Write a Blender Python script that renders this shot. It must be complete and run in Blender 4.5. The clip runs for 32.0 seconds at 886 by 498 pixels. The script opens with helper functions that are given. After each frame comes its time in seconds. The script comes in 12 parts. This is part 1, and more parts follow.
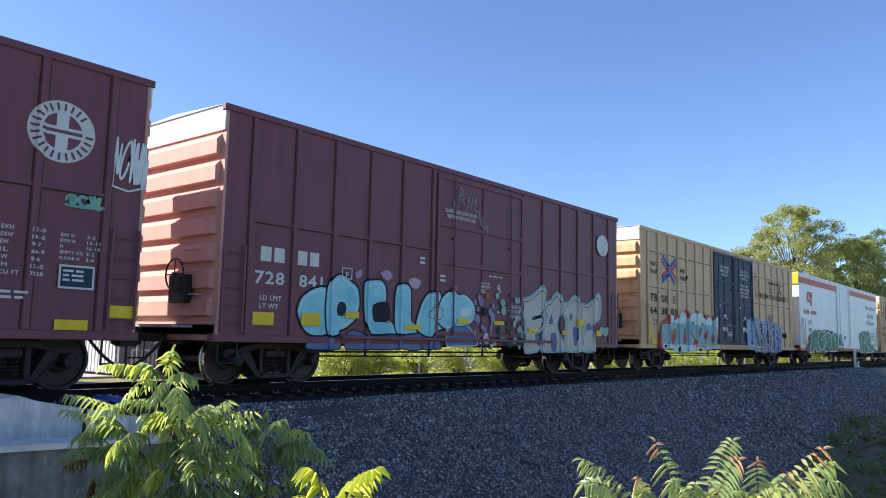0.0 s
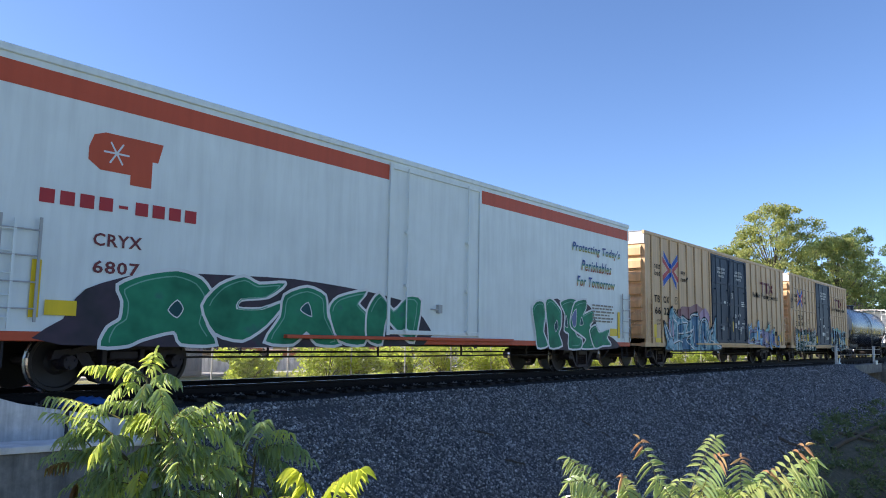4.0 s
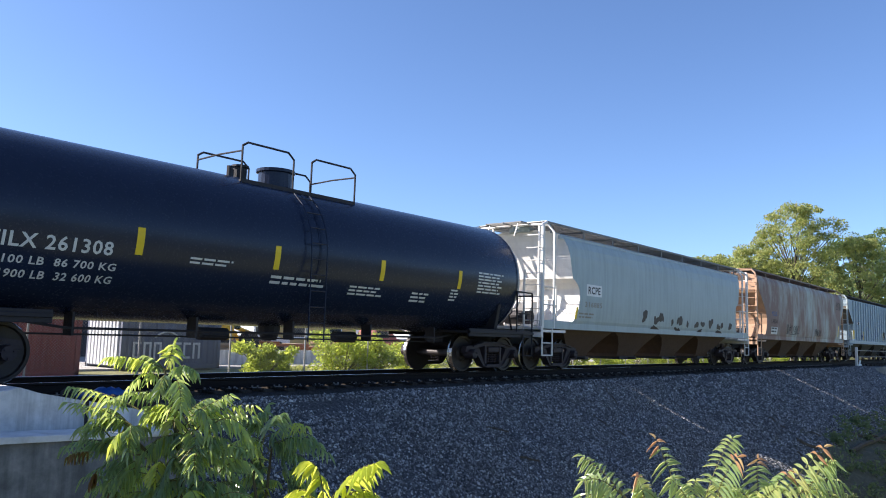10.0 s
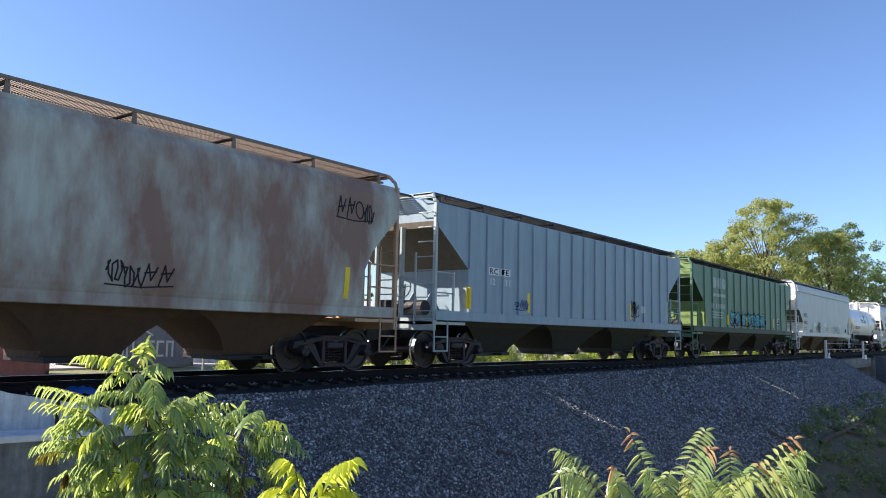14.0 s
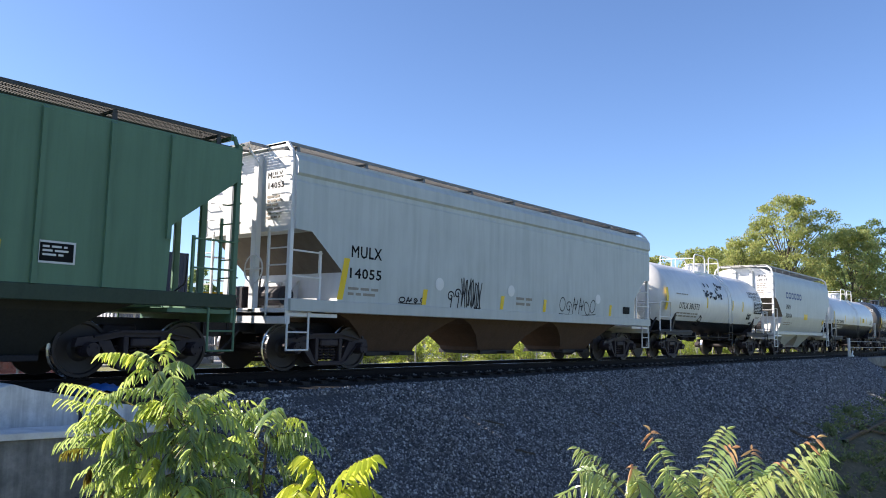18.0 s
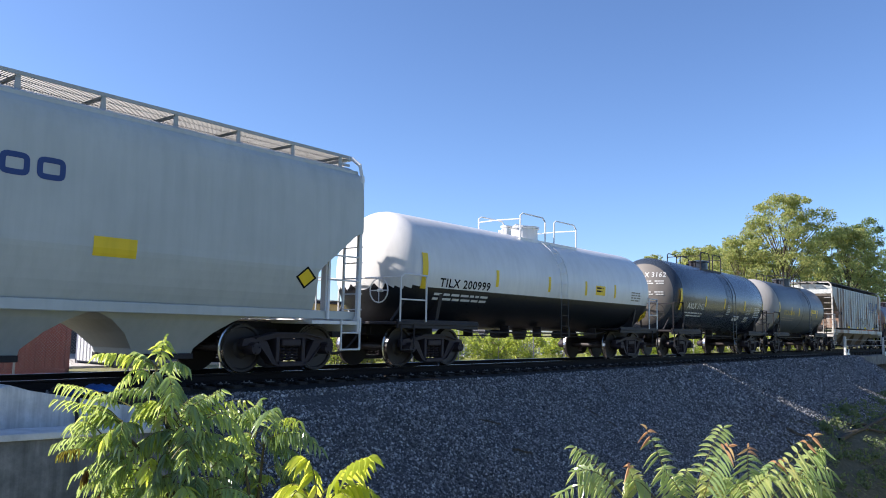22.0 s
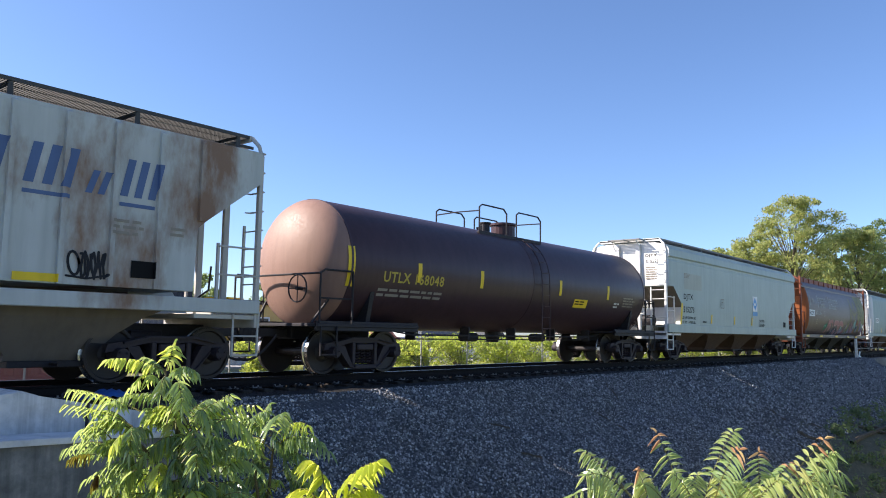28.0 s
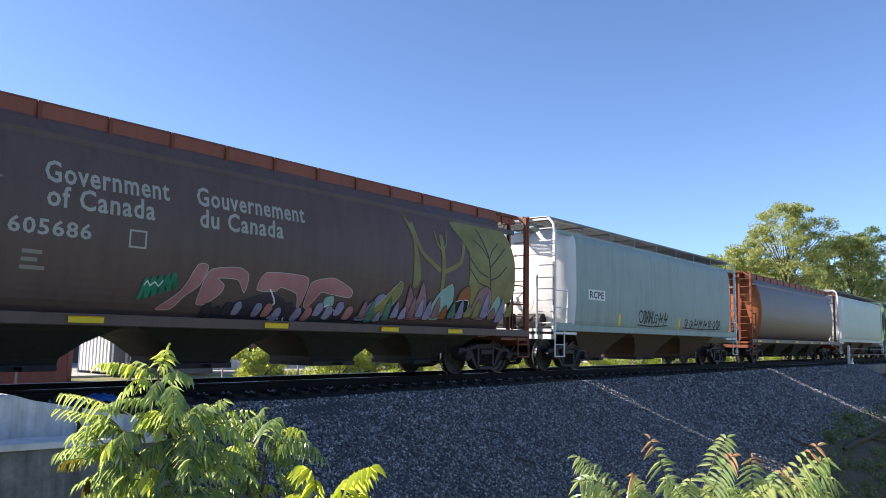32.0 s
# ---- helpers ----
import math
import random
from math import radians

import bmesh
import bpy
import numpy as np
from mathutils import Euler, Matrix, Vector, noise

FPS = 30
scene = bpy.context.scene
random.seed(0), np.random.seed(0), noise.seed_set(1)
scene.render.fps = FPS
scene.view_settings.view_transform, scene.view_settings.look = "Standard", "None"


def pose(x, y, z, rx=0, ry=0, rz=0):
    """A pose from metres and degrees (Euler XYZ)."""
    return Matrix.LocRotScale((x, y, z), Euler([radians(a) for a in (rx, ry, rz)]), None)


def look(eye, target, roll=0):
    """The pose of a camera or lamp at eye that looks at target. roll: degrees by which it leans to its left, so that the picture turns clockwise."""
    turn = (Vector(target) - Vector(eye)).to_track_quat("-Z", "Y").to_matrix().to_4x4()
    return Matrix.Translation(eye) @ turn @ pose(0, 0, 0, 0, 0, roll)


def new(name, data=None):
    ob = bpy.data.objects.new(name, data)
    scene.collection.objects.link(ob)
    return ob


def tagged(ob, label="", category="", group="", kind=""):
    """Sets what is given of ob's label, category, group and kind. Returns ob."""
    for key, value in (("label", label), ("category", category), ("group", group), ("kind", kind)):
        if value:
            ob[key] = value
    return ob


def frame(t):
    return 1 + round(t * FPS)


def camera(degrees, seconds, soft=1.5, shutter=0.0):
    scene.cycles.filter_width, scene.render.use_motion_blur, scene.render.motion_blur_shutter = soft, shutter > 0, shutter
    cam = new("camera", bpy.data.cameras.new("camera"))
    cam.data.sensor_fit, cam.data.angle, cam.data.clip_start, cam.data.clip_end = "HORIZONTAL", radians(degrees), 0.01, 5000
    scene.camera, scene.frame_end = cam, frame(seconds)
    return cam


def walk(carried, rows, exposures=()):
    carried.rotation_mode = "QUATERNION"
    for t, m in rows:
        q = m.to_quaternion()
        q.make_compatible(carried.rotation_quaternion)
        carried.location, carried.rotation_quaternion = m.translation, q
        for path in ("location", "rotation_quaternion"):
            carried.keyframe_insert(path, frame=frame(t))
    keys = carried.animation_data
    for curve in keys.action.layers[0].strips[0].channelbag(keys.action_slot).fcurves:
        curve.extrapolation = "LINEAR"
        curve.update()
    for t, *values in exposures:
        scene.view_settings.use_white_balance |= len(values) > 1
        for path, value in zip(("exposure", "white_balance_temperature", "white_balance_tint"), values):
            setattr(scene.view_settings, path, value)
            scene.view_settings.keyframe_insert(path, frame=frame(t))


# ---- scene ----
import collections

# the camera: held by hand, standing still
EYE = (0.0, -13.0, 0.88)
TURNS = [
    (0.0, 96.778, -1.225, -50.868),
    (0.5, 96.705, -1.339, -50.855),
    (1.0, 96.593, -1.371, -50.926),
    (1.5, 96.477, -1.373, -51.176),
    (2.0, 96.451, -1.307, -51.415),
    (2.5, 96.439, -1.214, -51.643),
    (3.0, 96.473, -1.139, -51.856),
    (3.5, 96.601, -1.003, -51.928),
    (5.5, 97.076, -0.755, -52.018),
    (6.0, 97.130, -0.772, -52.022),
    (6.5, 97.127, -0.717, -52.022),
    (7.0, 97.080, -0.834, -51.989),
    (7.5, 97.008, -0.983, -51.821),
    (8.0, 96.918, -1.165, -51.536),
    (8.5, 96.835, -1.322, -51.182),
    (9.0, 96.748, -1.458, -50.946),
    (9.5, 96.589, -1.543, -50.776),
    (10.0, 96.439, -1.678, -50.760),
    (10.5, 96.331, -1.694, -50.793),
    (11.0, 96.291, -1.717, -50.857),
    (11.5, 96.232, -1.722, -50.969),
    (12.0, 96.216, -1.651, -51.194),
    (12.5, 96.174, -1.504, -51.497),
    (13.0, 96.153, -1.413, -51.875),
    (13.5, 96.181, -1.304, -52.258),
    (14.0, 96.186, -1.262, -52.531),
    (14.5, 96.255, -1.272, -52.632),
    (16.5, 96.128, -1.327, -51.631),
    (17.0, 96.038, -1.361, -51.263),
    (17.5, 96.001, -1.312, -51.118),
    (18.0, 95.995, -1.275, -51.163),
    (18.5, 96.042, -1.245, -51.294),
    (19.0, 96.129, -1.178, -51.381),
    (19.5, 96.227, -1.142, -51.379),
    (20.0, 96.258, -1.037, -51.325),
    (20.5, 96.188, -0.979, -51.185),
    (21.0, 96.085, -0.998, -51.195),
    (21.5, 95.997, -1.047, -51.262),
    (22.0, 95.966, -1.119, -51.388),
    (22.5, 95.979, -1.124, -51.565),
    (23.0, 96.015, -1.210, -51.674),
    (23.5, 96.041, -1.254, -51.576),
    (24.0, 96.076, -1.337, -51.350),
    (24.5, 96.077, -1.328, -51.045),
    (25.0, 96.089, -1.362, -50.827),
    (25.5, 96.113, -1.361, -50.692),
    (27.5, 96.300, -0.847, -50.778),
    (28.0, 96.244, -0.873, -50.772),
    (28.5, 96.193, -0.880, -50.894),
    (29.0, 96.204, -0.967, -50.933),
    (29.5, 96.268, -1.052, -51.042),
    (30.0, 96.342, -1.054, -51.111),
    (30.5, 96.481, -1.004, -51.119),
    (31.0, 96.573, -0.920, -51.160),
    (31.5, 96.607, -0.999, -51.173),
    (32.0, 96.635, -1.077, -51.212),
]
# the phone's own exposure drifts by a few tenths of a stop as bright and dark cars pass
EXPOSURES = [(t, e, k, 15) for t, e, k in ((0.0, 1.27, 6180), (1.0, 1.30, 6220), (5.0, 1.20, 6180), (6.0, 1.12, 6020), (7.0, 1.26, 6250), (9.0, 1.34, 6220), (10.0, 1.19, 6200), (11.0, 1.19, 6250),
                                           (12.0, 1.26, 6300), (14.5, 1.26, 6350), (17.0, 1.26, 6300), (19.0, 1.21, 6300), (20.0, 1.05, 6100), (21.0, 1.07, 6150), (22.0, 1.10, 6100), (23.0, 1.00, 6000),
                                           (24.0, 1.13, 6200), (25.0, 1.21, 6250), (28.0, 1.24, 6300), (29.0, 1.19, 6200), (30.0, 1.15, 6150), (31.0, 1.27, 6350), (32.0, 1.26, 6300))]
cam = camera(59.6, 32.0, 1.0)
walk(cam, [(t, pose(*EYE, rx, ry, rz)) for t, rx, ry, rz in TURNS], EXPOSURES)

# ---- light ----
world = bpy.data.worlds.new("world")
scene.world = world
world.use_nodes = True
wn = world.node_tree
sky = wn.nodes.new("ShaderNodeTexSky")
sky.sky_type = "NISHITA"
sky.sun_disc = False
sky.sun_elevation = radians(33.8)
sky.sun_rotation = radians(-37.2)
sky.altitude = 600
sky.air_density, sky.dust_density, sky.ozone_density = 0.85, 0.9, 5.0
wn.links.new(sky.outputs[0], wn.nodes["Background"].inputs[0])
wn.nodes["Background"].inputs[1].default_value = 0.094
sun_data = bpy.data.lights.new("sun", "SUN")
sun_data.energy, sun_data.angle, sun_data.color = 5.0, radians(0.55), (1.0, 0.90, 0.76)
sun = new("sun", sun_data)
sun.matrix_world = look((-45.6, 60, 50.4), (0, 0, 0))


# ---- materials ----
def shader(name, rough=0.6, metal=0.0):
    m = bpy.data.materials.new(name)
    m.use_nodes = True
    nt = m.node_tree
    b = nt.nodes["Principled BSDF"]
    b.inputs["Roughness"].default_value = rough
    b.inputs["Metallic"].default_value = metal
    b.inputs["Specular IOR Level"].default_value = 0.3
    return m, nt, b


def noise_tex(nt, scale, stretch=(1, 1, 1), detail=4, coords="Object", rough=0.6):
    tc = nt.nodes.new("ShaderNodeTexCoord")
    mp = nt.nodes.new("ShaderNodeMapping")
    mp.inputs["Scale"].default_value = stretch
    n = nt.nodes.new("ShaderNodeTexNoise")
    n.inputs["Scale"].default_value = scale
    n.inputs["Detail"].default_value = detail
    n.inputs["Roughness"].default_value = rough
    nt.links.new(tc.outputs[coords], mp.inputs[0])
    nt.links.new(mp.outputs[0], n.inputs["Vector"])
    return n.outputs["Fac"]


def ramp(nt, fac, stops):
    r = nt.nodes.new("ShaderNodeValToRGB")
    e = r.color_ramp.elements
    while len(e) < len(stops):
        e.new(0.5)
    for el, (p, c) in zip(e, stops):
        el.position, el.color = p, (*c, 1) if len(c) == 3 else c
    nt.links.new(fac, r.inputs[0])
    return r.outputs[0]


def mixed(nt, fac, a, b, mode="MIX"):
    mx = nt.nodes.new("ShaderNodeMix")
    mx.data_type, mx.blend_type = "RGBA", mode
    for sock, v in ((mx.inputs[0], fac), (mx.inputs[6], a), (mx.inputs[7], b)):
        if isinstance(v, (int, float)):
            sock.default_value = v
        elif isinstance(v, tuple):
            sock.default_value = (*v, 1)
        else:
            nt.links.new(v, sock)
    return mx.outputs[2]


def bumped(nt, b, fac, strength=0.2, dist=0.01):
    bp = nt.nodes.new("ShaderNodeBump")
    bp.inputs["Strength"].default_value = strength
    bp.inputs["Distance"].default_value = dist
    nt.links.new(fac, bp.inputs["Height"])
    nt.links.new(bp.outputs[0], b.inputs["Normal"])


def scaled(c, k):
    return tuple(min(1.0, v * k) for v in c)


def paint(name, rgb, rust=0.15, rough=0.5, grime=0.5, rust_rgb=(0.13, 0.05, 0.022), bands=0.0, spec=0.3):
    """Weathered paint on steel: fade, grime that runs down, rust patches and, where asked, broad rust bands."""
    m, nt, b = shader(name, rough)
    b.inputs["Specular IOR Level"].default_value = spec
    fade = noise_tex(nt, 0.9, (1, 1, 1), 3)
    col = mixed(nt, fade, scaled(rgb, 0.86), scaled(rgb, 1.12))
    runs = noise_tex(nt, 1.0, (5.0, 5.0, 0.45), 5)
    col = mixed(nt, ramp(nt, runs, [(0.42, (0, 0, 0)), (0.78, (grime, grime, grime))]), col, scaled(rgb, 0.55))
    spots = noise_tex(nt, 2.3, (1, 1, 0.6), 8, rough=0.75)
    lo = 0.78 - 0.36 * rust
    col = mixed(nt, ramp(nt, spots, [(lo, (0, 0, 0)), (lo + 0.09, (0.85, 0.85, 0.85))]), col, rust_rgb)
    if bands:
        wide = noise_tex(nt, 0.62, (1.0, 1.0, 0.42), 7, rough=0.62)
        col = mixed(nt, ramp(nt, wide, [(0.5 - 0.22 * bands, (0, 0, 0)), (0.62 - 0.1 * bands, (0.9, 0.9, 0.9))]), col, rust_rgb)
    nt.links.new(col, b.inputs["Base Color"])
    fine = noise_tex(nt, 26, (1, 1, 1), 3)
    rg = ramp(nt, fine, [(0.3, (rough * 0.8,) * 3), (0.7, (min(1, rough * 1.25),) * 3)])
    nt.links.new(rg, b.inputs["Roughness"])
    bumped(nt, b, noise_tex(nt, 3.0, (1, 1, 1), 4), 0.18, 0.02)
    return m


def ground_mat(name, stops, scale, bump=0.6, dist=0.03, rough=0.95, coords="Object", big=0.35, runs=0.0):
    m, nt, b = shader(name, rough)
    n = noise_tex(nt, scale, detail=8, coords=coords, rough=0.7)
    col = ramp(nt, n, stops)
    wide = noise_tex(nt, 0.35, detail=3, coords=coords)
    col = mixed(nt, ramp(nt, wide, [(0.35, (0, 0, 0)), (0.7, (big,) * 3)]), col, scaled(stops[0][1], 0.8))
    if runs:
        down = noise_tex(nt, 1.0, (7, 7, 0.5), 6, coords)
        col = mixed(nt, ramp(nt, down, [(0.45, (0, 0, 0)), (0.72, (runs,) * 3)]), col, scaled(stops[0][1], 0.45))
    nt.links.new(col, b.inputs["Base Color"])
    bumped(nt, b, n, bump, dist)
    return m


def leaf_mat(name, stops, through_k=0.35, rough=0.45, tint=(0.62, 0.70, 0.06), tint_k=0.55, spec=0.3, by_leaf=0.0):
    m, nt, b = shader(name, rough)
    b.inputs["Specular IOR Level"].default_value = spec
    geo = nt.nodes.new("ShaderNodeNewGeometry")
    which = geo.outputs["Random Per Island"]
    if by_leaf:
        info = nt.nodes.new("ShaderNodeObjectInfo")
        which = mixed(nt, by_leaf, which, info.outputs["Random"])
    col = ramp(nt, which, stops)
    n = noise_tex(nt, 1.4, detail=2)
    col = mixed(nt, n, col, mixed(nt, 0.5, col, stops[0][1]))
    nt.links.new(col, b.inputs["Base Color"])
    tr = nt.nodes.new("ShaderNodeBsdfTranslucent")
    nt.links.new(mixed(nt, tint_k, col, tint), tr.inputs[0])
    mx = nt.nodes.new("ShaderNodeMixShader")
    mx.inputs[0].default_value = through_k
    nt.links.new(b.outputs[0], mx.inputs[1])
    nt.links.new(tr.outputs[0], mx.inputs[2])
    nt.links.new(mx.outputs[0], nt.nodes["Material Output"].inputs[0])
    return m


MAROON = paint("maroon_paint", (0.182, 0.064, 0.083), 0.12, 0.5, 0.5)
TAN = paint("tan_paint", (0.64, 0.425, 0.235), 0.14, 0.5, 0.65)
NAVY = paint("navy_paint", (0.033, 0.049, 0.080), 0.05, 0.5, 0.4, spec=0.15)
WHITE = paint("white_paint", (0.72, 0.77, 0.76), 0.08, 0.4, 0.3)
BRIGHT_WHITE = paint("clean_white_paint", (0.68, 0.68, 0.67), 0.03, 0.35, 0.25)
ORANGE = paint("orange_paint", (0.52, 0.085, 0.035), 0.1, 0.5, 0.3)
YELLOW = paint("yellow_paint", (0.72, 0.40, 0.01), 0.06, 0.5, 0.25)
BLACK = paint("black_paint", (0.012, 0.013, 0.016), 0.08, 0.32, 0.3)
SATIN_BLACK = paint("satin_black_tank_paint", (0.014, 0.021, 0.044), 0.03, 0.24, 0.2, spec=0.26)
GREY_BLUE = paint("grey_blue_paint", (0.36, 0.42, 0.43), 0.10, 0.5, 0.45)
PALE_GREEN = paint("pale_grey_green_paint", (0.27, 0.34, 0.325), 0.16, 0.5, 0.5, (0.06, 0.09, 0.05))
PALE_GREY = paint("pale_grey_paint", (0.47, 0.50, 0.49), 0.12, 0.5, 0.4)
STREAKED = paint("rust_streaked_grey_paint", (0.48, 0.50, 0.48), 0.20, 0.6, 0.4, (0.20, 0.10, 0.05), 0.05)
RUSTED = paint("heavily_rusted_paint", (0.45, 0.48, 0.44), 0.22, 0.65, 0.6, (0.205, 0.108, 0.082), 0.58)
GREEN = paint("green_paint", (0.105, 0.195, 0.120), 0.22, 0.5, 0.5)
BROWN = paint("brown_paint", (0.130, 0.086, 0.076), 0.12, 0.42, 0.5, (0.11, 0.05, 0.03), spec=0.2)
BROWN_TANK = paint("brown_tank_paint", (0.058, 0.032, 0.037), 0.20, 0.36, 0.6, (0.080, 0.038, 0.036), spec=0.24)
RUST_ORANGE = paint("rust_orange_paint", (0.33, 0.105, 0.035), 0.3, 0.6, 0.4)
DARK_GREY_TANK = paint("dark_grey_tank_paint", (0.074, 0.086, 0.100), 0.10, 0.40, 0.5, spec=0.28)
CHARCOAL = paint("charcoal_tank_paint", (0.036, 0.047, 0.066), 0.05, 0.26, 0.5, (0.05, 0.04, 0.035), spec=0.42)
STEEL = paint("grimy_black_steel", (0.022, 0.020, 0.024), 0.25, 0.6, 0.5, (0.050, 0.030, 0.023), spec=0.3)
TRUCK = paint("dusty_cast_steel", (0.036, 0.028, 0.033), 0.40, 0.6, 0.4, (0.055, 0.034, 0.032), spec=0.25)
WHEEL = paint("worn_wheel_steel", (0.032, 0.026, 0.025), 0.3, 0.5, 0.3, (0.065, 0.036, 0.026))
GALV = paint("galvanised_grating", (0.40, 0.40, 0.39), 0.16, 0.5, 0.3)
WALK_GREY = paint("dull_grey_grating", (0.24, 0.243, 0.243), 0.06, 0.7, 0.4, spec=0.15)
WALK_DARK = paint("dark_weathered_grating", (0.075, 0.075, 0.075), 0.2, 0.7, 0.4, spec=0.15)
RIB_BLUE = paint("slate_blue_paint", (0.25, 0.33, 0.39), 0.12, 0.5, 0.45)
END_WHITE = paint("white_end_panel_paint", (0.72, 0.70, 0.67), 0.06, 0.5, 0.3)
DULL_BROWN_METAL = paint("rusty_chute_steel", (0.085, 0.052, 0.036), 0.35, 0.7, 0.5)
TREAD, _nt, _b = shader("polished_steel", 0.25, 1.0)
_b.inputs["Base Color"].default_value = (0.45, 0.44, 0.43, 1)
INK_BLACK = paint("black_lettering", (0.009, 0.009, 0.010), 0.04, 0.6, 0.2, spec=0.08)
INK_WHITE = paint("white_lettering", (0.62, 0.62, 0.60), 0.22, 0.5, 0.4, (0.12, 0.06, 0.05))
INK_GREY = paint("faded_grey_lettering", (0.27, 0.24, 0.20), 0.30, 0.6, 0.4, (0.09, 0.05, 0.035))
INK_PALE = paint("worn_cream_lettering", (0.40, 0.385, 0.34), 0.25, 0.5, 0.4, (0.12, 0.08, 0.06))
INK_BLUE = paint("blue_lettering", (0.03, 0.06, 0.19), 0.08, 0.5, 0.3)
INK_RED = paint("red_lettering", (0.42, 0.035, 0.04), 0.04, 0.5, 0.3)
INK_MAROON = paint("maroon_lettering", (0.16, 0.035, 0.04), 0.04, 0.5, 0.3)
INK_YELLOW = paint("yellow_lettering", (0.46, 0.35, 0.05), 0.2, 0.5, 0.3)
STRIPE = paint("yellow_reflective_tape", (0.80, 0.55, 0.02), 0.04, 0.45, 0.35)


def spray(name, stops, scale=1.3):
    m, nt, b = shader(name, 0.55)
    b.inputs["Specular IOR Level"].default_value = 0.15
    n = noise_tex(nt, scale, (1, 1, 1.2), 3)
    nt.links.new(ramp(nt, n, stops), b.inputs["Base Color"])
    return m


CYAN = spray("cyan_spray_paint", [(0.3, (0.10, 0.36, 0.44)), (0.55, (0.25, 0.55, 0.60)), (0.75, (0.05, 0.12, 0.30))])
TEAL = spray("pale_teal_spray_paint", [(0.3, (0.28, 0.52, 0.52)), (0.7, (0.45, 0.66, 0.65))])
LILAC = spray("lilac_spray_paint", [(0.3, (0.32, 0.20, 0.34)), (0.7, (0.52, 0.38, 0.46))])
CRIMSON = spray("crimson_spray_paint", [(0.3, (0.36, 0.03, 0.04)), (0.7, (0.50, 0.10, 0.07))])
BLUE = spray("blue_spray_paint", [(0.3, (0.06, 0.13, 0.36)), (0.7, (0.24, 0.36, 0.58))], 2.2)
LEAF_GREEN = spray("green_spray_paint", [(0.3, (0.015, 0.13, 0.075)), (0.6, (0.03, 0.24, 0.13)), (0.8, (0.06, 0.10, 0.16))])
MINT = spray("mint_spray_paint", [(0.3, (0.10, 0.30, 0.22)), (0.7, (0.22, 0.44, 0.36))])
SILVER = spray("silver_spray_paint", [(0.3, (0.42, 0.44, 0.45)), (0.7, (0.66, 0.67, 0.66))], 2.5)
DARK_TEAL = spray("dark_teal_spray_paint", [(0.3, (0.012, 0.05, 0.06)), (0.7, (0.03, 0.11, 0.12))])
INK = spray("black_spray_paint", [(0.3, (0.010, 0.010, 0.013)), (0.7, (0.022, 0.024, 0.030))])
CHALK = spray("white_spray_paint", [(0.3, (0.60, 0.62, 0.62)), (0.7, (0.75, 0.76, 0.76))])
DEEP_GREEN = spray("near_black_green_spray_paint", [(0.3, (0.010, 0.030, 0.032)), (0.6, (0.018, 0.060, 0.055)), (0.8, (0.02, 0.03, 0.07))])
EMBLEM_BLUE = paint("bright_blue_emblem_paint", (0.022, 0.095, 0.42), 0.05, 0.5, 0.3, spec=0.15)
# grime and rust; on rib fillets it also holds the crease shade
GRIME_SHADE = paint("dark_grime_rust_and_shade", (0.060, 0.038, 0.026), 0.3, 0.8, 0.5, spec=0.1)
WHEATY = spray("faded_yellow_paint", [(0.3, (0.19, 0.165, 0.062)), (0.7, (0.29, 0.26, 0.105))])


# letters shaded from blue at the top to red at the foot, line by line
RAINBOW, _nt, _b = shader("rainbow_lettering", 0.5)
_tc = _nt.nodes.new("ShaderNodeTexCoord")
_sep = _nt.nodes.new("ShaderNodeSeparateXYZ")
_nt.links.new(_tc.outputs["Object"], _sep.inputs[0])
_wrap = _nt.nodes.new("ShaderNodeMath")
_wrap.operation = "WRAP"
_nt.links.new(_sep.outputs["Z"], _wrap.inputs[0])
_wrap.inputs[1].default_value, _wrap.inputs[2].default_value = 0.5, 0.0
_map = _nt.nodes.new("ShaderNodeMapRange")
_nt.links.new(_wrap.outputs[0], _map.inputs[0])
_map.inputs[1].default_value, _map.inputs[2].default_value = 0.12, 0.46
_nt.links.new(ramp(_nt, _map.outputs[0], [(0.05, (0.30, 0.04, 0.04)), (0.22, (0.42, 0.24, 0.06)), (0.36, (0.36, 0.38, 0.10)), (0.52, (0.05, 0.24, 0.22)), (0.68, (0.03, 0.07, 0.26))]), _b.inputs["Base Color"])


# ---- mesh helpers ----
def link_mesh(name, me, parent=None, material=None, label="", at=None):
    ob = new(name, me)
    if material is not None and not me.materials:
        me.materials.append(material)
    if parent is not None:
        ob.parent = parent
    if at is not None:
        ob.matrix_basis = at
    if label:
        ob["label"] = label
    return ob


def baked(name, bm, smooth=False):
    me = bpy.data.meshes.new(name)
    bmesh.ops.recalc_face_normals(bm, faces=bm.faces)
    bm.to_mesh(me)
    bm.free()
    if smooth:
        for p in me.polygons:
            p.use_smooth = True
    return me


def part(name, bm, material, parent, label="", smooth=False):
    return link_mesh(name, baked(name, bm, smooth), parent, material, label)


def thing(name, at, label, category, group="", kind=""):
    ob = new(name)
    ob.empty_display_size = 0.3
    ob.matrix_basis = at
    return tagged(ob, label, category, group, kind)


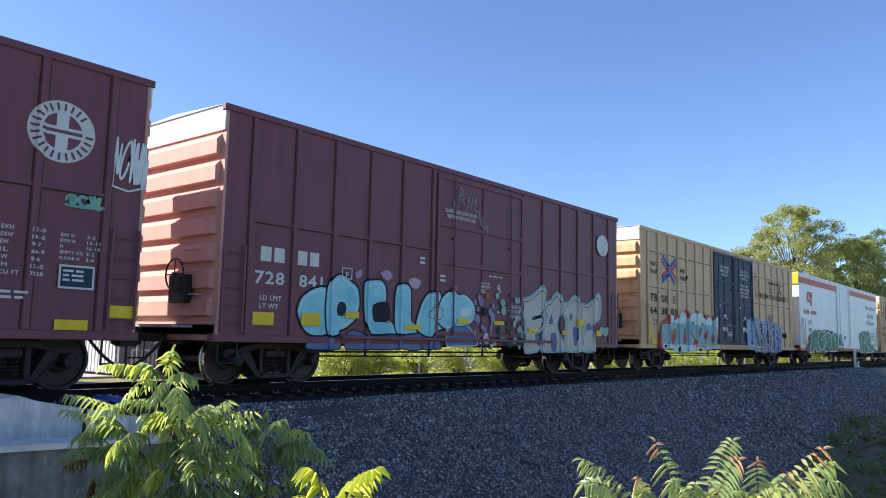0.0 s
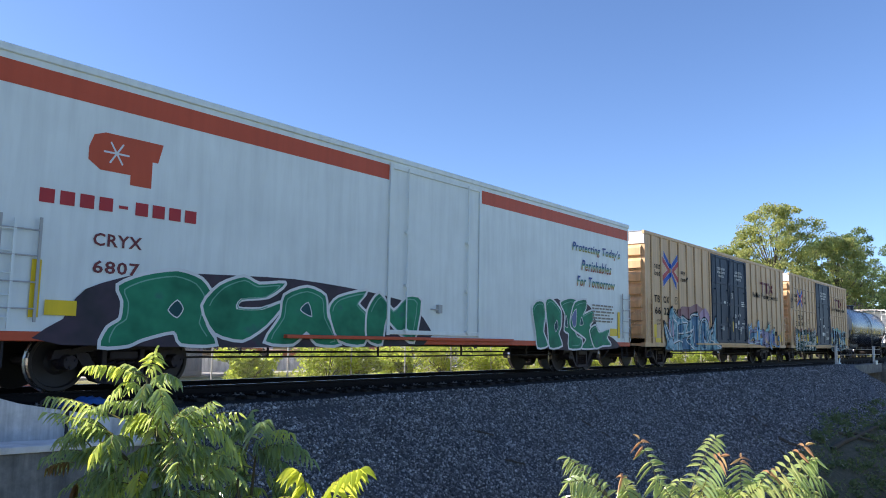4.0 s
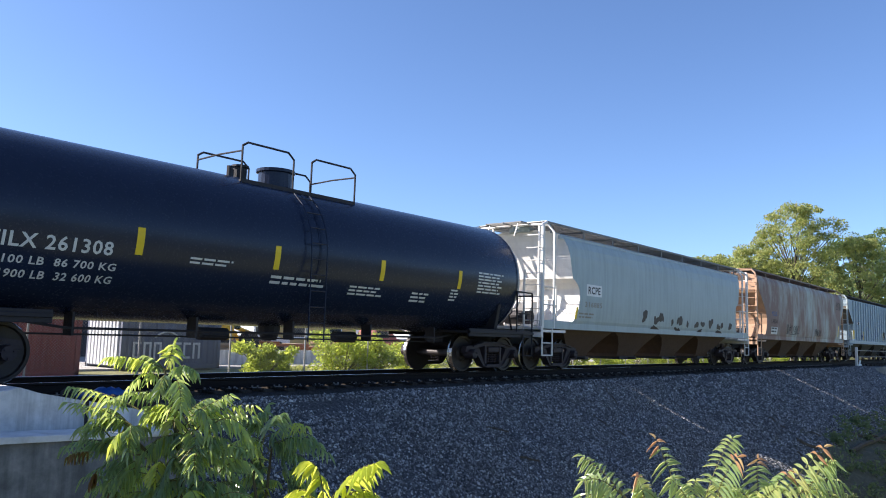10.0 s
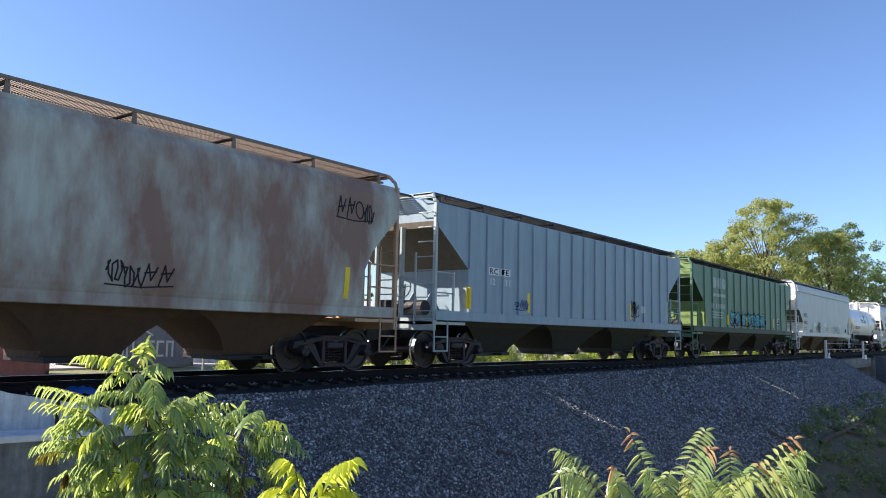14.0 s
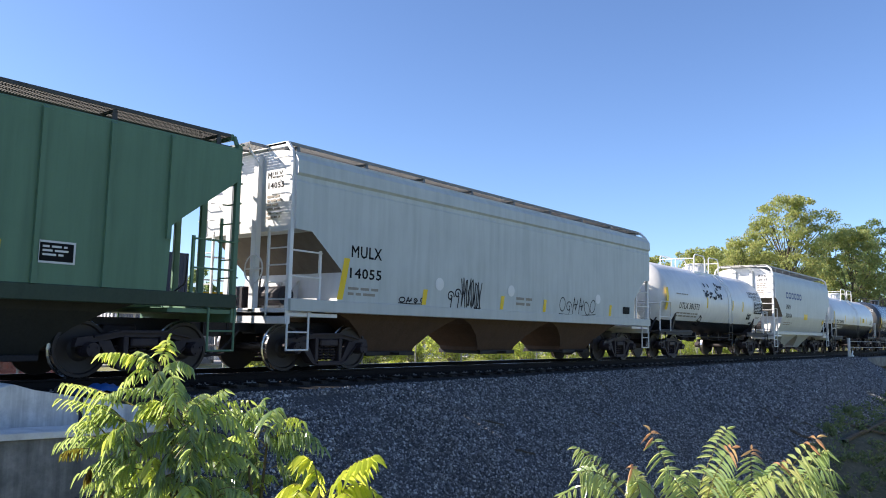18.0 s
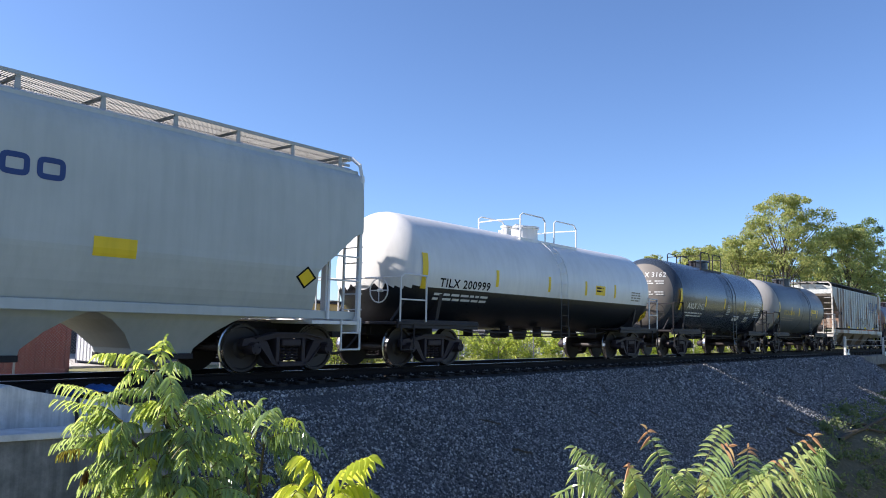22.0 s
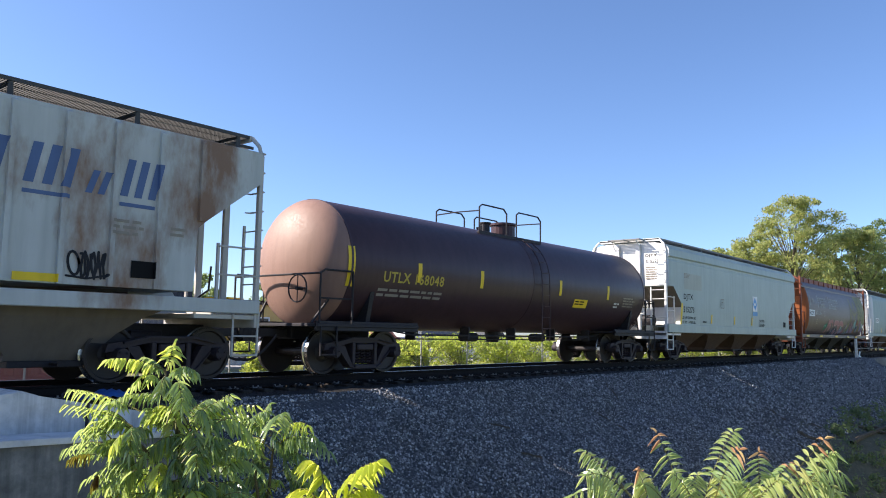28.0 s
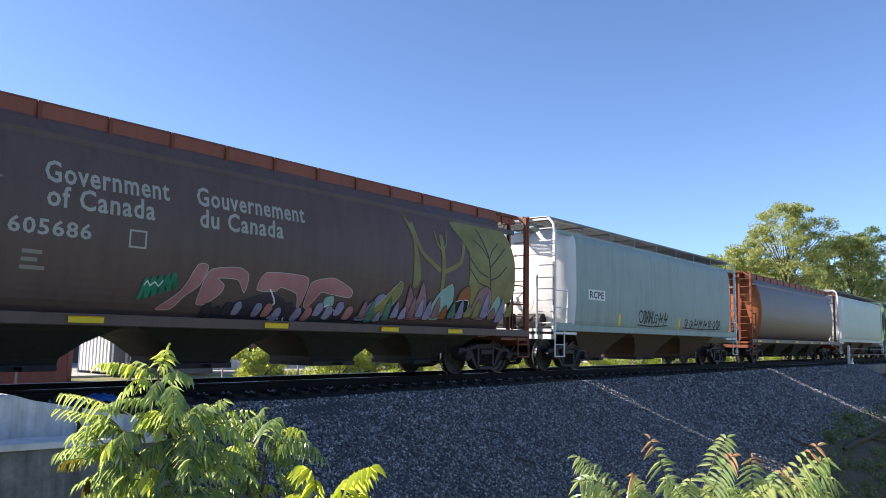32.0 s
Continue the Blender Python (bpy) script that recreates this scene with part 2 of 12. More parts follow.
def box(bm, x0, x1, y0, y1, z0, z1, chamfer=0.0):
    v = [bm.verts.new(p) for p in ((x0, y0, z0), (x1, y0, z0), (x1, y1, z0), (x0, y1, z0), (x0, y0, z1), (x1, y0, z1), (x1, y1, z1), (x0, y1, z1))]
    fs = [bm.faces.new([v[i] for i in q]) for q in ((0, 3, 2, 1), (4, 5, 6, 7), (0, 1, 5, 4), (1, 2, 6, 5), (2, 3, 7, 6), (3, 0, 4, 7))]
    if chamfer:
        es = list({e for f in fs for e in f.edges})
        bmesh.ops.bevel(bm, geom=es, offset=chamfer, segments=1, affect="EDGES", profile=0.5)
    return bm


def tube(bm, a, b, r, seg=8, caps=True):
    a, b = Vector(a), Vector(b)
    d = (b - a).normalized()
    u = d.orthogonal().normalized()
    w = d.cross(u)
    rings = []
    for p in (a, b):
        rings.append([bm.verts.new(p + r * (math.cos(2 * math.pi * i / seg) * u + math.sin(2 * math.pi * i / seg) * w)) for i in range(seg)])
    for i in range(seg):
        bm.faces.new((rings[0][i], rings[0][(i + 1) % seg], rings[1][(i + 1) % seg], rings[1][i]))
    if caps:
        bm.faces.new(rings[0][::-1])
        bm.faces.new(rings[1])
    return bm


def pipe(bm, pts, r, seg=6):
    """One unbroken tube along a line of points; r is one radius or one for each point."""
    pts = [Vector(p) for p in pts]
    radii = list(r) if isinstance(r, (list, tuple)) else [r] * len(pts)
    dirs = [(q - p).normalized() for p, q in zip(pts, pts[1:])]
    u = dirs[0].orthogonal().normalized()
    rings = []
    for i, p in enumerate(pts):
        d0, d1 = dirs[max(0, i - 1)], dirs[min(len(dirs) - 1, i)]
        d = d0 + d1
        d = d.normalized() if d.length > 1e-3 else d1
        u = u - d * u.dot(d)
        u = u.normalized() if u.length > 1e-3 else d.orthogonal().normalized()
        w = d.cross(u)
        k = radii[i] / max(0.6, d.dot(d1))
        rings.append([bm.verts.new(p + k * (math.cos(2 * math.pi * j / seg) * u + math.sin(2 * math.pi * j / seg) * w)) for j in range(seg)])
    for s, t in zip(rings, rings[1:]):
        for j in range(seg):
            bm.faces.new((s[j], s[(j + 1) % seg], t[(j + 1) % seg], t[j]))
    bm.faces.new(rings[0][::-1])
    bm.faces.new(rings[-1])
    return bm


def lathe(bm, profile, seg=24, axis="x", at=(0, 0, 0)):
    """Turns (distance along the axis, radius) pairs about an axis."""
    rings = []
    for d, r in profile:
        ring = []
        for i in range(seg):
            a = 2 * math.pi * i / seg
            c, s = r * math.cos(a), r * math.sin(a)
            p = {"x": (d, c, s), "y": (c, d, s), "z": (c, s, d)}[axis]
            ring.append(bm.verts.new((p[0] + at[0], p[1] + at[1], p[2] + at[2])))
        rings.append(ring)
    for r0, r1 in zip(rings, rings[1:]):
        for i in range(seg):
            bm.faces.new((r0[i], r0[(i + 1) % seg], r1[(i + 1) % seg], r1[i]))
    bm.faces.new(rings[0])
    bm.faces.new(rings[-1])
    return bm


def loft(bm, levels):
    """Stacks rectangles (z, x0, x1, half-width) into a closed body."""
    rings = [[bm.verts.new(p) for p in ((x0, -w, z), (x1, -w, z), (x1, w, z), (x0, w, z))] for z, x0, x1, w in levels]
    for a, b in zip(rings, rings[1:]):
        for i in range(4):
            bm.faces.new((a[i], a[(i + 1) % 4], b[(i + 1) % 4], b[i]))
    bm.faces.new(rings[0][::-1])
    bm.faces.new(rings[-1])
    return bm


def extruded(bm, poly, y0, y1):
    """A polygon in x and z, given depth from y0 to y1."""
    a = [bm.verts.new((x, y0, z)) for x, z in poly]
    b = [bm.verts.new((x, y1, z)) for x, z in poly]
    n = len(poly)
    bm.faces.new(a)
    bm.faces.new(b[::-1])
    for i in range(n):
        bm.faces.new((a[i], b[i], b[(i + 1) % n], a[(i + 1) % n]))
    return bm


def B():
    return bmesh.new()


def from_arrays(name, verts, faces, material, parent=None):
    """One mesh from numpy arrays; all faces have the same number of corners."""
    me = bpy.data.meshes.new(name)
    k = faces.shape[1]
    me.vertices.add(len(verts))
    me.vertices.foreach_set("co", np.ascontiguousarray(verts, dtype=np.float32).ravel())
    me.loops.add(faces.size)
    me.loops.foreach_set("vertex_index", np.ascontiguousarray(faces, dtype=np.int32).ravel())
    me.polygons.add(len(faces))
    me.polygons.foreach_set("loop_start", np.arange(0, faces.size, k, dtype=np.int32))
    me.update(calc_edges=True)
    me.validate()
    return link_mesh(name, me, parent, material)


# ---- lettering ----
WORDS = {}


def bolder(co, me, by):
    """Moves the outline of filled letters outwards, so that they read as stencil paint."""
    sides = collections.Counter(tuple(sorted(e)) for p in me.polygons for e in p.edge_keys)
    push = np.zeros_like(co)
    for p in me.polygons:
        vs = list(p.vertices)
        centre = co[vs].mean(axis=0)
        for a, b in zip(vs, vs[1:] + vs[:1]):
            if sides[tuple(sorted((a, b)))] == 1:
                d = co[b] - co[a]
                n = np.array((d[1], -d[0]))
                length = np.linalg.norm(n)
                if length > 1e-7:
                    n /= length
                    if n @ (co[a] - centre) < 0:
                        n = -n
                    push[a] += n
                    push[b] += n
    size = np.linalg.norm(push, axis=1)
    return co + by * np.where(size[:, None] > 0.3, 2 * push / np.maximum(size[:, None], 0.9) ** 2, 0)


def letter_shapes(words):
    made = []
    for w in words:
        cu = bpy.data.curves.new("word", "FONT")
        cu.body, cu.resolution_u, cu.align_x, cu.offset = w, 2, "LEFT", 0.0
        cu.space_character = 1.1
        made.append((w, new("word", cu), cu))
    dg = bpy.context.evaluated_depsgraph_get()
    for w, ob, cu in made:
        me = bpy.data.meshes.new_from_object(ob.evaluated_get(dg))
        co = bolder(np.array([v.co[:2] for v in me.vertices]), me, 0.02)
        co -= co.min(axis=0)
        co /= co.max(axis=0)
        WORDS[w] = (co, [tuple(p.vertices) for p in me.polygons])
        bpy.data.objects.remove(ob)
        bpy.data.curves.remove(cu)
        bpy.data.meshes.remove(me)


letter_shapes(["next", "load", "any", "road", "TB", "OX", "FB", "64", "30", "03", "66", "22", "84", "5", "05", "76", "2", "728", "841",
               "RAILCAR POOLING EXPERTS", "Railcar Pooling Experts", "CRYX", "6807", "Protecting Today's", "Perishables", "For Tomorrow",
               "TILX 261308", "RCPE", "RC", "PE", "316885", "MULX", "13374", "12", "111", "14055", "UTLX 301573", "UNPX", "320134",
               "TILX 200999", "AXLX 3162", "UTLX 631493", "UTLX 168048", "DJTX", "515273", "Government", "of Canada", "Gouvernement",
               "du Canada", "605686", "LD LMT", "LT WT", "SODIUM", "HYDROXIDE", "SOLUTION", "2014", "F", "C", "CLOSE AND LOCK DOOR", "BEFORE MOVING CAR", "UNLATCH", "TO CLOSE", "DOORS",
               "CLOSE THIS DOOR", "BEFORE CLOSING", "MAIN DOOR", "CLOSE AND LOCK", "BOTH DOORS BEFORE", "MOVING CAR", "EXH", "EXW", "EW", "IL", "IW", "IH", "CU FT",
               "17-0", "10-6", "9-7", "60-9", "9-6", "13-0", "7528", "EXH W", "EXW H", "H", "EMPTY CG", "FLOOR H", "5-2", "13-11", "16-10", "3-6",
               "191100 LB  86 700 KG", "71900 LB  32 600 KG", "CALCIUM CARBONATE", "OR CLAY SLURRY ONLY", "LD LMT 224100 LBS", "LT WT   69300 LBS", "CIERRE Y PONGA", "EL SEGURO EN AMBAS", "PUERTAS ANTES DE", "MOVER EL CARRO", "CAUTION", "OPEN CLOSE", "ASD"])


# ---- railway cars: each in its own space, x along the track from its west end, z = 0 on the rail ----
class Car:
    """A railway car: its Empty, its side's half-width at (x, z), and the lines at which flat paint must bend."""

    def __init__(self, name, x0, length, label, category, face, cuts_x=(), cuts_z=()):
        self.ob = thing(name, pose(x0, 0, 0), label, category, "cars of the freight train")
        self.x0, self.length, self.face = x0, length, face
        self.cuts_x, self.cuts_z, self.layer = cuts_x, cuts_z, 0
        self.axles = []


CARS = []


def stuck(car, name, verts, faces, material, label="", lift=None, y_side=-1):
    """Lays a flat drawing in x and z on a car's side, following its ribs or its curve."""
    if lift is None:
        car.layer += 1
        lift = 0.003 + 0.0005 * car.layer
    bm = B()
    vs = [bm.verts.new((p[0], p[2] if len(p) > 2 else 0.0, p[1])) for p in verts]
    for f in faces:
        if bm.faces.get([vs[i] for i in f]) is None:
            bm.faces.new([vs[i] for i in f])
    xs, zs = [v[0] for v in verts], [v[1] for v in verts]
    for c in car.cuts_x:
        if min(xs) < c < max(xs):
            bmesh.ops.bisect_plane(bm, geom=bm.verts[:] + bm.edges[:] + bm.faces[:], plane_co=(c, 0, 0), plane_no=(1, 0, 0))
    for c in car.cuts_z:
        if min(zs) < c < max(zs):
            bmesh.ops.bisect_plane(bm, geom=bm.verts[:] + bm.edges[:] + bm.faces[:], plane_co=(0, 0, c), plane_no=(0, 0, 1))
    for v in bm.verts:
        v.co.y = y_side * (car.face(v.co.x, v.co.z) + lift + v.co.y)
    me = bpy.data.meshes.new(name)
    bm.normal_update()
    for f in bm.faces:
        if f.normal.y * y_side < 0:
            f.normal_flip()
    bm.to_mesh(me)
    bm.free()
    return link_mesh(name, me, car.ob, material, label)


def glyphs_of(co, faces):
    """The faces of a word, letter by letter: pieces that share points or stand above one another."""
    found = []
    for f in faces:
        lo, hi, pts = min(co[i][0] for i in f), max(co[i][0] for i in f), set(f)
        rest = []
        for g in found:
            if g[3] & pts or min(hi, g[1]) - max(lo, g[0]) > 0.002:
                lo, hi, pts, f = min(lo, g[0]), max(hi, g[1]), pts | g[3], g[2] + (f if isinstance(f, list) else [f])
            else:
                rest.append(g)
        found = rest + [(lo, hi, f if isinstance(f, list) else [f], pts)]
    return [g[2] for g in sorted(found, key=lambda g: g[0])]


def lettering(car, word, x0, x1, z0, z1, material, name="lettering", slant=0.0):
    """A painted word; large words are laid letter by letter."""
    co, faces = WORDS[word]
    flat = [(x0 + (x1 - x0) * a + slant * (z1 - z0) * b, z0 + (z1 - z0) * b) for a, b in co]
    letters = glyphs_of(co, faces) if z1 - z0 >= 0.195 else [faces]
    if len(letters) < 2:
        return stuck(car, name, flat, faces, material)
    group = new(name)
    group.parent = car.ob
    car.layer += 1
    for fs in letters:
        used = sorted({i for f in fs for i in f})
        at = {i: k for k, i in enumerate(used)}
        stuck(car, "letter", [flat[i] for i in used], [tuple(at[i] for i in f) for f in fs], material, lift=0.003 + 0.0005 * car.layer).parent = group
    return group


def rect(x0, x1, z0, z1):
    return [(x0, z0), (x1, z0), (x1, z1), (x0, z1)], [(0, 1, 2, 3)]


def plate(car, x0, x1, z0, z1, material, name="placard", label=""):
    return stuck(car, name, *rect(x0, x1, z0, z1), material, label)


def bars(car, x0, x1, z0, z1, rows, material, seed=1, cols=1, name="small_print"):
    """Rows of small print too small to read, as plain bars."""
    rnd = random.Random(seed)
    h = (z1 - z0) / rows
    lift = 0.003 + 0.0005 * (car.layer + 1)
    car.layer += 1
    for r in range(rows):
        v, f = [], []
        x, end = x0, x1 - (x1 - x0) * rnd.uniform(0.0, 0.25)
        while x < end - 0.02:
            w = min(rnd.uniform(0.9, 2.6) * h * 1.5, end - x)
            k = len(v)
            v += [(x, z1 - (r + 0.5) * h), (x + w, z1 - (r + 0.5) * h), (x + w, z1 - r * h), (x, z1 - r * h)]
            f.append((k, k + 1, k + 2, k + 3))
            x += w + h * 0.55
        if f:
            stuck(car, name, v, f, material, lift=lift)


def stroke(pts, w):
    """A thick line as one mitred strip with round ends; a hairpin starts a new strip."""
    pts = [Vector(p[:2]) for k, p in enumerate(pts) if k == 0 or (Vector(p[:2]) - Vector(pts[k - 1][:2])).length > 1e-4]
    if len(pts) < 2:
        return [], []
    runs, run = [], [pts[0]]
    for k in range(1, len(pts)):
        run.append(pts[k])
        if k < len(pts) - 1 and (pts[k] - pts[k - 1]).normalized().dot((pts[k + 1] - pts[k]).normalized()) < -0.3:
            runs.append(run)
            run = [pts[k]]
    runs.append(run)
    v, f = [], []
    for level, c in enumerate(runs):
        up, m = 0.00007 * (level % 3), len(c)
        closed = m > 3 and (c[0] - c[-1]).length < 1e-4
        d = [(b - a).normalized() for a, b in zip(c, c[1:])]
        left, right = [], []
        for k in range(m):
            a = d[k - 1] if k > 0 else (d[-1] if closed else d[0])
            b = d[k] if k < m - 1 else (d[0] if closed else d[-1])
            t = (a + b).normalized()
            n = Vector((-t.y, t.x)) * (w / 2 / max(0.6, t.dot(b)))
            left.append(c[k] + n)
            right.append(c[k] - n)
        for side in (left, right):
            for turn in range(4):
                for k in range(m - 1):
                    if (side[k + 1] - side[k]).dot(d[k]) < 0:
                        side[k] = side[k + 1] = (side[k] + side[k + 1]) / 2
        k0 = len(v)
        for k in range(m):
            v += [(left[k].x, left[k].y, up), (right[k].x, right[k].y, up)]
        f += [(k0 + 2 * k, k0 + 2 * k + 1, k0 + 2 * k + 3, k0 + 2 * k + 2) for k in range(m - 1)]
        if not closed:
            for end, t in ((0, -d[0]), (m - 1, d[-1])):
                n = Vector((-t.y, t.x))
                k1, ke = len(v), k0 + 2 * end
                v += [(*(c[end] + (n * math.cos(q * math.pi / 6) + t * math.sin(q * math.pi / 6)) * w / 2), up) for q in range(1, 6)]
                f.append((ke if end else ke + 1, *range(k1, k1 + 5), ke + 1 if end else ke))
    return v, f


def joined(shapes):
    v, f = [], []
    for n, (sv, sf) in enumerate(shapes):
        k = len(v)
        v += [(p[0], p[1], (p[2] if len(p) > 2 else 0.0) + 0.00004 * (n % 10)) for p in sv]
        f += [tuple(i + k for i in q) for q in sf]
    return v, f


def cloud(x0, x1, z0, z1, rnd, n=26, rough=0.16, drip=False):
    """An uneven patch of paint: wavy above, roughly straight below."""
    top = [(x0 + (x1 - x0) * i / n, z1 - (z1 - z0) * rough * rnd.random() - (0.3 * (z1 - z0) if i in (0, n) else 0)) for i in range(n + 1)]
    bot = [(x0 + (x1 - x0) * i / n, z0 + (z1 - z0) * 0.06 * rnd.random() + (0.25 * (z1 - z0) if i in (0, n) else 0)) for i in range(n + 1)]
    v = top + bot
    f = [(i + n + 1, i + n + 2, i + 1, i) for i in range(n)]
    return v, f


def blob(x, z, w, h, rnd):
    """A painted-out patch: a few overlapping rounded dabs."""
    return joined([ring_of(x + w * (0.2 + 0.6 * rnd.random()), z + h * (0.3 + 0.4 * rnd.random()), w * rnd.uniform(0.18, 0.36), h * rnd.uniform(0.25, 0.48), 14, rnd.uniform(1.8, 3.0), rnd.uniform(-0.4, 0.4), rnd.uniform(-0.3, 0.3)) for k in range(5)])


def ring_of(cx, cz, rx, rz, n=20, power=2.6, lean=0.0, turn=0.0):
    """A rounded block: a squarish oval, leaning."""
    out = []
    for i in range(n):
        t = 2 * math.pi * i / n
        c, s = math.cos(t), math.sin(t)
        x = rx * math.copysign(abs(c) ** (2 / power), c)
        z = rz * math.copysign(abs(s) ** (2 / power), s)
        out.append((cx + x + lean * z, cz + z + turn * x))
    return out, [tuple(range(n))]


def spiral(cx, cz, r, w, way=1, turns=1.4):
    n = 22
    return stroke([(cx + way * r * (1 - 0.8 * i / n) * math.cos(2 * math.pi * turns * i / n), cz + r * (1 - 0.8 * i / n) * math.sin(2 * math.pi * turns * i / n)) for i in range(n + 1)], w)


def blade(x0, z0, x1, z1, w, hook):
    """A pointed stroke that swells in its middle."""
    n = 8
    d = Vector((x1 - x0, z1 - z0))
    nn = Vector((-d.y, d.x)).normalized()
    left, right = [], []
    for i in range(n + 1):
        t = i / n
        p = Vector((x0, z0)) + d * t + nn * hook * math.sin(math.pi * t)
        k = w * (0.15 + 0.85 * math.sin(math.pi * min(1, t * 0.9 + 0.12))) / 2
        left.append(tuple(p + nn * k))
        right.append(tuple(p - nn * k))
    v = left + right
    return v, [(i, i + 1, n + 2 + i, n + 1 + i) for i in range(n)]


# abstract figures of heavy strokes, in a unit square
GLYPHS = (
    (((0.9, 0.0), (0.86, 0.9), (0.3, 1.0), (0.1, 0.7), (0.32, 0.45)),),
    (((0.05, 0.9), (0.5, 1.0), (0.9, 0.7), (0.55, 0.4), (0.9, 0.1), (0.3, 0.0)), ((0.1, 0.45), (0.35, 0.6))),
    (((0.1, 0.1), (0.5, 0.0), (0.55, 1.0)), ((0.2, 0.7), (0.95, 0.85))),
    (((0.05, 0.2), (0.3, 1.0), (0.45, 0.3), (0.75, 0.95), (0.95, 0.0)),),
    (((0.1, 1.0), (0.6, 0.75), (0.2, 0.4), (0.95, 0.05)), ((0.75, 1.0), (0.9, 0.4))),
    (((0.1, 0.0), (0.15, 0.6), (0.5, 0.95), (0.88, 0.6), (0.6, 0.3), (0.95, 0.0)),),
    (((0.9, 0.9), (0.4, 0.75), (0.55, 0.2), (0.05, 0.05)), ((0.1, 0.95), (0.15, 0.4))),
)


def graffiti(car, x0, x1, z0, z1, n, seed, fill, edge, back=None, shine=None, weight=0.17, halo=None, style="wild"):
    """A mural of interlocking strokes, blades and curls: a patch behind, dark edges, the fill, bright lines."""
    rnd = random.Random(seed)
    mural = new("graffiti")
    mural.parent = car.ob
    mural["label"] = "spray-painted graffiti mural"
    h = z1 - z0
    pieces = []
    if halo is not None:
        pieces.append(("glow", cloud(x0 - 0.2, x1 + 0.15, z0 + 0.25 * h, z1 + 0.14, rnd, 22, 0.3), halo))
    if back is not None:
        pieces.append(("backdrop", cloud(x0, x1, z0, z1, rnd, 26, 0.2), back))
    cell = (x1 - x0) / n
    rims, cores, glints, marks = [], [], [], []
    for i in range(n):
        cx = x0 + cell * (i + 0.5)
        top, bottom = z1 - h * rnd.uniform(0.0, 0.18), z0 + h * rnd.uniform(0.0, 0.12)
        cz, hz = (top + bottom) / 2, (top - bottom) / 2
        lean = rnd.uniform(-0.18, 0.18)
        if style == "wild":
            glyph = GLYPHS[rnd.randrange(len(GLYPHS))]
            low = bottom + 0.06 * h
            gw, gh = cell * rnd.uniform(0.86, 1.0), top - low
            w = weight * min(1.15, rnd.uniform(0.9, 1.15))
            for line in glyph:
                pts = [(cx - gw / 2 + w / 2 + (gw - w) * u + lean * gh * (q - 0.5) + rnd.uniform(-.05, .05), low + w / 2 + (gh - w) * q) for u, q in line]
                rims.append(stroke(pts, w + 0.10))
                cores.append(stroke(pts, w))
                glints.append(stroke([(p[0] - w * 0.33, p[1] + w * 0.2) for p in pts[:max(2, len(pts) // 2)]], 0.032))
            for k in range(3):
                px, pz = cx + rnd.uniform(-.5, .5) * cell, rnd.uniform(z0 + .1 * h, z1 - .1 * h)
                glints.append(stroke([(px, pz), (px + rnd.uniform(-.3, .3), pz + rnd.uniform(-.3, .3)), (px + rnd.uniform(-.4, .4), pz + rnd.uniform(-.1, .1))], 0.022))
                marks.append(blade(px, pz - 0.2 * h, px + rnd.uniform(-.15, .15), pz + 0.25 * h, 0.07, rnd.uniform(-.1, .1)))
            rims.append(blade(cx - 0.1, z1 - 0.35 * h, cx + rnd.uniform(-.2, .2), z1 + rnd.uniform(0.02, 0.14) * h, 0.2, 0.02))
        elif style == "curl":
            for k in range(2):
                px, pz, r = cx + rnd.uniform(-.45, .45) * cell, rnd.uniform(z0 + 0.18 * h, z1 - 0.10 * h), h * rnd.uniform(0.10, 0.19)
                rims.append(ring_of(px, pz, r * 1.30 + 0.028, r * 1.12 + 0.028, 18, 2))
                cores.append(ring_of(px, pz, r * 1.30, r * 1.12, 18, 2))
                glints.append(spiral(px, pz, r * 0.85, 0.036, rnd.choice((-1, 1))))
            for k in range(4):
                a = (cx + rnd.uniform(-.7, .7) * cell, rnd.uniform(z0 + 0.03 * h, cz))
                bb = (cx + rnd.uniform(-.7, .7) * cell, rnd.uniform(cz, z1))
                w, hook = h * rnd.uniform(0.08, 0.20), rnd.uniform(-.35, .35)
                rims.append(blade(*a, *bb, w + 0.06, hook))
                cores.append(blade(*a, *bb, w, hook))
                if k % 2:
                    marks.append(blade(a[0] + .12, a[1] + .1, bb[0] + .10, bb[1] - .1, h * 0.11, rnd.uniform(-.3, .3)))
            glints.append(stroke([(cx - cell * .4, z0 + rnd.uniform(.05, .2) * h), (cx - cell * .1, z0 + rnd.uniform(.05, .25) * h), (cx + cell * .3, z0 + rnd.uniform(.05, .2) * h)], 0.03))

    def lay(name, shapes, mat):
        car.layer += 1
        lift = 0.003 + 0.0005 * car.layer
        for n, (v, f) in enumerate(shapes):
            stuck(car, name, v, f, mat, lift=lift + 0.00004 * (n % 10)).parent = mural

    for name, shape, mat in pieces:
        lay(name, [shape], mat)
    for name, shapes, mat in (("outline", rims, edge), ("fill", cores, fill), ("inner_mark", marks, edge), ("highlight", glints, shine)):
        if mat is not None:
            lay(name, shapes, mat)
    return mural


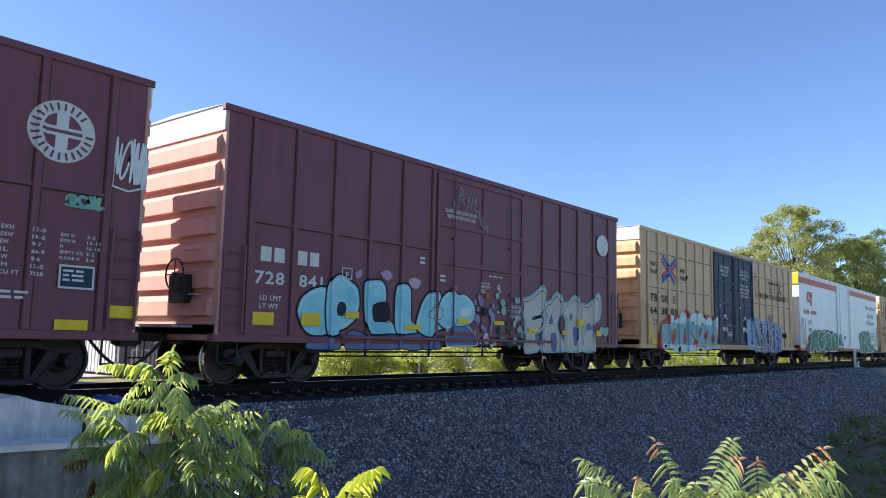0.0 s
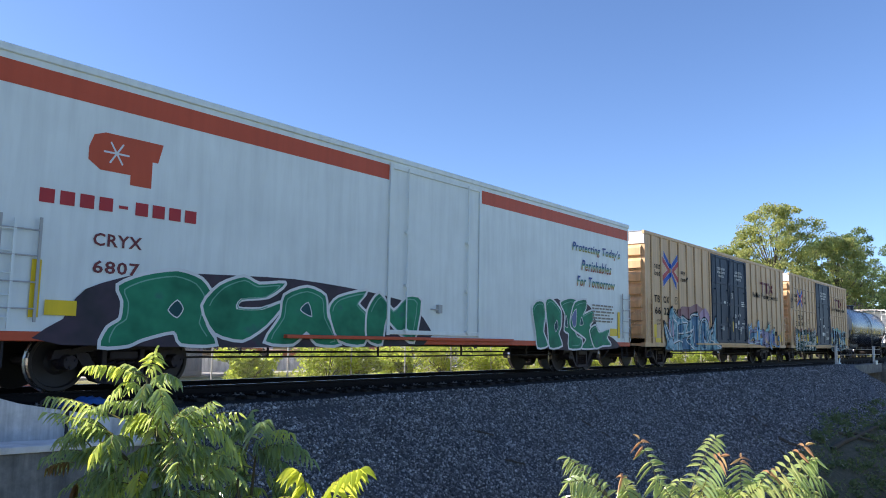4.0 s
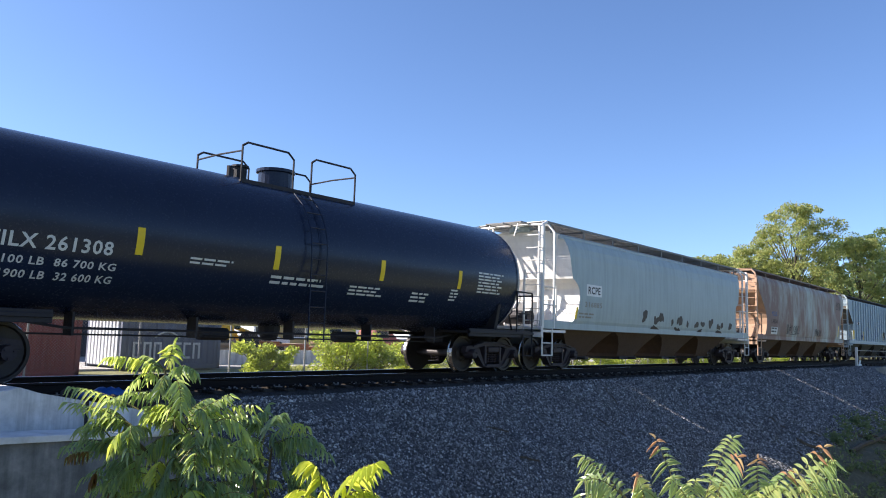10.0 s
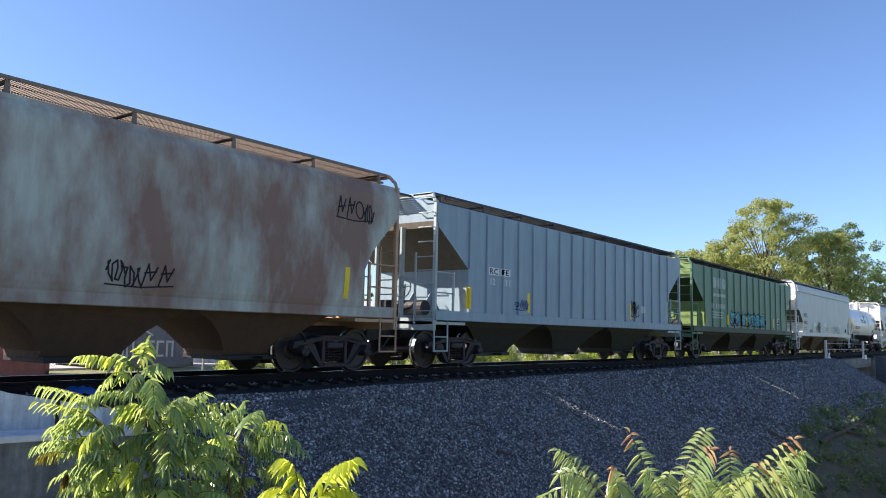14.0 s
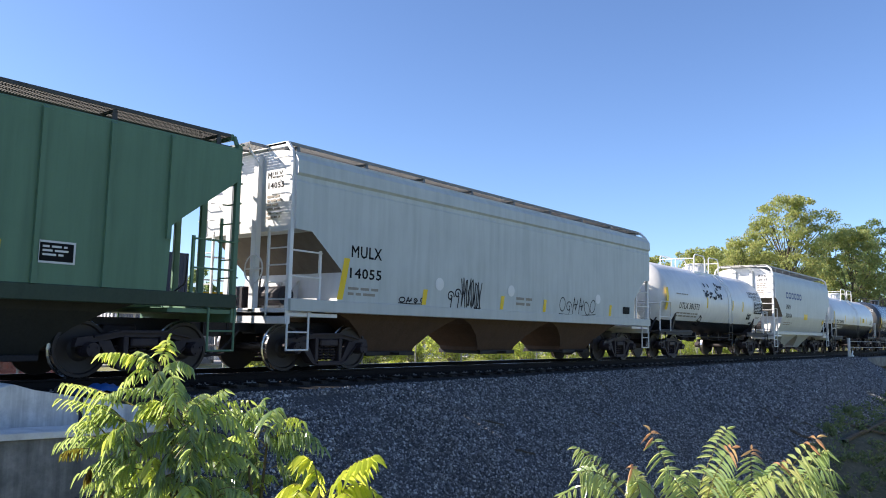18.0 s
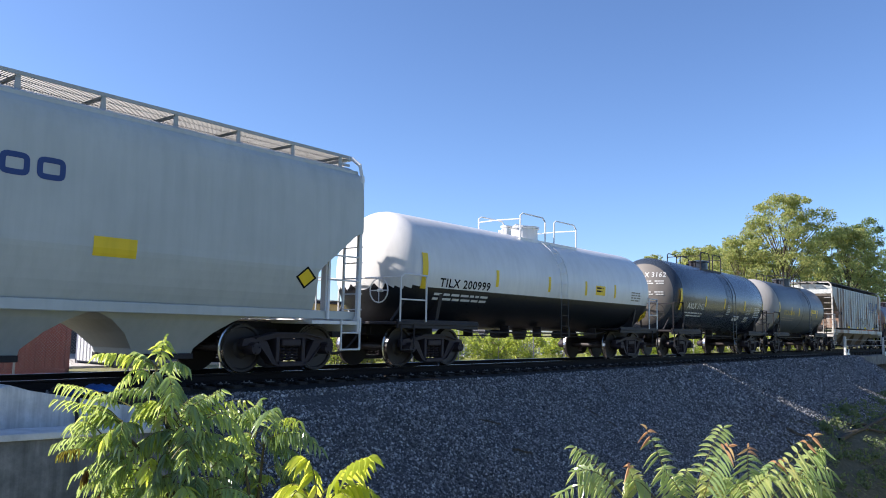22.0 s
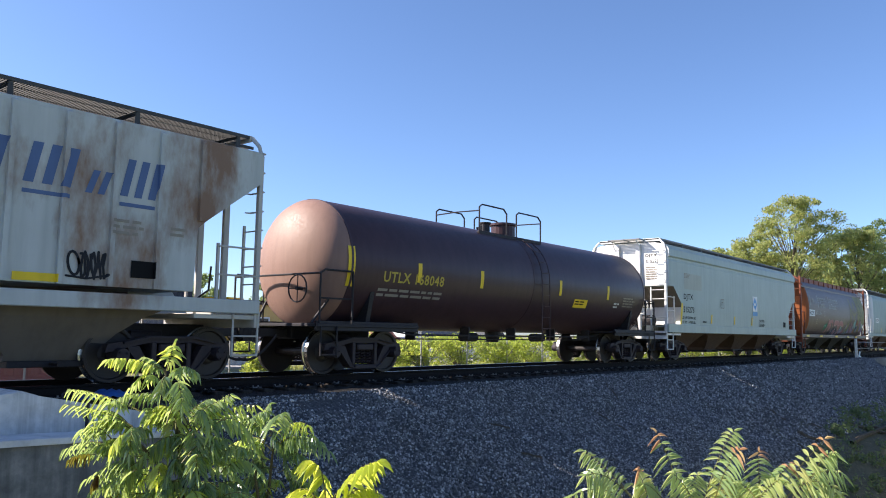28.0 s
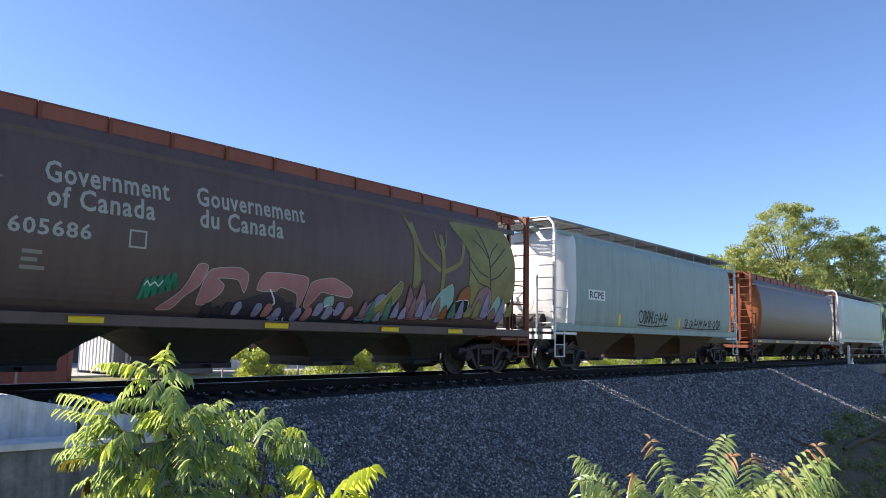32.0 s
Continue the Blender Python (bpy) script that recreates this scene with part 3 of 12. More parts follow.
def scrawl(car, x0, x1, z0, z1, n, seed, material, w=0.035, name="graffiti_tag"):
    """A quick one-line tag."""
    rnd = random.Random(seed)
    shapes = []
    step, h = (x1 - x0) / n, z1 - z0
    for i in range(n):
        cx, cz = x0 + step * (i + 0.5), (z0 + z1) / 2 + rnd.uniform(-.12, .12) * h
        pick = rnd.randrange(4)
        if pick == 0:
            v, f = ring_of(cx, cz, step * 0.42, h * 0.36, 16, 2, rnd.uniform(-.3, .3))
            shapes.append(stroke(v + v[:2], w))
        elif pick == 1:
            m = 14
            shapes.append(stroke([(cx + step * (-0.5 + j / m) + 0.12 * step * math.sin(j * 1.9), cz + 0.42 * h * math.sin(j * 1.15 + i)) for j in range(m + 1)], w))
        elif pick == 2:
            shapes.append(stroke([(cx - step * 0.4, z0 + 0.1 * h), (cx - step * 0.1, z1 - 0.04 * h), (cx + step * 0.1, z0 + 0.3 * h), (cx + step * 0.45, z1 - 0.15 * h)], w))
            shapes.append(stroke([(cx - step * 0.3, cz), (cx + step * 0.4, cz + 0.08 * h)], w))
        else:
            shapes.append(spiral(cx, cz, min(step * 0.5, h * 0.45), w, rnd.choice((-1, 1)), 1.2))
            shapes.append(stroke([(cx, z0 + 0.02 * h), (cx + step * 0.2, z0 + 0.4 * h)], w))
    shapes.append(stroke([(x0, z0 + 0.06 * h), (x0 + (x1 - x0) * 0.5, z0), (x1, z0 + 0.12 * h)], w * 0.8))
    return stuck(car, name, *joined(shapes), material)


MAROON_SPRAY = spray("dull_maroon_spray_paint", [(0.3, (0.16, 0.07, 0.06)), (0.7, (0.24, 0.13, 0.10))])
SLATE_TEAL = spray("slate_blue_spray_paint", [(0.3, (0.20, 0.36, 0.42)), (0.7, (0.32, 0.48, 0.52))])
ICE_WHITE = spray("pale_aqua_spray_paint", [(0.3, (0.52, 0.68, 0.66)), (0.7, (0.66, 0.76, 0.74))])


# ---- murals drawn shape by shape ----
SKY_CYAN = spray("sky_cyan_spray_paint", [(0.3, (0.18, 0.52, 0.62)), (0.6, (0.32, 0.66, 0.72)), (0.8, (0.42, 0.72, 0.76))])
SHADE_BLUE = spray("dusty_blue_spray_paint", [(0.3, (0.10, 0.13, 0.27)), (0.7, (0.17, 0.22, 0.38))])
NIGHT = spray("night_blue_spray_paint", [(0.3, (0.010, 0.014, 0.024)), (0.7, (0.022, 0.032, 0.048))])
CREAM_GREY = spray("cream_grey_spray_paint", [(0.3, (0.46, 0.44, 0.38)), (0.7, (0.58, 0.56, 0.50))])
PALE_BLUE = spray("pale_blue_spray_paint", [(0.3, (0.16, 0.28, 0.50)), (0.7, (0.30, 0.44, 0.64))], 2.4)
PURPLE_GREY = spray("purple_grey_letter_paint", [(0.3, (0.20, 0.18, 0.30)), (0.7, (0.36, 0.32, 0.44))], 2.0)
PLUM = spray("dark_plum_spray_paint", [(0.3, (0.03, 0.035, 0.04)), (0.6, (0.07, 0.05, 0.07)), (0.8, (0.03, 0.10, 0.08))])
CRIMSON_DULL = spray("dull_crimson_spray_paint", [(0.3, (0.24, 0.11, 0.12)), (0.7, (0.34, 0.21, 0.22))])
ICE_MIX = spray("mottled_ice_blue_spray_paint", [(0.30, (0.025, 0.06, 0.10)), (0.46, (0.13, 0.30, 0.38)), (0.68, (0.42, 0.55, 0.60))], 3.2)
BLUE_DEEP = spray("deep_blue_spray_paint", [(0.3, (0.03, 0.08, 0.16)), (0.7, (0.10, 0.24, 0.38))], 2.4)
SKY_BLUE = spray("sky_blue_spray_paint", [(0.3, (0.22, 0.44, 0.66)), (0.7, (0.42, 0.62, 0.78))], 2.2)
TEAL_PALE = spray("thin_teal_spray_paint", [(0.3, (0.20, 0.38, 0.34)), (0.7, (0.34, 0.48, 0.42))])


class Mural:
    """The Empty that carries a mural's shapes, and the height of the next coat of paint."""

    def __init__(self, car):
        self.car, self.ob = car, new("graffiti")
        self.ob.parent = car.ob
        self.ob["label"] = "spray-painted graffiti mural"
        car.layer += 2
        self.lift = 0.003 + 0.0005 * car.layer

    def coat(self, name, shape_of, material):
        self.lift += 0.00022
        stuck(self.car, name, *shape_of, material, lift=self.lift).parent = self.ob
        self.car.layer = max(self.car.layer, int((self.lift - 0.003) / 0.0005) + 1)


DULL_MINT = spray("dull_mint_spray_paint", [(0.3, (0.05, 0.14, 0.10)), (0.7, (0.13, 0.26, 0.20))], 3.0)


SKY_BLUE_DEEP = spray("mid_blue_spray_paint", [(0.3, (0.10, 0.24, 0.44)), (0.7, (0.24, 0.42, 0.60))], 2.2)


def mural(car):
    return Mural(car)


def curved(pts, n=3, closed=True):
    """A smooth line through a few points."""
    out, m = [], len(pts)
    for i in range(m if closed else m - 1):
        p0, p1, p2, p3 = [Vector(pts[j % m] if closed else pts[min(max(j, 0), m - 1)]) for j in (i - 1, i, i + 1, i + 2)]
        for k in range(n):
            t = k / n
            out.append(tuple(p1 + 0.35 * (p2 - p0) * t * (1 - t) ** 2 + (p2 - p1) * (3 * t * t - 2 * t ** 3) - 0.35 * (p3 - p1) * t * t * (1 - t)))
    return out if closed else out + [tuple(pts[-1])]


def shape(m, pts, fill, edge=None, w=0.0, shine=None, name="fill"):
    """One filled form: its dark edge, its colour and a thin inner line."""
    line_pts = curved(pts)
    if edge is not None:
        m.coat("outline", stroke(line_pts + line_pts[:1], w), edge)
    m.coat(name, (line_pts, [tuple(range(len(line_pts)))]), fill)
    if shine is not None:
        cx, cz = sum(p[0] for p in line_pts) / len(line_pts), sum(p[1] for p in line_pts) / len(line_pts)
        part_of = [(cx + (p[0] - cx) * 0.86, cz + (p[1] - cz) * 0.88) for p in line_pts]
        m.coat("highlight", stroke(part_of[:max(4, len(part_of) * 2 // 3)], 0.022), shine)


def line(m, pts, colour, w, under=None):
    """One free line, with a darker line beside it."""
    pts = curved(pts, 3, False)
    if under is not None:
        m.coat("shadow_line", stroke([(p[0] + 0.035, p[1] - 0.02) for p in pts], w * 1.3), under)
    m.coat("line", stroke(pts, w), colour)


def cyan_mural(car):
    """Fat cyan block shapes on blue-grey shadow blocks."""
    m = mural(car)
    shape(m, ((2.14, 0.81), (2.27, 0.95), (2.56, 1.04), (2.91, 1.07), (2.96, 0.69), (2.12, 0.68)), SHADE_BLUE, INK, 0.05, name="shadow_block")
    shape(m, ((3.14, 0.69), (3.13, 0.94), (3.28, 1.05), (3.58, 1.00), (3.78, 0.89), (3.84, 0.69)), SHADE_BLUE, INK, 0.05, name="shadow_block")
    shape(m, ((3.84, 0.69), (3.83, 0.89), (3.99, 0.99), (4.60, 1.02), (4.75, 0.91), (4.80, 0.70)), SHADE_BLUE, INK, 0.05, name="shadow_block")
    shape(m, ((4.84, 0.70), (4.82, 1.00), (4.97, 1.09), (5.44, 1.13), (5.50, 0.70)), SHADE_BLUE, INK, 0.05, name="shadow_block")
    shape(m, ((5.52, 0.70), (5.55, 0.98), (5.84, 1.05), (6.05, 0.86), (6.06, 0.71)), SHADE_BLUE, INK, 0.05, name="shadow_block")
    shape(m, ((6.36, 0.93), (6.57, 1.13), (7.00, 1.08), (7.35, 0.88)), SHADE_BLUE, INK, 0.05, name="shadow_block")
    shape(m, ((1.84, 1.37), (1.93, 1.63), (2.19, 1.81), (2.52, 1.87), (2.61, 1.48), (2.61, 0.98), (2.20, 0.95), (1.99, 1.08)), SKY_CYAN, INK, 0.09, CHALK)
    shape(m, ((2.59, 1.89), (2.73, 2.08), (2.96, 2.16), (3.23, 2.03), (3.42, 1.90), (3.47, 1.58), (3.37, 1.29), (3.12, 1.11), (2.94, 1.05), (2.91, 0.97), (2.64, 0.96), (2.56, 1.42)), SKY_CYAN, INK, 0.09, CHALK)
    shape(m, ((3.61, 2.03), (3.86, 2.11), (4.11, 2.12), (4.24, 1.98), (4.25, 1.70), (3.97, 1.60), (3.89, 1.42), (3.93, 1.25), (4.42, 1.24), (4.71, 1.03), (4.43, 1.02), (3.82, 1.01), (3.64, 1.35)), SKY_CYAN, INK, 0.09, CHALK)
    shape(m, ((4.60, 2.03), (4.89, 2.10), (5.05, 1.97), (5.09, 1.26), (5.44, 1.17), (5.35, 1.07), (4.64, 1.03), (4.55, 1.51)), SKY_CYAN, INK, 0.09, CHALK)
    shape(m, ((5.25, 1.19), (5.42, 1.67), (5.65, 1.94), (6.01, 1.99), (6.09, 1.64), (6.03, 1.44), (6.35, 1.22), (5.94, 1.12), (5.74, 0.97), (5.45, 1.04)), SKY_CYAN, INK, 0.09, CHALK)
    shape(m, ((6.08, 1.84), (6.32, 2.02), (6.56, 1.97), (6.66, 1.47), (6.56, 1.20), (6.25, 1.16), (5.97, 1.31), (5.96, 1.57)), SKY_CYAN, INK, 0.09, CHALK)
    shape(m, ((6.30, 1.12), (6.59, 1.25), (6.94, 1.27), (7.18, 1.18), (7.39, 0.99), (7.46, 0.80), (6.63, 0.78), (6.30, 0.78)), SHADE_BLUE, CHALK, 0.05, name="shadow_block")
    shape(m, ((6.52, 2.06), (6.69, 1.97), (6.94, 2.00), (7.20, 1.88), (7.36, 1.71), (7.36, 1.48), (7.25, 1.33), (7.00, 1.26), (6.59, 1.25), (6.56, 1.60)), SKY_CYAN, NIGHT, 0.045, CHALK)
    shape(m, ((2.86, 1.47), (2.91, 1.59), (3.04, 1.59), (3.09, 1.48), (3.02, 1.36), (2.89, 1.36)), NIGHT, INK, 0.03, name="hole")
    shape(m, ((3.88, 1.59), (4.31, 1.67), (4.38, 1.31), (3.93, 1.28)), NIGHT, INK, 0.03, name="hole")
    shape(m, ((5.67, 1.43), (5.82, 1.63), (6.13, 1.60), (6.05, 1.37)), TEAL, INK, 0.03, name="hole")
    shape(m, ((6.84, 1.66), (7.19, 1.69), (7.20, 1.51), (6.85, 1.47)), ICE_WHITE, None, 0.0, name="highlight")
    shape(m, ((3.32, 2.24), (3.51, 2.31), (3.49, 2.16), (3.36, 2.11)), LILAC, None, 0.0, name="dab")
    shape(m, ((4.05, 2.28), (4.30, 2.37), (4.44, 2.24), (4.27, 2.14)), LILAC, None, 0.0, name="dab")
    shape(m, ((4.96, 2.20), (5.17, 2.27), (5.40, 2.21), (5.27, 2.02), (5.06, 2.06)), LILAC, None, 0.0, name="dab")
    shape(m, ((6.43, 2.10), (6.66, 2.17), (6.54, 2.00)), LILAC, None, 0.0, name="dab")


def cream_mural(car):
    """Cream-grey peaked shapes with blue edges, and green dabs."""
    m = mural(car)
    shape(m, ((9.43, 1.73), (9.47, 2.03), (9.60, 2.01), (9.98, 2.11), (10.29, 2.27), (10.51, 2.41), (10.69, 2.32), (10.64, 1.99), (10.56, 1.72), (10.34, 1.61), (10.01, 1.57), (10.05, 1.48), (10.48, 1.58), (10.59, 1.52), (10.52, 1.27), (10.20, 1.15), (10.30, 0.83), (10.27, 0.68), (9.62, 0.66), (9.63, 1.06), (9.62, 1.48), (9.49, 1.55)), CREAM_GREY, SLATE_TEAL, 0.13, INK)
    shape(m, ((10.50, 0.69), (10.54, 1.01), (10.63, 1.53), (10.76, 1.64), (10.61, 1.81), (10.76, 1.98), (10.98, 2.03), (11.12, 2.18), (11.30, 2.28), (11.49, 2.20), (11.61, 1.94), (11.42, 1.69), (11.29, 1.40), (11.46, 1.04), (11.69, 0.86), (11.70, 0.70)), CREAM_GREY, SLATE_TEAL, 0.13, INK)
    shape(m, ((11.81, 0.70), (11.78, 1.14), (11.81, 1.53), (11.68, 1.76), (11.69, 2.00), (11.94, 2.02), (12.16, 2.18), (12.33, 2.25), (12.58, 2.13), (12.60, 1.82), (12.52, 1.57), (12.69, 1.33), (12.72, 0.88), (12.69, 0.71)), CREAM_GREY, SLATE_TEAL, 0.13, INK)
    shape(m, ((12.79, 0.71), (12.82, 1.18), (12.75, 1.38), (12.62, 1.72), (12.71, 2.03), (13.08, 2.02), (13.47, 2.21), (13.73, 2.39), (13.90, 2.30), (13.90, 1.87), (13.77, 1.64), (13.38, 1.51), (13.37, 1.20), (13.55, 0.79), (13.43, 0.70)), CREAM_GREY, SLATE_TEAL, 0.13, INK)
    shape(m, ((10.88, 1.43), (11.00, 1.66), (11.07, 1.46)), SHADE_BLUE, INK, 0.03, name="hole")
    shape(m, ((12.03, 1.68), (12.13, 1.74), (12.17, 1.64), (12.06, 1.55)), SHADE_BLUE, INK, 0.03, name="hole")
    shape(m, ((10.17, 1.08), (10.38, 1.07), (10.30, 0.83)), SHADE_BLUE, INK, 0.03, name="hole")
    shape(m, ((10.98, 1.11), (11.25, 1.14), (11.26, 0.70), (11.05, 0.70)), SHADE_BLUE, INK, 0.03, name="hole")
    shape(m, ((12.22, 1.31), (12.45, 1.32), (12.42, 0.87), (12.30, 0.87)), SHADE_BLUE, INK, 0.03, name="hole")
    shape(m, ((13.06, 1.45), (13.25, 1.48), (13.32, 1.35), (13.03, 1.31)), SHADE_BLUE, INK, 0.03, name="hole")
    rnd = random.Random(77)
    dabs = ((7.62, 1.85, 0.16, 0.16, PURPLE_GREY), (7.48, 1.42, 0.15, 0.17, PURPLE_GREY), (8.11, 1.50, 0.16, 0.20, PURPLE_GREY), (7.77, 1.19, 0.14, 0.11, PURPLE_GREY), (7.88, 0.92, 0.17, 0.15, CREAM_GREY),
            (8.08, 0.79, 0.13, 0.09, CREAM_GREY), (7.61, 0.88, 0.11, 0.10, PURPLE_GREY), (7.36, 1.14, 0.08, 0.09, PURPLE_GREY), (8.02, 1.22, 0.08, 0.12, PURPLE_GREY), (8.50, 1.88, 0.17, 0.10, DULL_MINT), (8.59, 1.68, 0.20, 0.19, TEAL_PALE),
            (9.25, 1.98, 0.12, 0.15, TEAL_PALE), (9.07, 1.36, 0.14, 0.15, TEAL_PALE), (8.83, 1.11, 0.12, 0.13, DULL_MINT), (9.32, 1.23, 0.14, 0.16, TEAL_PALE), (9.51, 1.45, 0.08, 0.13, DULL_MINT),
            (8.56, 0.97, 0.16, 0.13, DULL_MINT), (9.10, 0.95, 0.15, 0.12, TEAL_PALE), (9.58, 1.03, 0.09, 0.14, DULL_MINT), (8.27, 1.75, 0.08, 0.07, DULL_MINT), (9.46, 1.67, 0.09, 0.07, DULL_MINT), (8.80, 0.84, 0.12, 0.09, DEEP_GREEN),
            (9.35, 0.86, 0.13, 0.10, DEEP_GREEN), (8.36, 1.10, 0.10, 0.09, DEEP_GREEN), (9.20, 1.62, 0.09, 0.07, DULL_MINT), (8.72, 1.38, 0.10, 0.07, DEEP_GREEN))
    for x, z, w, h, colour in [(x + w * rnd.uniform(-1.0, 1.0) * k, z + h * rnd.uniform(-1.0, 1.0) * k, w * (0.62 - 0.1 * k), h * (0.66 - 0.1 * k), colour) for x, z, w, h, colour in dabs for k in (0, 1, 2)]:
        n = rnd.randint(6, 8)
        shape(m, [(x + w * rnd.uniform(0.8, 1.12) * math.cos(2 * math.pi * k / n), z + h * rnd.uniform(0.8, 1.12) * math.sin(2 * math.pi * k / n)) for k in range(n)], colour, None, 0.0, None, name="dab")
    for x in (13.95, 14.15, 14.3):
        shape(m, [(x + rnd.uniform(-0.05, 0.05) + 0.12 * math.cos(k), 1.5 + 0.25 * math.sin(3 * x) + 0.14 * math.sin(k)) for k in range(6)], TEAL_PALE, None, 0.0, name="dab")


def teal_mural(car):
    """Pale teal blocks with white tops, red drops in olive rims, on a red ground."""
    m = mural(car)
    shape(m, ((1.30, 0.81), (1.37, 1.06), (1.41, 1.30), (1.52, 1.44), (1.58, 1.65), (1.79, 1.77), (2.14, 1.85), (2.19, 1.96), (2.39, 1.99), (2.42, 1.63), (1.76, 1.59), (1.74, 0.82)), CRIMSON, None, 0.0, name="backdrop")
    shape(m, ((2.79, 1.79), (2.84, 1.96), (3.16, 2.01), (3.24, 1.90), (2.98, 1.81)), CRIMSON, None, 0.0, name="backdrop")
    shape(m, ((3.86, 2.03), (3.80, 2.20), (3.95, 2.24), (4.30, 2.12), (4.36, 2.01), (4.27, 1.91), (4.06, 1.98)), CRIMSON, None, 0.0, name="backdrop")
    shape(m, ((4.96, 2.12), (4.95, 2.25), (5.25, 2.23), (5.22, 2.07), (5.11, 1.98)), CRIMSON, None, 0.0, name="backdrop")
    shape(m, ((5.72, 1.94), (5.78, 2.12), (5.99, 2.10), (6.23, 2.16), (6.35, 2.02), (6.06, 1.90)), CRIMSON, None, 0.0, name="backdrop")
    shape(m, ((6.50, 2.00), (6.67, 2.13), (6.88, 2.07), (6.86, 1.93), (6.62, 1.92)), CRIMSON, None, 0.0, name="backdrop")
    shape(m, ((7.03, 1.76), (7.28, 1.77), (7.49, 1.55), (7.30, 1.21), (7.05, 1.32)), CRIMSON, None, 0.0, name="backdrop")
    shape(m, ((1.66, 1.62), (1.78, 1.62), (1.84, 0.80), (1.73, 0.81)), WHEATY, None, 0.0, name="rim")
    shape(m, ((2.40, 1.90), (2.52, 2.00), (2.53, 1.66), (2.40, 1.45)), WHEATY, None, 0.0, name="rim")
    shape(m, ((1.76, 1.58), (2.43, 1.65), (2.51, 1.66), (2.51, 1.97), (2.77, 1.97), (2.77, 1.78), (3.23, 1.93), (3.49, 2.11), (3.67, 2.15), (3.88, 2.11), (3.90, 1.96), (4.31, 1.82), (4.33, 2.01), (4.60, 2.15), (4.97, 2.14), (5.41, 2.15), (5.76, 1.96), (6.07, 1.85), (6.12, 2.02), (6.55, 2.04), (6.62, 1.89), (6.97, 2.01), (7.17, 2.11), (7.15, 1.67), (6.99, 1.07), (7.25, 0.89), (7.26, 0.83), (4.14, 0.67), (2.76, 0.66), (2.71, 0.79), (1.82, 0.80)), SLATE_TEAL, ICE_WHITE, 0.02, name="fill")
    shape(m, ((2.52, 1.68), (2.51, 1.98), (2.77, 1.97), (2.77, 1.78)), ICE_WHITE, None, 0.0, name="highlight")
    shape(m, ((2.83, 1.75), (3.23, 1.91), (3.49, 2.10), (3.87, 2.10), (3.88, 1.77), (3.42, 1.69)), ICE_WHITE, None, 0.0, name="highlight")
    shape(m, ((4.35, 1.82), (4.37, 2.00), (4.65, 2.15), (4.96, 2.12), (4.96, 1.71), (4.62, 1.77)), ICE_WHITE, None, 0.0, name="highlight")
    shape(m, ((5.06, 1.69), (5.16, 2.11), (5.47, 2.13), (5.88, 1.95), (5.95, 1.75), (5.43, 1.71)), ICE_WHITE, None, 0.0, name="highlight")
    shape(m, ((6.08, 1.76), (6.13, 1.99), (6.54, 2.02), (6.59, 1.74)), ICE_WHITE, None, 0.0, name="highlight")
    shape(m, ((6.90, 1.71), (6.97, 2.00), (7.16, 2.08), (7.15, 1.68)), ICE_WHITE, None, 0.0, name="highlight")
    shape(m, ((1.83, 0.80), (1.84, 0.97), (2.34, 0.94), (2.70, 0.92), (3.25, 0.94), (4.13, 0.92), (5.04, 0.96), (5.94, 0.95), (7.24, 0.91), (7.24, 0.84), (4.14, 0.68), (2.77, 0.67), (2.73, 0.79)), ICE_WHITE, None, 0.0, name="highlight")
    shape(m, ((2.41, 1.45), (2.62, 1.44), (3.00, 1.55), (3.00, 1.23), (2.84, 0.98), (2.88, 1.33), (2.48, 1.34)), WHEATY, None, 0.0, name="rim")
    shape(m, ((3.72, 1.57), (3.90, 1.54), (3.98, 1.23), (3.89, 0.98), (3.72, 1.37)), WHEATY, None, 0.0, name="rim")
    shape(m, ((4.23, 1.52), (4.72, 1.26), (5.02, 1.06), (4.94, 1.00), (4.61, 1.00), (4.72, 1.13), (4.27, 1.42)), WHEATY, None, 0.0, name="rim")
    shape(m, ((5.36, 1.58), (5.58, 1.61), (5.31, 1.23), (5.21, 1.30)), WHEATY, None, 0.0, name="rim")
    shape(m, ((5.95, 1.56), (6.23, 1.54), (6.11, 1.26), (5.92, 1.16)), WHEATY, None, 0.0, name="rim")
    shape(m, ((6.59, 1.43), (6.78, 1.24), (6.64, 0.99)), WHEATY, None, 0.0, name="rim")
    shape(m, ((4.47, 1.79), (4.75, 1.84), (4.69, 1.68)), WHEATY, None, 0.0, name="rim")
    shape(m, ((5.43, 1.83), (5.78, 1.73), (5.50, 1.69)), WHEATY, None, 0.0, name="rim")
    shape(m, ((3.36, 1.60), (3.48, 1.72), (3.37, 1.24)), WHEATY, None, 0.0, name="rim")
    shape(m, ((2.44, 1.36), (2.67, 1.31), (2.92, 1.40), (2.90, 1.11), (2.78, 0.98), (2.62, 0.95), (2.50, 1.09)), CRIMSON, None, 0.0, name="drop")
    shape(m, ((3.74, 1.46), (3.88, 1.26), (3.93, 1.11), (3.85, 0.94), (3.70, 0.98), (3.63, 1.14)), CRIMSON, None, 0.0, name="drop")
    shape(m, ((4.71, 1.16), (4.99, 1.01), (4.61, 0.90)), CRIMSON, None, 0.0, name="drop")
    shape(m, ((5.08, 1.49), (5.36, 1.55), (5.27, 1.34), (5.18, 1.31)), CRIMSON, None, 0.0, name="drop")
    shape(m, ((5.93, 1.52), (6.10, 1.35), (6.04, 1.19), (5.81, 1.18), (5.71, 1.28)), CRIMSON, None, 0.0, name="drop")
    shape(m, ((6.58, 1.38), (6.73, 1.20), (6.60, 0.99), (6.49, 1.14)), CRIMSON, None, 0.0, name="drop")
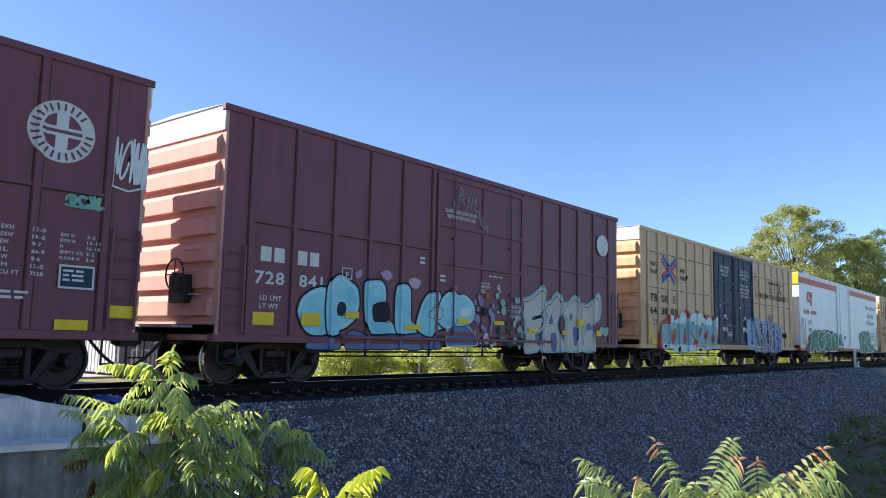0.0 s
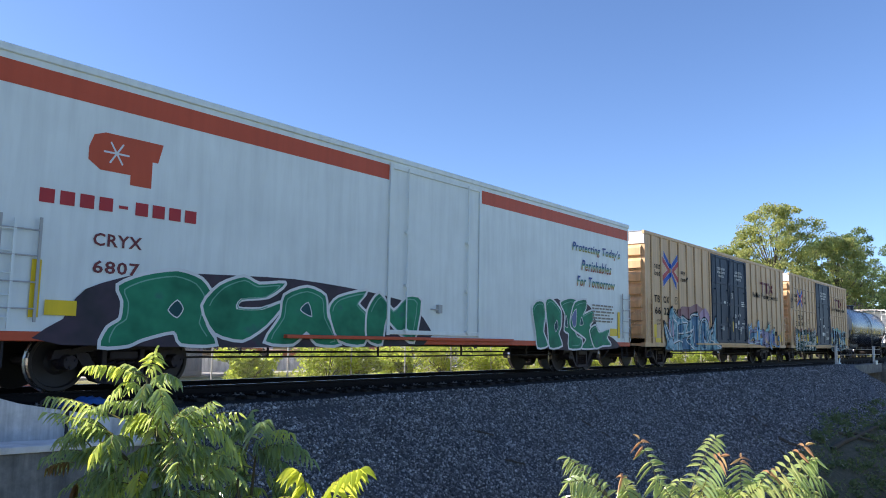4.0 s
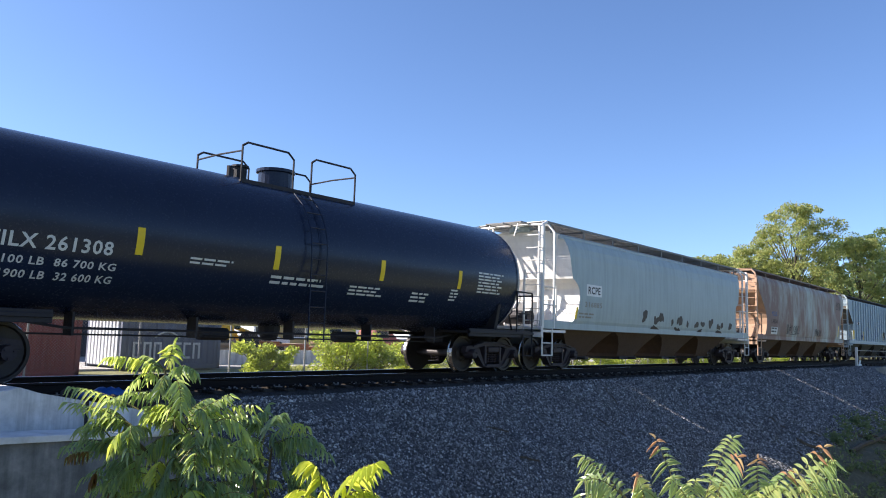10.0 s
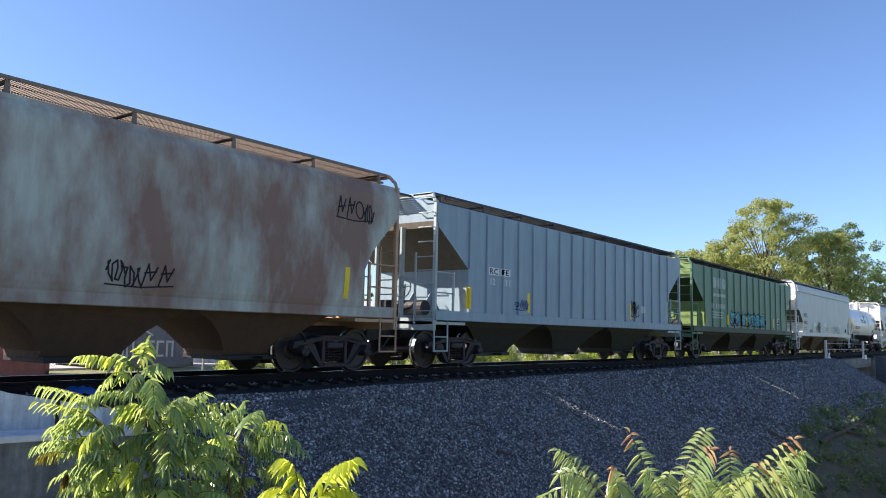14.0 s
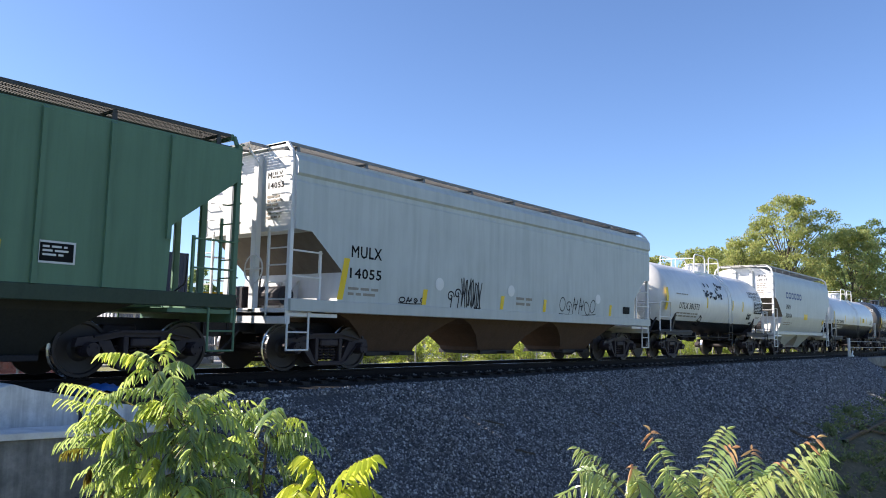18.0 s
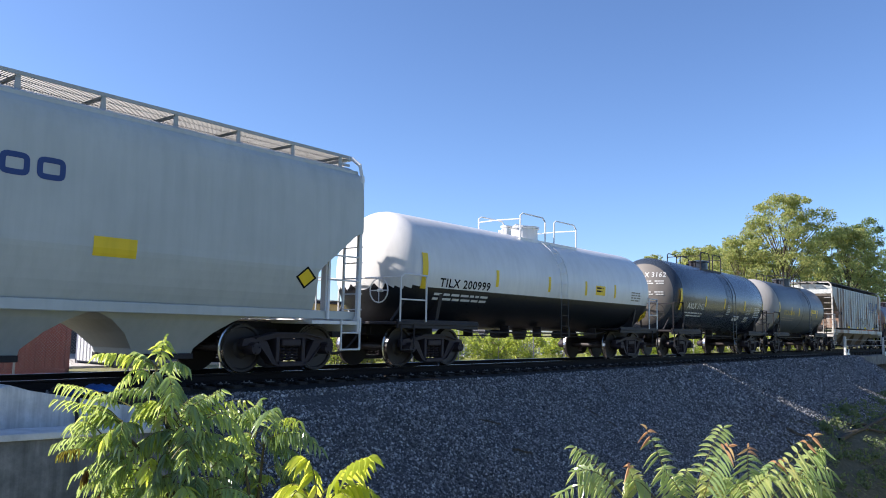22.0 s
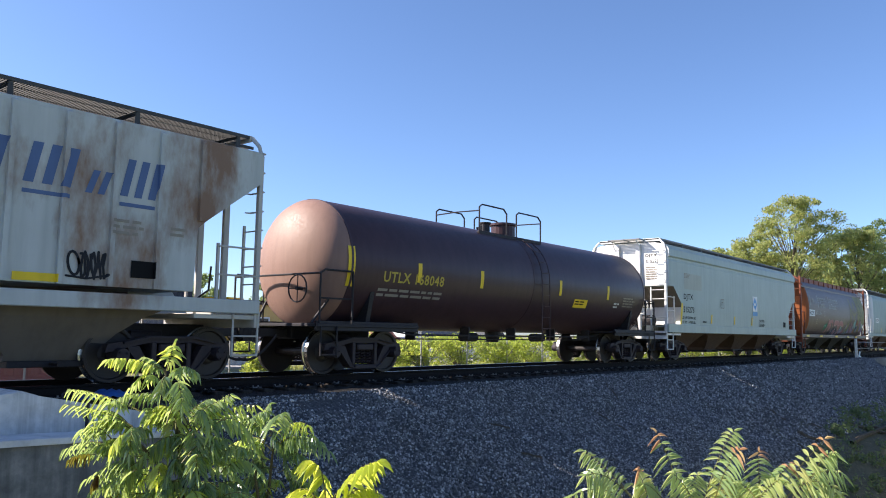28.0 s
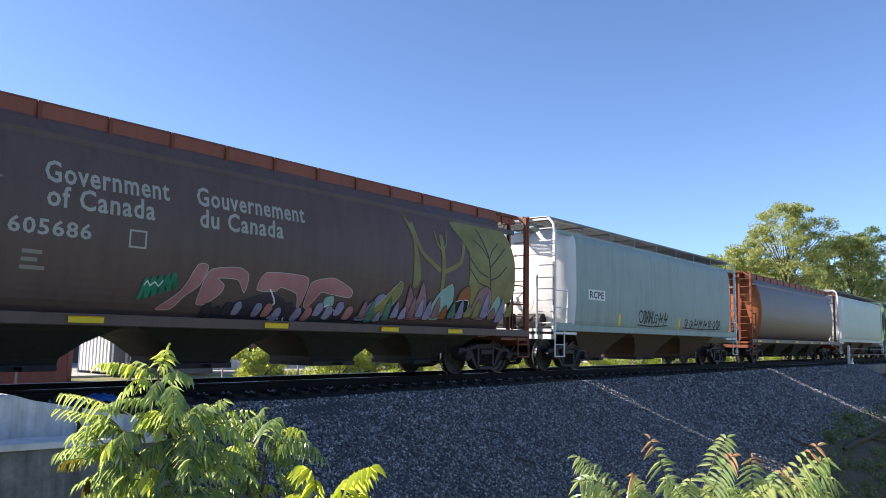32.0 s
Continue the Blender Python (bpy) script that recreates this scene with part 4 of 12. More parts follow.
    shape(m, ((3.18, 0.68), (3.22, 0.90), (3.31, 0.82), (3.40, 0.68)), GRIME_SHADE, None, 0.0, name="stain")
    shape(m, ((5.21, 0.79), (5.49, 0.79), (5.49, 0.71), (5.22, 0.70)), GRIME_SHADE, None, 0.0, name="stain")
    shape(m, ((1.91, 0.84), (1.96, 0.92), (2.11, 0.91), (2.14, 0.81)), GRIME_SHADE, None, 0.0, name="stain")
    line(m, ((2.18, 0.95), (2.26, 0.97), (2.29, 0.91), (2.23, 0.88)), SHADE_BLUE, 0.03)
    line(m, ((2.79, 0.89), (2.95, 0.88)), SHADE_BLUE, 0.03)
    line(m, ((3.30, 0.82), (3.35, 0.86), (3.39, 0.79)), SHADE_BLUE, 0.03)
    line(m, ((4.01, 0.78), (4.08, 0.74), (4.04, 0.70)), SHADE_BLUE, 0.03)
    line(m, ((5.39, 0.98), (5.53, 1.00), (5.56, 0.90), (5.42, 0.89)), SHADE_BLUE, 0.03)


def purple_mural(car):
    """Narrow purple-grey letters with white lines and teal shadows on a ragged pale blue ground."""
    m = mural(car)
    shape(m, ((10.70, 2.03), (10.84, 2.14), (11.09, 2.10), (11.27, 2.23), (11.43, 2.17), (11.64, 2.00), (11.75, 2.14), (11.91, 2.26), (12.09, 2.17), (12.27, 2.26), (12.42, 2.17), (12.61, 2.23), (12.85, 2.04), (13.03, 2.15), (13.17, 2.07), (13.38, 2.05), (13.59, 2.14), (13.78, 2.14), (13.99, 2.03), (14.20, 2.20), (14.58, 2.16), (14.83, 2.08), (15.08, 2.08), (15.34, 1.94), (15.66, 1.86), (16.04, 1.95), (16.15, 1.75), (16.06, 1.46), (16.18, 1.18), (16.07, 0.89), (15.67, 0.68), (13.10, 0.67), (11.00, 0.81), (10.82, 0.90), (10.71, 1.46)), PALE_BLUE, None, 0.0, name="backdrop")
    shape(m, ((12.00, 2.06), (12.20, 1.85), (12.22, 1.69), (12.21, 1.06), (12.07, 1.54)), DARK_TEAL, INK, 0.03, name="shadow_block")
    shape(m, ((12.69, 2.10), (12.87, 1.90), (12.75, 1.77)), DARK_TEAL, INK, 0.03, name="shadow_block")
    shape(m, ((12.29, 1.23), (12.44, 1.45), (12.56, 1.34), (12.58, 0.94), (12.28, 0.91)), DARK_TEAL, INK, 0.03, name="shadow_block")
    shape(m, ((15.25, 1.72), (15.47, 1.68), (15.57, 0.76), (15.38, 0.70), (15.42, 1.19), (15.22, 1.34)), DARK_TEAL, INK, 0.03, name="shadow_block")
    shape(m, ((13.63, 1.49), (13.85, 1.54), (13.90, 1.40), (13.83, 1.11)), DARK_TEAL, INK, 0.03, name="shadow_block")
    shape(m, ((15.00, 1.72), (15.16, 1.54), (15.14, 1.03), (14.89, 1.02), (14.82, 1.40)), DARK_TEAL, INK, 0.03, name="shadow_block")
    shape(m, ((11.69, 2.02), (11.85, 2.11), (11.95, 2.21), (12.00, 2.10), (12.01, 1.70), (12.26, 0.93), (12.25, 0.68), (12.00, 0.68), (11.89, 1.27), (11.80, 1.69)), PURPLE_GREY, INK, 0.05, CHALK)
    shape(m, ((12.30, 1.76), (12.35, 2.18), (12.67, 2.11), (12.74, 1.72), (12.93, 0.94), (12.97, 0.69), (12.73, 0.69), (12.58, 1.30), (12.49, 1.74), (12.28, 1.42), (12.31, 1.26), (12.26, 0.96), (12.27, 1.52)), PURPLE_GREY, INK, 0.05, CHALK)
    shape(m, ((12.87, 1.83), (13.02, 1.99), (13.22, 1.90), (13.26, 1.69), (13.00, 1.65), (12.99, 1.43), (13.17, 0.91), (13.20, 0.69), (12.98, 0.69), (12.87, 0.98), (12.80, 1.42)), PURPLE_GREY, INK, 0.05, CHALK)
    shape(m, ((13.27, 1.86), (13.38, 1.98), (13.44, 1.84), (13.59, 2.00), (13.77, 1.90), (13.66, 1.71), (13.59, 1.39), (13.85, 0.96), (13.85, 0.69), (13.34, 0.69), (13.34, 1.09), (13.42, 1.45)), PURPLE_GREY, INK, 0.05, CHALK)
    shape(m, ((13.79, 1.70), (14.14, 1.80), (14.25, 1.86), (14.29, 1.60), (14.07, 1.44), (14.10, 0.97), (14.19, 0.86), (14.37, 0.97), (14.36, 1.50), (14.52, 1.62), (14.63, 1.32), (14.56, 0.87), (14.38, 0.70), (13.94, 0.69), (13.85, 1.03), (13.89, 1.40)), PURPLE_GREY, INK, 0.05, CHALK)
    shape(m, ((14.72, 1.82), (14.88, 2.01), (15.08, 2.04), (15.24, 1.93), (15.19, 1.38), (15.02, 1.37), (15.00, 1.68), (14.85, 1.64), (14.83, 1.14), (15.04, 0.87), (15.19, 0.95), (15.12, 1.26), (15.41, 1.23), (15.35, 0.88), (15.10, 0.70), (14.85, 0.76), (14.69, 1.13), (14.62, 1.55)), PURPLE_GREY, INK, 0.05, CHALK)
    shape(m, ((13.98, 2.10), (14.06, 2.32), (14.42, 2.43), (14.54, 2.11), (14.67, 1.93), (14.59, 1.78), (14.32, 1.85), (14.18, 1.84), (14.06, 2.00)), CRIMSON_DULL, INK, 0.04, name="patch")
    shape(m, ((13.00, 1.64), (13.16, 1.58), (13.30, 1.34), (13.30, 1.09), (13.21, 0.91), (13.07, 1.15)), DARK_TEAL, INK, 0.03, name="hole")
    shape(m, ((14.11, 1.40), (14.32, 1.49), (14.31, 1.16), (14.19, 0.93)), DARK_TEAL, INK, 0.03, name="hole")
    shape(m, ((12.34, 1.33), (12.44, 1.40), (12.54, 1.32), (12.49, 1.23), (12.37, 1.25)), BLUE, None, 0.0, name="patch")
    line(m, ((13.05, 1.53), (13.22, 1.33)), SLATE_TEAL, 0.035)
    line(m, ((13.07, 1.40), (13.25, 1.19)), SLATE_TEAL, 0.035)
    line(m, ((13.13, 1.22), (13.24, 1.05)), SLATE_TEAL, 0.035)
    line(m, ((12.06, 1.97), (12.16, 1.78)), SLATE_TEAL, 0.035)
    line(m, ((15.26, 1.62), (15.42, 1.43)), SLATE_TEAL, 0.035)
    line(m, ((14.19, 1.34), (14.28, 1.23)), SLATE_TEAL, 0.035)
    line(m, ((13.67, 1.46), (13.81, 1.29)), SLATE_TEAL, 0.035)
    line(m, ((12.31, 1.09), (12.47, 1.00)), SLATE_TEAL, 0.035)
    line(m, ((11.13, 1.59), (11.61, 1.63), (11.62, 1.10), (11.17, 1.07)), INK, 0.03)
    line(m, ((11.19, 1.15), (11.45, 1.15)), INK, 0.03)
    line(m, ((11.41, 2.20), (11.44, 1.92), (11.27, 1.89)), INK, 0.03)
    line(m, ((11.60, 2.25), (11.62, 1.80)), INK, 0.03)
    line(m, ((11.95, 2.16), (11.98, 1.70), (12.22, 0.96)), CHALK, 0.028)
    line(m, ((12.35, 2.17), (12.68, 2.09), (12.86, 1.08)), CHALK, 0.028)
    line(m, ((12.92, 1.87), (13.06, 1.95), (13.20, 1.88), (13.43, 1.93)), CHALK, 0.028)
    line(m, ((14.06, 2.26), (14.05, 2.04), (14.18, 1.88), (13.83, 1.72)), CHALK, 0.028)
    line(m, ((14.39, 2.25), (14.59, 1.96), (14.56, 1.66)), CHALK, 0.028)
    line(m, ((14.73, 1.74), (14.88, 1.97), (15.13, 1.99), (15.22, 1.42)), CHALK, 0.028)


def green_mural(car):
    """Green letter-like blocks with white edges over dark plum."""
    m = mural(car)
    shape(m, ((1.34, 1.11), (1.65, 1.57), (2.58, 1.88), (3.65, 1.95), (5.72, 2.01), (7.67, 1.90), (9.21, 1.66), (9.67, 0.78), (1.35, 0.73)), PLUM, None, 0.0, name="backdrop")
    shape(m, ((1.94, 0.72), (2.04, 0.99), (2.24, 1.13), (2.26, 1.42), (2.17, 1.65), (2.58, 1.84), (3.19, 1.96), (3.66, 1.85), (3.90, 1.55), (3.78, 1.10), (4.00, 0.77), (3.33, 0.77), (3.18, 0.97), (2.62, 0.84), (2.38, 0.74)), LEAF_GREEN, CHALK, 0.11, MINT)
    shape(m, ((3.71, 1.41), (4.04, 1.78), (4.54, 1.96), (4.89, 1.85), (5.49, 1.91), (5.11, 1.65), (4.49, 1.57), (4.41, 1.38), (4.97, 1.39), (5.50, 1.55), (5.08, 1.11), (4.57, 0.84), (3.98, 0.96)), LEAF_GREEN, CHALK, 0.11, MINT)
    shape(m, ((5.09, 0.82), (5.42, 1.27), (5.50, 1.68), (6.06, 1.87), (6.54, 1.73), (6.62, 1.31), (6.98, 0.79), (6.35, 0.79), (6.08, 1.02), (5.75, 0.78)), LEAF_GREEN, CHALK, 0.11, MINT)
    shape(m, ((6.67, 1.45), (6.91, 1.72), (7.72, 1.90), (7.47, 1.62), (7.84, 1.34), (7.69, 0.79), (6.97, 0.86)), LEAF_GREEN, CHALK, 0.11, MINT)
    shape(m, ((7.78, 1.49), (8.13, 1.87), (8.60, 1.51), (9.06, 1.84), (9.54, 1.78), (9.31, 0.85), (8.78, 1.06), (8.36, 1.33), (8.23, 0.80), (7.79, 0.90)), LEAF_GREEN, CHALK, 0.11, MINT)
    shape(m, ((3.06, 1.31), (3.21, 1.47), (3.32, 1.34), (3.22, 1.20)), DARK_TEAL, CHALK, 0.04, name="hole")
    shape(m, ((5.91, 1.43), (6.09, 1.57), (6.19, 1.32)), DARK_TEAL, CHALK, 0.04, name="hole")
    shape(m, ((15.02, 1.86), (15.73, 2.16), (16.01, 2.11), (16.72, 2.14), (17.66, 2.09), (18.09, 1.85), (18.44, 1.30), (19.49, 1.04), (19.76, 0.72), (15.12, 0.71)), PLUM, None, 0.0, name="backdrop")
    shape(m, ((14.43, 1.80), (14.67, 2.01), (15.01, 2.01), (15.11, 1.63), (15.01, 1.18), (15.25, 0.80), (14.71, 0.74), (14.61, 1.16)), LEAF_GREEN, CHALK, 0.11, MINT)
    shape(m, ((15.15, 2.02), (15.43, 2.13), (15.74, 2.00), (16.03, 1.78), (16.02, 1.37), (15.87, 1.13), (16.07, 0.80), (15.39, 0.74), (15.28, 1.26)), LEAF_GREEN, CHALK, 0.11, MINT)
    shape(m, ((16.01, 2.05), (16.58, 2.20), (17.10, 2.13), (17.02, 1.77), (16.82, 1.41), (16.96, 1.08), (17.30, 0.98), (17.23, 0.73), (16.50, 0.73), (16.50, 1.15), (16.23, 1.25), (16.28, 1.72)), LEAF_GREEN, CHALK, 0.11, MINT)
    shape(m, ((16.88, 2.09), (17.60, 2.21), (17.57, 1.95), (17.37, 1.73), (17.70, 1.82), (18.08, 1.89), (18.08, 1.61), (17.83, 1.42), (18.23, 1.20), (18.49, 0.93), (18.16, 0.74), (17.32, 0.73), (17.60, 0.99), (17.15, 1.17), (16.66, 1.35), (16.60, 1.57)), LEAF_GREEN, CHALK, 0.11, MINT)
    shape(m, ((17.84, 1.26), (18.22, 1.43), (18.45, 1.21), (19.19, 1.33), (19.02, 1.05), (19.29, 0.84), (18.69, 0.81), (18.16, 0.74)), LEAF_GREEN, CHALK, 0.11, MINT)
    shape(m, ((16.26, 1.39), (16.33, 1.68), (16.42, 1.35)), DARK_TEAL, CHALK, 0.04, name="hole")
    shape(m, ((17.19, 1.43), (17.30, 1.66), (17.39, 1.46)), DARK_TEAL, CHALK, 0.04, name="hole")
    shape(m, ((15.64, 1.36), (15.78, 1.52), (15.83, 1.33), (15.71, 1.20)), DARK_TEAL, CHALK, 0.04, name="hole")
    shape(m, ((16.67, 1.66), (16.96, 1.90), (16.93, 1.42), (16.78, 1.37)), SHADE_BLUE, CHALK, 0.04, name="hole")


def icy_mural(car):
    """A wild icy-blue piece of blades with white lines."""
    m = mural(car)
    shape(m, ((3.06, 2.15), (3.48, 2.36), (4.36, 2.38), (4.99, 2.53), (5.68, 2.38), (6.27, 2.32), (6.60, 1.89), (4.39, 1.71), (3.24, 1.78)), CRIMSON_DULL, None, 0.0, name="glow")
    shape(m, ((5.41, 2.14), (6.04, 2.41), (6.51, 2.11), (6.38, 1.65), (5.58, 1.61)), LILAC, None, 0.0, name="glow")
    shape(m, ((1.60, 1.71), (1.84, 1.60), (2.35, 1.14), (2.17, 1.93), (2.41, 2.29), (2.76, 2.03), (3.24, 1.88), (3.50, 1.99), (4.15, 1.82), (4.38, 2.04), (5.11, 2.17), (5.43, 1.82), (5.84, 1.98), (6.29, 1.87), (6.55, 1.44), (6.95, 1.80), (7.26, 2.07), (7.14, 1.17), (7.83, 0.72), (4.21, 0.66), (1.87, 0.68), (1.94, 0.92), (1.72, 1.34)), ICE_MIX, INK, 0.12, CHALK)
    shape(m, ((2.32, 1.14), (2.18, 1.80), (2.34, 1.90), (2.49, 1.46), (2.48, 1.01)), BLUE_DEEP, INK, 0.05, name="patch")
    shape(m, ((3.04, 1.58), (3.47, 1.68), (3.59, 1.47), (3.17, 1.31)), BLUE_DEEP, INK, 0.05, name="patch")
    shape(m, ((4.51, 1.92), (5.02, 2.00), (5.21, 1.38), (5.08, 0.86), (4.69, 0.86), (4.56, 1.36)), BLUE_DEEP, INK, 0.05, name="patch")
    shape(m, ((5.52, 1.40), (5.64, 1.78), (5.93, 1.74), (6.17, 1.20), (5.90, 0.76), (5.61, 0.87)), BLUE_DEEP, INK, 0.05, name="patch")
    shape(m, ((3.29, 1.03), (3.95, 1.14), (4.45, 0.75), (3.42, 0.70)), BLUE_DEEP, INK, 0.05, name="patch")
    shape(m, ((1.98, 1.39), (2.24, 1.01), (2.35, 0.70), (2.08, 0.70)), BLUE_DEEP, INK, 0.05, name="patch")
    shape(m, ((2.09, 1.79), (2.37, 1.81), (2.46, 1.28), (2.40, 1.01), (2.19, 1.27)), LILAC, INK, 0.04, name="patch")
    line(m, ((1.60, 1.71), (2.00, 1.13), (2.42, 0.66)), CHALK, 0.05, INK)
    line(m, ((1.84, 1.60), (2.36, 1.10), (2.56, 1.24)), CHALK, 0.05, INK)
    line(m, ((2.44, 2.25), (2.64, 1.83), (2.95, 1.65), (2.95, 0.70)), CHALK, 0.05, INK)
    line(m, ((2.24, 1.89), (2.21, 1.36), (2.34, 1.12)), CHALK, 0.05, INK)
    line(m, ((3.23, 1.95), (3.52, 1.74), (4.01, 1.73), (3.80, 1.33), (4.56, 1.48), (3.86, 1.04), (4.70, 0.70)), CHALK, 0.05, INK)
    line(m, ((4.24, 1.85), (4.50, 2.07), (5.08, 2.05), (5.30, 1.60), (5.23, 0.94)), CHALK, 0.05, INK)
    line(m, ((5.45, 1.34), (5.57, 1.81), (5.99, 1.91), (6.47, 1.21), (6.26, 0.96)), CHALK, 0.05, INK)
    line(m, ((6.95, 1.80), (6.60, 1.10), (7.79, 0.77)), CHALK, 0.05, INK)
    line(m, ((4.65, 1.62), (4.71, 0.96)), CHALK, 0.05, INK)
    line(m, ((5.73, 1.40), (5.93, 0.74)), CHALK, 0.05, INK)
    line(m, ((3.06, 1.30), (3.54, 1.32)), CHALK, 0.05, INK)
    line(m, ((2.58, 0.93), (3.08, 1.03), (3.40, 0.94)), CHALK, 0.05, INK)


def blue_mural(car):
    """A blue and lavender piece of rolling shapes with thin black edges."""
    m = mural(car)
    shape(m, ((11.50, 1.10), (11.64, 1.23), (11.80, 1.13), (12.03, 1.04), (12.51, 1.10), (12.59, 1.00), (13.19, 1.01), (13.55, 1.05), (13.98, 0.89), (14.42, 0.89), (14.84, 0.78), (15.20, 0.88), (15.15, 0.96), (14.42, 0.95), (13.74, 0.94), (13.02, 0.92), (11.92, 0.93), (11.55, 0.99)), PURPLE_GREY, INK, 0.035, name="shadow_block")
    shape(m, ((11.74, 1.73), (11.77, 1.88), (11.95, 1.76), (12.26, 1.86), (12.39, 1.99), (12.34, 1.80), (12.49, 1.66), (12.62, 1.63), (12.64, 1.51), (12.36, 1.53), (12.16, 1.51), (12.07, 1.39), (12.03, 1.09), (11.87, 1.15), (11.75, 1.21)), SKY_BLUE, INK, 0.035)
    shape(m, ((12.02, 1.50), (12.15, 1.67), (12.39, 1.65), (12.63, 1.52), (12.63, 1.24), (12.30, 1.21), (12.05, 1.09)), PURPLE_GREY, INK, 0.035, name="patch")
    shape(m, ((12.16, 1.45), (12.61, 1.49), (12.61, 1.27), (12.30, 1.23), (12.07, 1.13)), BLUE_DEEP, INK, 0.035, name="patch")
    shape(m, ((12.65, 1.44), (13.13, 1.51), (13.15, 1.19), (13.10, 1.08), (12.73, 1.04), (12.64, 1.21)), SKY_BLUE_DEEP, INK, 0.035)
    shape(m, ((12.65, 1.53), (12.85, 1.76), (13.17, 1.78), (13.14, 1.58), (12.77, 1.51)), PURPLE_GREY, INK, 0.035, name="patch")
    shape(m, ((13.16, 1.57), (13.28, 1.79), (13.32, 2.01), (13.45, 2.11), (13.49, 1.80), (13.70, 1.65), (14.01, 1.65), (14.05, 1.51), (13.62, 1.38), (13.52, 1.24), (13.50, 1.10), (13.23, 1.12)), SKY_BLUE, INK, 0.035)
    shape(m, ((13.53, 1.47), (13.71, 1.56), (14.00, 1.60), (14.04, 1.51), (13.65, 1.40)), PURPLE_GREY, INK, 0.035, name="patch")
    shape(m, ((12.80, 1.08), (13.01, 1.14), (13.50, 1.12), (13.53, 1.05), (13.19, 1.01), (12.84, 1.02)), PURPLE_GREY, INK, 0.035, name="patch")
    shape(m, ((13.61, 1.28), (13.77, 1.23), (14.16, 1.25), (14.02, 1.03), (13.94, 0.88), (13.67, 0.98)), SKY_BLUE_DEEP, INK, 0.035)
    shape(m, ((13.99, 1.43), (14.20, 1.77), (14.34, 1.56), (15.08, 1.61), (15.15, 1.16), (14.88, 0.97), (14.42, 0.93), (14.06, 1.03), (14.16, 1.25)), PURPLE_GREY, INK, 0.035, name="patch")
    shape(m, ((14.66, 1.38), (15.09, 1.12), (14.73, 1.01), (14.55, 1.15)), TAN, INK, 0.035, name="hole")
    shape(m, ((14.69, 1.39), (15.09, 1.16), (15.01, 1.07), (14.63, 1.26)), LILAC, INK, 0.02, name="patch")
    shape(m, ((14.59, 1.61), (15.00, 1.79), (15.19, 2.02), (15.13, 1.63)), TEAL, INK, 0.035)
    shape(m, ((15.17, 1.59), (15.35, 1.37), (15.79, 1.70), (15.89, 1.66), (15.64, 1.26), (15.48, 1.06), (15.74, 0.67), (15.20, 0.93), (15.14, 1.16)), SKY_BLUE_DEEP, INK, 0.035)
    shape(m, ((15.25, 1.44), (15.35, 1.31), (15.68, 1.58), (15.78, 1.62), (15.56, 1.28), (15.36, 1.10)), PURPLE_GREY, INK, 0.02, name="patch")
    shape(m, ((15.84, 1.50), (16.22, 1.54), (16.32, 1.32), (16.22, 1.07), (16.55, 0.88), (16.51, 0.81), (15.82, 0.90), (15.57, 1.10)), BLUE, INK, 0.035)
    shape(m, ((15.81, 1.50), (16.02, 1.67), (16.13, 1.86), (16.27, 1.65), (16.22, 1.55)), TEAL, INK, 0.035)
    shape(m, ((15.81, 1.05), (16.04, 1.13), (16.28, 1.06), (16.41, 0.92), (16.05, 0.94)), PURPLE_GREY, INK, 0.02, name="patch")
    shape(m, ((16.53, 0.83), (16.91, 0.92), (16.90, 1.11), (16.77, 1.20), (16.80, 1.33), (16.96, 1.43), (17.10, 1.30), (17.05, 1.04), (17.10, 0.83)), SKY_BLUE_DEEP, INK, 0.035)
    line(m, ((12.03, 1.08), (12.30, 1.22), (12.62, 1.29), (12.92, 1.23), (13.14, 1.16)), ICE_WHITE, 0.03, INK)
    line(m, ((11.92, 0.99), (12.39, 0.98), (12.72, 0.97), (13.23, 1.03), (13.57, 1.02)), ICE_WHITE, 0.03, INK)
    line(m, ((11.84, 1.74), (11.99, 1.68), (12.23, 1.76), (12.39, 1.69)), INK, 0.022)
    line(m, ((12.04, 1.47), (12.20, 1.59), (12.44, 1.55), (12.62, 1.47)), INK, 0.022)
    line(m, ((12.11, 1.41), (12.28, 1.51), (12.57, 1.50)), INK, 0.022)
    line(m, ((12.69, 1.47), (12.90, 1.65), (13.11, 1.67)), INK, 0.022)
    line(m, ((13.29, 1.72), (13.42, 1.76), (13.38, 1.62)), INK, 0.022)
    line(m, ((13.55, 1.43), (13.73, 1.52), (14.00, 1.56)), ICE_WHITE, 0.02)
    line(m, ((15.66, 1.34), (15.61, 1.08), (15.90, 0.91), (16.41, 0.85)), ICE_WHITE, 0.028, INK)
    line(m, ((14.20, 1.40), (14.34, 1.45), (14.50, 1.41), (14.41, 1.23), (14.26, 1.04)), INK, 0.022)
    line(m, ((14.13, 1.24), (13.92, 1.19), (13.73, 1.21)), ICE_WHITE, 0.02)
    line(m, ((16.86, 1.30), (16.96, 1.32), (16.99, 1.22), (16.90, 1.15)), INK, 0.022)
    line(m, ((15.94, 1.47), (16.04, 1.31), (15.99, 1.07)), INK, 0.022)
    line(m, ((14.12, 0.96), (14.52, 0.89), (14.93, 0.92), (15.20, 0.96)), INK, 0.022)
    plate(car, 11.77, 11.85, 1.15, 1.61, STRIPE, "reflector")
    plate(car, 13.18, 13.28, 1.14, 1.60, STRIPE, "reflector")
    plate(car, 14.39, 14.49, 1.11, 1.58, STRIPE, "reflector")
    plate(car, 16.04, 16.15, 1.15, 1.62, STRIPE, "reflector")
    plate(car, 17.54, 17.65, 1.14, 1.62, STRIPE, "reflector")


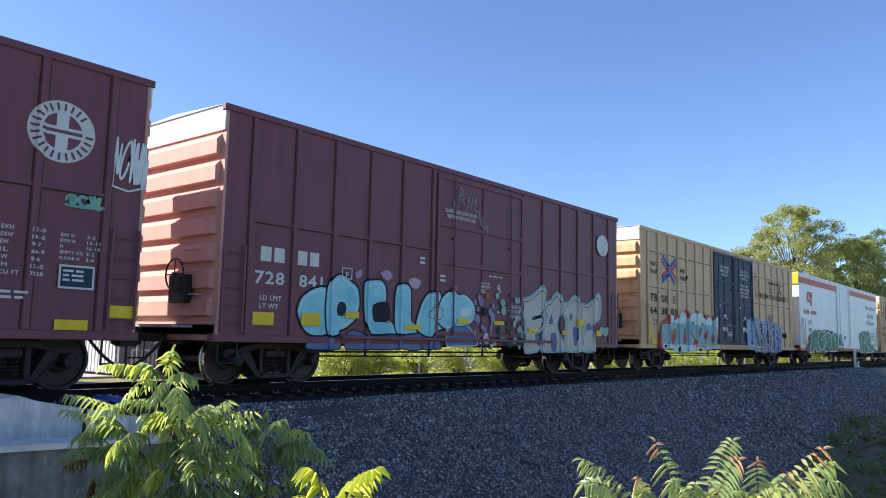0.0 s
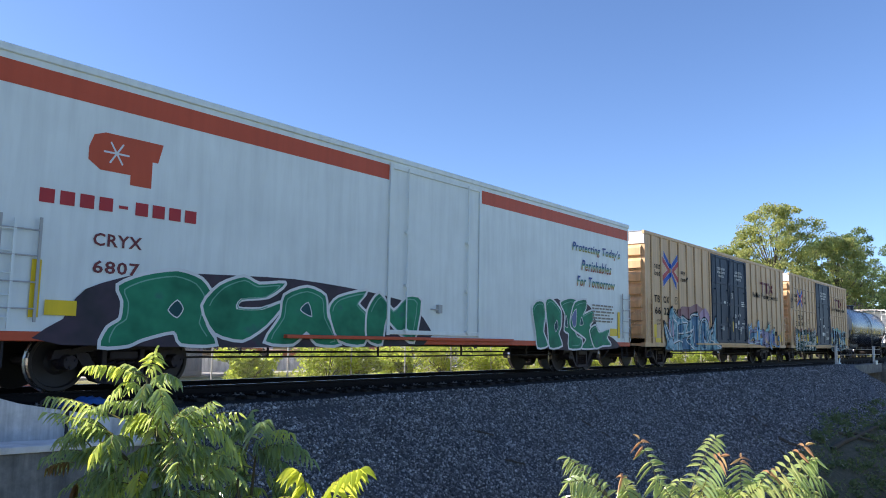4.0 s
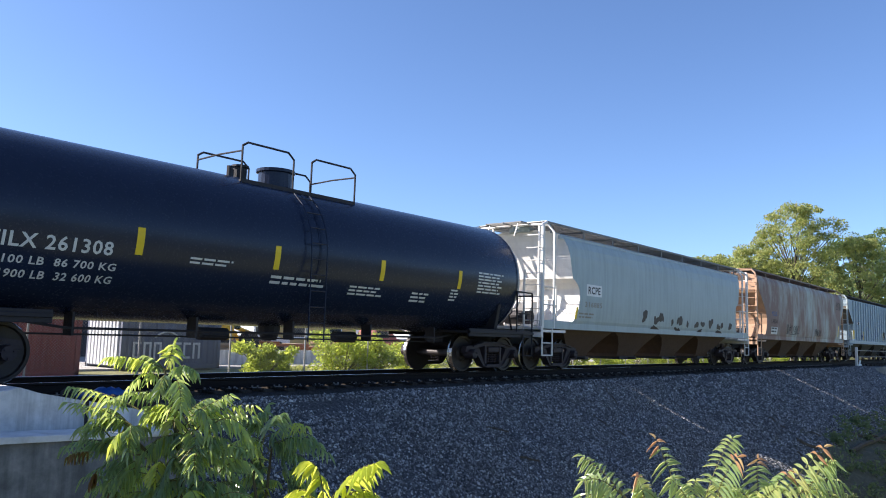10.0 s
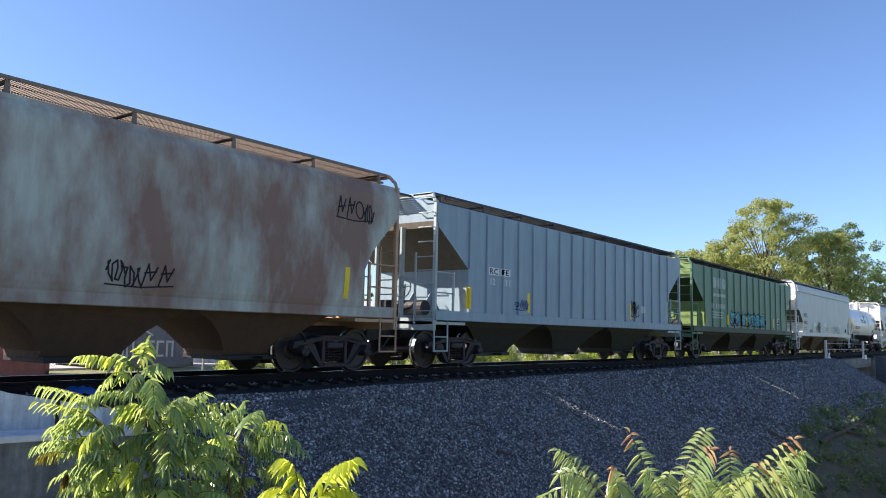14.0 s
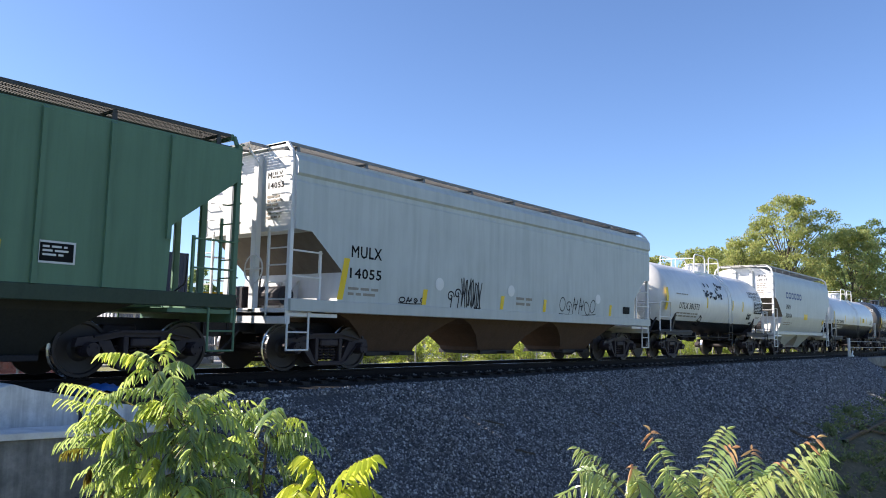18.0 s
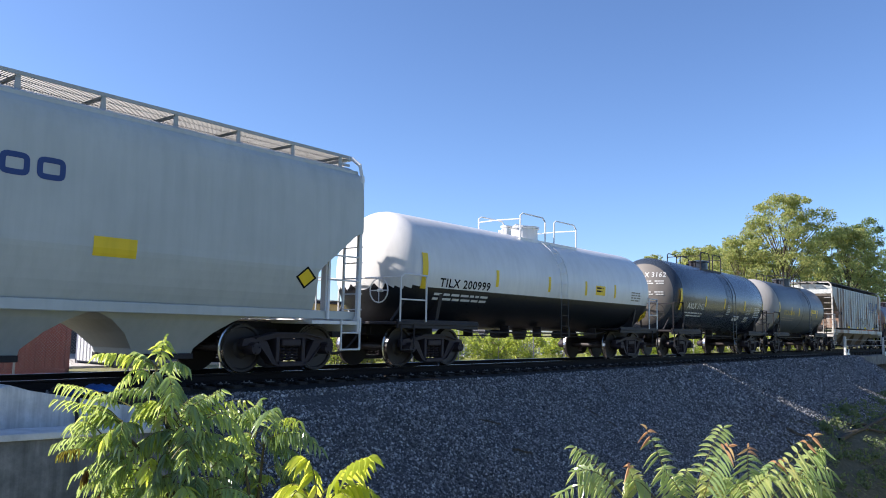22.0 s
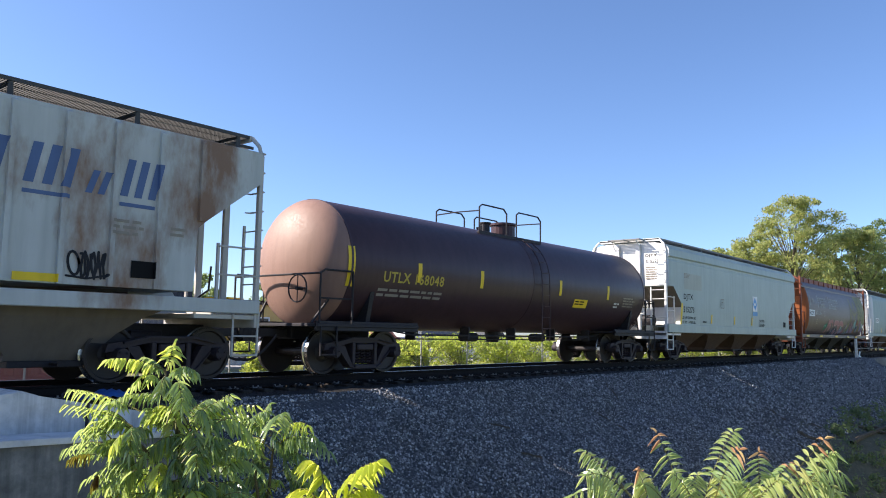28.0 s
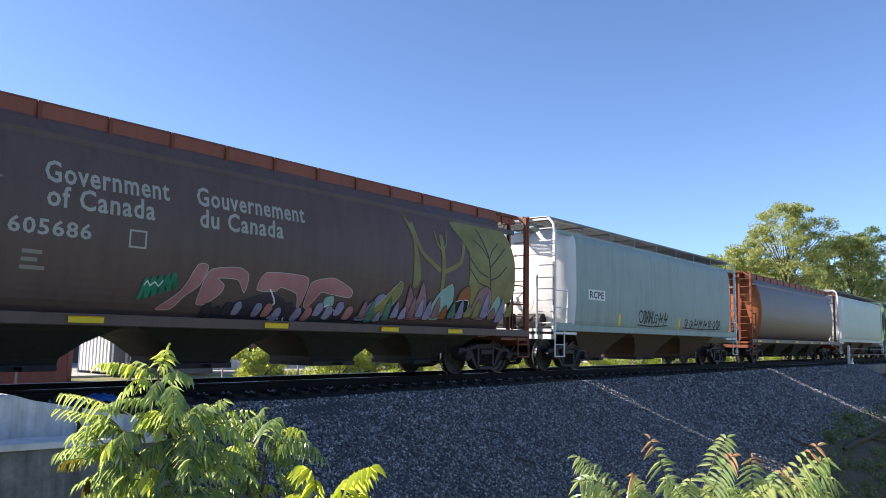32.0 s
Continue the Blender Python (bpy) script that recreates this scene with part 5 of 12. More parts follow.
PINK_DULL = spray("dusty_pink_spray_paint", [(0.3, (0.34, 0.14, 0.14)), (0.7, (0.46, 0.22, 0.21))])


def pink_mural(car):
    """Dusty pink block shapes with white edges, a green scribble and a row of mixed spikes."""
    m = mural(car)
    shape(m, ((6.45, 1.40), (7.37, 1.68), (8.03, 1.42), (9.29, 1.47), (9.75, 1.38), (9.68, 1.22), (6.36, 1.12)), PLUM, None, 0, name="shadow_block")
    shape(m, ((5.13, 1.29), (5.48, 1.59), (5.72, 2.05), (5.92, 2.04), (5.80, 1.71), (5.54, 1.50), (5.39, 1.30)), PINK_DULL, CREAM_GREY, 0.022)
    shape(m, ((5.82, 1.42), (5.88, 1.81), (6.01, 2.00), (6.54, 2.07), (6.77, 1.96), (6.74, 1.64), (6.56, 1.86), (6.14, 1.86), (6.29, 1.74), (6.24, 1.59), (5.99, 1.40)), PINK_DULL, CREAM_GREY, 0.022)
    shape(m, ((7.01, 1.71), (7.17, 2.03), (8.06, 2.03), (8.20, 1.91), (8.06, 1.42), (7.95, 1.69), (7.55, 1.79), (7.43, 1.71)), PINK_DULL, CREAM_GREY, 0.022)
    shape(m, ((8.19, 1.52), (8.27, 1.91), (8.61, 2.02), (8.89, 2.04), (9.38, 1.85), (9.35, 1.69), (8.76, 1.74), (8.55, 1.75), (8.29, 1.43)), PINK_DULL, CREAM_GREY, 0.022)
    shape(m, ((8.70, 1.65), (8.91, 1.69), (8.95, 1.51), (8.70, 1.47)), TEAL_PALE, None, 0, name="dab")
    line(m, ((7.31, 1.73), (7.48, 1.49), (7.33, 1.34)), CHALK, 0.03)
    line(m, ((7.46, 1.20), (7.58, 1.30), (7.71, 1.20)), CHALK, 0.03)
    line(m, ((8.64, 1.44), (8.85, 1.50), (9.07, 1.38)), CHALK, 0.03)
    line(m, ((7.77, 1.33), (7.88, 1.11)), CHALK, 0.03)
    line(m, ((4.76, 1.44), (4.82, 1.74), (4.87, 1.47)), LEAF_GREEN, 0.07)
    line(m, ((4.88, 1.48), (4.94, 1.77), (4.99, 1.51)), LEAF_GREEN, 0.07)
    line(m, ((5.00, 1.52), (5.06, 1.79), (5.11, 1.55)), LEAF_GREEN, 0.07)
    line(m, ((5.12, 1.57), (5.18, 1.82), (5.23, 1.60)), LEAF_GREEN, 0.07)
    line(m, ((5.24, 1.61), (5.30, 1.85), (5.36, 1.64)), LEAF_GREEN, 0.07)
    line(m, ((4.80, 1.65), (4.84, 1.72), (4.90, 1.65), (4.97, 1.71), (5.05, 1.65), (5.11, 1.74)), CHALK, 0.02)
    shape(m, ((9.68, 1.26), (10.21, 1.79), (10.46, 1.75), (10.07, 1.27)), PURPLE_GREY, INK, 0.025)
    shape(m, ((9.99, 1.33), (10.83, 2.12), (10.89, 1.86), (10.40, 1.32)), WHEATY, CREAM_GREY, 0.02)
    shape(m, ((11.13, 1.33), (11.16, 2.05), (11.43, 1.68), (11.60, 2.18), (11.85, 1.58), (11.81, 1.34)), CRIMSON_DULL, INK, 0.025)
    shape(m, ((11.91, 1.39), (12.18, 1.90), (12.67, 2.18), (12.74, 1.74), (12.39, 1.35)), TEAL_PALE, CREAM_GREY, 0.02)
    shape(m, ((12.85, 1.37), (12.99, 1.98), (13.36, 2.16), (13.41, 1.45)), RUST_ORANGE, INK, 0.025)
    shape(m, ((13.54, 1.44), (13.74, 2.05), (14.08, 2.21), (14.31, 2.02), (14.27, 1.41)), CRIMSON_DULL, INK, 0.025)
    shape(m, ((14.30, 1.52), (14.61, 2.00), (14.77, 1.70), (14.56, 1.42)), TEAL_PALE, CREAM_GREY, 0.02)
    shape(m, ((12.87, 1.76), (13.36, 1.82), (13.34, 1.54), (12.86, 1.50)), INK, CHALK, 0.03, name="patch")
    shape(m, ((5.98, 1.20), (6.01, 1.40), (6.11, 1.42), (6.15, 1.32), (6.10, 1.19)), PLUM, INK, 0.02, name="patch")
    shape(m, ((6.19, 1.15), (6.22, 1.34), (6.31, 1.37), (6.36, 1.27), (6.31, 1.14)), PLUM, INK, 0.02, name="patch")
    shape(m, ((6.39, 1.23), (6.42, 1.42), (6.52, 1.45), (6.57, 1.35), (6.51, 1.22)), PLUM, INK, 0.02, name="patch")
    shape(m, ((6.60, 1.25), (6.63, 1.45), (6.73, 1.48), (6.78, 1.37), (6.72, 1.24)), PURPLE_GREY, INK, 0.02, name="patch")
    shape(m, ((6.82, 1.16), (6.85, 1.36), (6.96, 1.38), (7.01, 1.28), (6.95, 1.14)), PLUM, INK, 0.02, name="patch")
    shape(m, ((7.04, 1.24), (7.07, 1.45), (7.18, 1.47), (7.23, 1.37), (7.17, 1.23)), PURPLE_GREY, INK, 0.02, name="patch")
    shape(m, ((7.26, 1.24), (7.30, 1.45), (7.41, 1.47), (7.47, 1.37), (7.40, 1.23)), PINK_DULL, INK, 0.02, name="patch")
    shape(m, ((7.50, 1.18), (7.54, 1.38), (7.65, 1.41), (7.71, 1.30), (7.64, 1.16)), PURPLE_GREY, INK, 0.02, name="patch")
    shape(m, ((7.74, 1.27), (7.77, 1.48), (7.89, 1.51), (7.95, 1.40), (7.88, 1.25)), PLUM, INK, 0.02, name="patch")
    shape(m, ((7.98, 1.19), (8.03, 1.40), (8.14, 1.43), (8.20, 1.32), (8.13, 1.18)), PURPLE_GREY, INK, 0.02, name="patch")
    shape(m, ((8.24, 1.20), (8.28, 1.42), (8.40, 1.45), (8.46, 1.33), (8.39, 1.19)), PINK_DULL, INK, 0.02, name="patch")
    shape(m, ((8.49, 1.30), (8.53, 1.52), (8.66, 1.55), (8.72, 1.44), (8.64, 1.29)), PURPLE_GREY, INK, 0.02, name="patch")
    shape(m, ((8.76, 1.25), (8.80, 1.47), (8.93, 1.49), (9.00, 1.38), (8.92, 1.23)), PURPLE_GREY, INK, 0.02, name="patch")
    shape(m, ((9.03, 1.33), (9.07, 1.56), (9.21, 1.59), (9.27, 1.47), (9.19, 1.32)), PURPLE_GREY, INK, 0.02, name="patch")
    shape(m, ((9.31, 1.26), (9.36, 1.48), (9.50, 1.51), (9.56, 1.40), (9.48, 1.24)), PINK_DULL, INK, 0.02, name="patch")
    shape(m, ((9.75, 1.29), (9.78, 1.51), (9.86, 1.66), (9.92, 1.46), (9.94, 1.31)), CRIMSON_DULL, INK, 0.02, name="patch")
    shape(m, ((9.99, 1.21), (10.01, 1.48), (10.10, 1.68), (10.16, 1.41), (10.19, 1.22)), DULL_MINT, INK, 0.02, name="patch")
    shape(m, ((10.24, 1.23), (10.26, 1.38), (10.36, 1.45), (10.41, 1.35), (10.43, 1.24)), PURPLE_GREY, INK, 0.02, name="patch")
    shape(m, ((10.48, 1.27), (10.50, 1.56), (10.60, 1.77), (10.66, 1.48), (10.68, 1.28)), DULL_MINT, INK, 0.02, name="patch")
    shape(m, ((10.73, 1.32), (10.76, 1.54), (10.86, 1.69), (10.92, 1.49), (10.94, 1.34)), PURPLE_GREY, INK, 0.02, name="patch")
    shape(m, ((11.00, 1.30), (11.02, 1.48), (11.13, 1.59), (11.18, 1.45), (11.21, 1.32)), PURPLE_GREY, INK, 0.02, name="patch")
    shape(m, ((11.26, 1.33), (11.29, 1.62), (11.39, 1.83), (11.45, 1.54), (11.48, 1.35)), CRIMSON_DULL, INK, 0.02, name="patch")
    shape(m, ((11.53, 1.37), (11.56, 1.63), (11.67, 1.81), (11.73, 1.57), (11.76, 1.39)), PURPLE_GREY, INK, 0.02, name="patch")
    shape(m, ((11.81, 1.32), (11.84, 1.58), (11.95, 1.77), (12.02, 1.52), (12.04, 1.33)), PURPLE_GREY, INK, 0.02, name="patch")
    shape(m, ((12.10, 1.37), (12.13, 1.65), (12.24, 1.85), (12.31, 1.58), (12.33, 1.39)), CRIMSON_DULL, INK, 0.02, name="patch")
    shape(m, ((12.39, 1.35), (12.43, 1.55), (12.54, 1.67), (12.61, 1.51), (12.63, 1.37)), RUST_ORANGE, INK, 0.02, name="patch")
    shape(m, ((12.69, 1.38), (12.73, 1.61), (12.85, 1.75), (12.92, 1.56), (12.94, 1.40)), DULL_MINT, INK, 0.02, name="patch")
    shape(m, ((13.00, 1.38), (13.04, 1.65), (13.16, 1.83), (13.23, 1.58), (13.26, 1.40)), PURPLE_GREY, INK, 0.02, name="patch")
    shape(m, ((13.32, 1.42), (13.36, 1.60), (13.49, 1.70), (13.55, 1.58), (13.58, 1.44)), WHEATY, INK, 0.02, name="patch")
    shape(m, ((13.65, 1.41), (13.68, 1.69), (13.81, 1.88), (13.89, 1.62), (13.91, 1.43)), WHEATY, INK, 0.02, name="patch")
    shape(m, ((13.98, 1.44), (14.02, 1.79), (14.15, 2.05), (14.23, 1.70), (14.26, 1.46)), PURPLE_GREY, INK, 0.02, name="patch")
    shape(m, ((14.33, 1.40), (14.37, 1.59), (14.51, 1.69), (14.58, 1.56), (14.61, 1.42)), CRIMSON_DULL, INK, 0.02, name="patch")
    shape(m, ((14.68, 1.35), (14.72, 1.71), (14.86, 1.98), (14.94, 1.61), (14.97, 1.37)), PURPLE_GREY, INK, 0.02, name="patch")
    shape(m, ((15.04, 1.49), (15.09, 1.73), (15.23, 1.88), (15.31, 1.68), (15.34, 1.52)), WHEATY, INK, 0.02, name="patch")


def dark_mural(car):
    """Near-black jagged letters over a mottled pale blue ground, with a teal haze above."""
    m = mural(car)
    shape(m, ((10.68, 1.95), (10.72, 2.07), (10.82, 2.10), (10.97, 2.06), (11.11, 2.06), (11.26, 2.02), (11.44, 2.12), (11.67, 2.17), (11.87, 2.10), (12.08, 2.06), (12.29, 1.97), (12.52, 2.03), (12.60, 1.87), (11.74, 1.70), (10.74, 1.76)), TEAL_PALE, None, 0.0, name="glow")
    shape(m, ((9.91, 1.77), (10.06, 1.83), (10.08, 1.96), (10.21, 2.12), (10.32, 2.18), (10.43, 2.12), (10.68, 2.11), (10.76, 1.96), (10.96, 1.91), (11.22, 2.04), (11.42, 1.92), (11.69, 1.96), (11.96, 1.98), (12.23, 1.72), (12.56, 1.78), (12.68, 1.90), (12.94, 1.97), (13.16, 1.81), (13.69, 1.98), (14.02, 1.85), (14.06, 1.56), (13.91, 1.28), (14.01, 0.82), (12.77, 0.62), (11.08, 0.62), (9.95, 0.62), (9.77, 0.88), (9.98, 1.27)), ICE_MIX, None, 0.0, name="backdrop")
    shape(m, ((10.13, 1.90), (10.20, 2.03), (10.31, 2.14), (10.41, 2.10), (10.37, 2.02), (10.42, 1.94), (10.69, 2.06), (10.76, 1.83), (10.61, 1.67), (10.28, 1.13), (10.75, 1.46), (10.81, 1.09), (11.01, 1.52), (10.96, 1.89), (11.25, 2.00), (11.39, 1.88), (11.33, 1.64), (11.03, 0.96), (11.13, 0.83), (11.01, 0.62), (10.75, 0.79), (10.69, 1.07), (10.41, 0.85), (10.46, 0.62), (10.08, 0.62), (9.93, 0.87), (10.06, 1.27), (10.28, 1.64), (10.15, 1.74)), NIGHT, ICE_WHITE, 0.04)
    shape(m, ((11.21, 0.70), (11.34, 1.04), (11.53, 1.42), (11.39, 1.58), (11.47, 1.73), (11.73, 1.93), (11.81, 1.81), (11.91, 1.64), (11.90, 1.19), (12.03, 0.99), (12.16, 0.89), (11.90, 0.62), (11.77, 0.78), (11.61, 0.84), (11.50, 0.77)), NIGHT, ICE_WHITE, 0.035)
    shape(m, ((11.69, 1.42), (11.70, 1.12), (11.53, 0.98), (11.59, 1.21)), ICE_MIX, ICE_WHITE, 0.02, name="hole")
    shape(m, ((11.76, 1.02), (11.73, 0.85), (11.59, 0.88)), ICE_MIX, None, 0.0, name="hole")
    shape(m, ((11.82, 1.71), (11.94, 1.94), (12.14, 1.77), (12.31, 1.64), (12.34, 1.28), (12.26, 1.00), (12.80, 1.49), (12.57, 1.69), (12.56, 1.82), (12.77, 1.90), (12.87, 1.67), (12.80, 1.38), (12.29, 0.86), (12.75, 0.90), (12.77, 0.65), (12.10, 0.65), (11.87, 0.99), (11.97, 1.30), (11.89, 1.57)), NIGHT, ICE_WHITE, 0.035)
    shape(m, ((11.91, 1.54), (12.06, 1.48), (11.99, 1.23), (11.90, 1.16)), PLUM, ICE_WHITE, 0.025, name="hole")
    shape(m, ((12.86, 1.82), (12.92, 1.92), (13.14, 1.78), (13.14, 1.67), (13.33, 1.68), (13.70, 1.94), (13.76, 1.77), (13.90, 1.88), (14.03, 1.71), (13.99, 1.55), (13.77, 1.54), (13.49, 1.33), (13.37, 1.44), (13.41, 1.56), (13.06, 1.54), (13.05, 1.35), (12.81, 1.27), (12.75, 1.52)), NIGHT, ICE_WHITE, 0.035)
    shape(m, ((13.08, 0.91), (13.19, 1.04), (13.45, 0.92), (13.52, 0.84), (13.07, 0.76)), NIGHT, None, 0.0)
    shape(m, ((13.56, 1.03), (13.65, 1.11), (13.98, 0.97), (13.97, 0.77), (13.82, 0.81)), NIGHT, ICE_WHITE, 0.02)
    shape(m, ((12.70, 0.97), (12.82, 1.07), (13.10, 0.98), (13.14, 0.76), (12.72, 0.75)), NIGHT, None, 0.0)
    shape(m, ((10.54, 0.95), (10.66, 1.11), (10.66, 0.92)), BLUE, None, 0.0, name="patch")
    shape(m, ((12.10, 1.78), (12.39, 1.82), (12.42, 1.68), (12.21, 1.70)), BLUE, None, 0.0, name="patch")
    shape(m, ((13.32, 1.03), (13.51, 1.11), (13.47, 0.96)), BLUE, None, 0.0, name="patch")
    shape(m, ((10.65, 1.59), (10.85, 1.69), (10.82, 1.41)), BLUE, None, 0.0, name="patch")
    line(m, ((11.17, 1.26), (11.39, 1.37), (11.29, 1.20), (11.46, 1.38)), ICE_WHITE, 0.03)
    line(m, ((12.36, 1.25), (12.54, 1.44), (12.59, 1.37)), ICE_WHITE, 0.03)
    line(m, ((12.96, 1.09), (12.89, 0.73)), ICE_WHITE, 0.03)
    line(m, ((10.28, 1.25), (10.37, 1.35)), ICE_WHITE, 0.03)
    line(m, ((13.04, 1.50), (13.25, 1.50), (13.14, 1.34), (13.05, 1.43)), ICE_WHITE, 0.03)
    plate(car, 10.05, 10.14, 1.06, 1.52, STRIPE, "reflector")
    plate(car, 12.19, 12.31, 1.07, 1.50, STRIPE, "reflector")
    plate(car, 12.79, 13.26, 1.02, 1.27, FADED_YELLOW, "placard")
    plate(car, 14.32, 14.49, 1.06, 1.48, STRIPE, "reflector")
    plate(car, 14.16, 14.60, 0.83, 0.95, FADED_YELLOW, "placard")
    plate(car, 14.35, 14.51, 1.78, 1.90, TEAL, "sticker")


# ---- running gear, shared by all cars ----
WHEEL_R, AXLE_GAP = 0.46, 1.83


def wheel_mesh():
    bm = B()
    for s in (-1, 1):
        c = s * 0.75
        prof = [(c - s * 0.075, 0.10), (c - s * 0.075, WHEEL_R + 0.025), (c - s * 0.045, WHEEL_R + 0.028), (c - s * 0.035, WHEEL_R), (c + s * 0.065, WHEEL_R - 0.006),
                (c + s * 0.065, WHEEL_R - 0.055), (c + s * 0.025, WHEEL_R - 0.075), (c + s * 0.015, 0.20), (c + s * 0.055, 0.15), (c + s * 0.06, 0.09)]
        lathe(bm, prof, 28, "y")
    tube(bm, (0, -1.0, 0), (0, 1.0, 0), 0.085, 12)
    me = baked("wheelset", bm, False)
    me.materials.append(WHEEL)
    me.materials.append(TREAD)
    for p in me.polygons:
        r = math.hypot(p.center.x, p.center.z)
        if abs(r - WHEEL_R) < 0.012 and abs(abs(p.center.y) - 0.76) < 0.06:
            p.material_index = 1
    return me


def frame_mesh():
    bm = B()
    half = AXLE_GAP / 2
    h = half
    # the top chord with its axle boxes, the tension arms, the spring seat and the columns of the casting
    extruded(bm, [(-h - 0.24, 0.50), (-h - 0.20, 0.64), (-h + 0.10, 0.68), (-0.42, 0.77), (0.42, 0.77), (h - 0.10, 0.68), (h + 0.20, 0.64), (h + 0.24, 0.50),
                  (h + 0.08, 0.52), (h - 0.02, 0.56), (h - 0.12, 0.575), (0.42, 0.655), (-0.42, 0.655), (-h + 0.12, 0.575), (-h + 0.02, 0.56), (-h - 0.08, 0.52)], -0.07, 0.07)
    for sx in (-1, 1):
        arm = [(h - 0.13, 0.59), (h - 0.17, 0.47), (0.47, 0.16), (0.30, 0.11), (0.30, 0.21), (0.39, 0.25), (h - 0.33, 0.60)]
        extruded(bm, [(sx * x, z) for x, z in arm], -0.085, 0.085)
        extruded(bm, [(sx * x, z) for x, z in ((h - 0.165, 0.50), (h - 0.175, 0.47), (0.465, 0.165), (0.30, 0.115), (0.30, 0.145), (0.45, 0.19))], -0.125, -0.08)
        box(bm, sx * 0.325 - 0.045, sx * 0.325 + 0.045, -0.10, 0.10, 0.20, 0.67, 0.012)
        lathe(bm, [(-0.20, 0.05), (-0.20, 0.11), (-0.05, 0.125), (0.10, 0.125)], 14, "y", (sx * half, 0, WHEEL_R))
        for b in range(3):
            a = 2 * math.pi * b / 3 + 0.4
            tube(bm, (sx * half + 0.075 * math.cos(a), -0.225, WHEEL_R + 0.075 * math.sin(a)), (sx * half + 0.075 * math.cos(a), -0.19, WHEEL_R + 0.075 * math.sin(a)), 0.02, 6)
    box(bm, -0.31, 0.31, -0.13, 0.13, 0.11, 0.20, 0.012)
    extruded(bm, [(-h + 0.05, 0.665), (-0.42, 0.755), (0.42, 0.755), (h - 0.05, 0.665), (h - 0.05, 0.64), (0.42, 0.725), (-0.42, 0.725), (-h + 0.05, 0.64)], -0.125, -0.065)
    me = baked("side_frame", bm)
    me.materials.append(TRUCK)
    return me


def spring_mesh():
    bm = B()
    pts = [(0.075 * math.cos(t * 0.785), 0.075 * math.sin(t * 0.785), 0.22 + 0.30 * t / 40) for t in range(41)]
    pipe(bm, pts, 0.017, 4)
    me = baked("spring", bm)
    me.materials.append(TRUCK)
    return me


def bolster_mesh():
    bm = B()
    box(bm, -0.24, 0.24, -1.14, 1.14, 0.50, 0.64, 0.02)
    box(bm, -0.20, 0.20, -0.95, 0.95, 0.60, 0.74, 0.02)
    box(bm, -0.32, 0.32, -0.28, 0.28, 0.70, 0.86, 0.03)
    for s in (-1, 1):
        box(bm, s * 0.44 - 0.05, s * 0.44 + 0.05, -0.95, 0.95, 0.36, 0.46, 0.01)
        for y in (-0.72, 0.72):
            box(bm, s * 0.50 - 0.06, s * 0.50 + 0.06, y - 0.07, y + 0.07, 0.28, 0.60, 0.02)
    me = baked("bolster", bm)
    me.materials.append(TRUCK)
    return me


def coupler_mesh():
    bm = B()
    box(bm, -0.62, 0.35, -0.09, 0.09, 0.76, 0.93, 0.02)
    extruded(bm, [(-0.92, 0.68), (-0.62, 0.66), (-0.55, 0.74), (-0.55, 0.96), (-0.62, 1.02), (-0.92, 1.0)], -0.17, 0.05)
    tube(bm, (-0.86, 0.12, 0.70), (-0.86, 0.12, 1.0), 0.075, 10)
    box(bm, -0.86, -0.60, 0.03, 0.16, 0.72, 0.98, 0.02)
    me = baked("coupler", bm)
    me.materials.append(STEEL)
    return me


def hose_mesh():
    bm = B()
    pts = [(-0.25 - 0.75 * k / 12, -0.32 + 0.02 * k, 0.80 - 0.50 * math.sin(math.pi * min(1, k / 12) * 0.62)) for k in range(13)]
    pipe(bm, pts, 0.028, 6)
    me = baked("brake_hose", bm)
    me.materials.append(STEEL)
    return me


WHEELSET, SIDE_FRAME, SPRING, BOLSTER, COUPLER, HOSE = wheel_mesh(), frame_mesh(), spring_mesh(), bolster_mesh(), coupler_mesh(), hose_mesh()


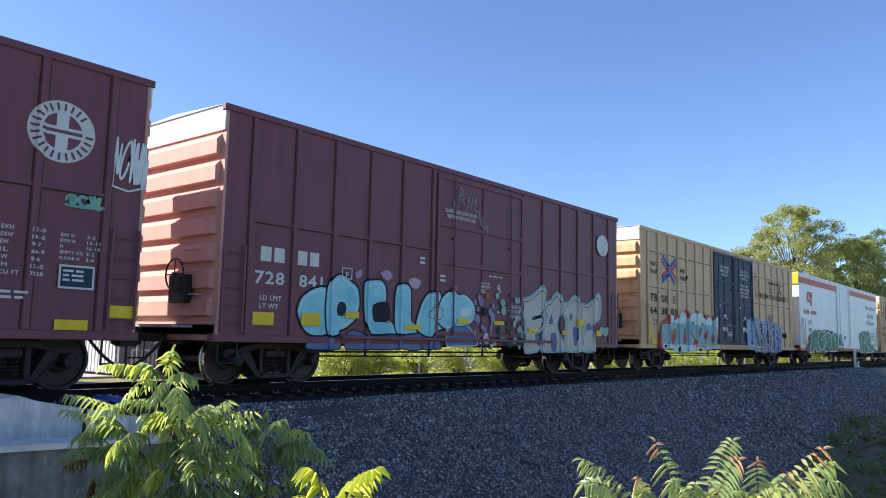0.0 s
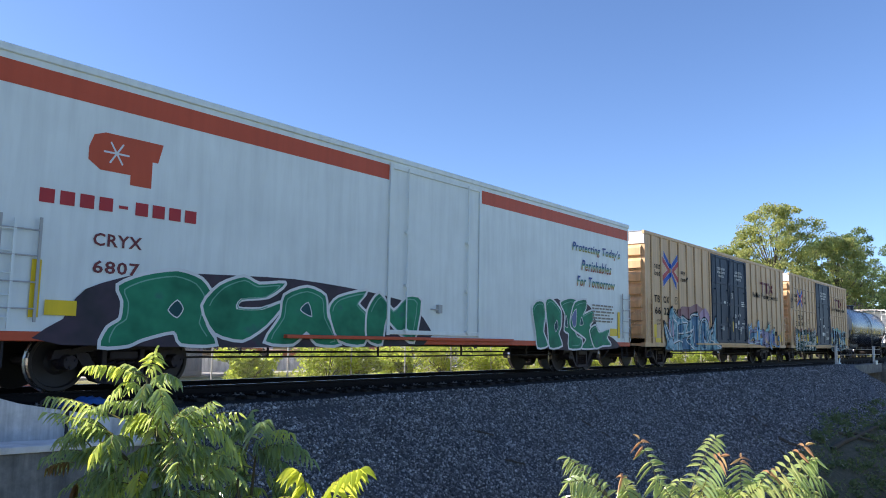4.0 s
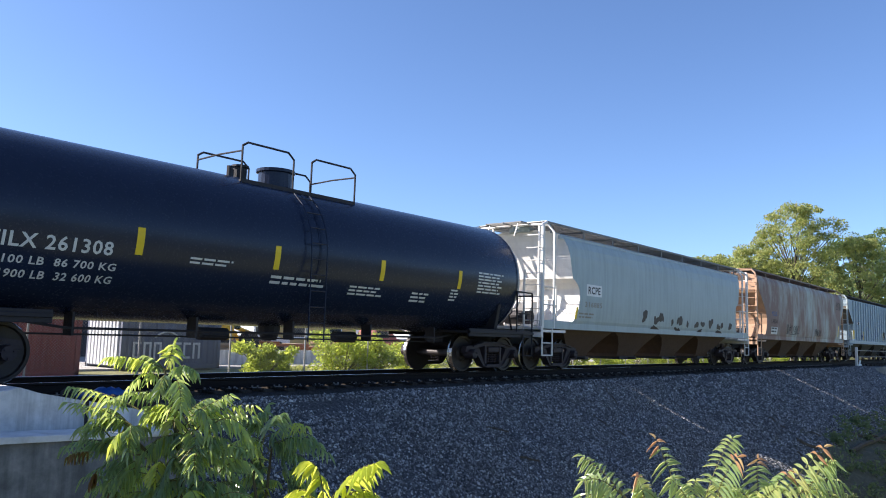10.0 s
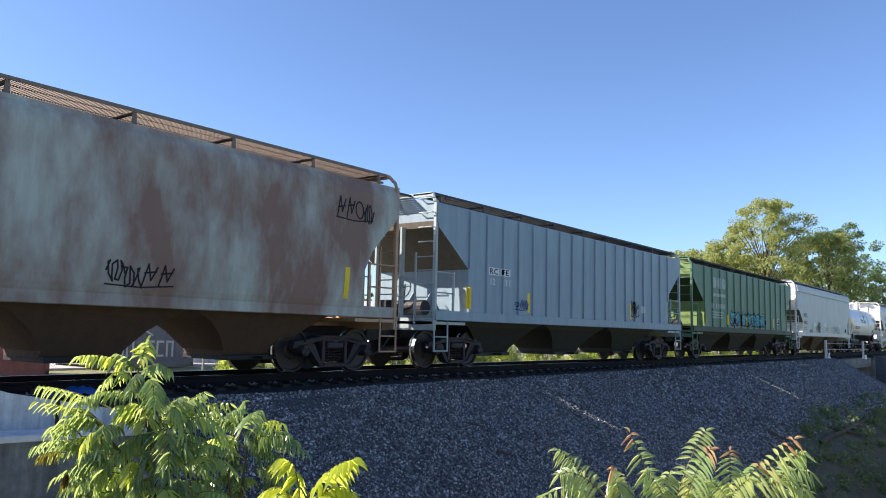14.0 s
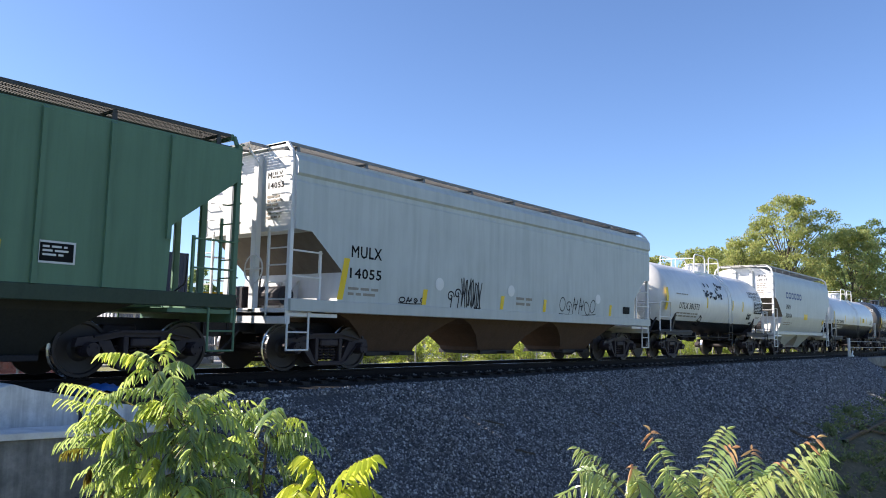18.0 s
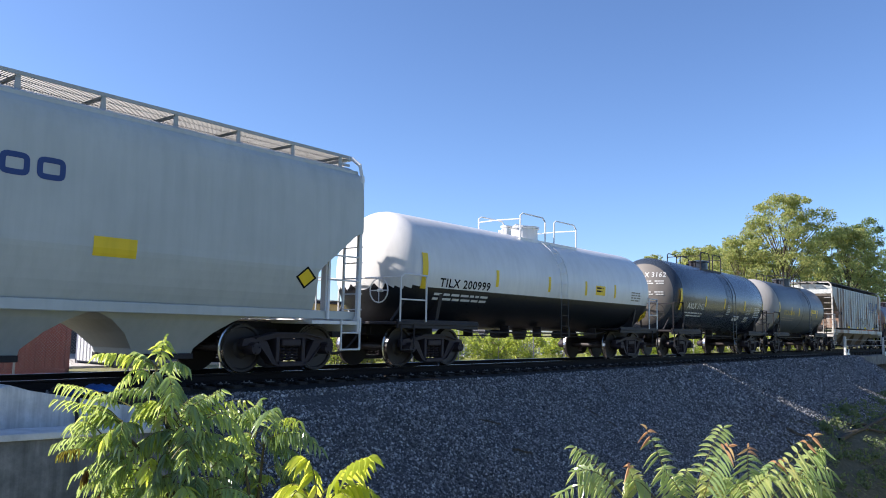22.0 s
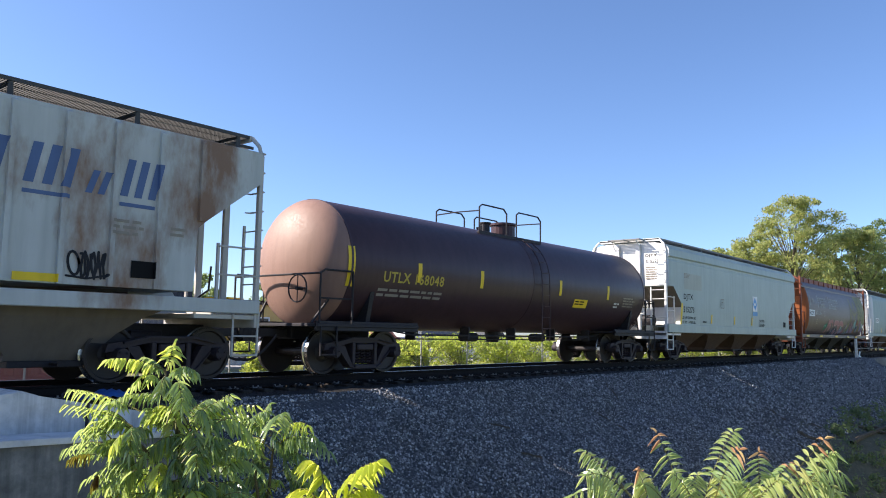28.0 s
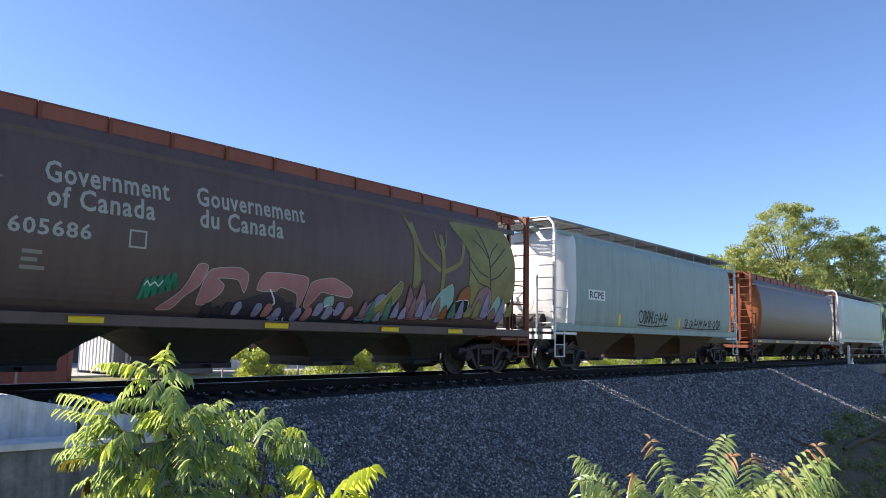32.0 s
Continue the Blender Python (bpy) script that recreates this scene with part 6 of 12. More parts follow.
def running_gear(car, centre, through_sill=True):
    """Two trucks with their wheels, the couplers, hoses and the brake pipe."""
    for end, cx in ((0, centre), (1, car.length - centre)):
        truck = new("truck")
        truck.parent = car.ob
        truck.matrix_basis = pose(cx, 0, 0)
        for s in (-1, 1):
            link_mesh("side_frame", SIDE_FRAME, truck, at=pose(0, s * 1.02, 0, 0, 0, 0 if s < 0 else 180))
            for dx in (-0.14, 0.0, 0.14):
                link_mesh("spring", SPRING, truck, at=pose(dx * 1.2, s * 1.0, 0))
        link_mesh("bolster", BOLSTER, truck)
        for s in (-1, 1):
            w = link_mesh("wheelset", WHEELSET, car.ob, at=pose(cx + s * AXLE_GAP / 2, 0, WHEEL_R))
            car.axles.append(w)
        turn = 0 if end == 0 else 180
        link_mesh("coupler", COUPLER, car.ob, at=pose(0.05 if end == 0 else car.length - 0.05, 0, 0, 0, 0, turn))
        link_mesh("brake_hose", HOSE, car.ob, at=pose(0.1 if end == 0 else car.length - 0.1, 0, 0, 0, 0, turn))
    CARS.append(car)
    if not through_sill:
        for p, q in ((0.3, centre + 1.0), (car.length - centre - 1.0, car.length - 0.3)):
            bm = B()
            box(bm, p, q, -0.23, 0.23, 0.72, 0.98, 0.02)
            part("stub_sill", bm, STEEL, car.ob)
        return
    bm = B()
    box(bm, 0.3, car.length - 0.3, -0.23, 0.23, 0.72, 0.98, 0.02)
    part("centre_sill", bm, STEEL, car.ob)
    bm = B()
    pipe(bm, [(0.9, -0.55, 0.84), (centre + 1.6, -0.62, 0.60), (car.length - centre - 1.6, -0.62, 0.60), (car.length - 0.9, -0.55, 0.84)], 0.022)
    pipe(bm, [(centre + 1.2, -0.95, 0.52), (car.length * 0.5, -0.95, 0.50), (car.length - centre - 1.2, -0.95, 0.52)], 0.018)
    for k in range(4):
        x = centre + 1.5 + (car.length - 2 * centre - 3.0) * (k + 0.5) / 4
        box(bm, x - 0.015, x + 0.015, -0.97, -0.93, 0.50, 0.80)
    part("brake_pipe", bm, STEEL, car.ob)


def ladder(car, x0, x1, z0, z1, rungs, material, off=0.07, name="ladder", y_side=-1):
    lad = new(name)
    lad.parent = car.ob
    for x in (x0, x1):
        bm = B()
        y = y_side * (car.face(x, (z0 + z1) / 2) + off)
        box(bm, x - 0.02, x + 0.02, y - 0.01, y + 0.01, z0, z1)
        part("stile", bm, material, lad)
    for i in range(rungs):
        z = z0 + (z1 - z0) * (i + 0.5) / rungs
        y = y_side * (car.face((x0 + x1) / 2, z) + off)
        bm = B()
        tube(bm, (x0, y, z), (x1, y, z), 0.012, 6)
        part("rung", bm, material, lad)
    return lad


def brake_wheel(car, x, y, z, material=None, r=0.28):
    bm = B()
    n = 16
    ring = [(x, y + r * math.cos(2 * math.pi * i / n), z + r * math.sin(2 * math.pi * i / n)) for i in range(n + 1)]
    pipe(bm, ring, 0.016)
    for i in range(0, n, 4):
        tube(bm, (x, y, z), ring[i], 0.012, 6)
    tube(bm, (x - 0.04, y, z), (x + 0.12, y, z), 0.035, 8)
    part("brake_wheel", bm, material or STEEL, car.ob)


# ---- boxcars ----
EAVE, SILL, HALF = 4.96, 0.78, 1.58


def fillet(ob, where):
    """Darkens the narrow weld fillets of a rib or strip: grime, rust and painted crease shade."""
    ob.data.materials.append(GRIME_SHADE)
    for p in ob.data.polygons:
        if where(p.center):
            p.material_index = 1
    return ob


def boxcar(name, x0, L, label, paintm, door, ribs, seams, end_mat, trim=None, door_mat=None, door_leaves=1, smooth=False, roof_mat=None, centre=2.3, sill_mat=None, band=None):
    edges = []
    for r in ribs:
        edges += [r - 0.062, r - 0.05, r + 0.05, r + 0.062]

    def face(x, z):
        for r in ribs:
            d = abs(x - r)
            if d < 0.062:
                return HALF + 0.045 * min(1.0, (0.062 - d) / 0.012)
        if door[0] <= x <= door[1] and not smooth:
            return HALF + 0.05
        return HALF

    cuts = list(edges) + ([] if smooth else [door[0] - 0.004, door[0] + 0.004, door[1] - 0.004, door[1] + 0.004])
    car = Car(name, x0, L, label, "boxcar", face, cuts)
    ob = car.ob
    sill_mat = sill_mat or paintm
    # the body: two sides, floor and a shallow roof
    for s in (-1, 1):
        bm = B()
        box(bm, 0.09, L - 0.09, min(s * HALF, s * (HALF - 0.05)), max(s * HALF, s * (HALF - 0.05)), SILL + 0.12, EAVE)
        part("side_wall", bm, paintm, ob)
        bm = B()
        y = s * (HALF + 0.012)
        box(bm, 0.0, L, min(y, s * 1.42), max(y, s * 1.42), SILL, SILL + 0.14, 0.012)
        part("side_sill", bm, sill_mat, ob)
        bm = B()
        y = s * (HALF + 0.035)
        box(bm, 0.0, L, min(y, s * 1.5), max(y, s * 1.5), EAVE - 0.10, EAVE + 0.02, 0.012)
        part("roof_rail", bm, band or paintm, ob)
        for r in ribs:
            bm = B()
            extruded(bm, [(r - 0.078, 0.03), (r - 0.060, 0.14), (r - 0.05, 1), (r + 0.05, 1), (r + 0.060, 0.14), (r + 0.080, 0.03)], SILL + 0.14, EAVE - 0.1)
            for v in bm.verts:
                v.co = Vector((v.co.x, s * (HALF + 0.045 * v.co.z), v.co.y))
            fillet(part("rib", bm, paintm, ob), lambda p: abs(p.x - r) > 0.062 and abs(p.z - 2.9) < 1.9)
        for (a, b, z) in seams:
            bm = B()
            y = s * (HALF + 0.032)
            box(bm, a, b, min(y, s * HALF), max(y, s * HALF), z - 0.03, z + 0.03)
            y = s * (HALF + 0.004)
            box(bm, a, b, min(y, s * HALF), max(y, s * HALF), z - 0.046, z - 0.03)
            fillet(part("seam_strip", bm, paintm, ob), lambda p: p.z < z - 0.029)
    bm = B()
    box(bm, 0.06, L - 0.06, -HALF + 0.05, HALF - 0.05, SILL + 0.12, SILL + 0.3)
    part("floor", bm, STEEL, ob)
    n = max(8, int(L / 1.2))
    for i in range(n):
        bm = B()
        extruded(bm, [(-HALF - 0.02, EAVE), (HALF + 0.02, EAVE), (0, EAVE + 0.07)], L * i / n, L * (i + 1) / n - 0.03)
        for v in bm.verts:
            v.co = Vector((v.co.y, v.co.x, v.co.z))
        part("roof_panel", bm, roof_mat or GALV, ob)
    # ends
    for e in (0, 1):
        bm = B()
        s = -1 if e == 0 else 1
        xe = 0.06 if e == 0 else L - 0.06
        box(bm, min(xe, xe - s * 0.05), max(xe, xe - s * 0.05), -HALF - 0.006, HALF + 0.006, SILL + 0.02, EAVE + 0.015)
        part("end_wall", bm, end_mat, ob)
        # white strip stands in for the sun on the top of the end
        if not smooth:
            bm = B()
            box(bm, min(xe, xe + s * 0.035), max(xe, xe + s * 0.035), -HALF - 0.004, HALF + 0.004, 4.50, EAVE + 0.01, 0.008)
            part("end_top_panel", bm, END_WHITE, ob, "top of the end wall, coloured white for the sun on it")
        for i in range(0 if smooth else 7):
            zb = 1.22 + 0.475 * i
            zt = zb + 0.33
            bm = B()
            extruded(bm, [(xe, zb), (xe + s * 0.10, zb + 0.015), (xe + s * 0.105, zt - 0.06), (xe, zt + 0.05)], -1.46, 1.30 if i < 6 else 1.5)
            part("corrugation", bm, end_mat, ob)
    # doors
    d0, d1 = door
    w = (d1 - d0) / door_leaves
    for s in (-1, 1):
        for k in range(door_leaves):
            a, b = d0 + w * k + 0.02, d0 + w * (k + 1) - 0.02
            leaf = new("door")
            leaf.parent = ob
            yb = HALF + (0.012 if smooth else 0.042)
            bm = B()
            box(bm, a, b, min(s * yb, s * (HALF - 0.02)), max(s * yb, s * (HALF - 0.02)), SILL + 0.2, EAVE - 0.16, 0.008)
            part("door_panel", bm, door_mat or paintm, leaf)
            fr = [(a, a + 0.09, SILL + 0.2, EAVE - 0.16), (b - 0.09, b, SILL + 0.2, EAVE - 0.16)]
            fr += [(a + 0.09, b - 0.09, z - 0.05, z + 0.05) for z in ((SILL + 0.27, EAVE - 0.22) if smooth else (SILL + 0.27, 2.7, 3.6, EAVE - 0.22) if paintm is MAROON else (SILL + 0.27, 1.75, 2.7, 3.6, EAVE - 0.22))]
            for (p, q, u, t) in fr:
                bm = B()
                y0, y1 = s * yb, s * (yb + 0.035)
                box(bm, p, q, min(y0, y1), max(y0, y1), u, t, 0.006)
                part("door_stiffener", bm, door_mat or paintm, leaf)
            bm = B()
            y0, y1 = s * yb, s * (yb + 0.028)
            box(bm, (a + b) / 2 - 0.035, (a + b) / 2 + 0.035, min(y0, y1), max(y0, y1), SILL + 0.34, EAVE - 0.29, 0.006)
            if not smooth:
                part("door_stiffener", bm, door_mat or paintm, leaf)
            for f in (0.17, 0.83):
                bm = B()
                x = a + (b - a) * f
                tube(bm, (x, s * (yb + 0.06), SILL + 0.25), (x, s * (yb + 0.06), EAVE - 0.2), 0.018, 6)
                for z in (1.1, 2.1, 3.3):
                    box(bm, x - 0.05, x + 0.05, min(s * yb, s * (yb + 0.08)), max(s * yb, s * (yb + 0.08)), z - 0.03, z + 0.03)
                part("locking_rod", bm, door_mat or paintm, leaf)
            bm = B()
            x = (a + b) / 2
            tube(bm, (x - 0.3, s * (yb + 0.07), 1.6), (x + 0.05, s * (yb + 0.07), 1.6), 0.016, 6)
            box(bm, x - 0.02, x + 0.12, min(s * yb, s * (yb + 0.08)), max(s * yb, s * (yb + 0.08)), 1.52, 1.72)
            part("door_handle", bm, GALV if paintm is not MAROON else STEEL, leaf)
        bm = B()
        y0, y1 = s * (HALF + 0.01), s * (HALF + 0.12)
        box(bm, d0 - w * 0.8, d1 + w * 0.4, min(y0, y1), max(y0, y1), SILL + 0.10, SILL + 0.17, 0.008)
        part("door_track", bm, sill_mat, ob)
    for s in (-1, 1):
        ladder(car, 0.12, 0.55, 0.95, 2.5, 5, paintm, y_side=s)
        ladder(car, L - 0.55, L - 0.12, 0.95, 2.5, 5, paintm, y_side=s)
        for x in (0.15, L - 0.55):
            bm = B()
            y = s * (HALF - 0.05)
            pipe(bm, [(x, y, SILL), (x, y, 0.42), (x + 0.4, y, 0.42), (x + 0.4, y, SILL)], 0.018)
            part("sill_step", bm, STEEL, ob)
    for a, z in ((-1.2, 2.4), (-1.2, 2.0), (-1.2, 1.6)):
        bm = B()
        pipe(bm, [(0.0, a, z), (-0.10, a, z), (-0.10, a + 0.45, z), (0.0, a + 0.45, z)], 0.014)
        part("grab_iron", bm, end_mat, ob)
    if not smooth:
        bm = B()
        box(bm, -0.20, 0.0, -0.95, -0.45, 1.45, 1.95, 0.03)
        part("brake_housing", bm, STEEL, ob)
        brake_wheel(car, -0.24, -0.70, 1.95)
    bm = B()
    box(bm, -0.34, 0.05, -0.9, 0.9, 1.02, 1.06)
    part("end_platform", bm, GALV, ob)
    bm = B()
    tube(bm, (L - centre - 2.9, -0.35, 0.80), (L - centre - 2.1, -0.35, 0.80), 0.13, 10)
    part("air_reservoir", bm, STEEL, ob)
    running_gear(car, centre)
    return car


def arrow_emblem(car, x0, x1, z0, z1):
    """A crossing of red and blue arrow strokes."""
    w, h = x1 - x0, z1 - z0

    def at(u, q):
        return (x0 + w * u, z0 + h * q)

    def arm(a, b, n, tip):
        """A flat-ended stroke whose outer end runs to a point."""
        (xa, za), (xb, zb) = at(*a), at(*b)
        n = n * h / 2
        return [(xb, zb - n), (xb, zb + n), (xa, za + n * (1.9 if tip > 0 else 0.9)), (xa, za - n * (1.9 if tip < 0 else 0.9))], [(0, 1, 2, 3)]

    blue = [((0.10, 0.94), (0.50, 0.58), 1), ((0.06, 0.07), (0.50, 0.36), -1), ((0.96, 0.92), (0.58, 0.62), 1), ((0.87, 0.03), (0.58, 0.36), -1)]
    red = [((0.02, 0.78), (0.43, 0.47), 1), ((0.02, 0.22), (0.43, 0.49), -1), ((0.99, 0.72), (0.62, 0.47), 1), ((0.98, 0.22), (0.62, 0.51), -1)]
    for a, b, tip in blue + red:
        stuck(car, "emblem", *arm(a, b, 0.165, tip), CHALK)
    for a, b, tip in red:
        stuck(car, "emblem", *arm(a, b, 0.14, tip), INK_RED)
    stuck(car, "emblem", *stroke([at(0.46, 0.62), at(0.52, 0.56), at(0.545, 0.48), at(0.52, 0.40), at(0.46, 0.33)], 0.12 * h), EMBLEM_BLUE)
    for a, b, tip in blue:
        stuck(car, "emblem", *arm(a, b, 0.15, tip), EMBLEM_BLUE)


DOOR_WORDS = ((("CLOSE THIS DOOR", 1.0), ("BEFORE CLOSING", 0.95), ("MAIN DOOR", 0.65)), (("CLOSE AND LOCK", 0.95), ("BOTH DOORS BEFORE", 1.1), ("MOVING CAR", 0.7)))


def pool_car(x0, L, label, marks, rpe, big, door, ribs, seams, leaves, murals, seed, centre):
    nz = big
    car = boxcar("boxcar", x0, L, label, TAN, door, ribs, seams, TAN, door_mat=NAVY, door_leaves=leaves, centre=centre)
    lettering(car, "next", nz[0], nz[0] + 0.56, 3.66, 3.86, INK_BLACK, slant=0.15)
    lettering(car, "load", nz[0], nz[0] + 0.54, 3.40, 3.62, INK_BLACK, slant=0.15)
    arrow_emblem(car, nz[1], nz[1] + nz[2], *((3.12, 4.30) if marks[2][0] == "66" else (3.15, 4.11)))
    lettering(car, "any", nz[3], nz[3] + 0.46, 3.58, 3.76, INK_BLACK, slant=0.15)
    lettering(car, "road", nz[3], nz[3] + 0.62, 3.34, 3.54, INK_BLACK, slant=0.15)
    for word, a, b, z in marks:
        lettering(car, word, a, b, z, z + 0.27, INK_BLACK)
    a, b = rpe[1], rpe[2]
    m = (a + b) / 2
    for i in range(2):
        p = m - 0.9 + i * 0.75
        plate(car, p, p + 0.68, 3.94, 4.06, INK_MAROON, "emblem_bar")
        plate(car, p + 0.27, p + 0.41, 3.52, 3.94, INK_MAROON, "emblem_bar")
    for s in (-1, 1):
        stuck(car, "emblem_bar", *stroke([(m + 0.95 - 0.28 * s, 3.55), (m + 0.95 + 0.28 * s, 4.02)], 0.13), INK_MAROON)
    lettering(car, rpe[0], a, b, 3.16 if rpe[0][1].islower() else 3.20, 3.49 if rpe[0][1].islower() else 3.44, INK_BLACK)
    plate(car, 0.78, 1.0, 1.12, 1.6, STRIPE, "reflector")
    px, pz = (3.76, 2.21) if marks[0][0] == "FB" else (2.80, 2.42)
    stuck(car, "plate_mark", *joined([rect(px + p, px + q, pz + u, pz + v) for p, q, u, v in ((0, 0.26, 0, 0.025), (0, 0.26, 0.245, 0.27), (0, 0.025, 0.025, 0.245), (0.235, 0.26, 0.025, 0.245), (0.08, 0.18, 0.15, 0.18), (0.08, 0.105, 0.07, 0.15))]), INK_BLACK)
    lettering(car, "LD LMT", 1.05, 1.42, 1.72, 1.79, INK_BLACK)
    lettering(car, "LT WT", 1.05, 1.36, 1.58, 1.65, INK_BLACK)
    plate(car, L - 1.3, L - 0.95, 1.1, 1.45, STRIPE, "reflector")
    plate(car, 0.9, 1.38, 0.94, 1.1, STRIPE, "placard", "yellow placard")
    d0, d1 = door
    for k in range(leaves):
        w = (d1 - d0) / leaves
        for j, (word, f) in enumerate(DOOR_WORDS[k]):
            m = d0 + w * (k + 0.5)
            lettering(car, word, m - f * w * 0.21, m + f * w * 0.21, 4.16 - 0.16 * j, 4.27 - 0.16 * j, INK_WHITE)
        if k == 1 and rpe[0].isupper():
            for j, (word, f) in enumerate((("CIERRE Y PONGA", 0.95), ("EL SEGURO EN AMBAS", 1.15), ("PUERTAS ANTES DE", 1.05), ("MOVER EL CARRO", 0.95))):
                m = d0 + w * (k + 0.5)
                lettering(car, word, m - f * w * 0.21, m + f * w * 0.21, 3.52 - 0.15 * j, 3.62 - 0.15 * j, INK_WHITE)
        if rpe[0] == "Railcar Pooling Experts" and leaves == 2:
            continue
        for j in range(3):
            plate(car, d0 + w * (k + 0.2 + 0.22 * j), d0 + w * (k + 0.28 + 0.25 * j), 2.55 - 0.4 * j, 2.62 - 0.4 * j, INK_WHITE, "placard")
        stuck(car, "warning_mark", *stroke([(d0 + w * (k + 0.42), 2.05), (d0 + w * (k + 0.5), 2.22), (d0 + w * (k + 0.58), 2.05)], 0.05), INK_WHITE)
        bars(car, d0 + w * (k + 0.62), d0 + w * (k + 0.86), 1.3, 1.5, 3, INK_WHITE, seed + k)
        plate(car, d0 + w * (k + 0.35), d0 + w * (k + 0.5), 1.55, 1.75, INK_WHITE, "placard")
    bars(car, L - 3.4, L - 2.7, 1.55, 2.1, 7, INK_GREY, seed + 5, 2)
    plate(car, L - 2.2, L - 1.6, 1.40, 1.62, INK_BLACK, "consolidated_stencil")
    if rpe[0] == "Railcar Pooling Experts" and leaves == 2:
        door_stickers(car)
    for i, piece in enumerate(murals):
        if callable(piece):
            piece(car)
            continue
        gx0, gx1, gz0, gz1, n, fill, edge, back, shine, halo, wt, style = piece
        graffiti(car, gx0, gx1, gz0, gz1, n, seed + 7 * i, fill, edge, back, shine, wt, halo, style)
    return car


def door_stickers(car):
    """Stickers, stencils and tape on the double door of the icy blue car."""
    plate(car, 8.78, 8.89, 2.64, 2.78, INK_WHITE, "sticker")
    plate(car, 8.87, 8.91, 2.48, 2.55, INK_WHITE, "sticker")
    plate(car, 8.36, 8.56, 2.71, 2.82, INK_WHITE, "sticker")
    plate(car, 9.48, 9.57, 1.50, 1.95, STRIPE, "reflector")
    plate(car, 9.82, 10.05, 1.66, 1.87, INK_WHITE, "sticker")
    plate(car, 10.24, 10.41, 1.83, 2.01, INK_WHITE, "sticker")
    plate(car, 10.61, 10.64, 1.38, 1.50, INK_WHITE, "sticker")
    bars(car, 9.84, 10.03, 1.69, 1.84, 3, INK_GREY, 41, name="sticker_print")
    bars(car, 10.78, 11.33, 2.63, 2.89, 3, INK_WHITE, 598, 2)
    bars(car, 9.38, 9.64, 3.06, 3.21, 3, INK_WHITE, 284, 1)
    bars(car, 10.81, 11.35, 1.82, 1.90, 1, INK_WHITE, 594, 2)
    bars(car, 10.74, 11.13, 1.65, 1.75, 2, INK_WHITE, 576, 1)
    bars(car, 11.21, 11.41, 1.50, 1.67, 3, INK_WHITE, 672, 1)
    bars(car, 10.18, 10.31, 1.60, 1.69, 2, INK_WHITE, 452, 1)
    v, f = ring_of(9.90, 2.20, 0.072, 0.072, 18, 2)
    stuck(car, "round_mark", *stroke(v + v[:1], 0.03), INK_WHITE)
    plate(car, 9.88, 9.92, 2.14, 2.26, INK_WHITE, "round_mark")
    stuck(car, "arrow_mark", *stroke([(10.25, 2.19), (10.37, 2.30)], 0.04), INK_WHITE)
    stuck(car, "arrow_mark", *stroke([(10.50, 2.32), (10.63, 2.20)], 0.04), INK_WHITE)
    stuck(car, "arrow_mark", *stroke([(9.41, 2.97), (9.49, 3.04)], 0.04), INK_WHITE)
    scrawl(car, 8.73, 8.89, 1.90, 2.15, 4, 19, INK_GREY, 0.02)


def even(a, b, n):
    return [a + (b - a) * i / n for i in range(n + 1)]


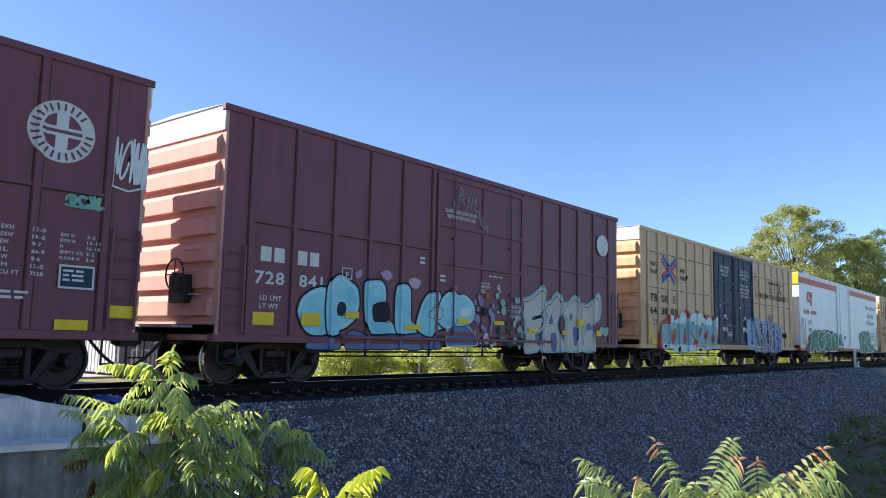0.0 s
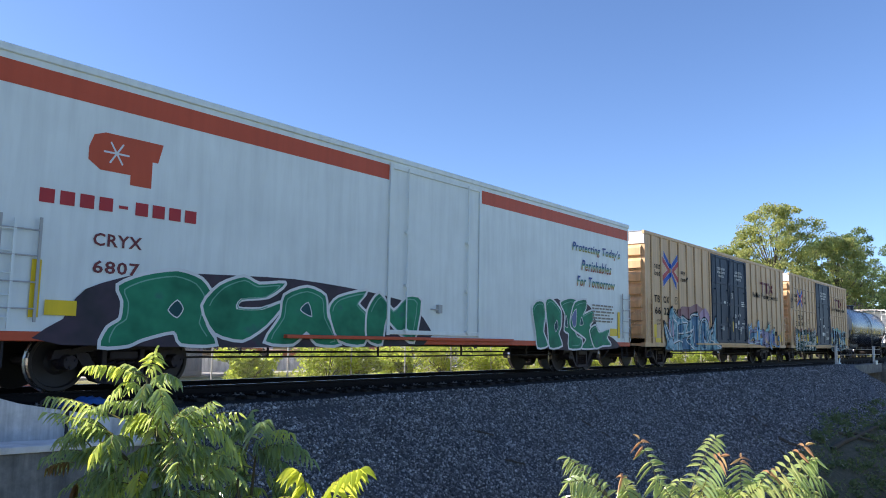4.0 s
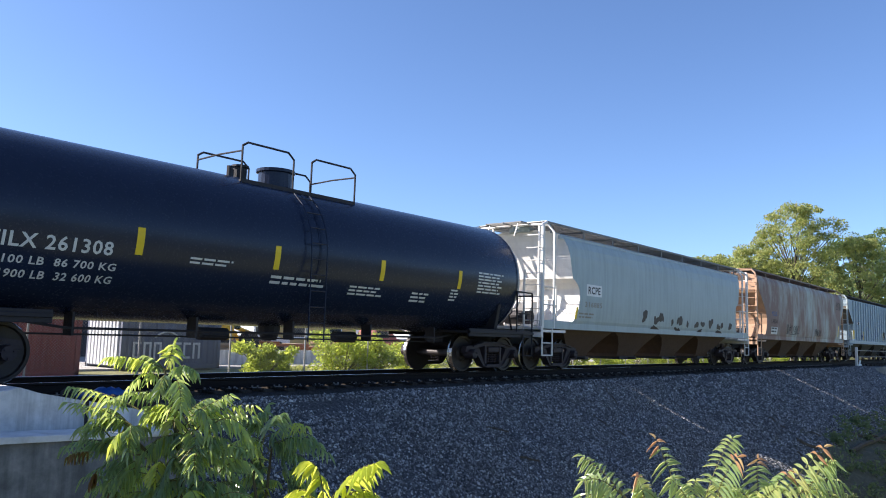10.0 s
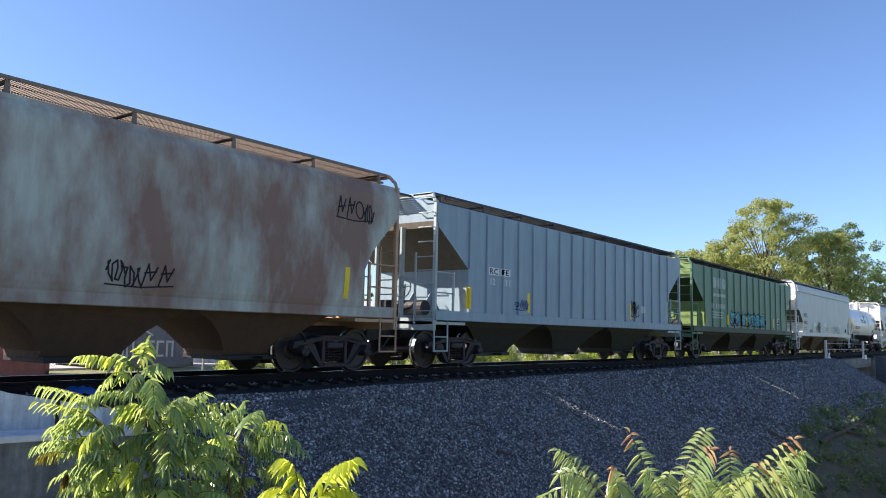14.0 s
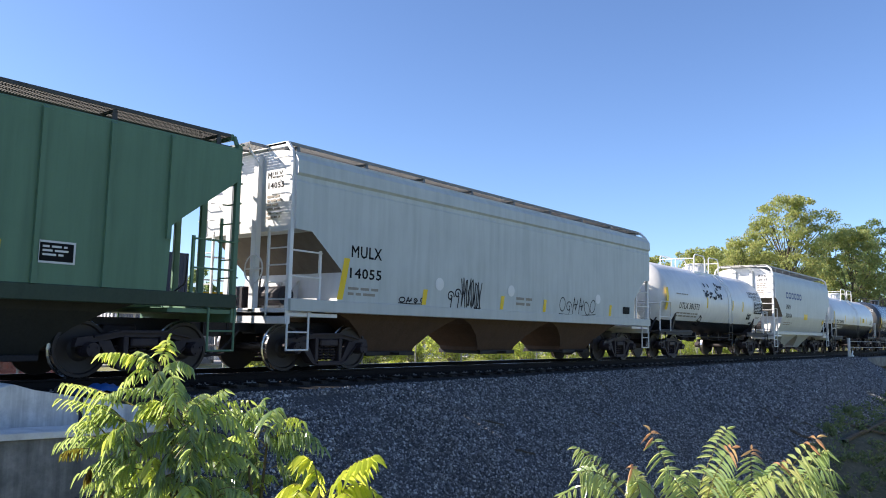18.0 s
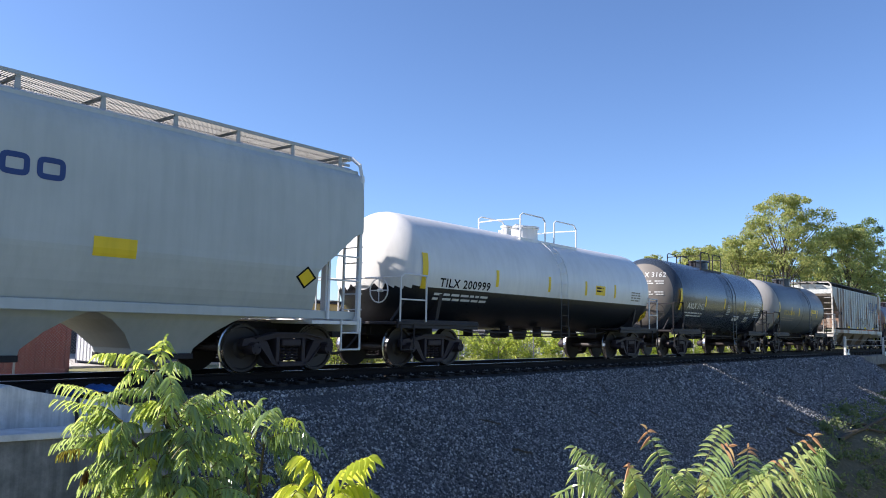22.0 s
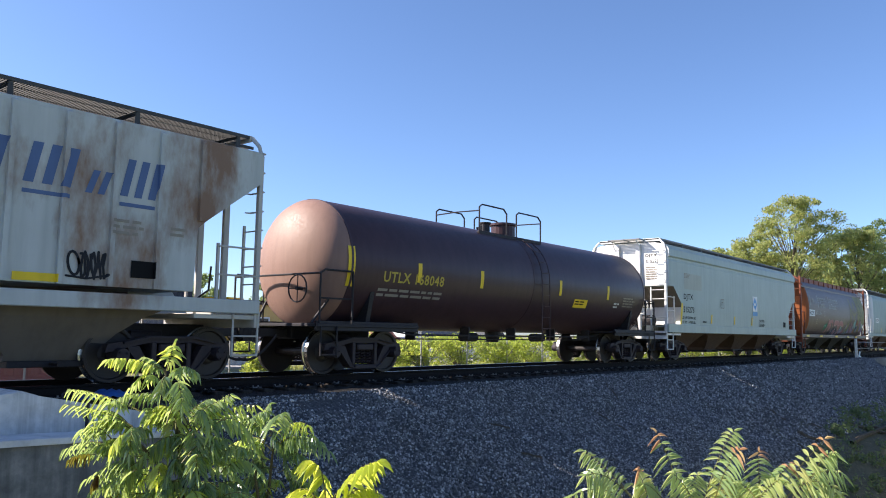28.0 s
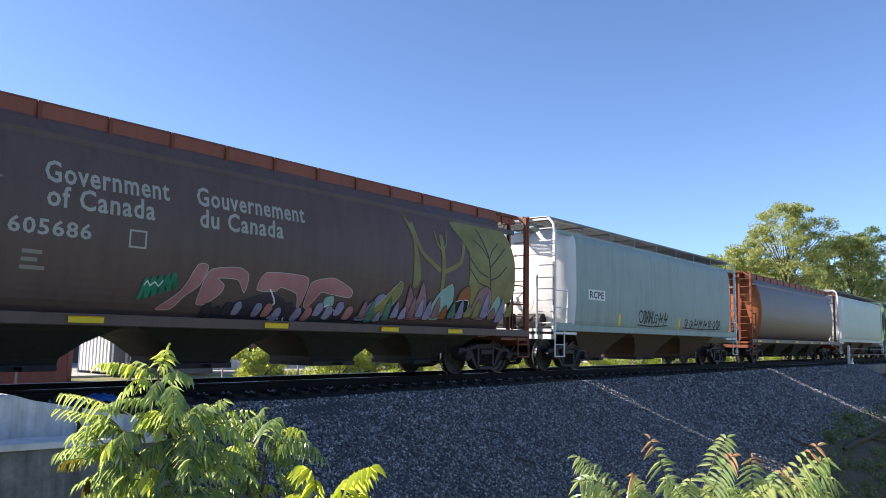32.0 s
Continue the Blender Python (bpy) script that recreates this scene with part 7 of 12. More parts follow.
def build_boxcars():
    # the maroon pair
    for x0, L, door, lab in ((-12.2, 18.65, (7.0, 11.6), "maroon boxcar with a round white railway emblem, weathered"),
                             (7.8, 15.12, (5.85, 9.50), "maroon ribbed boxcar with cyan graffiti and a sliding door")):
        n = 6 if L > 16 else 5
        ribs = even(0.68, door[0] - 0.08, n) + even(door[1] + 0.08, L - 0.66, n)
        seams = [(0.75, door[0], 2.98), (door[1], L - 0.7, 2.98)]
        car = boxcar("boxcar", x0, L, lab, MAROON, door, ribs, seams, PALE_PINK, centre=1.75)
        plate(car, 0.82, 1.29, 1.1, 1.33, STRIPE, "reflector")
        for k in range(5 if L > 16 else 0):
            plate(car, 3.2 + 2.3 * k, 3.6 + 2.3 * k, 1.08, 1.28, STRIPE, "reflector")
        if L > 16:
            n = 40
            c, r = (17.24, 3.82), 0.46
            for q, m, nm in ((1.0, INK_WHITE, "emblem_disc"), (0.60, MAROON, "emblem_centre")):
                stuck(car, nm, *ring_of(c[0], c[1], r * q * 1.08, r * q, n, 2), m)
            plate(car, c[0] - 0.09, c[0] + 0.09, c[1] - 0.34, c[1] + 0.34, INK_WHITE, "emblem_bar")
            plate(car, c[0] - 0.36, c[0] + 0.36, c[1] - 0.07, c[1] + 0.07, INK_WHITE, "emblem_bar")
            plate(car, c[0] - 0.30, c[0] + 0.30, c[1] - 0.025, c[1] + 0.025, MAROON, "emblem_bar")
            for k in range(22):
                t = 2 * math.pi * (k + 0.5) / 24 + 0.6
                stuck(car, "emblem_mark", *stroke([(c[0] + q * math.cos(t) * 1.08, c[1] + q * math.sin(t)) for q in (r * 0.72, r * 0.90)], 0.035), MAROON)
            scrawl(car, 18.03, 18.6, 3.1, 3.95, 4, 5, CHALK)
            scrawl(car, 17.37, 17.9, 2.74, 2.95, 3, 8, MINT, 0.05)
            for j, (p, q) in enumerate((("EXH", "17-0"), ("EXW", "10-6"), ("EW", "9-7"), ("IL", "60-9"), ("IW", "9-6"), ("IH", "13-0"), ("CU FT", "7528"))):
                lettering(car, p, 16.52, 16.52 + 0.055 * len(p), 2.30 - 0.105 * j, 2.36 - 0.105 * j, INK_WHITE)
                lettering(car, q, 16.92, 16.92 + 0.05 * len(q), 2.30 - 0.105 * j, 2.36 - 0.105 * j, INK_WHITE)
            for j, (p, q) in enumerate((("EXH W", "5-2"), ("EXW H", "13-11"), ("H", "16-10"), ("EMPTY CG", "5-2"), ("FLOOR H", "3-6"))):
                lettering(car, p, 17.33, 17.33 + 0.042 * len(p), 2.28 - 0.085 * j, 2.33 - 0.085 * j, INK_WHITE)
                lettering(car, q, 17.72, 17.72 + 0.042 * len(q), 2.28 - 0.085 * j, 2.33 - 0.085 * j, INK_WHITE)
            plate(car, 17.34, 17.87, 1.52, 1.87, INK_WHITE, "consolidated_stencil")
            plate(car, 17.37, 17.84, 1.55, 1.84, NAVY, "consolidated_stencil")
            bars(car, 17.40, 17.80, 1.6, 1.8, 3, INK_WHITE, 9, 2)
            bars(car, 16.5, 17.0, 1.3, 1.45, 2, INK_WHITE, 3)
            plate(car, 17.33, 17.82, 0.92, 1.07, STRIPE, "placard")
            plate(car, 18.13, 18.60, 1.12, 1.31, STRIPE, "reflector")
        else:
            for k, (a, b) in enumerate(((0.93, 1.55), (1.80, 2.40))):
                for j in range(2):
                    plate(car, a + j * (b - a) / 2, a + (j + 0.78) * (b - a) / 2, 2.26, 2.53, INK_WHITE, "reporting_mark_bar")
            lettering(car, "728", 0.82, 1.50, 1.84, 2.08, INK_WHITE)
            lettering(car, "LD LMT", 0.95, 1.45, 1.55, 1.64, INK_WHITE)
            lettering(car, "LT WT", 0.95, 1.38, 1.40, 1.49, INK_WHITE)
            lettering(car, "841", 1.85, 2.45, 1.84, 2.08, INK_WHITE)
            cyan_mural(car)
            cream_mural(car)
            for a, b, z0, z1 in ((1.92, 2.40, 1.12, 1.36), (3.06, 3.44, 1.30, 1.43), (4.85, 5.40, 1.12, 1.22), (6.66, 7.12, 1.30, 1.42), (8.14, 8.58, 1.31, 1.41), (9.80, 10.25, 1.17, 1.27), (11.5, 11.85, 1.12, 1.24), (12.4, 12.8, 1.40, 1.60), (13.6, 13.9, 1.12, 1.30)):
                plate(car, a, b, z0, z1, STRIPE, "reflector")
            for j, (word, a, b) in enumerate((("CLOSE AND LOCK DOOR", 6.10, 7.35), ("BEFORE MOVING CAR", 6.19, 7.29))):
                lettering(car, word, a, b, 3.90 - 0.13 * j, 3.99 - 0.13 * j, INK_WHITE)
            for j, (word, a, b) in enumerate((("UNLATCH", 8.81, 9.31), ("TO CLOSE", 8.82, 9.31), ("DOORS", 8.83, 9.25))):
                lettering(car, word, a, b, 1.75 - 0.12 * j, 1.84 - 0.12 * j, INK_WHITE)
            stuck(car, "plate_mark", *joined([rect(2.92 + p, 2.92 + q, 2.08 + u, 2.08 + v) for p, q, u, v in ((0, 0.28, 0, 0.02), (0, 0.28, 0.21, 0.23), (0, 0.02, 0.02, 0.21), (0.26, 0.28, 0.02, 0.21))]), INK_WHITE)
            lettering(car, "F", 3.02, 3.10, 2.11, 2.22, INK_WHITE)
            n = 24
            stuck(car, "emblem_disc", [(14.0 + 0.38 * math.cos(2 * math.pi * i / n), 3.95 + 0.33 * math.sin(2 * math.pi * i / n)) for i in range(n)], [tuple(range(n))], INK_WHITE)
            tag = Mural(car)
            for pts in (((6.41, 4.13), (6.50, 4.22), (6.42, 4.02)), ((6.62, 4.20), (6.68, 4.56), (6.80, 4.42), (6.62, 4.35)), ((6.85, 4.35), (6.72, 4.25), (6.88, 4.15)), ((6.95, 4.05), (7.0, 4.38), (7.1, 4.1), (7.15, 4.4)), ((7.2, 4.3), (7.32, 4.38), (7.22, 4.12), (7.38, 4.05)), ((7.42, 4.1), (7.50, 3.78), (7.62, 3.70)), ((7.55, 3.95), (7.60, 3.75)), ((7.66, 3.85), (7.80, 3.62)), ((7.62, 3.66), (7.82, 3.76))):
                line(tag, pts, INK_GREY, 0.030)
            bars(car, 5.3, 5.55, 2.55, 2.75, 2, INK_WHITE, 4)
            bars(car, 5.95, 6.2, 2.2, 2.4, 2, INK_WHITE, 6)
            lettering(car, "OPEN CLOSE", 7.53, 7.92, 2.20, 2.28, INK_WHITE)
            lettering(car, "ASD", 7.53, 7.72, 2.07, 2.17, INK_WHITE)
            stuck(car, "arrow_mark", *joined([stroke([(7.55, 2.325), (7.90, 2.325)], 0.016), ([(7.53, 2.325), (7.59, 2.295), (7.59, 2.355)], [(0, 1, 2)]), ([(7.92, 2.325), (7.86, 2.355), (7.86, 2.295)], [(0, 1, 2)])]), INK_WHITE)
            plate(car, 7.77, 7.90, 1.95, 2.10, ORANGE, "sticker")
            bars(car, 7.88, 8.50, 2.47, 2.53, 1, INK_WHITE, 7, 3)
            v, f = ring_of(8.30, 2.26, 0.05, 0.05, 12, 2)
            stuck(car, "round_mark", *stroke(v + v[:1], 0.03), INK_WHITE)
            stuck(car, "round_mark", *stroke([(8.34, 2.22), (8.37, 2.15), (8.31, 2.12)], 0.03), INK_WHITE)
            bars(car, 8.24, 8.40, 1.57, 1.65, 1, INK_WHITE, 4)

    M1 = [("TB", 0.83, 1.40, 2.42), ("OX", 1.76, 2.28, 2.42), ("64", 0.82, 1.36, 1.97), ("30", 1.76, 2.26, 1.97), ("03", 2.60, 3.12, 1.97)]
    pool_car(24.55, 18.45, "tan boxcar with a dark blue double door and pale teal graffiti", M1, ("RAILCAR POOLING EXPERTS", 12.75, 17.4), (0.85, 1.78, 1.35, 3.45),
             (6.85, 11.81), even(0.63, 6.76, 7) + even(11.9, 17.75, 6), [(0.7, 6.8, 4.2), (0.7, 6.8, 2.95), (11.9, 17.7, 2.95), (11.9, 17.7, 4.2)], 2,
             (teal_mural, purple_mural), 21, 2.4)
    tag = Mural(CARS[-1])
    for pts in (((12.00, 3.80), (12.06, 4.30), (12.20, 3.95), (12.30, 4.42)), ((12.32, 3.85), (12.44, 4.05), (12.40, 3.75), (12.52, 3.80)), ((12.02, 3.55), (12.30, 3.65), (12.10, 3.25), (12.46, 3.40)), ((12.15, 3.12), (12.28, 3.30), (12.50, 3.10))):
        line(tag, pts, MAROON_SPRAY, 0.035)
    M2 = [("TB", 0.84, 1.36, 2.41), ("OX", 1.70, 2.24, 2.41), ("66", 0.89, 1.42, 1.98), ("22", 1.72, 2.22, 1.98), ("84", 2.64, 3.16, 1.98)]
    pool_car(66.22, 18.43, "tan boxcar with a dark blue double door and icy blue graffiti", M2, ("Railcar Pooling Experts", 12.8, 17.0), (0.87, 1.62, 1.6, 3.46),
             (6.86, 11.66), even(0.65, 6.78, 7) + even(11.75, 17.75, 7), [], 2,
             (icy_mural, blue_mural), 31, 2.4)
    M3 = [("FB", 1.58, 2.10, 2.40), ("OX", 2.30, 2.80, 2.40), ("5", 1.11, 1.30, 2.02), ("05", 1.55, 2.02, 2.02), ("76", 2.30, 2.75, 2.02), ("2", 3.05, 3.25, 2.02)]
    pool_car(85.86, 15.3, "tan boxcar with a dark blue sliding door and silver-black graffiti", M3, ("Railcar Pooling Experts", 10.15, 14.3), (0.88, 1.54, 1.3, 2.94),
             (5.94, 9.65), even(0.70, 5.86, 7) + even(9.74, 14.6, 7), [(0.7, 5.9, 4.2), (0.7, 5.9, 2.95), (9.8, 14.6, 4.2), (9.8, 14.6, 2.95)], 1,
             ((0.7, 5.7, 0.6, 1.9, 8, DEEP_GREEN, SILVER, DEEP_GREEN, CHALK, MAROON_SPRAY, 0.15, "curl"), dark_mural), 41, 1.75)
    c = CARS[-1]
    for x, z0, z1, w in ((1.38, 1.15, 1.6, 0.22), (3.5, 1.2, 1.6, 0.12), (5.75, 1.1, 1.5, 0.12)):
        plate(c, x, x + w, z0, z1, STRIPE, "reflector")
    for x in (2.0, 2.7):
        plate(c, x, x + 0.45, 1.18, 1.52, TAN, "data_panel")
        bars(c, x + 0.05, x + 0.42, 1.26, 1.44, 2, INK_BLACK, 3, 2)
    scrawl(c, 0.05, 0.6, 3.0, 3.9, 2, 47, INK, 0.05)
    # the white refrigerator car
    L = 20.8
    car = boxcar("refrigerator_car", 44.14, L, "smooth white refrigerator boxcar with an orange stripe and green graffiti", WHITE, (8.35, 11.9), [], [], BRIGHT_WHITE, smooth=True, centre=2.6, roof_mat=WHITE, sill_mat=ORANGE)
    for s in (-1, 1):
        stuck(car, "stripe", *rect(0.0, L, 4.42, 4.76), ORANGE, "orange stripe", y_side=s)
    bm = B()
    box(bm, -0.012, 0.012, -HALF, HALF, 4.35, EAVE)
    part("end_band", bm, YELLOW, car.ob, "yellow band on the end wall")
    stuck(car, "emblem", [(1.55, 3.75), (1.62, 3.95), (1.8, 4.02), (2.8, 4.02), (2.72, 3.7), (2.62, 3.7), (2.62, 3.26), (2.25, 3.26), (2.25, 3.42), (1.75, 3.42), (1.55, 3.55)], [tuple(range(11))], ORANGE)
    for k in range(3):
        a = math.pi * k / 3
        stuck(car, "emblem_star", *stroke([(2.0 - 0.2 * math.cos(a), 3.72 - 0.18 * math.sin(a)), (2.0 + 0.2 * math.cos(a), 3.72 + 0.18 * math.sin(a))], 0.03), CHALK)
    for k in range(9):
        if k != 4:
            plate(car, 0.87 + k * 0.30, 0.87 + k * 0.30 + 0.22, 2.79, 3.0, INK_RED, "name_bar")
    plate(car, 2.09, 2.24, 2.86, 2.91, INK_RED, "name_bar")
    lettering(car, "CRYX", 1.71, 2.52, 2.24, 2.44, INK_MAROON)
    lettering(car, "6807", 1.73, 2.5, 1.82, 2.02, INK_MAROON)
    green_mural(car)
    lettering(car, "Protecting Today's", 16.7, 20.0, 3.62, 3.98, RAINBOW, slant=0.25)
    lettering(car, "Perishables", 17.3, 19.35, 3.12, 3.46, RAINBOW, slant=0.25)
    lettering(car, "For Tomorrow", 17.0, 19.6, 2.62, 2.94, RAINBOW, slant=0.25)
    plate(car, 0.83, 0.97, 1.12, 1.95, STRIPE, "reflector")
    plate(car, 19.82, 19.98, 1.05, 1.92, STRIPE, "reflector")
    plate(car, 19.24, 19.78, 1.12, 1.36, STRIPE, "placard")
    plate(car, 1.05, 1.52, 1.16, 1.38, STRIPE, "placard")
    bars(car, 18.0, 19.6, 1.5, 2.1, 6, INK_GREY, 7, 3)
    for x in (0.35, 20.12):
        ladder(car, x, x + 0.55, 1.05, 2.55, 4, GALV)


# ---- covered hoppers ----
def hopper(name, x0, L, label, paintm, levels, ribs=(), chutes=3, sill=(1.18, 1.42), walk_mat=None, end_mat=None, chute_mat=None, centre=2.1, hatch="trough", post=4.1, sill_mat=None, frame_mat=None, walk_z=0.19, walk_y=(0.12, 1.20), sill_out=0.03, dome=None, deck=0.12, slope_mat=None, chute_span=None, column=0.08):
    zs = [l[0] for l in levels]
    ws = [l[1] for l in levels]
    inset = [l[2] for l in levels]

    def face(x, z):
        w = float(np.interp(z, zs, ws))
        for r in ribs:
            d = abs(x - r)
            if d < 0.05:
                return w + 0.05 * min(1.0, (0.05 - d) / 0.012)
        return w

    cuts = [r + d for r in ribs for d in (-0.05, -0.038, 0.038, 0.05)]
    car = Car(name, x0, L, label, "hopper car", face, cuts, [z for z in zs if 1.0 < z < 4.6])
    ob = car.ob
    frame_mat = frame_mat or paintm
    end_mat = end_mat or paintm
    sill_mat = sill_mat or paintm
    bm = B()
    loft(bm, [(z, dome[0], L - dome[0], w) for z, w, i in levels] if dome else [(z, i, L - i, w) for z, w, i in levels])
    body = part("body", bm, paintm, ob)
    if not dome:
        # a paler end_mat puts the sunlight on the ends into their colour
        body.data.materials.append(end_mat)
        # default slope paint: dust plus the shade under the sloped ends
        body.data.materials.append(slope_mat or SLOPE_DUST_SHADE)
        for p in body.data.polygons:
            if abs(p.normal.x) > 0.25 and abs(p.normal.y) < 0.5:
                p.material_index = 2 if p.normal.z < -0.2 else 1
    if dome:
        zm = (zs[0] + zs[-1]) / 2
        outline = [(-w, z) for z, w in zip(zs, ws)] + [(w, z) for z, w in list(zip(zs, ws))[::-1]]
        for e in (0, 1):
            bm = B()
            rings = []
            for k in range(7):
                t = math.pi / 2 * k / 6.6
                x = dome[0] - dome[1] * math.sin(t)
                f = math.cos(t) ** 0.8
                rings.append([bm.verts.new((x if e == 0 else L - x, y * f, zm + (z - zm) * f)) for y, z in outline])
            m = len(outline)
            for p, q in zip(rings, rings[1:]):
                for i in range(m):
                    bm.faces.new((p[i], p[(i + 1) % m], q[(i + 1) % m], q[i]))
            bm.faces.new(rings[-1])
            part("end_dome", bm, end_mat or paintm, ob, "rounded end of the hopper body", True)
    zt, eave = zs[-1], [z for z, w in zip(zs, ws) if w > 1.25][-1]
    for s in (-1, 1):
        for r in ribs:
            zb = zs[0]
            ztop = eave - 0.05
            rr = min(r, L - r)
            for z in np.arange(zs[0], eave, 0.05):
                if float(np.interp(z, zs, inset)) <= rr - 0.06:
                    zb = z
                    break
            steps = [zb] + [z for z in zs if zb < z < ztop] + [ztop]
            bm = B()
            rows = []
            for z in steps:
                w = float(np.interp(z, zs, ws))
                rows.append([bm.verts.new((r + dx, s * (w + dy), z)) for dx, dy in ((-0.05, -0.01), (-0.038, 0.05), (0.038, 0.05), (0.05, -0.01))])
            for a, b in zip(rows, rows[1:]):
                for i in range(4):
                    bm.faces.new((a[i], a[(i + 1) % 4], b[(i + 1) % 4], b[i]))
            bm.faces.new(rows[0])
            bm.faces.new(rows[-1])
            part("rib", bm, paintm, ob)
        bm = B()
        y0, y1 = s * 1.38, s * (ws[0] + sill_out)
        box(bm, 0.05, L - 0.05, min(y0, y1), max(y0, y1), sill[0], sill[1], 0.012)
        part("side_sill", bm, sill_mat, ob)
        bm = B()
        w = float(np.interp(eave - 0.06, zs, ws))
        y0, y1 = s * (w - 0.05), s * (w + 0.035)
        box(bm, inset[-1], L - inset[-1], min(y0, y1), max(y0, y1), eave - 0.14, eave - 0.02, 0.015)
        part("roof_rail", bm, paintm, ob)
    # discharge chutes
    a, b = chute_span or (1.65, L - 1.65)
    cw = (b - a) / chutes
    for k in range(chutes):
        bm = B()
        p, q = a + cw * k, a + cw * (k + 1)
        m = (p + q) / 2
        g = cw * 0.20
        zh = sill[0] + 0.02
        loft(bm, [(0.36, m - g, m + g, 0.60), (0.46, m - g, m + g, 0.66), (0.46 + 0.45 * (zh - 0.46), m - g * 1.42, m + g * 1.42, 0.86), (0.46 + 0.8 * (zh - 0.46), m - g * 1.95, m + g * 1.95, 1.02), (zh, p + 0.03, q - 0.03, 1.08)])
        part("chute", bm, chute_mat or DULL_BROWN_METAL, ob)
        bm = B()
        box(bm, m - g * 0.95, m + g * 0.95, -0.72, 0.72, 0.27, 0.37, 0.01)
        tube(bm, (m, -1.0, 0.32), (m, 1.0, 0.32), 0.03, 6)
        part("outlet_gate", bm, STEEL, ob)
    # running boards
    walk_mat = walk_mat or WALK_GREY
    zr = zt + walk_z
    d0, d1 = deck, L - deck
    for s in (-1, 1):
        bm = B()
        for y in walk_y:
            box(bm, d0, d1, s * y - 0.012, s * y + 0.012, zr, zr + 0.06)
        n = int((d1 - d0) / 0.045)
        for i in range(n):
            x = d0 + (d1 - d0) * i / n
            box(bm, x, x + 0.014, min(s * walk_y[0], s * walk_y[1]), max(s * walk_y[0], s * walk_y[1]), zr + 0.008, zr + 0.046)
        for k in (1, 2):
            y = walk_y[0] + (walk_y[1] - walk_y[0]) * k / 3
            box(bm, d0, d1, s * y - 0.006, s * y + 0.006, zr + 0.02, zr + 0.045)
        part("running_board", bm, walk_mat, ob)
        for i in range(9):
            x = d0 + 0.3 + (d1 - d0 - 0.6) * i / 8
            bm = B()
            y = s * walk_y[1]
            yo = s * (walk_y[1] - 0.02)
            foot = float(np.interp(walk_y[1], ws[::-1], zs[::-1])) - 0.02
            extruded(bm, [(x - 0.05, foot), (x + 0.05, foot), (x + 0.035, zr), (x - 0.035, zr)], min(yo, yo + s * 0.012), max(yo, yo + s * 0.012))
            box(bm, x - 0.03, x + 0.03, min(s * walk_y[0], y), max(s * walk_y[0], y), zr - 0.035, zr)
            part("running_board_bracket", bm, walk_mat, ob)
    for e in (0, 1):
        xa = deck - 0.46 if e == 0 else L - deck + 0.02
        board = new("crossover_board")
        board.parent = ob
        for k in range(9):
            bm = B()
            box(bm, xa + 0.05 * k, xa + 0.05 * k + 0.016, -0.62, 0.62, zr + 0.0, zr + 0.03)
            part("grating_bar", bm, walk_mat, board)
        for y in (-0.62, 0.0, 0.62):
            bm = B()
            box(bm, xa - 0.01, xa + 0.45, y - 0.012, y + 0.012, zr - 0.02, zr + 0.035)
            part("bearer", bm, walk_mat, board)
        bm = B()
        for y in (-0.5, 0.5):
            pipe(bm, [(xa + (0.05 if e == 0 else 0.39), y, zr - 0.02), (0.06 if e == 0 else L - 0.06, y, zr - 0.42)], 0.018, 4)
        part("bracket", bm, frame_mat, board)
        bm = B()
        xb = deck if e == 0 else L - deck - 0.06
        box(bm, xb, xb + 0.06, -walk_y[1] - 0.02, walk_y[1] + 0.02, zr - 0.05, zr + 0.065, 0.008)
        part("end_bearer", bm, frame_mat, ob)
        for y in (-0.42, 0.42) if column and not dome else ():
            bm = B()
            box(bm, *((0.0, 0.13) if e == 0 else (L - 0.13, L)), y - column, y + column, sill[0] - 0.03, eave + 0.02 if column > 0.05 else 3.5, 0.012)
            part("end_column", bm, end_mat if column > 0.05 else frame_mat, ob)
    if hatch == "trough":
        bm = B()
        box(bm, 0.9, L - 0.9, -0.30, 0.30, zt - 0.05, zt + 0.10, 0.02)
        part("hatch_cover", bm, paintm, ob)
        for k in range(8):
            x = 1.3 + (L - 2.6) * k / 7
            bm = B()
            box(bm, x - 0.03, x + 0.03, -0.36, 0.36, zt + 0.08, zt + 0.13)
            part("hatch_strap", bm, walk_mat, ob)
    else:
        for k in range(10):
            x = 1.2 + (L - 2.4) * k / 9
            bm = B()
            lathe(bm, [(zt - 0.05, 0.38), (zt + 0.08, 0.38), (zt + 0.14, 0.30)], 16, "z", (x, 0, 0))
            part("hatch_cover", bm, paintm, ob)
    # end framing
    for e in (0, 1):
        sg = 1 if e == 0 else -1
        xe = 0.0 if e == 0 else L

        def X(d):
            return xe + sg * d

        bm = B()
        box(bm, min(X(0.0), X(1.35)), max(X(0.0), X(1.35)), -1.48, 1.48, sill[0] - 0.10, sill[0] - 0.03)
        box(bm, min(X(0.0), X(0.12)), max(X(0.0), X(0.12)), -1.5, 1.5, sill[0] - 0.25, sill[0] + 0.05, 0.01)
        part("end_platform", bm, frame_mat, ob)
        for s in (-1, 1):
            bm = B()
            box(bm, min(X(0.04), X(0.13)), max(X(0.04), X(0.13)), s * 1.46 - 0.045, s * 1.46 + 0.045, sill[0], post, 0.008)
            part("corner_post", bm, frame_mat, ob)
            bm = B()
            box(bm, min(X(0.87), X(0.92)), max(X(0.87), X(0.92)), s * 1.42 - 0.022, s * 1.42 + 0.022, sill[0], 2.4)
            part("end_post", bm, frame_mat, ob)
            bm = B()
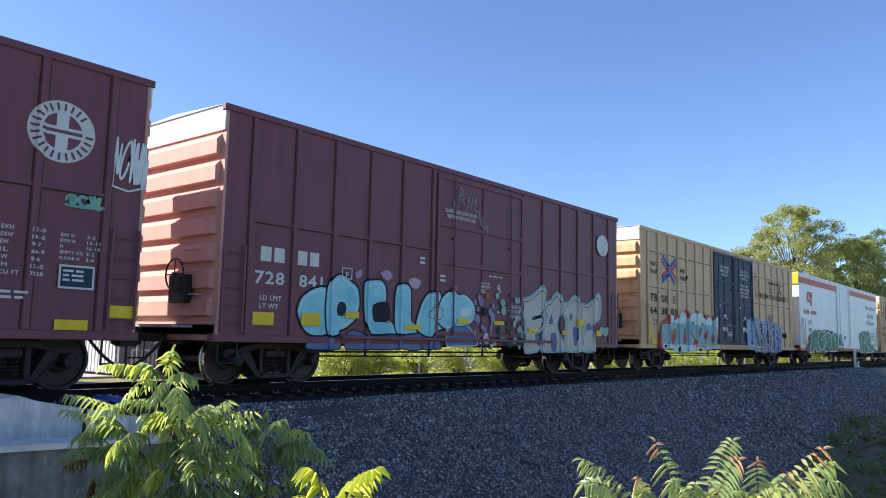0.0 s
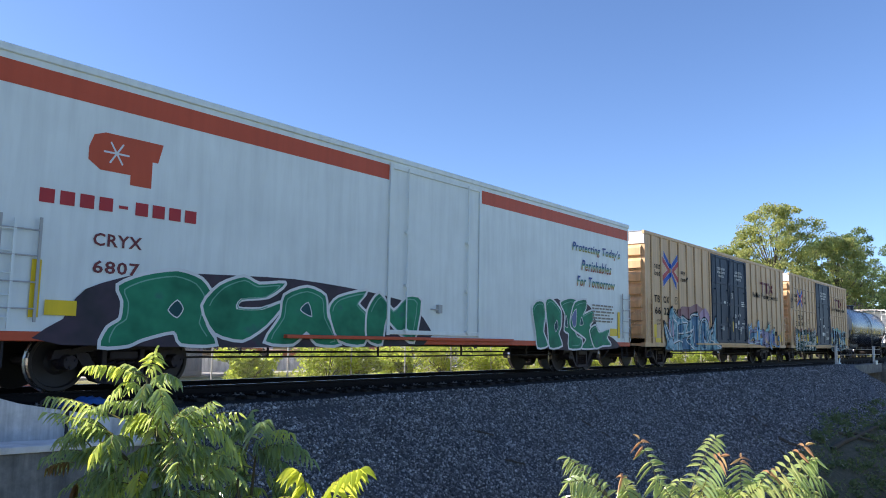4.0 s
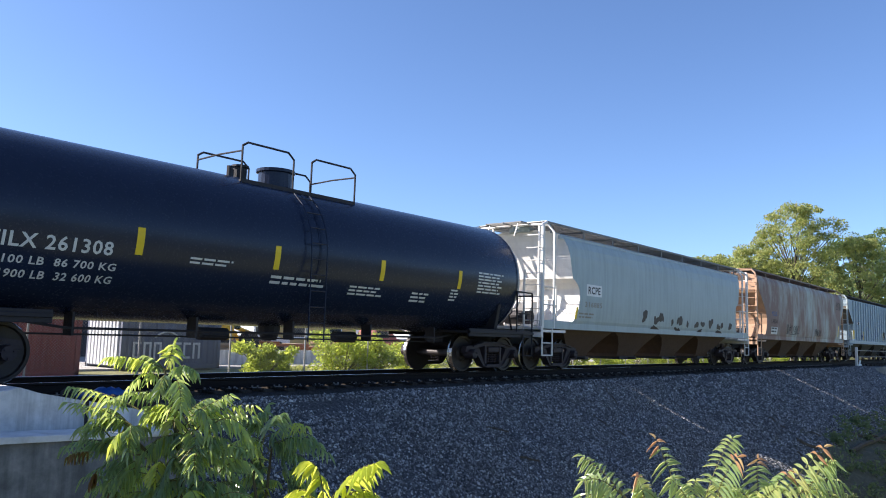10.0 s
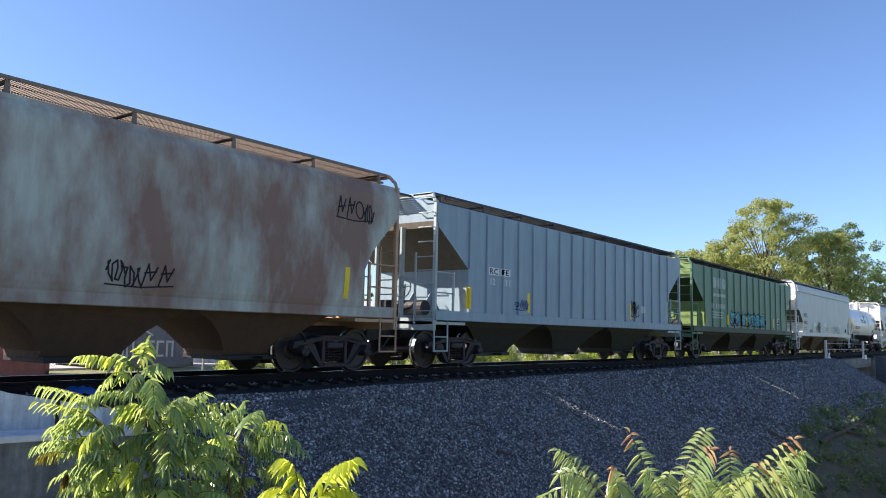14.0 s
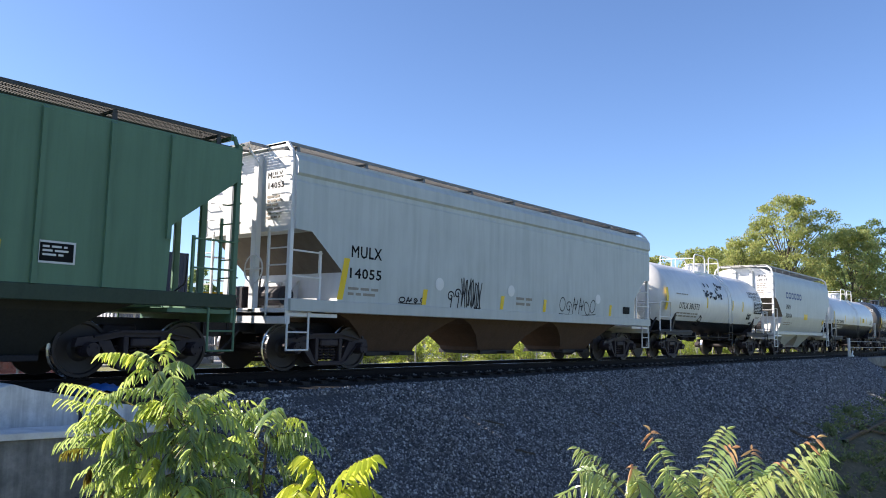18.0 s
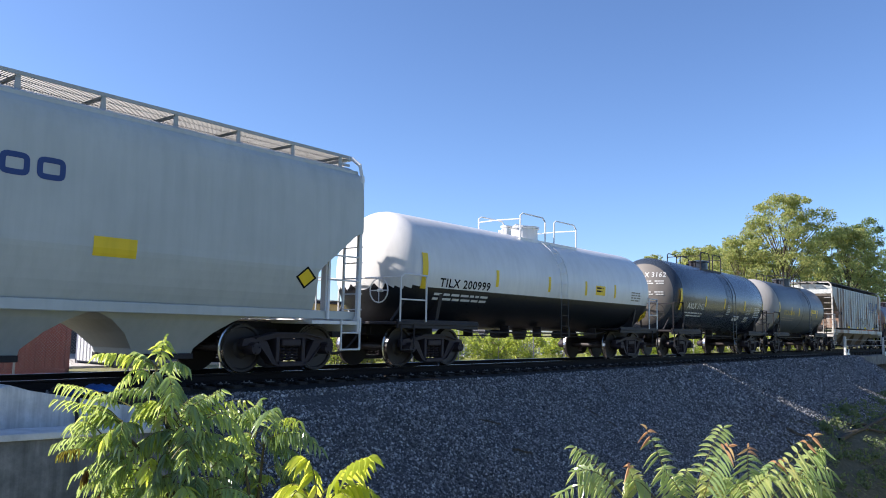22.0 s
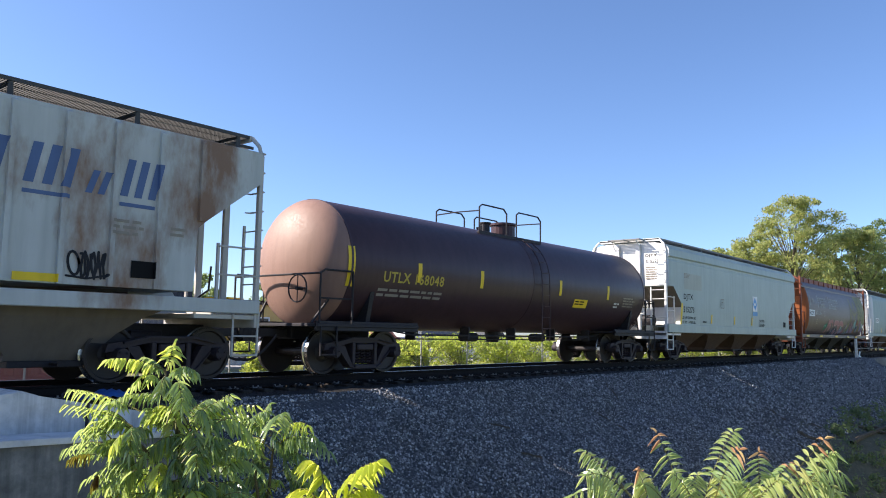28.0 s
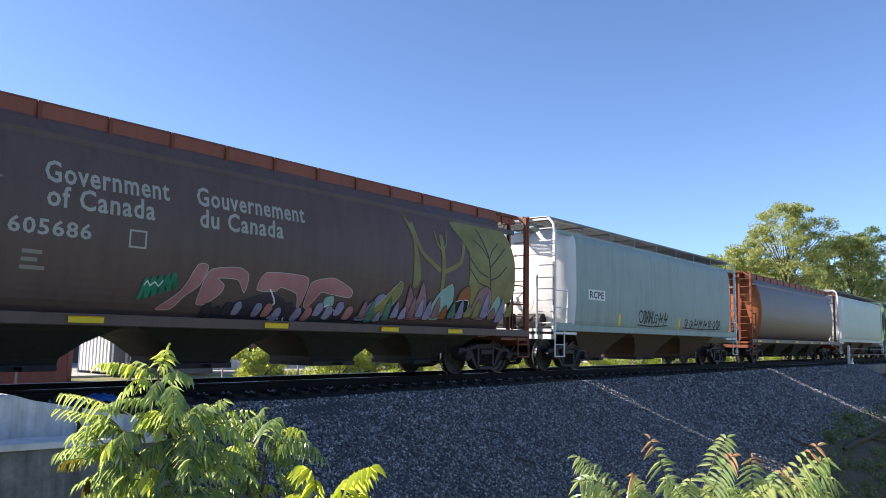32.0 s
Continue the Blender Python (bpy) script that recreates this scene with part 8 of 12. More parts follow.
            pipe(bm, [(X(0.08), s * 1.50, 2.35), (X(0.92), s * 1.44, 2.35)], 0.018)
            part("handrail", bm, frame_mat, ob)
            bm = B()
            pipe(bm, [(X(0.08), s * 1.50, 1.85), (X(0.92), s * 1.44, 1.85)], 0.018)
            part("handrail", bm, frame_mat, ob)
            lad = new("ladder")
            lad.parent = ob
            for k in range(5):
                bm = B()
                z = sill[0] + 0.22 + 0.33 * k
                tube(bm, (X(0.0), s * 1.48, z), (X(0.0), s * 0.92, z), 0.014, 6)
                part("rung", bm, frame_mat, lad)
            bm = B()
            box(bm, X(0.0) - 0.022, X(0.0) + 0.022, s * 0.92 - 0.022, s * 0.92 + 0.022, sill[0] - 0.1, sill[0] + 1.66)
            part("stile", bm, frame_mat, lad)
            for k in range(4):
                bm = B()
                z = sill[0] + 1.9 + 0.36 * k
                pipe(bm, [(X(0.05), s * 1.46, z), (X(-0.04), s * 1.42, z), (X(-0.04), s * 1.02, z), (X(0.06), s * 1.0, z)], 0.013, 5)
                part("grab_iron", bm, frame_mat, ob)
            step = new("sill_step")
            step.parent = ob
            bm = B()
            pipe(bm, [(X(0.05), s * 1.5, sill[0]), (X(0.05), s * 1.5, 0.44), (X(0.58), s * 1.5, 0.44), (X(0.58), s * 1.5, sill[0])], 0.020)
            part("step_frame", bm, frame_mat, step)
            bm = B()
            tube(bm, (X(0.05), s * 1.5, 0.78), (X(0.58), s * 1.5, 0.78), 0.016, 6)
            part("step_rung", bm, frame_mat, step)
            bm = B()
            pipe(bm, [(X(0.08), s * 1.46, post), (X(0.09), s * 1.40, zr - 0.16), (X(deck), s * (walk_y[1] + 0.02), zr + 0.02)], 0.040, 6)
            part("roof_post", bm, frame_mat, ob)
        # web plates on the stub sill under the sloped end
        for y in (-0.3, 0.3):
            bm = B()
            extruded(bm, [(X(0.75), sill[0]), (X(2.0), sill[0]), (X(1.75), 2.0), (X(1.45), 2.0)] if e == 0 else [(X(2.0), sill[0]), (X(0.75), sill[0]), (X(1.45), 2.0), (X(1.75), 2.0)], y - 0.015, y + 0.015)
            part("web_plate", bm, end_mat, ob)
        bm = B()
        pipe(bm, [(X(0.92), 0.5, sill[0] + 0.3), (X(0.5), 0.2, sill[0] + 0.1), (X(0.3), -0.3, sill[0] + 0.45), (X(0.3), -0.35, sill[0] + 0.9)], 0.02, 5)
        part("air_pipe", bm, STEEL, ob)
    bm = B()
    tube(bm, (0.62, -0.75, 1.5), (0.62, 0.1, 1.5), 0.2, 12)
    box(bm, 0.35, 0.8, 0.3, 0.8, 1.2, 1.7, 0.03)
    part("brake_cylinder", bm, STEEL, ob)
    brake_wheel(car, -0.06, -0.55, 2.0, frame_mat)
    running_gear(car, centre, False)
    return car


def rounded(levels, n=3):
    """Puts smooth in-between rows into a side profile."""
    pts = [Vector(p) for p in levels]
    out = []
    for i in range(len(pts) - 1):
        p0, p1, p2, p3 = pts[max(0, i - 1)], pts[i], pts[i + 1], pts[min(len(pts) - 1, i + 2)]
        for k in range(n):
            t = k / n
            q = 0.5 * (2 * p1 + (p2 - p0) * t + (2 * p0 - 5 * p1 + 4 * p2 - p3) * t * t + (3 * p1 - p0 - 3 * p2 + p3) * t ** 3)
            q.z = p1.z + (p2.z - p1.z) * t
            out.append(tuple(q))
    out.append(tuple(pts[-1]))
    return out


# brown dust, with the shade under the slope sheets put into the colour
SLOPE_DUST_SHADE = paint("dusty_shaded_slope_paint", (0.17, 0.145, 0.12), 0.25, 0.7, 0.5, (0.10, 0.06, 0.04), spec=0.1)

# side profiles as (z, half-width, inset of the end)
CURVED = rounded([(1.30, 1.46, 1.12), (1.5, 1.53, 1.18), (1.9, 1.57, 1.25), (2.2, 1.585, 1.20), (2.6, 1.585, 0.98), (3.0, 1.58, 0.60), (3.35, 1.57, 0.22), (3.5, 1.565, 0.13), (3.84, 1.55, 0.12), (4.08, 1.46, 0.12), (4.22, 1.2, 0.12), (4.30, 0.55, 0.12)])
CUT_END = rounded([(1.30, 1.46, 1.45), (1.46, 1.52, 1.75), (1.81, 1.56, 1.97), (2.15, 1.58, 2.0), (2.39, 1.585, 1.95), (2.57, 1.585, 1.78)], 2) + [(2.66, 1.585, 1.62), (2.68, 1.585, 1.57), (3.33, 1.57, 1.42), (3.60, 1.535, 1.33), (3.80, 1.46, 1.25), (3.95, 1.33, 1.18), (4.05, 1.05, 1.12), (4.12, 0.55, 1.10)]
FLAT = [(1.35, 1.55, 1.26), (2.00, 1.57, 1.36), (2.07, 1.57, 1.31), (2.74, 1.57, 0.52), (2.755, 1.57, 0.12), (3.67, 1.57, 0.10), (3.71, 1.545, 0.10), (3.80, 1.545, 0.10), (3.85, 1.60, 0.10), (4.10, 1.585, 0.10), (4.20, 1.52, 0.10), (4.29, 1.36, 0.10), (4.35, 1.1, 0.10), (4.38, 0.5, 0.10)]
BULGED = rounded([(1.20, 1.28, 1.20), (1.5, 1.43, 1.24), (1.95, 1.56, 1.30), (2.15, 1.575, 1.12), (2.5, 1.585, 0.66), (2.82, 1.585, 0.24), (2.88, 1.585, 0.10), (3.5, 1.57, 0.10), (3.85, 1.53, 0.10), (4.10, 1.42, 0.10), (4.28, 1.16, 0.10), (4.36, 0.9, 0.10), (4.40, 0.5, 0.10)])
RIBBED = [(1.42, 1.52, 1.42), (2.5, 1.52, 1.38), (2.65, 1.52, 1.20), (3.45, 1.52, 0.12), (3.6, 1.52, 0.08), (3.98, 1.52, 0.08), (4.07, 1.40, 0.08), (4.17, 0.9, 0.08), (4.21, 0.5, 0.08)]
CYLINDER = rounded([(1.10, 1.15, 1.30), (1.35, 1.36, 1.15), (1.7, 1.50, 1.02), (2.1, 1.575, 0.95), (2.5, 1.59, 0.90), (2.9, 1.575, 0.82), (3.3, 1.51, 0.74), (3.65, 1.41, 0.66), (3.95, 1.25, 0.6), (4.15, 1.05, 0.6), (4.22, 0.6, 0.6)])


def end_lettering(car, word, x, y0, y1, z0, z1, material):
    """Letters on the flat west end of a car, reading from y1 to y0."""
    co, faces = WORDS[word]
    bm = B()
    vs = [bm.verts.new((x, y1 + (y0 - y1) * u, z0 + (z1 - z0) * q)) for u, q in co]
    for f in faces:
        bm.faces.new([vs[i] for i in f])
    part("lettering", bm, material, car.ob)


def end_bars(car, x, y0, y1, z0, z1, rows, material):
    """Rows of small print on the flat west end, as plain bars."""
    rnd = random.Random(rows)
    h = (z1 - z0) / rows
    for r in range(rows):
        bm = B()
        z, y = z1 - (r + 1) * h, y1
        end = y0 + (y1 - y0) * rnd.uniform(0.0, 0.3)
        while y > end + 0.03:
            w = min(y - end, rnd.uniform(0.08, 0.22))
            bm.faces.new([bm.verts.new((x, p, q)) for p, q in ((y, z), (y - w, z), (y - w, z + h * 0.5), (y, z + h * 0.5))])
            y -= w + 0.03
        part("small_print", bm, material, car.ob)


def small_stripes(car, xs, z0=1.45, z1=1.85, w=0.17, tilt=0.0):
    for x in xs:
        stuck(car, "reflector", [(x, z0), (x + w, z0), (x + w + tilt, z1), (x + tilt, z1)], [(0, 1, 2, 3)], STRIPE)


def build_hoppers():
    c = hopper("covered_hopper", 118.75, 17.45, "pale blue-grey covered hopper with dark paint-out patches", GREY_BLUE, CUT_END, chutes=4, hatch="round", centre=1.50, end_mat=END_WHITE, slope_mat=END_WHITE, frame_mat=END_WHITE, sill_mat=GREY_BLUE, deck=0.66, walk_z=0.12, column=0)
    for e in (0, 1):
        for y in (-1.47, -0.95, 0.70, 1.15, 1.47):
            bm = B()
            x = 0.70 if e == 0 else 16.75
            box(bm, x - 0.03, x + 0.03, y - 0.03, y + 0.03, 1.2, 4.17 if abs(y) < 1.3 else 3.95, 0.006)
            part("end_post", bm, END_WHITE, c.ob)
            if abs(y) > 1.3:
                bm = B()
                pipe(bm, [(x, y, 3.93), (x, y * 0.86, 4.18), (x, y * 0.5, 4.20)], 0.03, 5)
                part("end_post_brace", bm, END_WHITE, c.ob)
        bm = B()
        for z in (2.62, 2.0):
            tube(bm, (0.70 if e == 0 else 16.75, -1.47, z), (0.70 if e == 0 else 16.75, -0.3, z), 0.018, 6)
        part("grab_rail", bm, END_WHITE, c.ob)
    plate(c, 2.4, 3.35, 2.22, 2.57, BRIGHT_WHITE, "sign_panel")
    lettering(c, "RCPE", 2.5, 3.26, 2.28, 2.51, INK_BLACK)
    lettering(c, "316885", 2.33, 3.4, 1.88, 2.04, INK_GREY)
    bars(c, 2.0, 3.0, 1.5, 1.7, 2, INK_GREY, 3)
    rnd = random.Random(5)
    for k in range(12):
        x = 6.3 + 0.76 * k + rnd.uniform(-0.2, 0.2)
        w = rnd.uniform(0.2, 0.5)
        stuck(c, "paint_patch", *blob(x, 1.45 + rnd.uniform(0, 0.12), w, rnd.uniform(0.2, 0.42), rnd), PATCH_BROWN)
    for k in range(4):
        x = 7.0 + 2.1 * k
        stuck(c, "paint_patch", *blob(x, 1.32, rnd.uniform(0.5, 1.0), 0.12, rnd), PATCH_BROWN)
    small_stripes(c, (1.75,), 1.5, 1.85, 0.12, 0.06)
    c = hopper("covered_hopper", 137.4, 17.0, "heavily rusted covered hopper with broad rust streaks", RUSTED, CURVED, chutes=4, hatch="trough", centre=1.55, end_mat=RUST_TAN, frame_mat=RUST_TAN, chute_mat=DULL_BROWN_METAL, walk_mat=WALK_BROWN, walk_z=0.13, column=0.04, slope_mat=RUST_TAN)
    lettering(c, "MULX", 1.99, 2.86, 2.33, 2.56, INK_BLUE)
    lettering(c, "13374", 1.93, 2.86, 1.97, 2.17, INK_BLACK)
    plate(c, 1.95, 2.95, 1.45, 1.80, INK_WHITE, "sign_panel")
    bars(c, 2.0, 2.9, 1.48, 1.77, 2, INK_BLACK, 3)
    scrawl(c, 4.5, 6.8, 1.5, 2.05, 6, 61, INK, 0.03)
    scrawl(c, 10.0, 11.2, 1.5, 1.9, 4, 62, INK, 0.03)
    scrawl(c, 14.9, 16.0, 3.2, 3.7, 4, 63, INK, 0.035)
    small_stripes(c, (15.2,), 1.55, 2.2, 0.14, 0.0)
    ribs = even(1.42, 14.75, 17)
    c = hopper("covered_hopper", 155.7, 16.2, "slate blue ribbed covered hopper with sloped ends", RIB_BLUE, RIBBED, ribs, 3, end_mat=RIB_BLUE, frame_mat=GREY_BLUE, chute_mat=DARK_CHUTE, centre=1.50, walk_z=0.06, walk_y=(0.7, 1.3), walk_mat=WALK_DARK, column=0.04)
    for word, a, b in (("RC", 2.36, 2.75), ("PE", 2.92, 3.3)):
        plate(c, a - 0.06, b + 0.06, 2.44, 2.64, BRIGHT_WHITE, "sign_panel")
        lettering(c, word, a, b, 2.46, 2.62, INK_BLACK)
    lettering(c, "12", 2.4, 2.62, 2.18, 2.36, INK_WHITE)
    lettering(c, "111", 3.0, 3.36, 2.18, 2.36, INK_WHITE)
    small_stripes(c, (1.30, 4.27, 11.2), 1.5, 2.05, 0.15)
    scrawl(c, 3.6, 4.3, 1.55, 1.85, 4, 64, INK_BLUE, 0.03)
    scrawl(c, 11.3, 12.05, 1.58, 2.2, 4, 65, INK, 0.035)
    plate(c, 12.2, 12.5, 1.75, 2.0, INK_WHITE, "placard")
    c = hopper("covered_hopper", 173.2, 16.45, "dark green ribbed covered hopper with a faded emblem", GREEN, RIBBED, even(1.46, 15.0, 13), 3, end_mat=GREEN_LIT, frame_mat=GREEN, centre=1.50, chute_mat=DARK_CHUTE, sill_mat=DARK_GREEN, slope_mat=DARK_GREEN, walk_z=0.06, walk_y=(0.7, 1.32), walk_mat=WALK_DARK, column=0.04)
    for k, (x, z, w, h) in enumerate(((2.55, 3.15, 0.55, 0.5), (3.2, 3.15, 0.55, 0.5), (3.85, 3.15, 0.55, 0.5), (2.6, 2.78, 0.45, 0.14), (3.15, 2.78, 0.5, 0.14), (3.75, 2.78, 0.6, 0.14))):
        stuck(c, "emblem", *(ring_of(x + w / 2, z + h / 2, w / 2, h / 2, 16, 2.4) if k < 3 else rect(x, x + w, z, z + h)), INK_WHITE_FADED)
    for k in range(2):
        plate(c, 2.36 + 0.2 * k, 2.50 + 0.2 * k, 2.24, 2.46, INK_WHITE_FADED, "reporting_mark_bar")
    for k in range(6):
        plate(c, 3.0 + 0.22 * k, 3.14 + 0.22 * k, 2.24, 2.46, INK_WHITE_FADED, "car_number_bar")
    bars(c, 2.4, 4.3, 1.75, 2.1, 3, INK_WHITE_FADED, 5, 3)
    graffiti(c, 4.9, 10.8, 1.48, 2.2, 7, 66, DEEP_TEAL, INK, INK, CYAN, 0.24, None, "wild")
    small_stripes(c, (1.5, 4.5, 7.5, 12.3), 1.55, 2.0, 0.15)
    plate(c, 12.95, 13.5, 1.72, 2.05, INK_WHITE, "consolidated_stencil")
    plate(c, 12.98, 13.47, 1.75, 2.02, INK_BLACK, "consolidated_stencil")
    bars(c, 13.02, 13.4, 1.8, 1.98, 3, INK_WHITE, 4)
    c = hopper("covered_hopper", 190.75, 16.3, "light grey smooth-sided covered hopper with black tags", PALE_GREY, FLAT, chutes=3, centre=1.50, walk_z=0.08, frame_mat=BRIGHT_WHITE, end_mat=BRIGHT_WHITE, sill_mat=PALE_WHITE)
    lettering(c, "MULX", 1.61, 2.52, 2.33, 2.58, INK_BLACK)
    end_lettering(c, "MULX", 0.096, -1.14, -0.68, 3.80, 3.93, INK_BLACK)
    end_lettering(c, "14055", 0.096, -1.18, -0.70, 3.60, 3.72, INK_BLACK)
    end_bars(c, 0.096, -1.18, -0.68, 3.0, 3.5, 6, INK_GREY)
    lettering(c, "14055", 1.58, 2.52, 1.90, 2.12, INK_BLACK)
    bars(c, 1.55, 2.5, 1.5, 1.72, 2, INK_GREY, 3, 2)
    scrawl(c, 4.8, 6.15, 1.35, 2.2, 5, 67, INK, 0.035)
    scrawl(c, 10.0, 12.2, 1.4, 1.95, 6, 68, INK, 0.03)
    scrawl(c, 3.1, 4.0, 1.45, 1.6, 4, 69, INK, 0.03)
    small_stripes(c, (1.25,), 1.45, 2.3, 0.16, 0.16)
    small_stripes(c, (3.88, 7.0, 9.1, 13.1), 1.45, 1.8, 0.15, 0.05)
    bars(c, 7.75, 8.66, 1.52, 1.8, 2, INK_GREY, 3)
    plate(c, 14.1, 14.6, 1.55, 1.78, INK_BLACK, "placard")
    for x in (4.5, 7.5, 12.35):
        n = 14
        stuck(c, "round_mark", [(x + 0.16 * math.cos(2 * math.pi * i / n), 1.95 + 0.15 * math.sin(2 * math.pi * i / n)) for i in range(n)], [tuple(range(n))], BRIGHT_WHITE)
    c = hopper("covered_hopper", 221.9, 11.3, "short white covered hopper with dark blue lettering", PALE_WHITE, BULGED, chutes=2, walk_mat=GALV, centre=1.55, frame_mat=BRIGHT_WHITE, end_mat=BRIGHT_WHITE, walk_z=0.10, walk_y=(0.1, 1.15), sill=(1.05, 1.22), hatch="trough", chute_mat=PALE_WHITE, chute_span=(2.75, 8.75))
    for k in range(6):
        a = 1.97 + 0.51 * k
        v, f = ring_of(a + 0.20, 3.10, 0.165, 0.125, 20, 5.0, 0.0)
        stuck(c, "name_mark", *stroke(v + v[:1], 0.085), INK_BLUE)
    lettering(c, "UNPX", 1.92, 2.8, 2.38, 2.62, INK_BLACK)
    end_lettering(c, "UNPX", 0.096, -1.14, -0.68, 3.93, 4.06, INK_BLACK)
    end_lettering(c, "320134", 0.096, -1.18, -0.70, 3.74, 3.86, INK_BLACK)
    end_bars(c, 0.096, -1.18, -0.68, 3.05, 3.66, 7, INK_GREY)
    lettering(c, "320134", 1.87, 2.98, 1.93, 2.16, INK_BLACK)
    bars(c, 1.7, 3.4, 1.5, 1.7, 2, INK_GREY, 3, 2)
    plate(c, 5.42, 6.13, 1.9, 2.2, STRIPE, "placard")
    stuck(c, "hazard_placard", [(9.7, 1.62), (9.96, 1.84), (9.7, 2.06), (9.44, 1.84)], [(0, 1, 2, 3)], INK_BLACK)
    stuck(c, "hazard_placard", [(9.7, 1.67), (9.9, 1.84), (9.7, 2.01), (9.5, 1.84)], [(0, 1, 2, 3)], STRIPE)
    for x in (0.75, 3.3, 5.4, 7.3, 9.3):
        plate(c, x, x + (0.8 if x < 1 else 0.4), 1.10, 1.19, STRIPE, "reflector")
    ribs = even(1.45, 15.3, 18)
    c = hopper("covered_hopper", 275.85, 16.65, "grey ribbed covered hopper with heavy rust streaks and blue lettering", STREAKED, [(z + 0.10, w, i) for z, w, i in RIBBED], ribs, 4, end_mat=STREAKED, frame_mat=STREAKED_FRAME, chute_mat=SLOPE_DUST_SHADE, centre=1.50, walk_z=0.13, walk_mat=WALK_DARK, column=0.04)
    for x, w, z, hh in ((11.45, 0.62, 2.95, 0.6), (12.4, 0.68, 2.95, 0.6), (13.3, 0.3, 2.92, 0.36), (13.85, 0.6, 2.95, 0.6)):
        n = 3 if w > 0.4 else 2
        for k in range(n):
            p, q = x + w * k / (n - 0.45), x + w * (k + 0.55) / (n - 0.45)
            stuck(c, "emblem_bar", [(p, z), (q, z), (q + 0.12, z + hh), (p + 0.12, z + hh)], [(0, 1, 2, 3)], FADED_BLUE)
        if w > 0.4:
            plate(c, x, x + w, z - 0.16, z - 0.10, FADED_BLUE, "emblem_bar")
    scrawl(c, 13.1, 13.7, 1.62, 2.1, 3, 71, INK, 0.04)
    bars(c, 13.75, 14.3, 2.30, 2.58, 3, INK_GREY, 12)
    bars(c, 14.75, 15.05, 2.36, 2.55, 2, INK_GREY, 13)
    rnd = random.Random(8)
    for k in range(6):
        x = 7.0 + k * 0.9
        if k in (0, 3):
            v, f = ring_of(x + 0.3, 2.02, 0.30, 0.27, 18, 2)
            stuck(c, "graffiti_letter", *stroke(v + v[:1], 0.06), INK_GREY)
        else:
            stuck(c, "graffiti_letter", *joined([stroke([(x, 1.75), (x + 0.05, 2.3)], 0.06), stroke([(x + 0.05, 2.25), (x + 0.28, 1.9), (x + 0.5, 2.28)], 0.06)]), INK_GREY)
    lettering(c, "RC", 1.6, 1.95, 2.38, 2.58, INK_BLACK)
    lettering(c, "PE", 2.15, 2.5, 2.38, 2.58, INK_BLACK)
    plate(c, 14.1, 14.5, 1.68, 1.95, INK_BLACK, "placard")
    for x in (4.0, 6.9, 9.5, 12.35):
        plate(c, x, x + 0.62, 1.54, 1.66, STRIPE, "reflector")
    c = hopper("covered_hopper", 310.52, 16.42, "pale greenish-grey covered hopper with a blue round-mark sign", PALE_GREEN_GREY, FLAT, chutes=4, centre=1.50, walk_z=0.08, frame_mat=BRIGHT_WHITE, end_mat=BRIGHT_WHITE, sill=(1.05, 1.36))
    lettering(c, "DJTX", 1.46, 2.37, 2.25, 2.52, INK_BLACK)
    end_lettering(c, "DJTX", 0.096, -1.14, -0.68, 3.80, 3.93, INK_BLACK)
    end_lettering(c, "515273", 0.096, -1.18, -0.70, 3.60, 3.72, INK_BLACK)
    end_bars(c, 0.096, -1.18, -0.68, 3.0, 3.5, 6, INK_GREY)
    lettering(c, "515273", 1.42, 2.47, 1.81, 2.04, INK_BLACK)
    lettering(c, "LD LMT 224100 LBS", 1.30, 2.62, 1.57, 1.67, INK_BLACK)
    lettering(c, "LT WT   69300 LBS", 1.34, 2.60, 1.40, 1.50, INK_BLACK)
    bars(c, 3.35, 3.95, 1.42, 1.52, 1, INK_BLACK, 6)
    for p, q, u, v in ((5.35, 5.75, 2.10, 2.13), (5.35, 5.75, 2.45, 2.48), (5.35, 5.385, 2.13, 2.45), (5.715, 5.75, 2.13, 2.45), (5.47, 5.63, 2.32, 2.36), (5.47, 5.51, 2.20, 2.32)):
        plate(c, p, q, u, v, INK_GREY, "plate_mark")
    plate(c, 1.5, 3.25, 2.7, 3.3, FADED_YELLOW, "paint_patch")
    bars(c, 1.5, 2.1, 3.1, 3.3, 4, INK_GREY, 3)
    plate(c, 9.43, 10.09, 2.1, 2.78, BRIGHT_WHITE, "sign_panel")
    stuck(c, "sign_diamond", [(9.76, 2.13), (10.06, 2.45), (9.76, 2.75), (9.46, 2.45)], [(0, 1, 2, 3)], SIGN_BLUE)
    stuck(c, "sign_mark", *stroke([(9.60, 2.5), (9.69, 2.38), (9.76, 2.5), (9.83, 2.38), (9.92, 2.5)], 0.05), BRIGHT_WHITE)
    plate(c, 9.43, 10.09, 1.9, 2.08, SIGN_BLUE, "sign_panel")
    lettering(c, "CAUTION", 10.3, 11.1, 1.62, 1.74, INK_BLACK)
    bars(c, 10.3, 11.2, 1.40, 1.56, 3, INK_BLACK, 9)
    small_stripes(c, (1.10,), 1.36, 2.15, 0.16, 0.10)
    small_stripes(c, (4.2, 6.9, 9.2), 1.45, 1.8, 0.14, 0.05)
    plate(c, 14.1, 14.5, 1.45, 1.7, INK_BLACK, "placard")
    canada = []
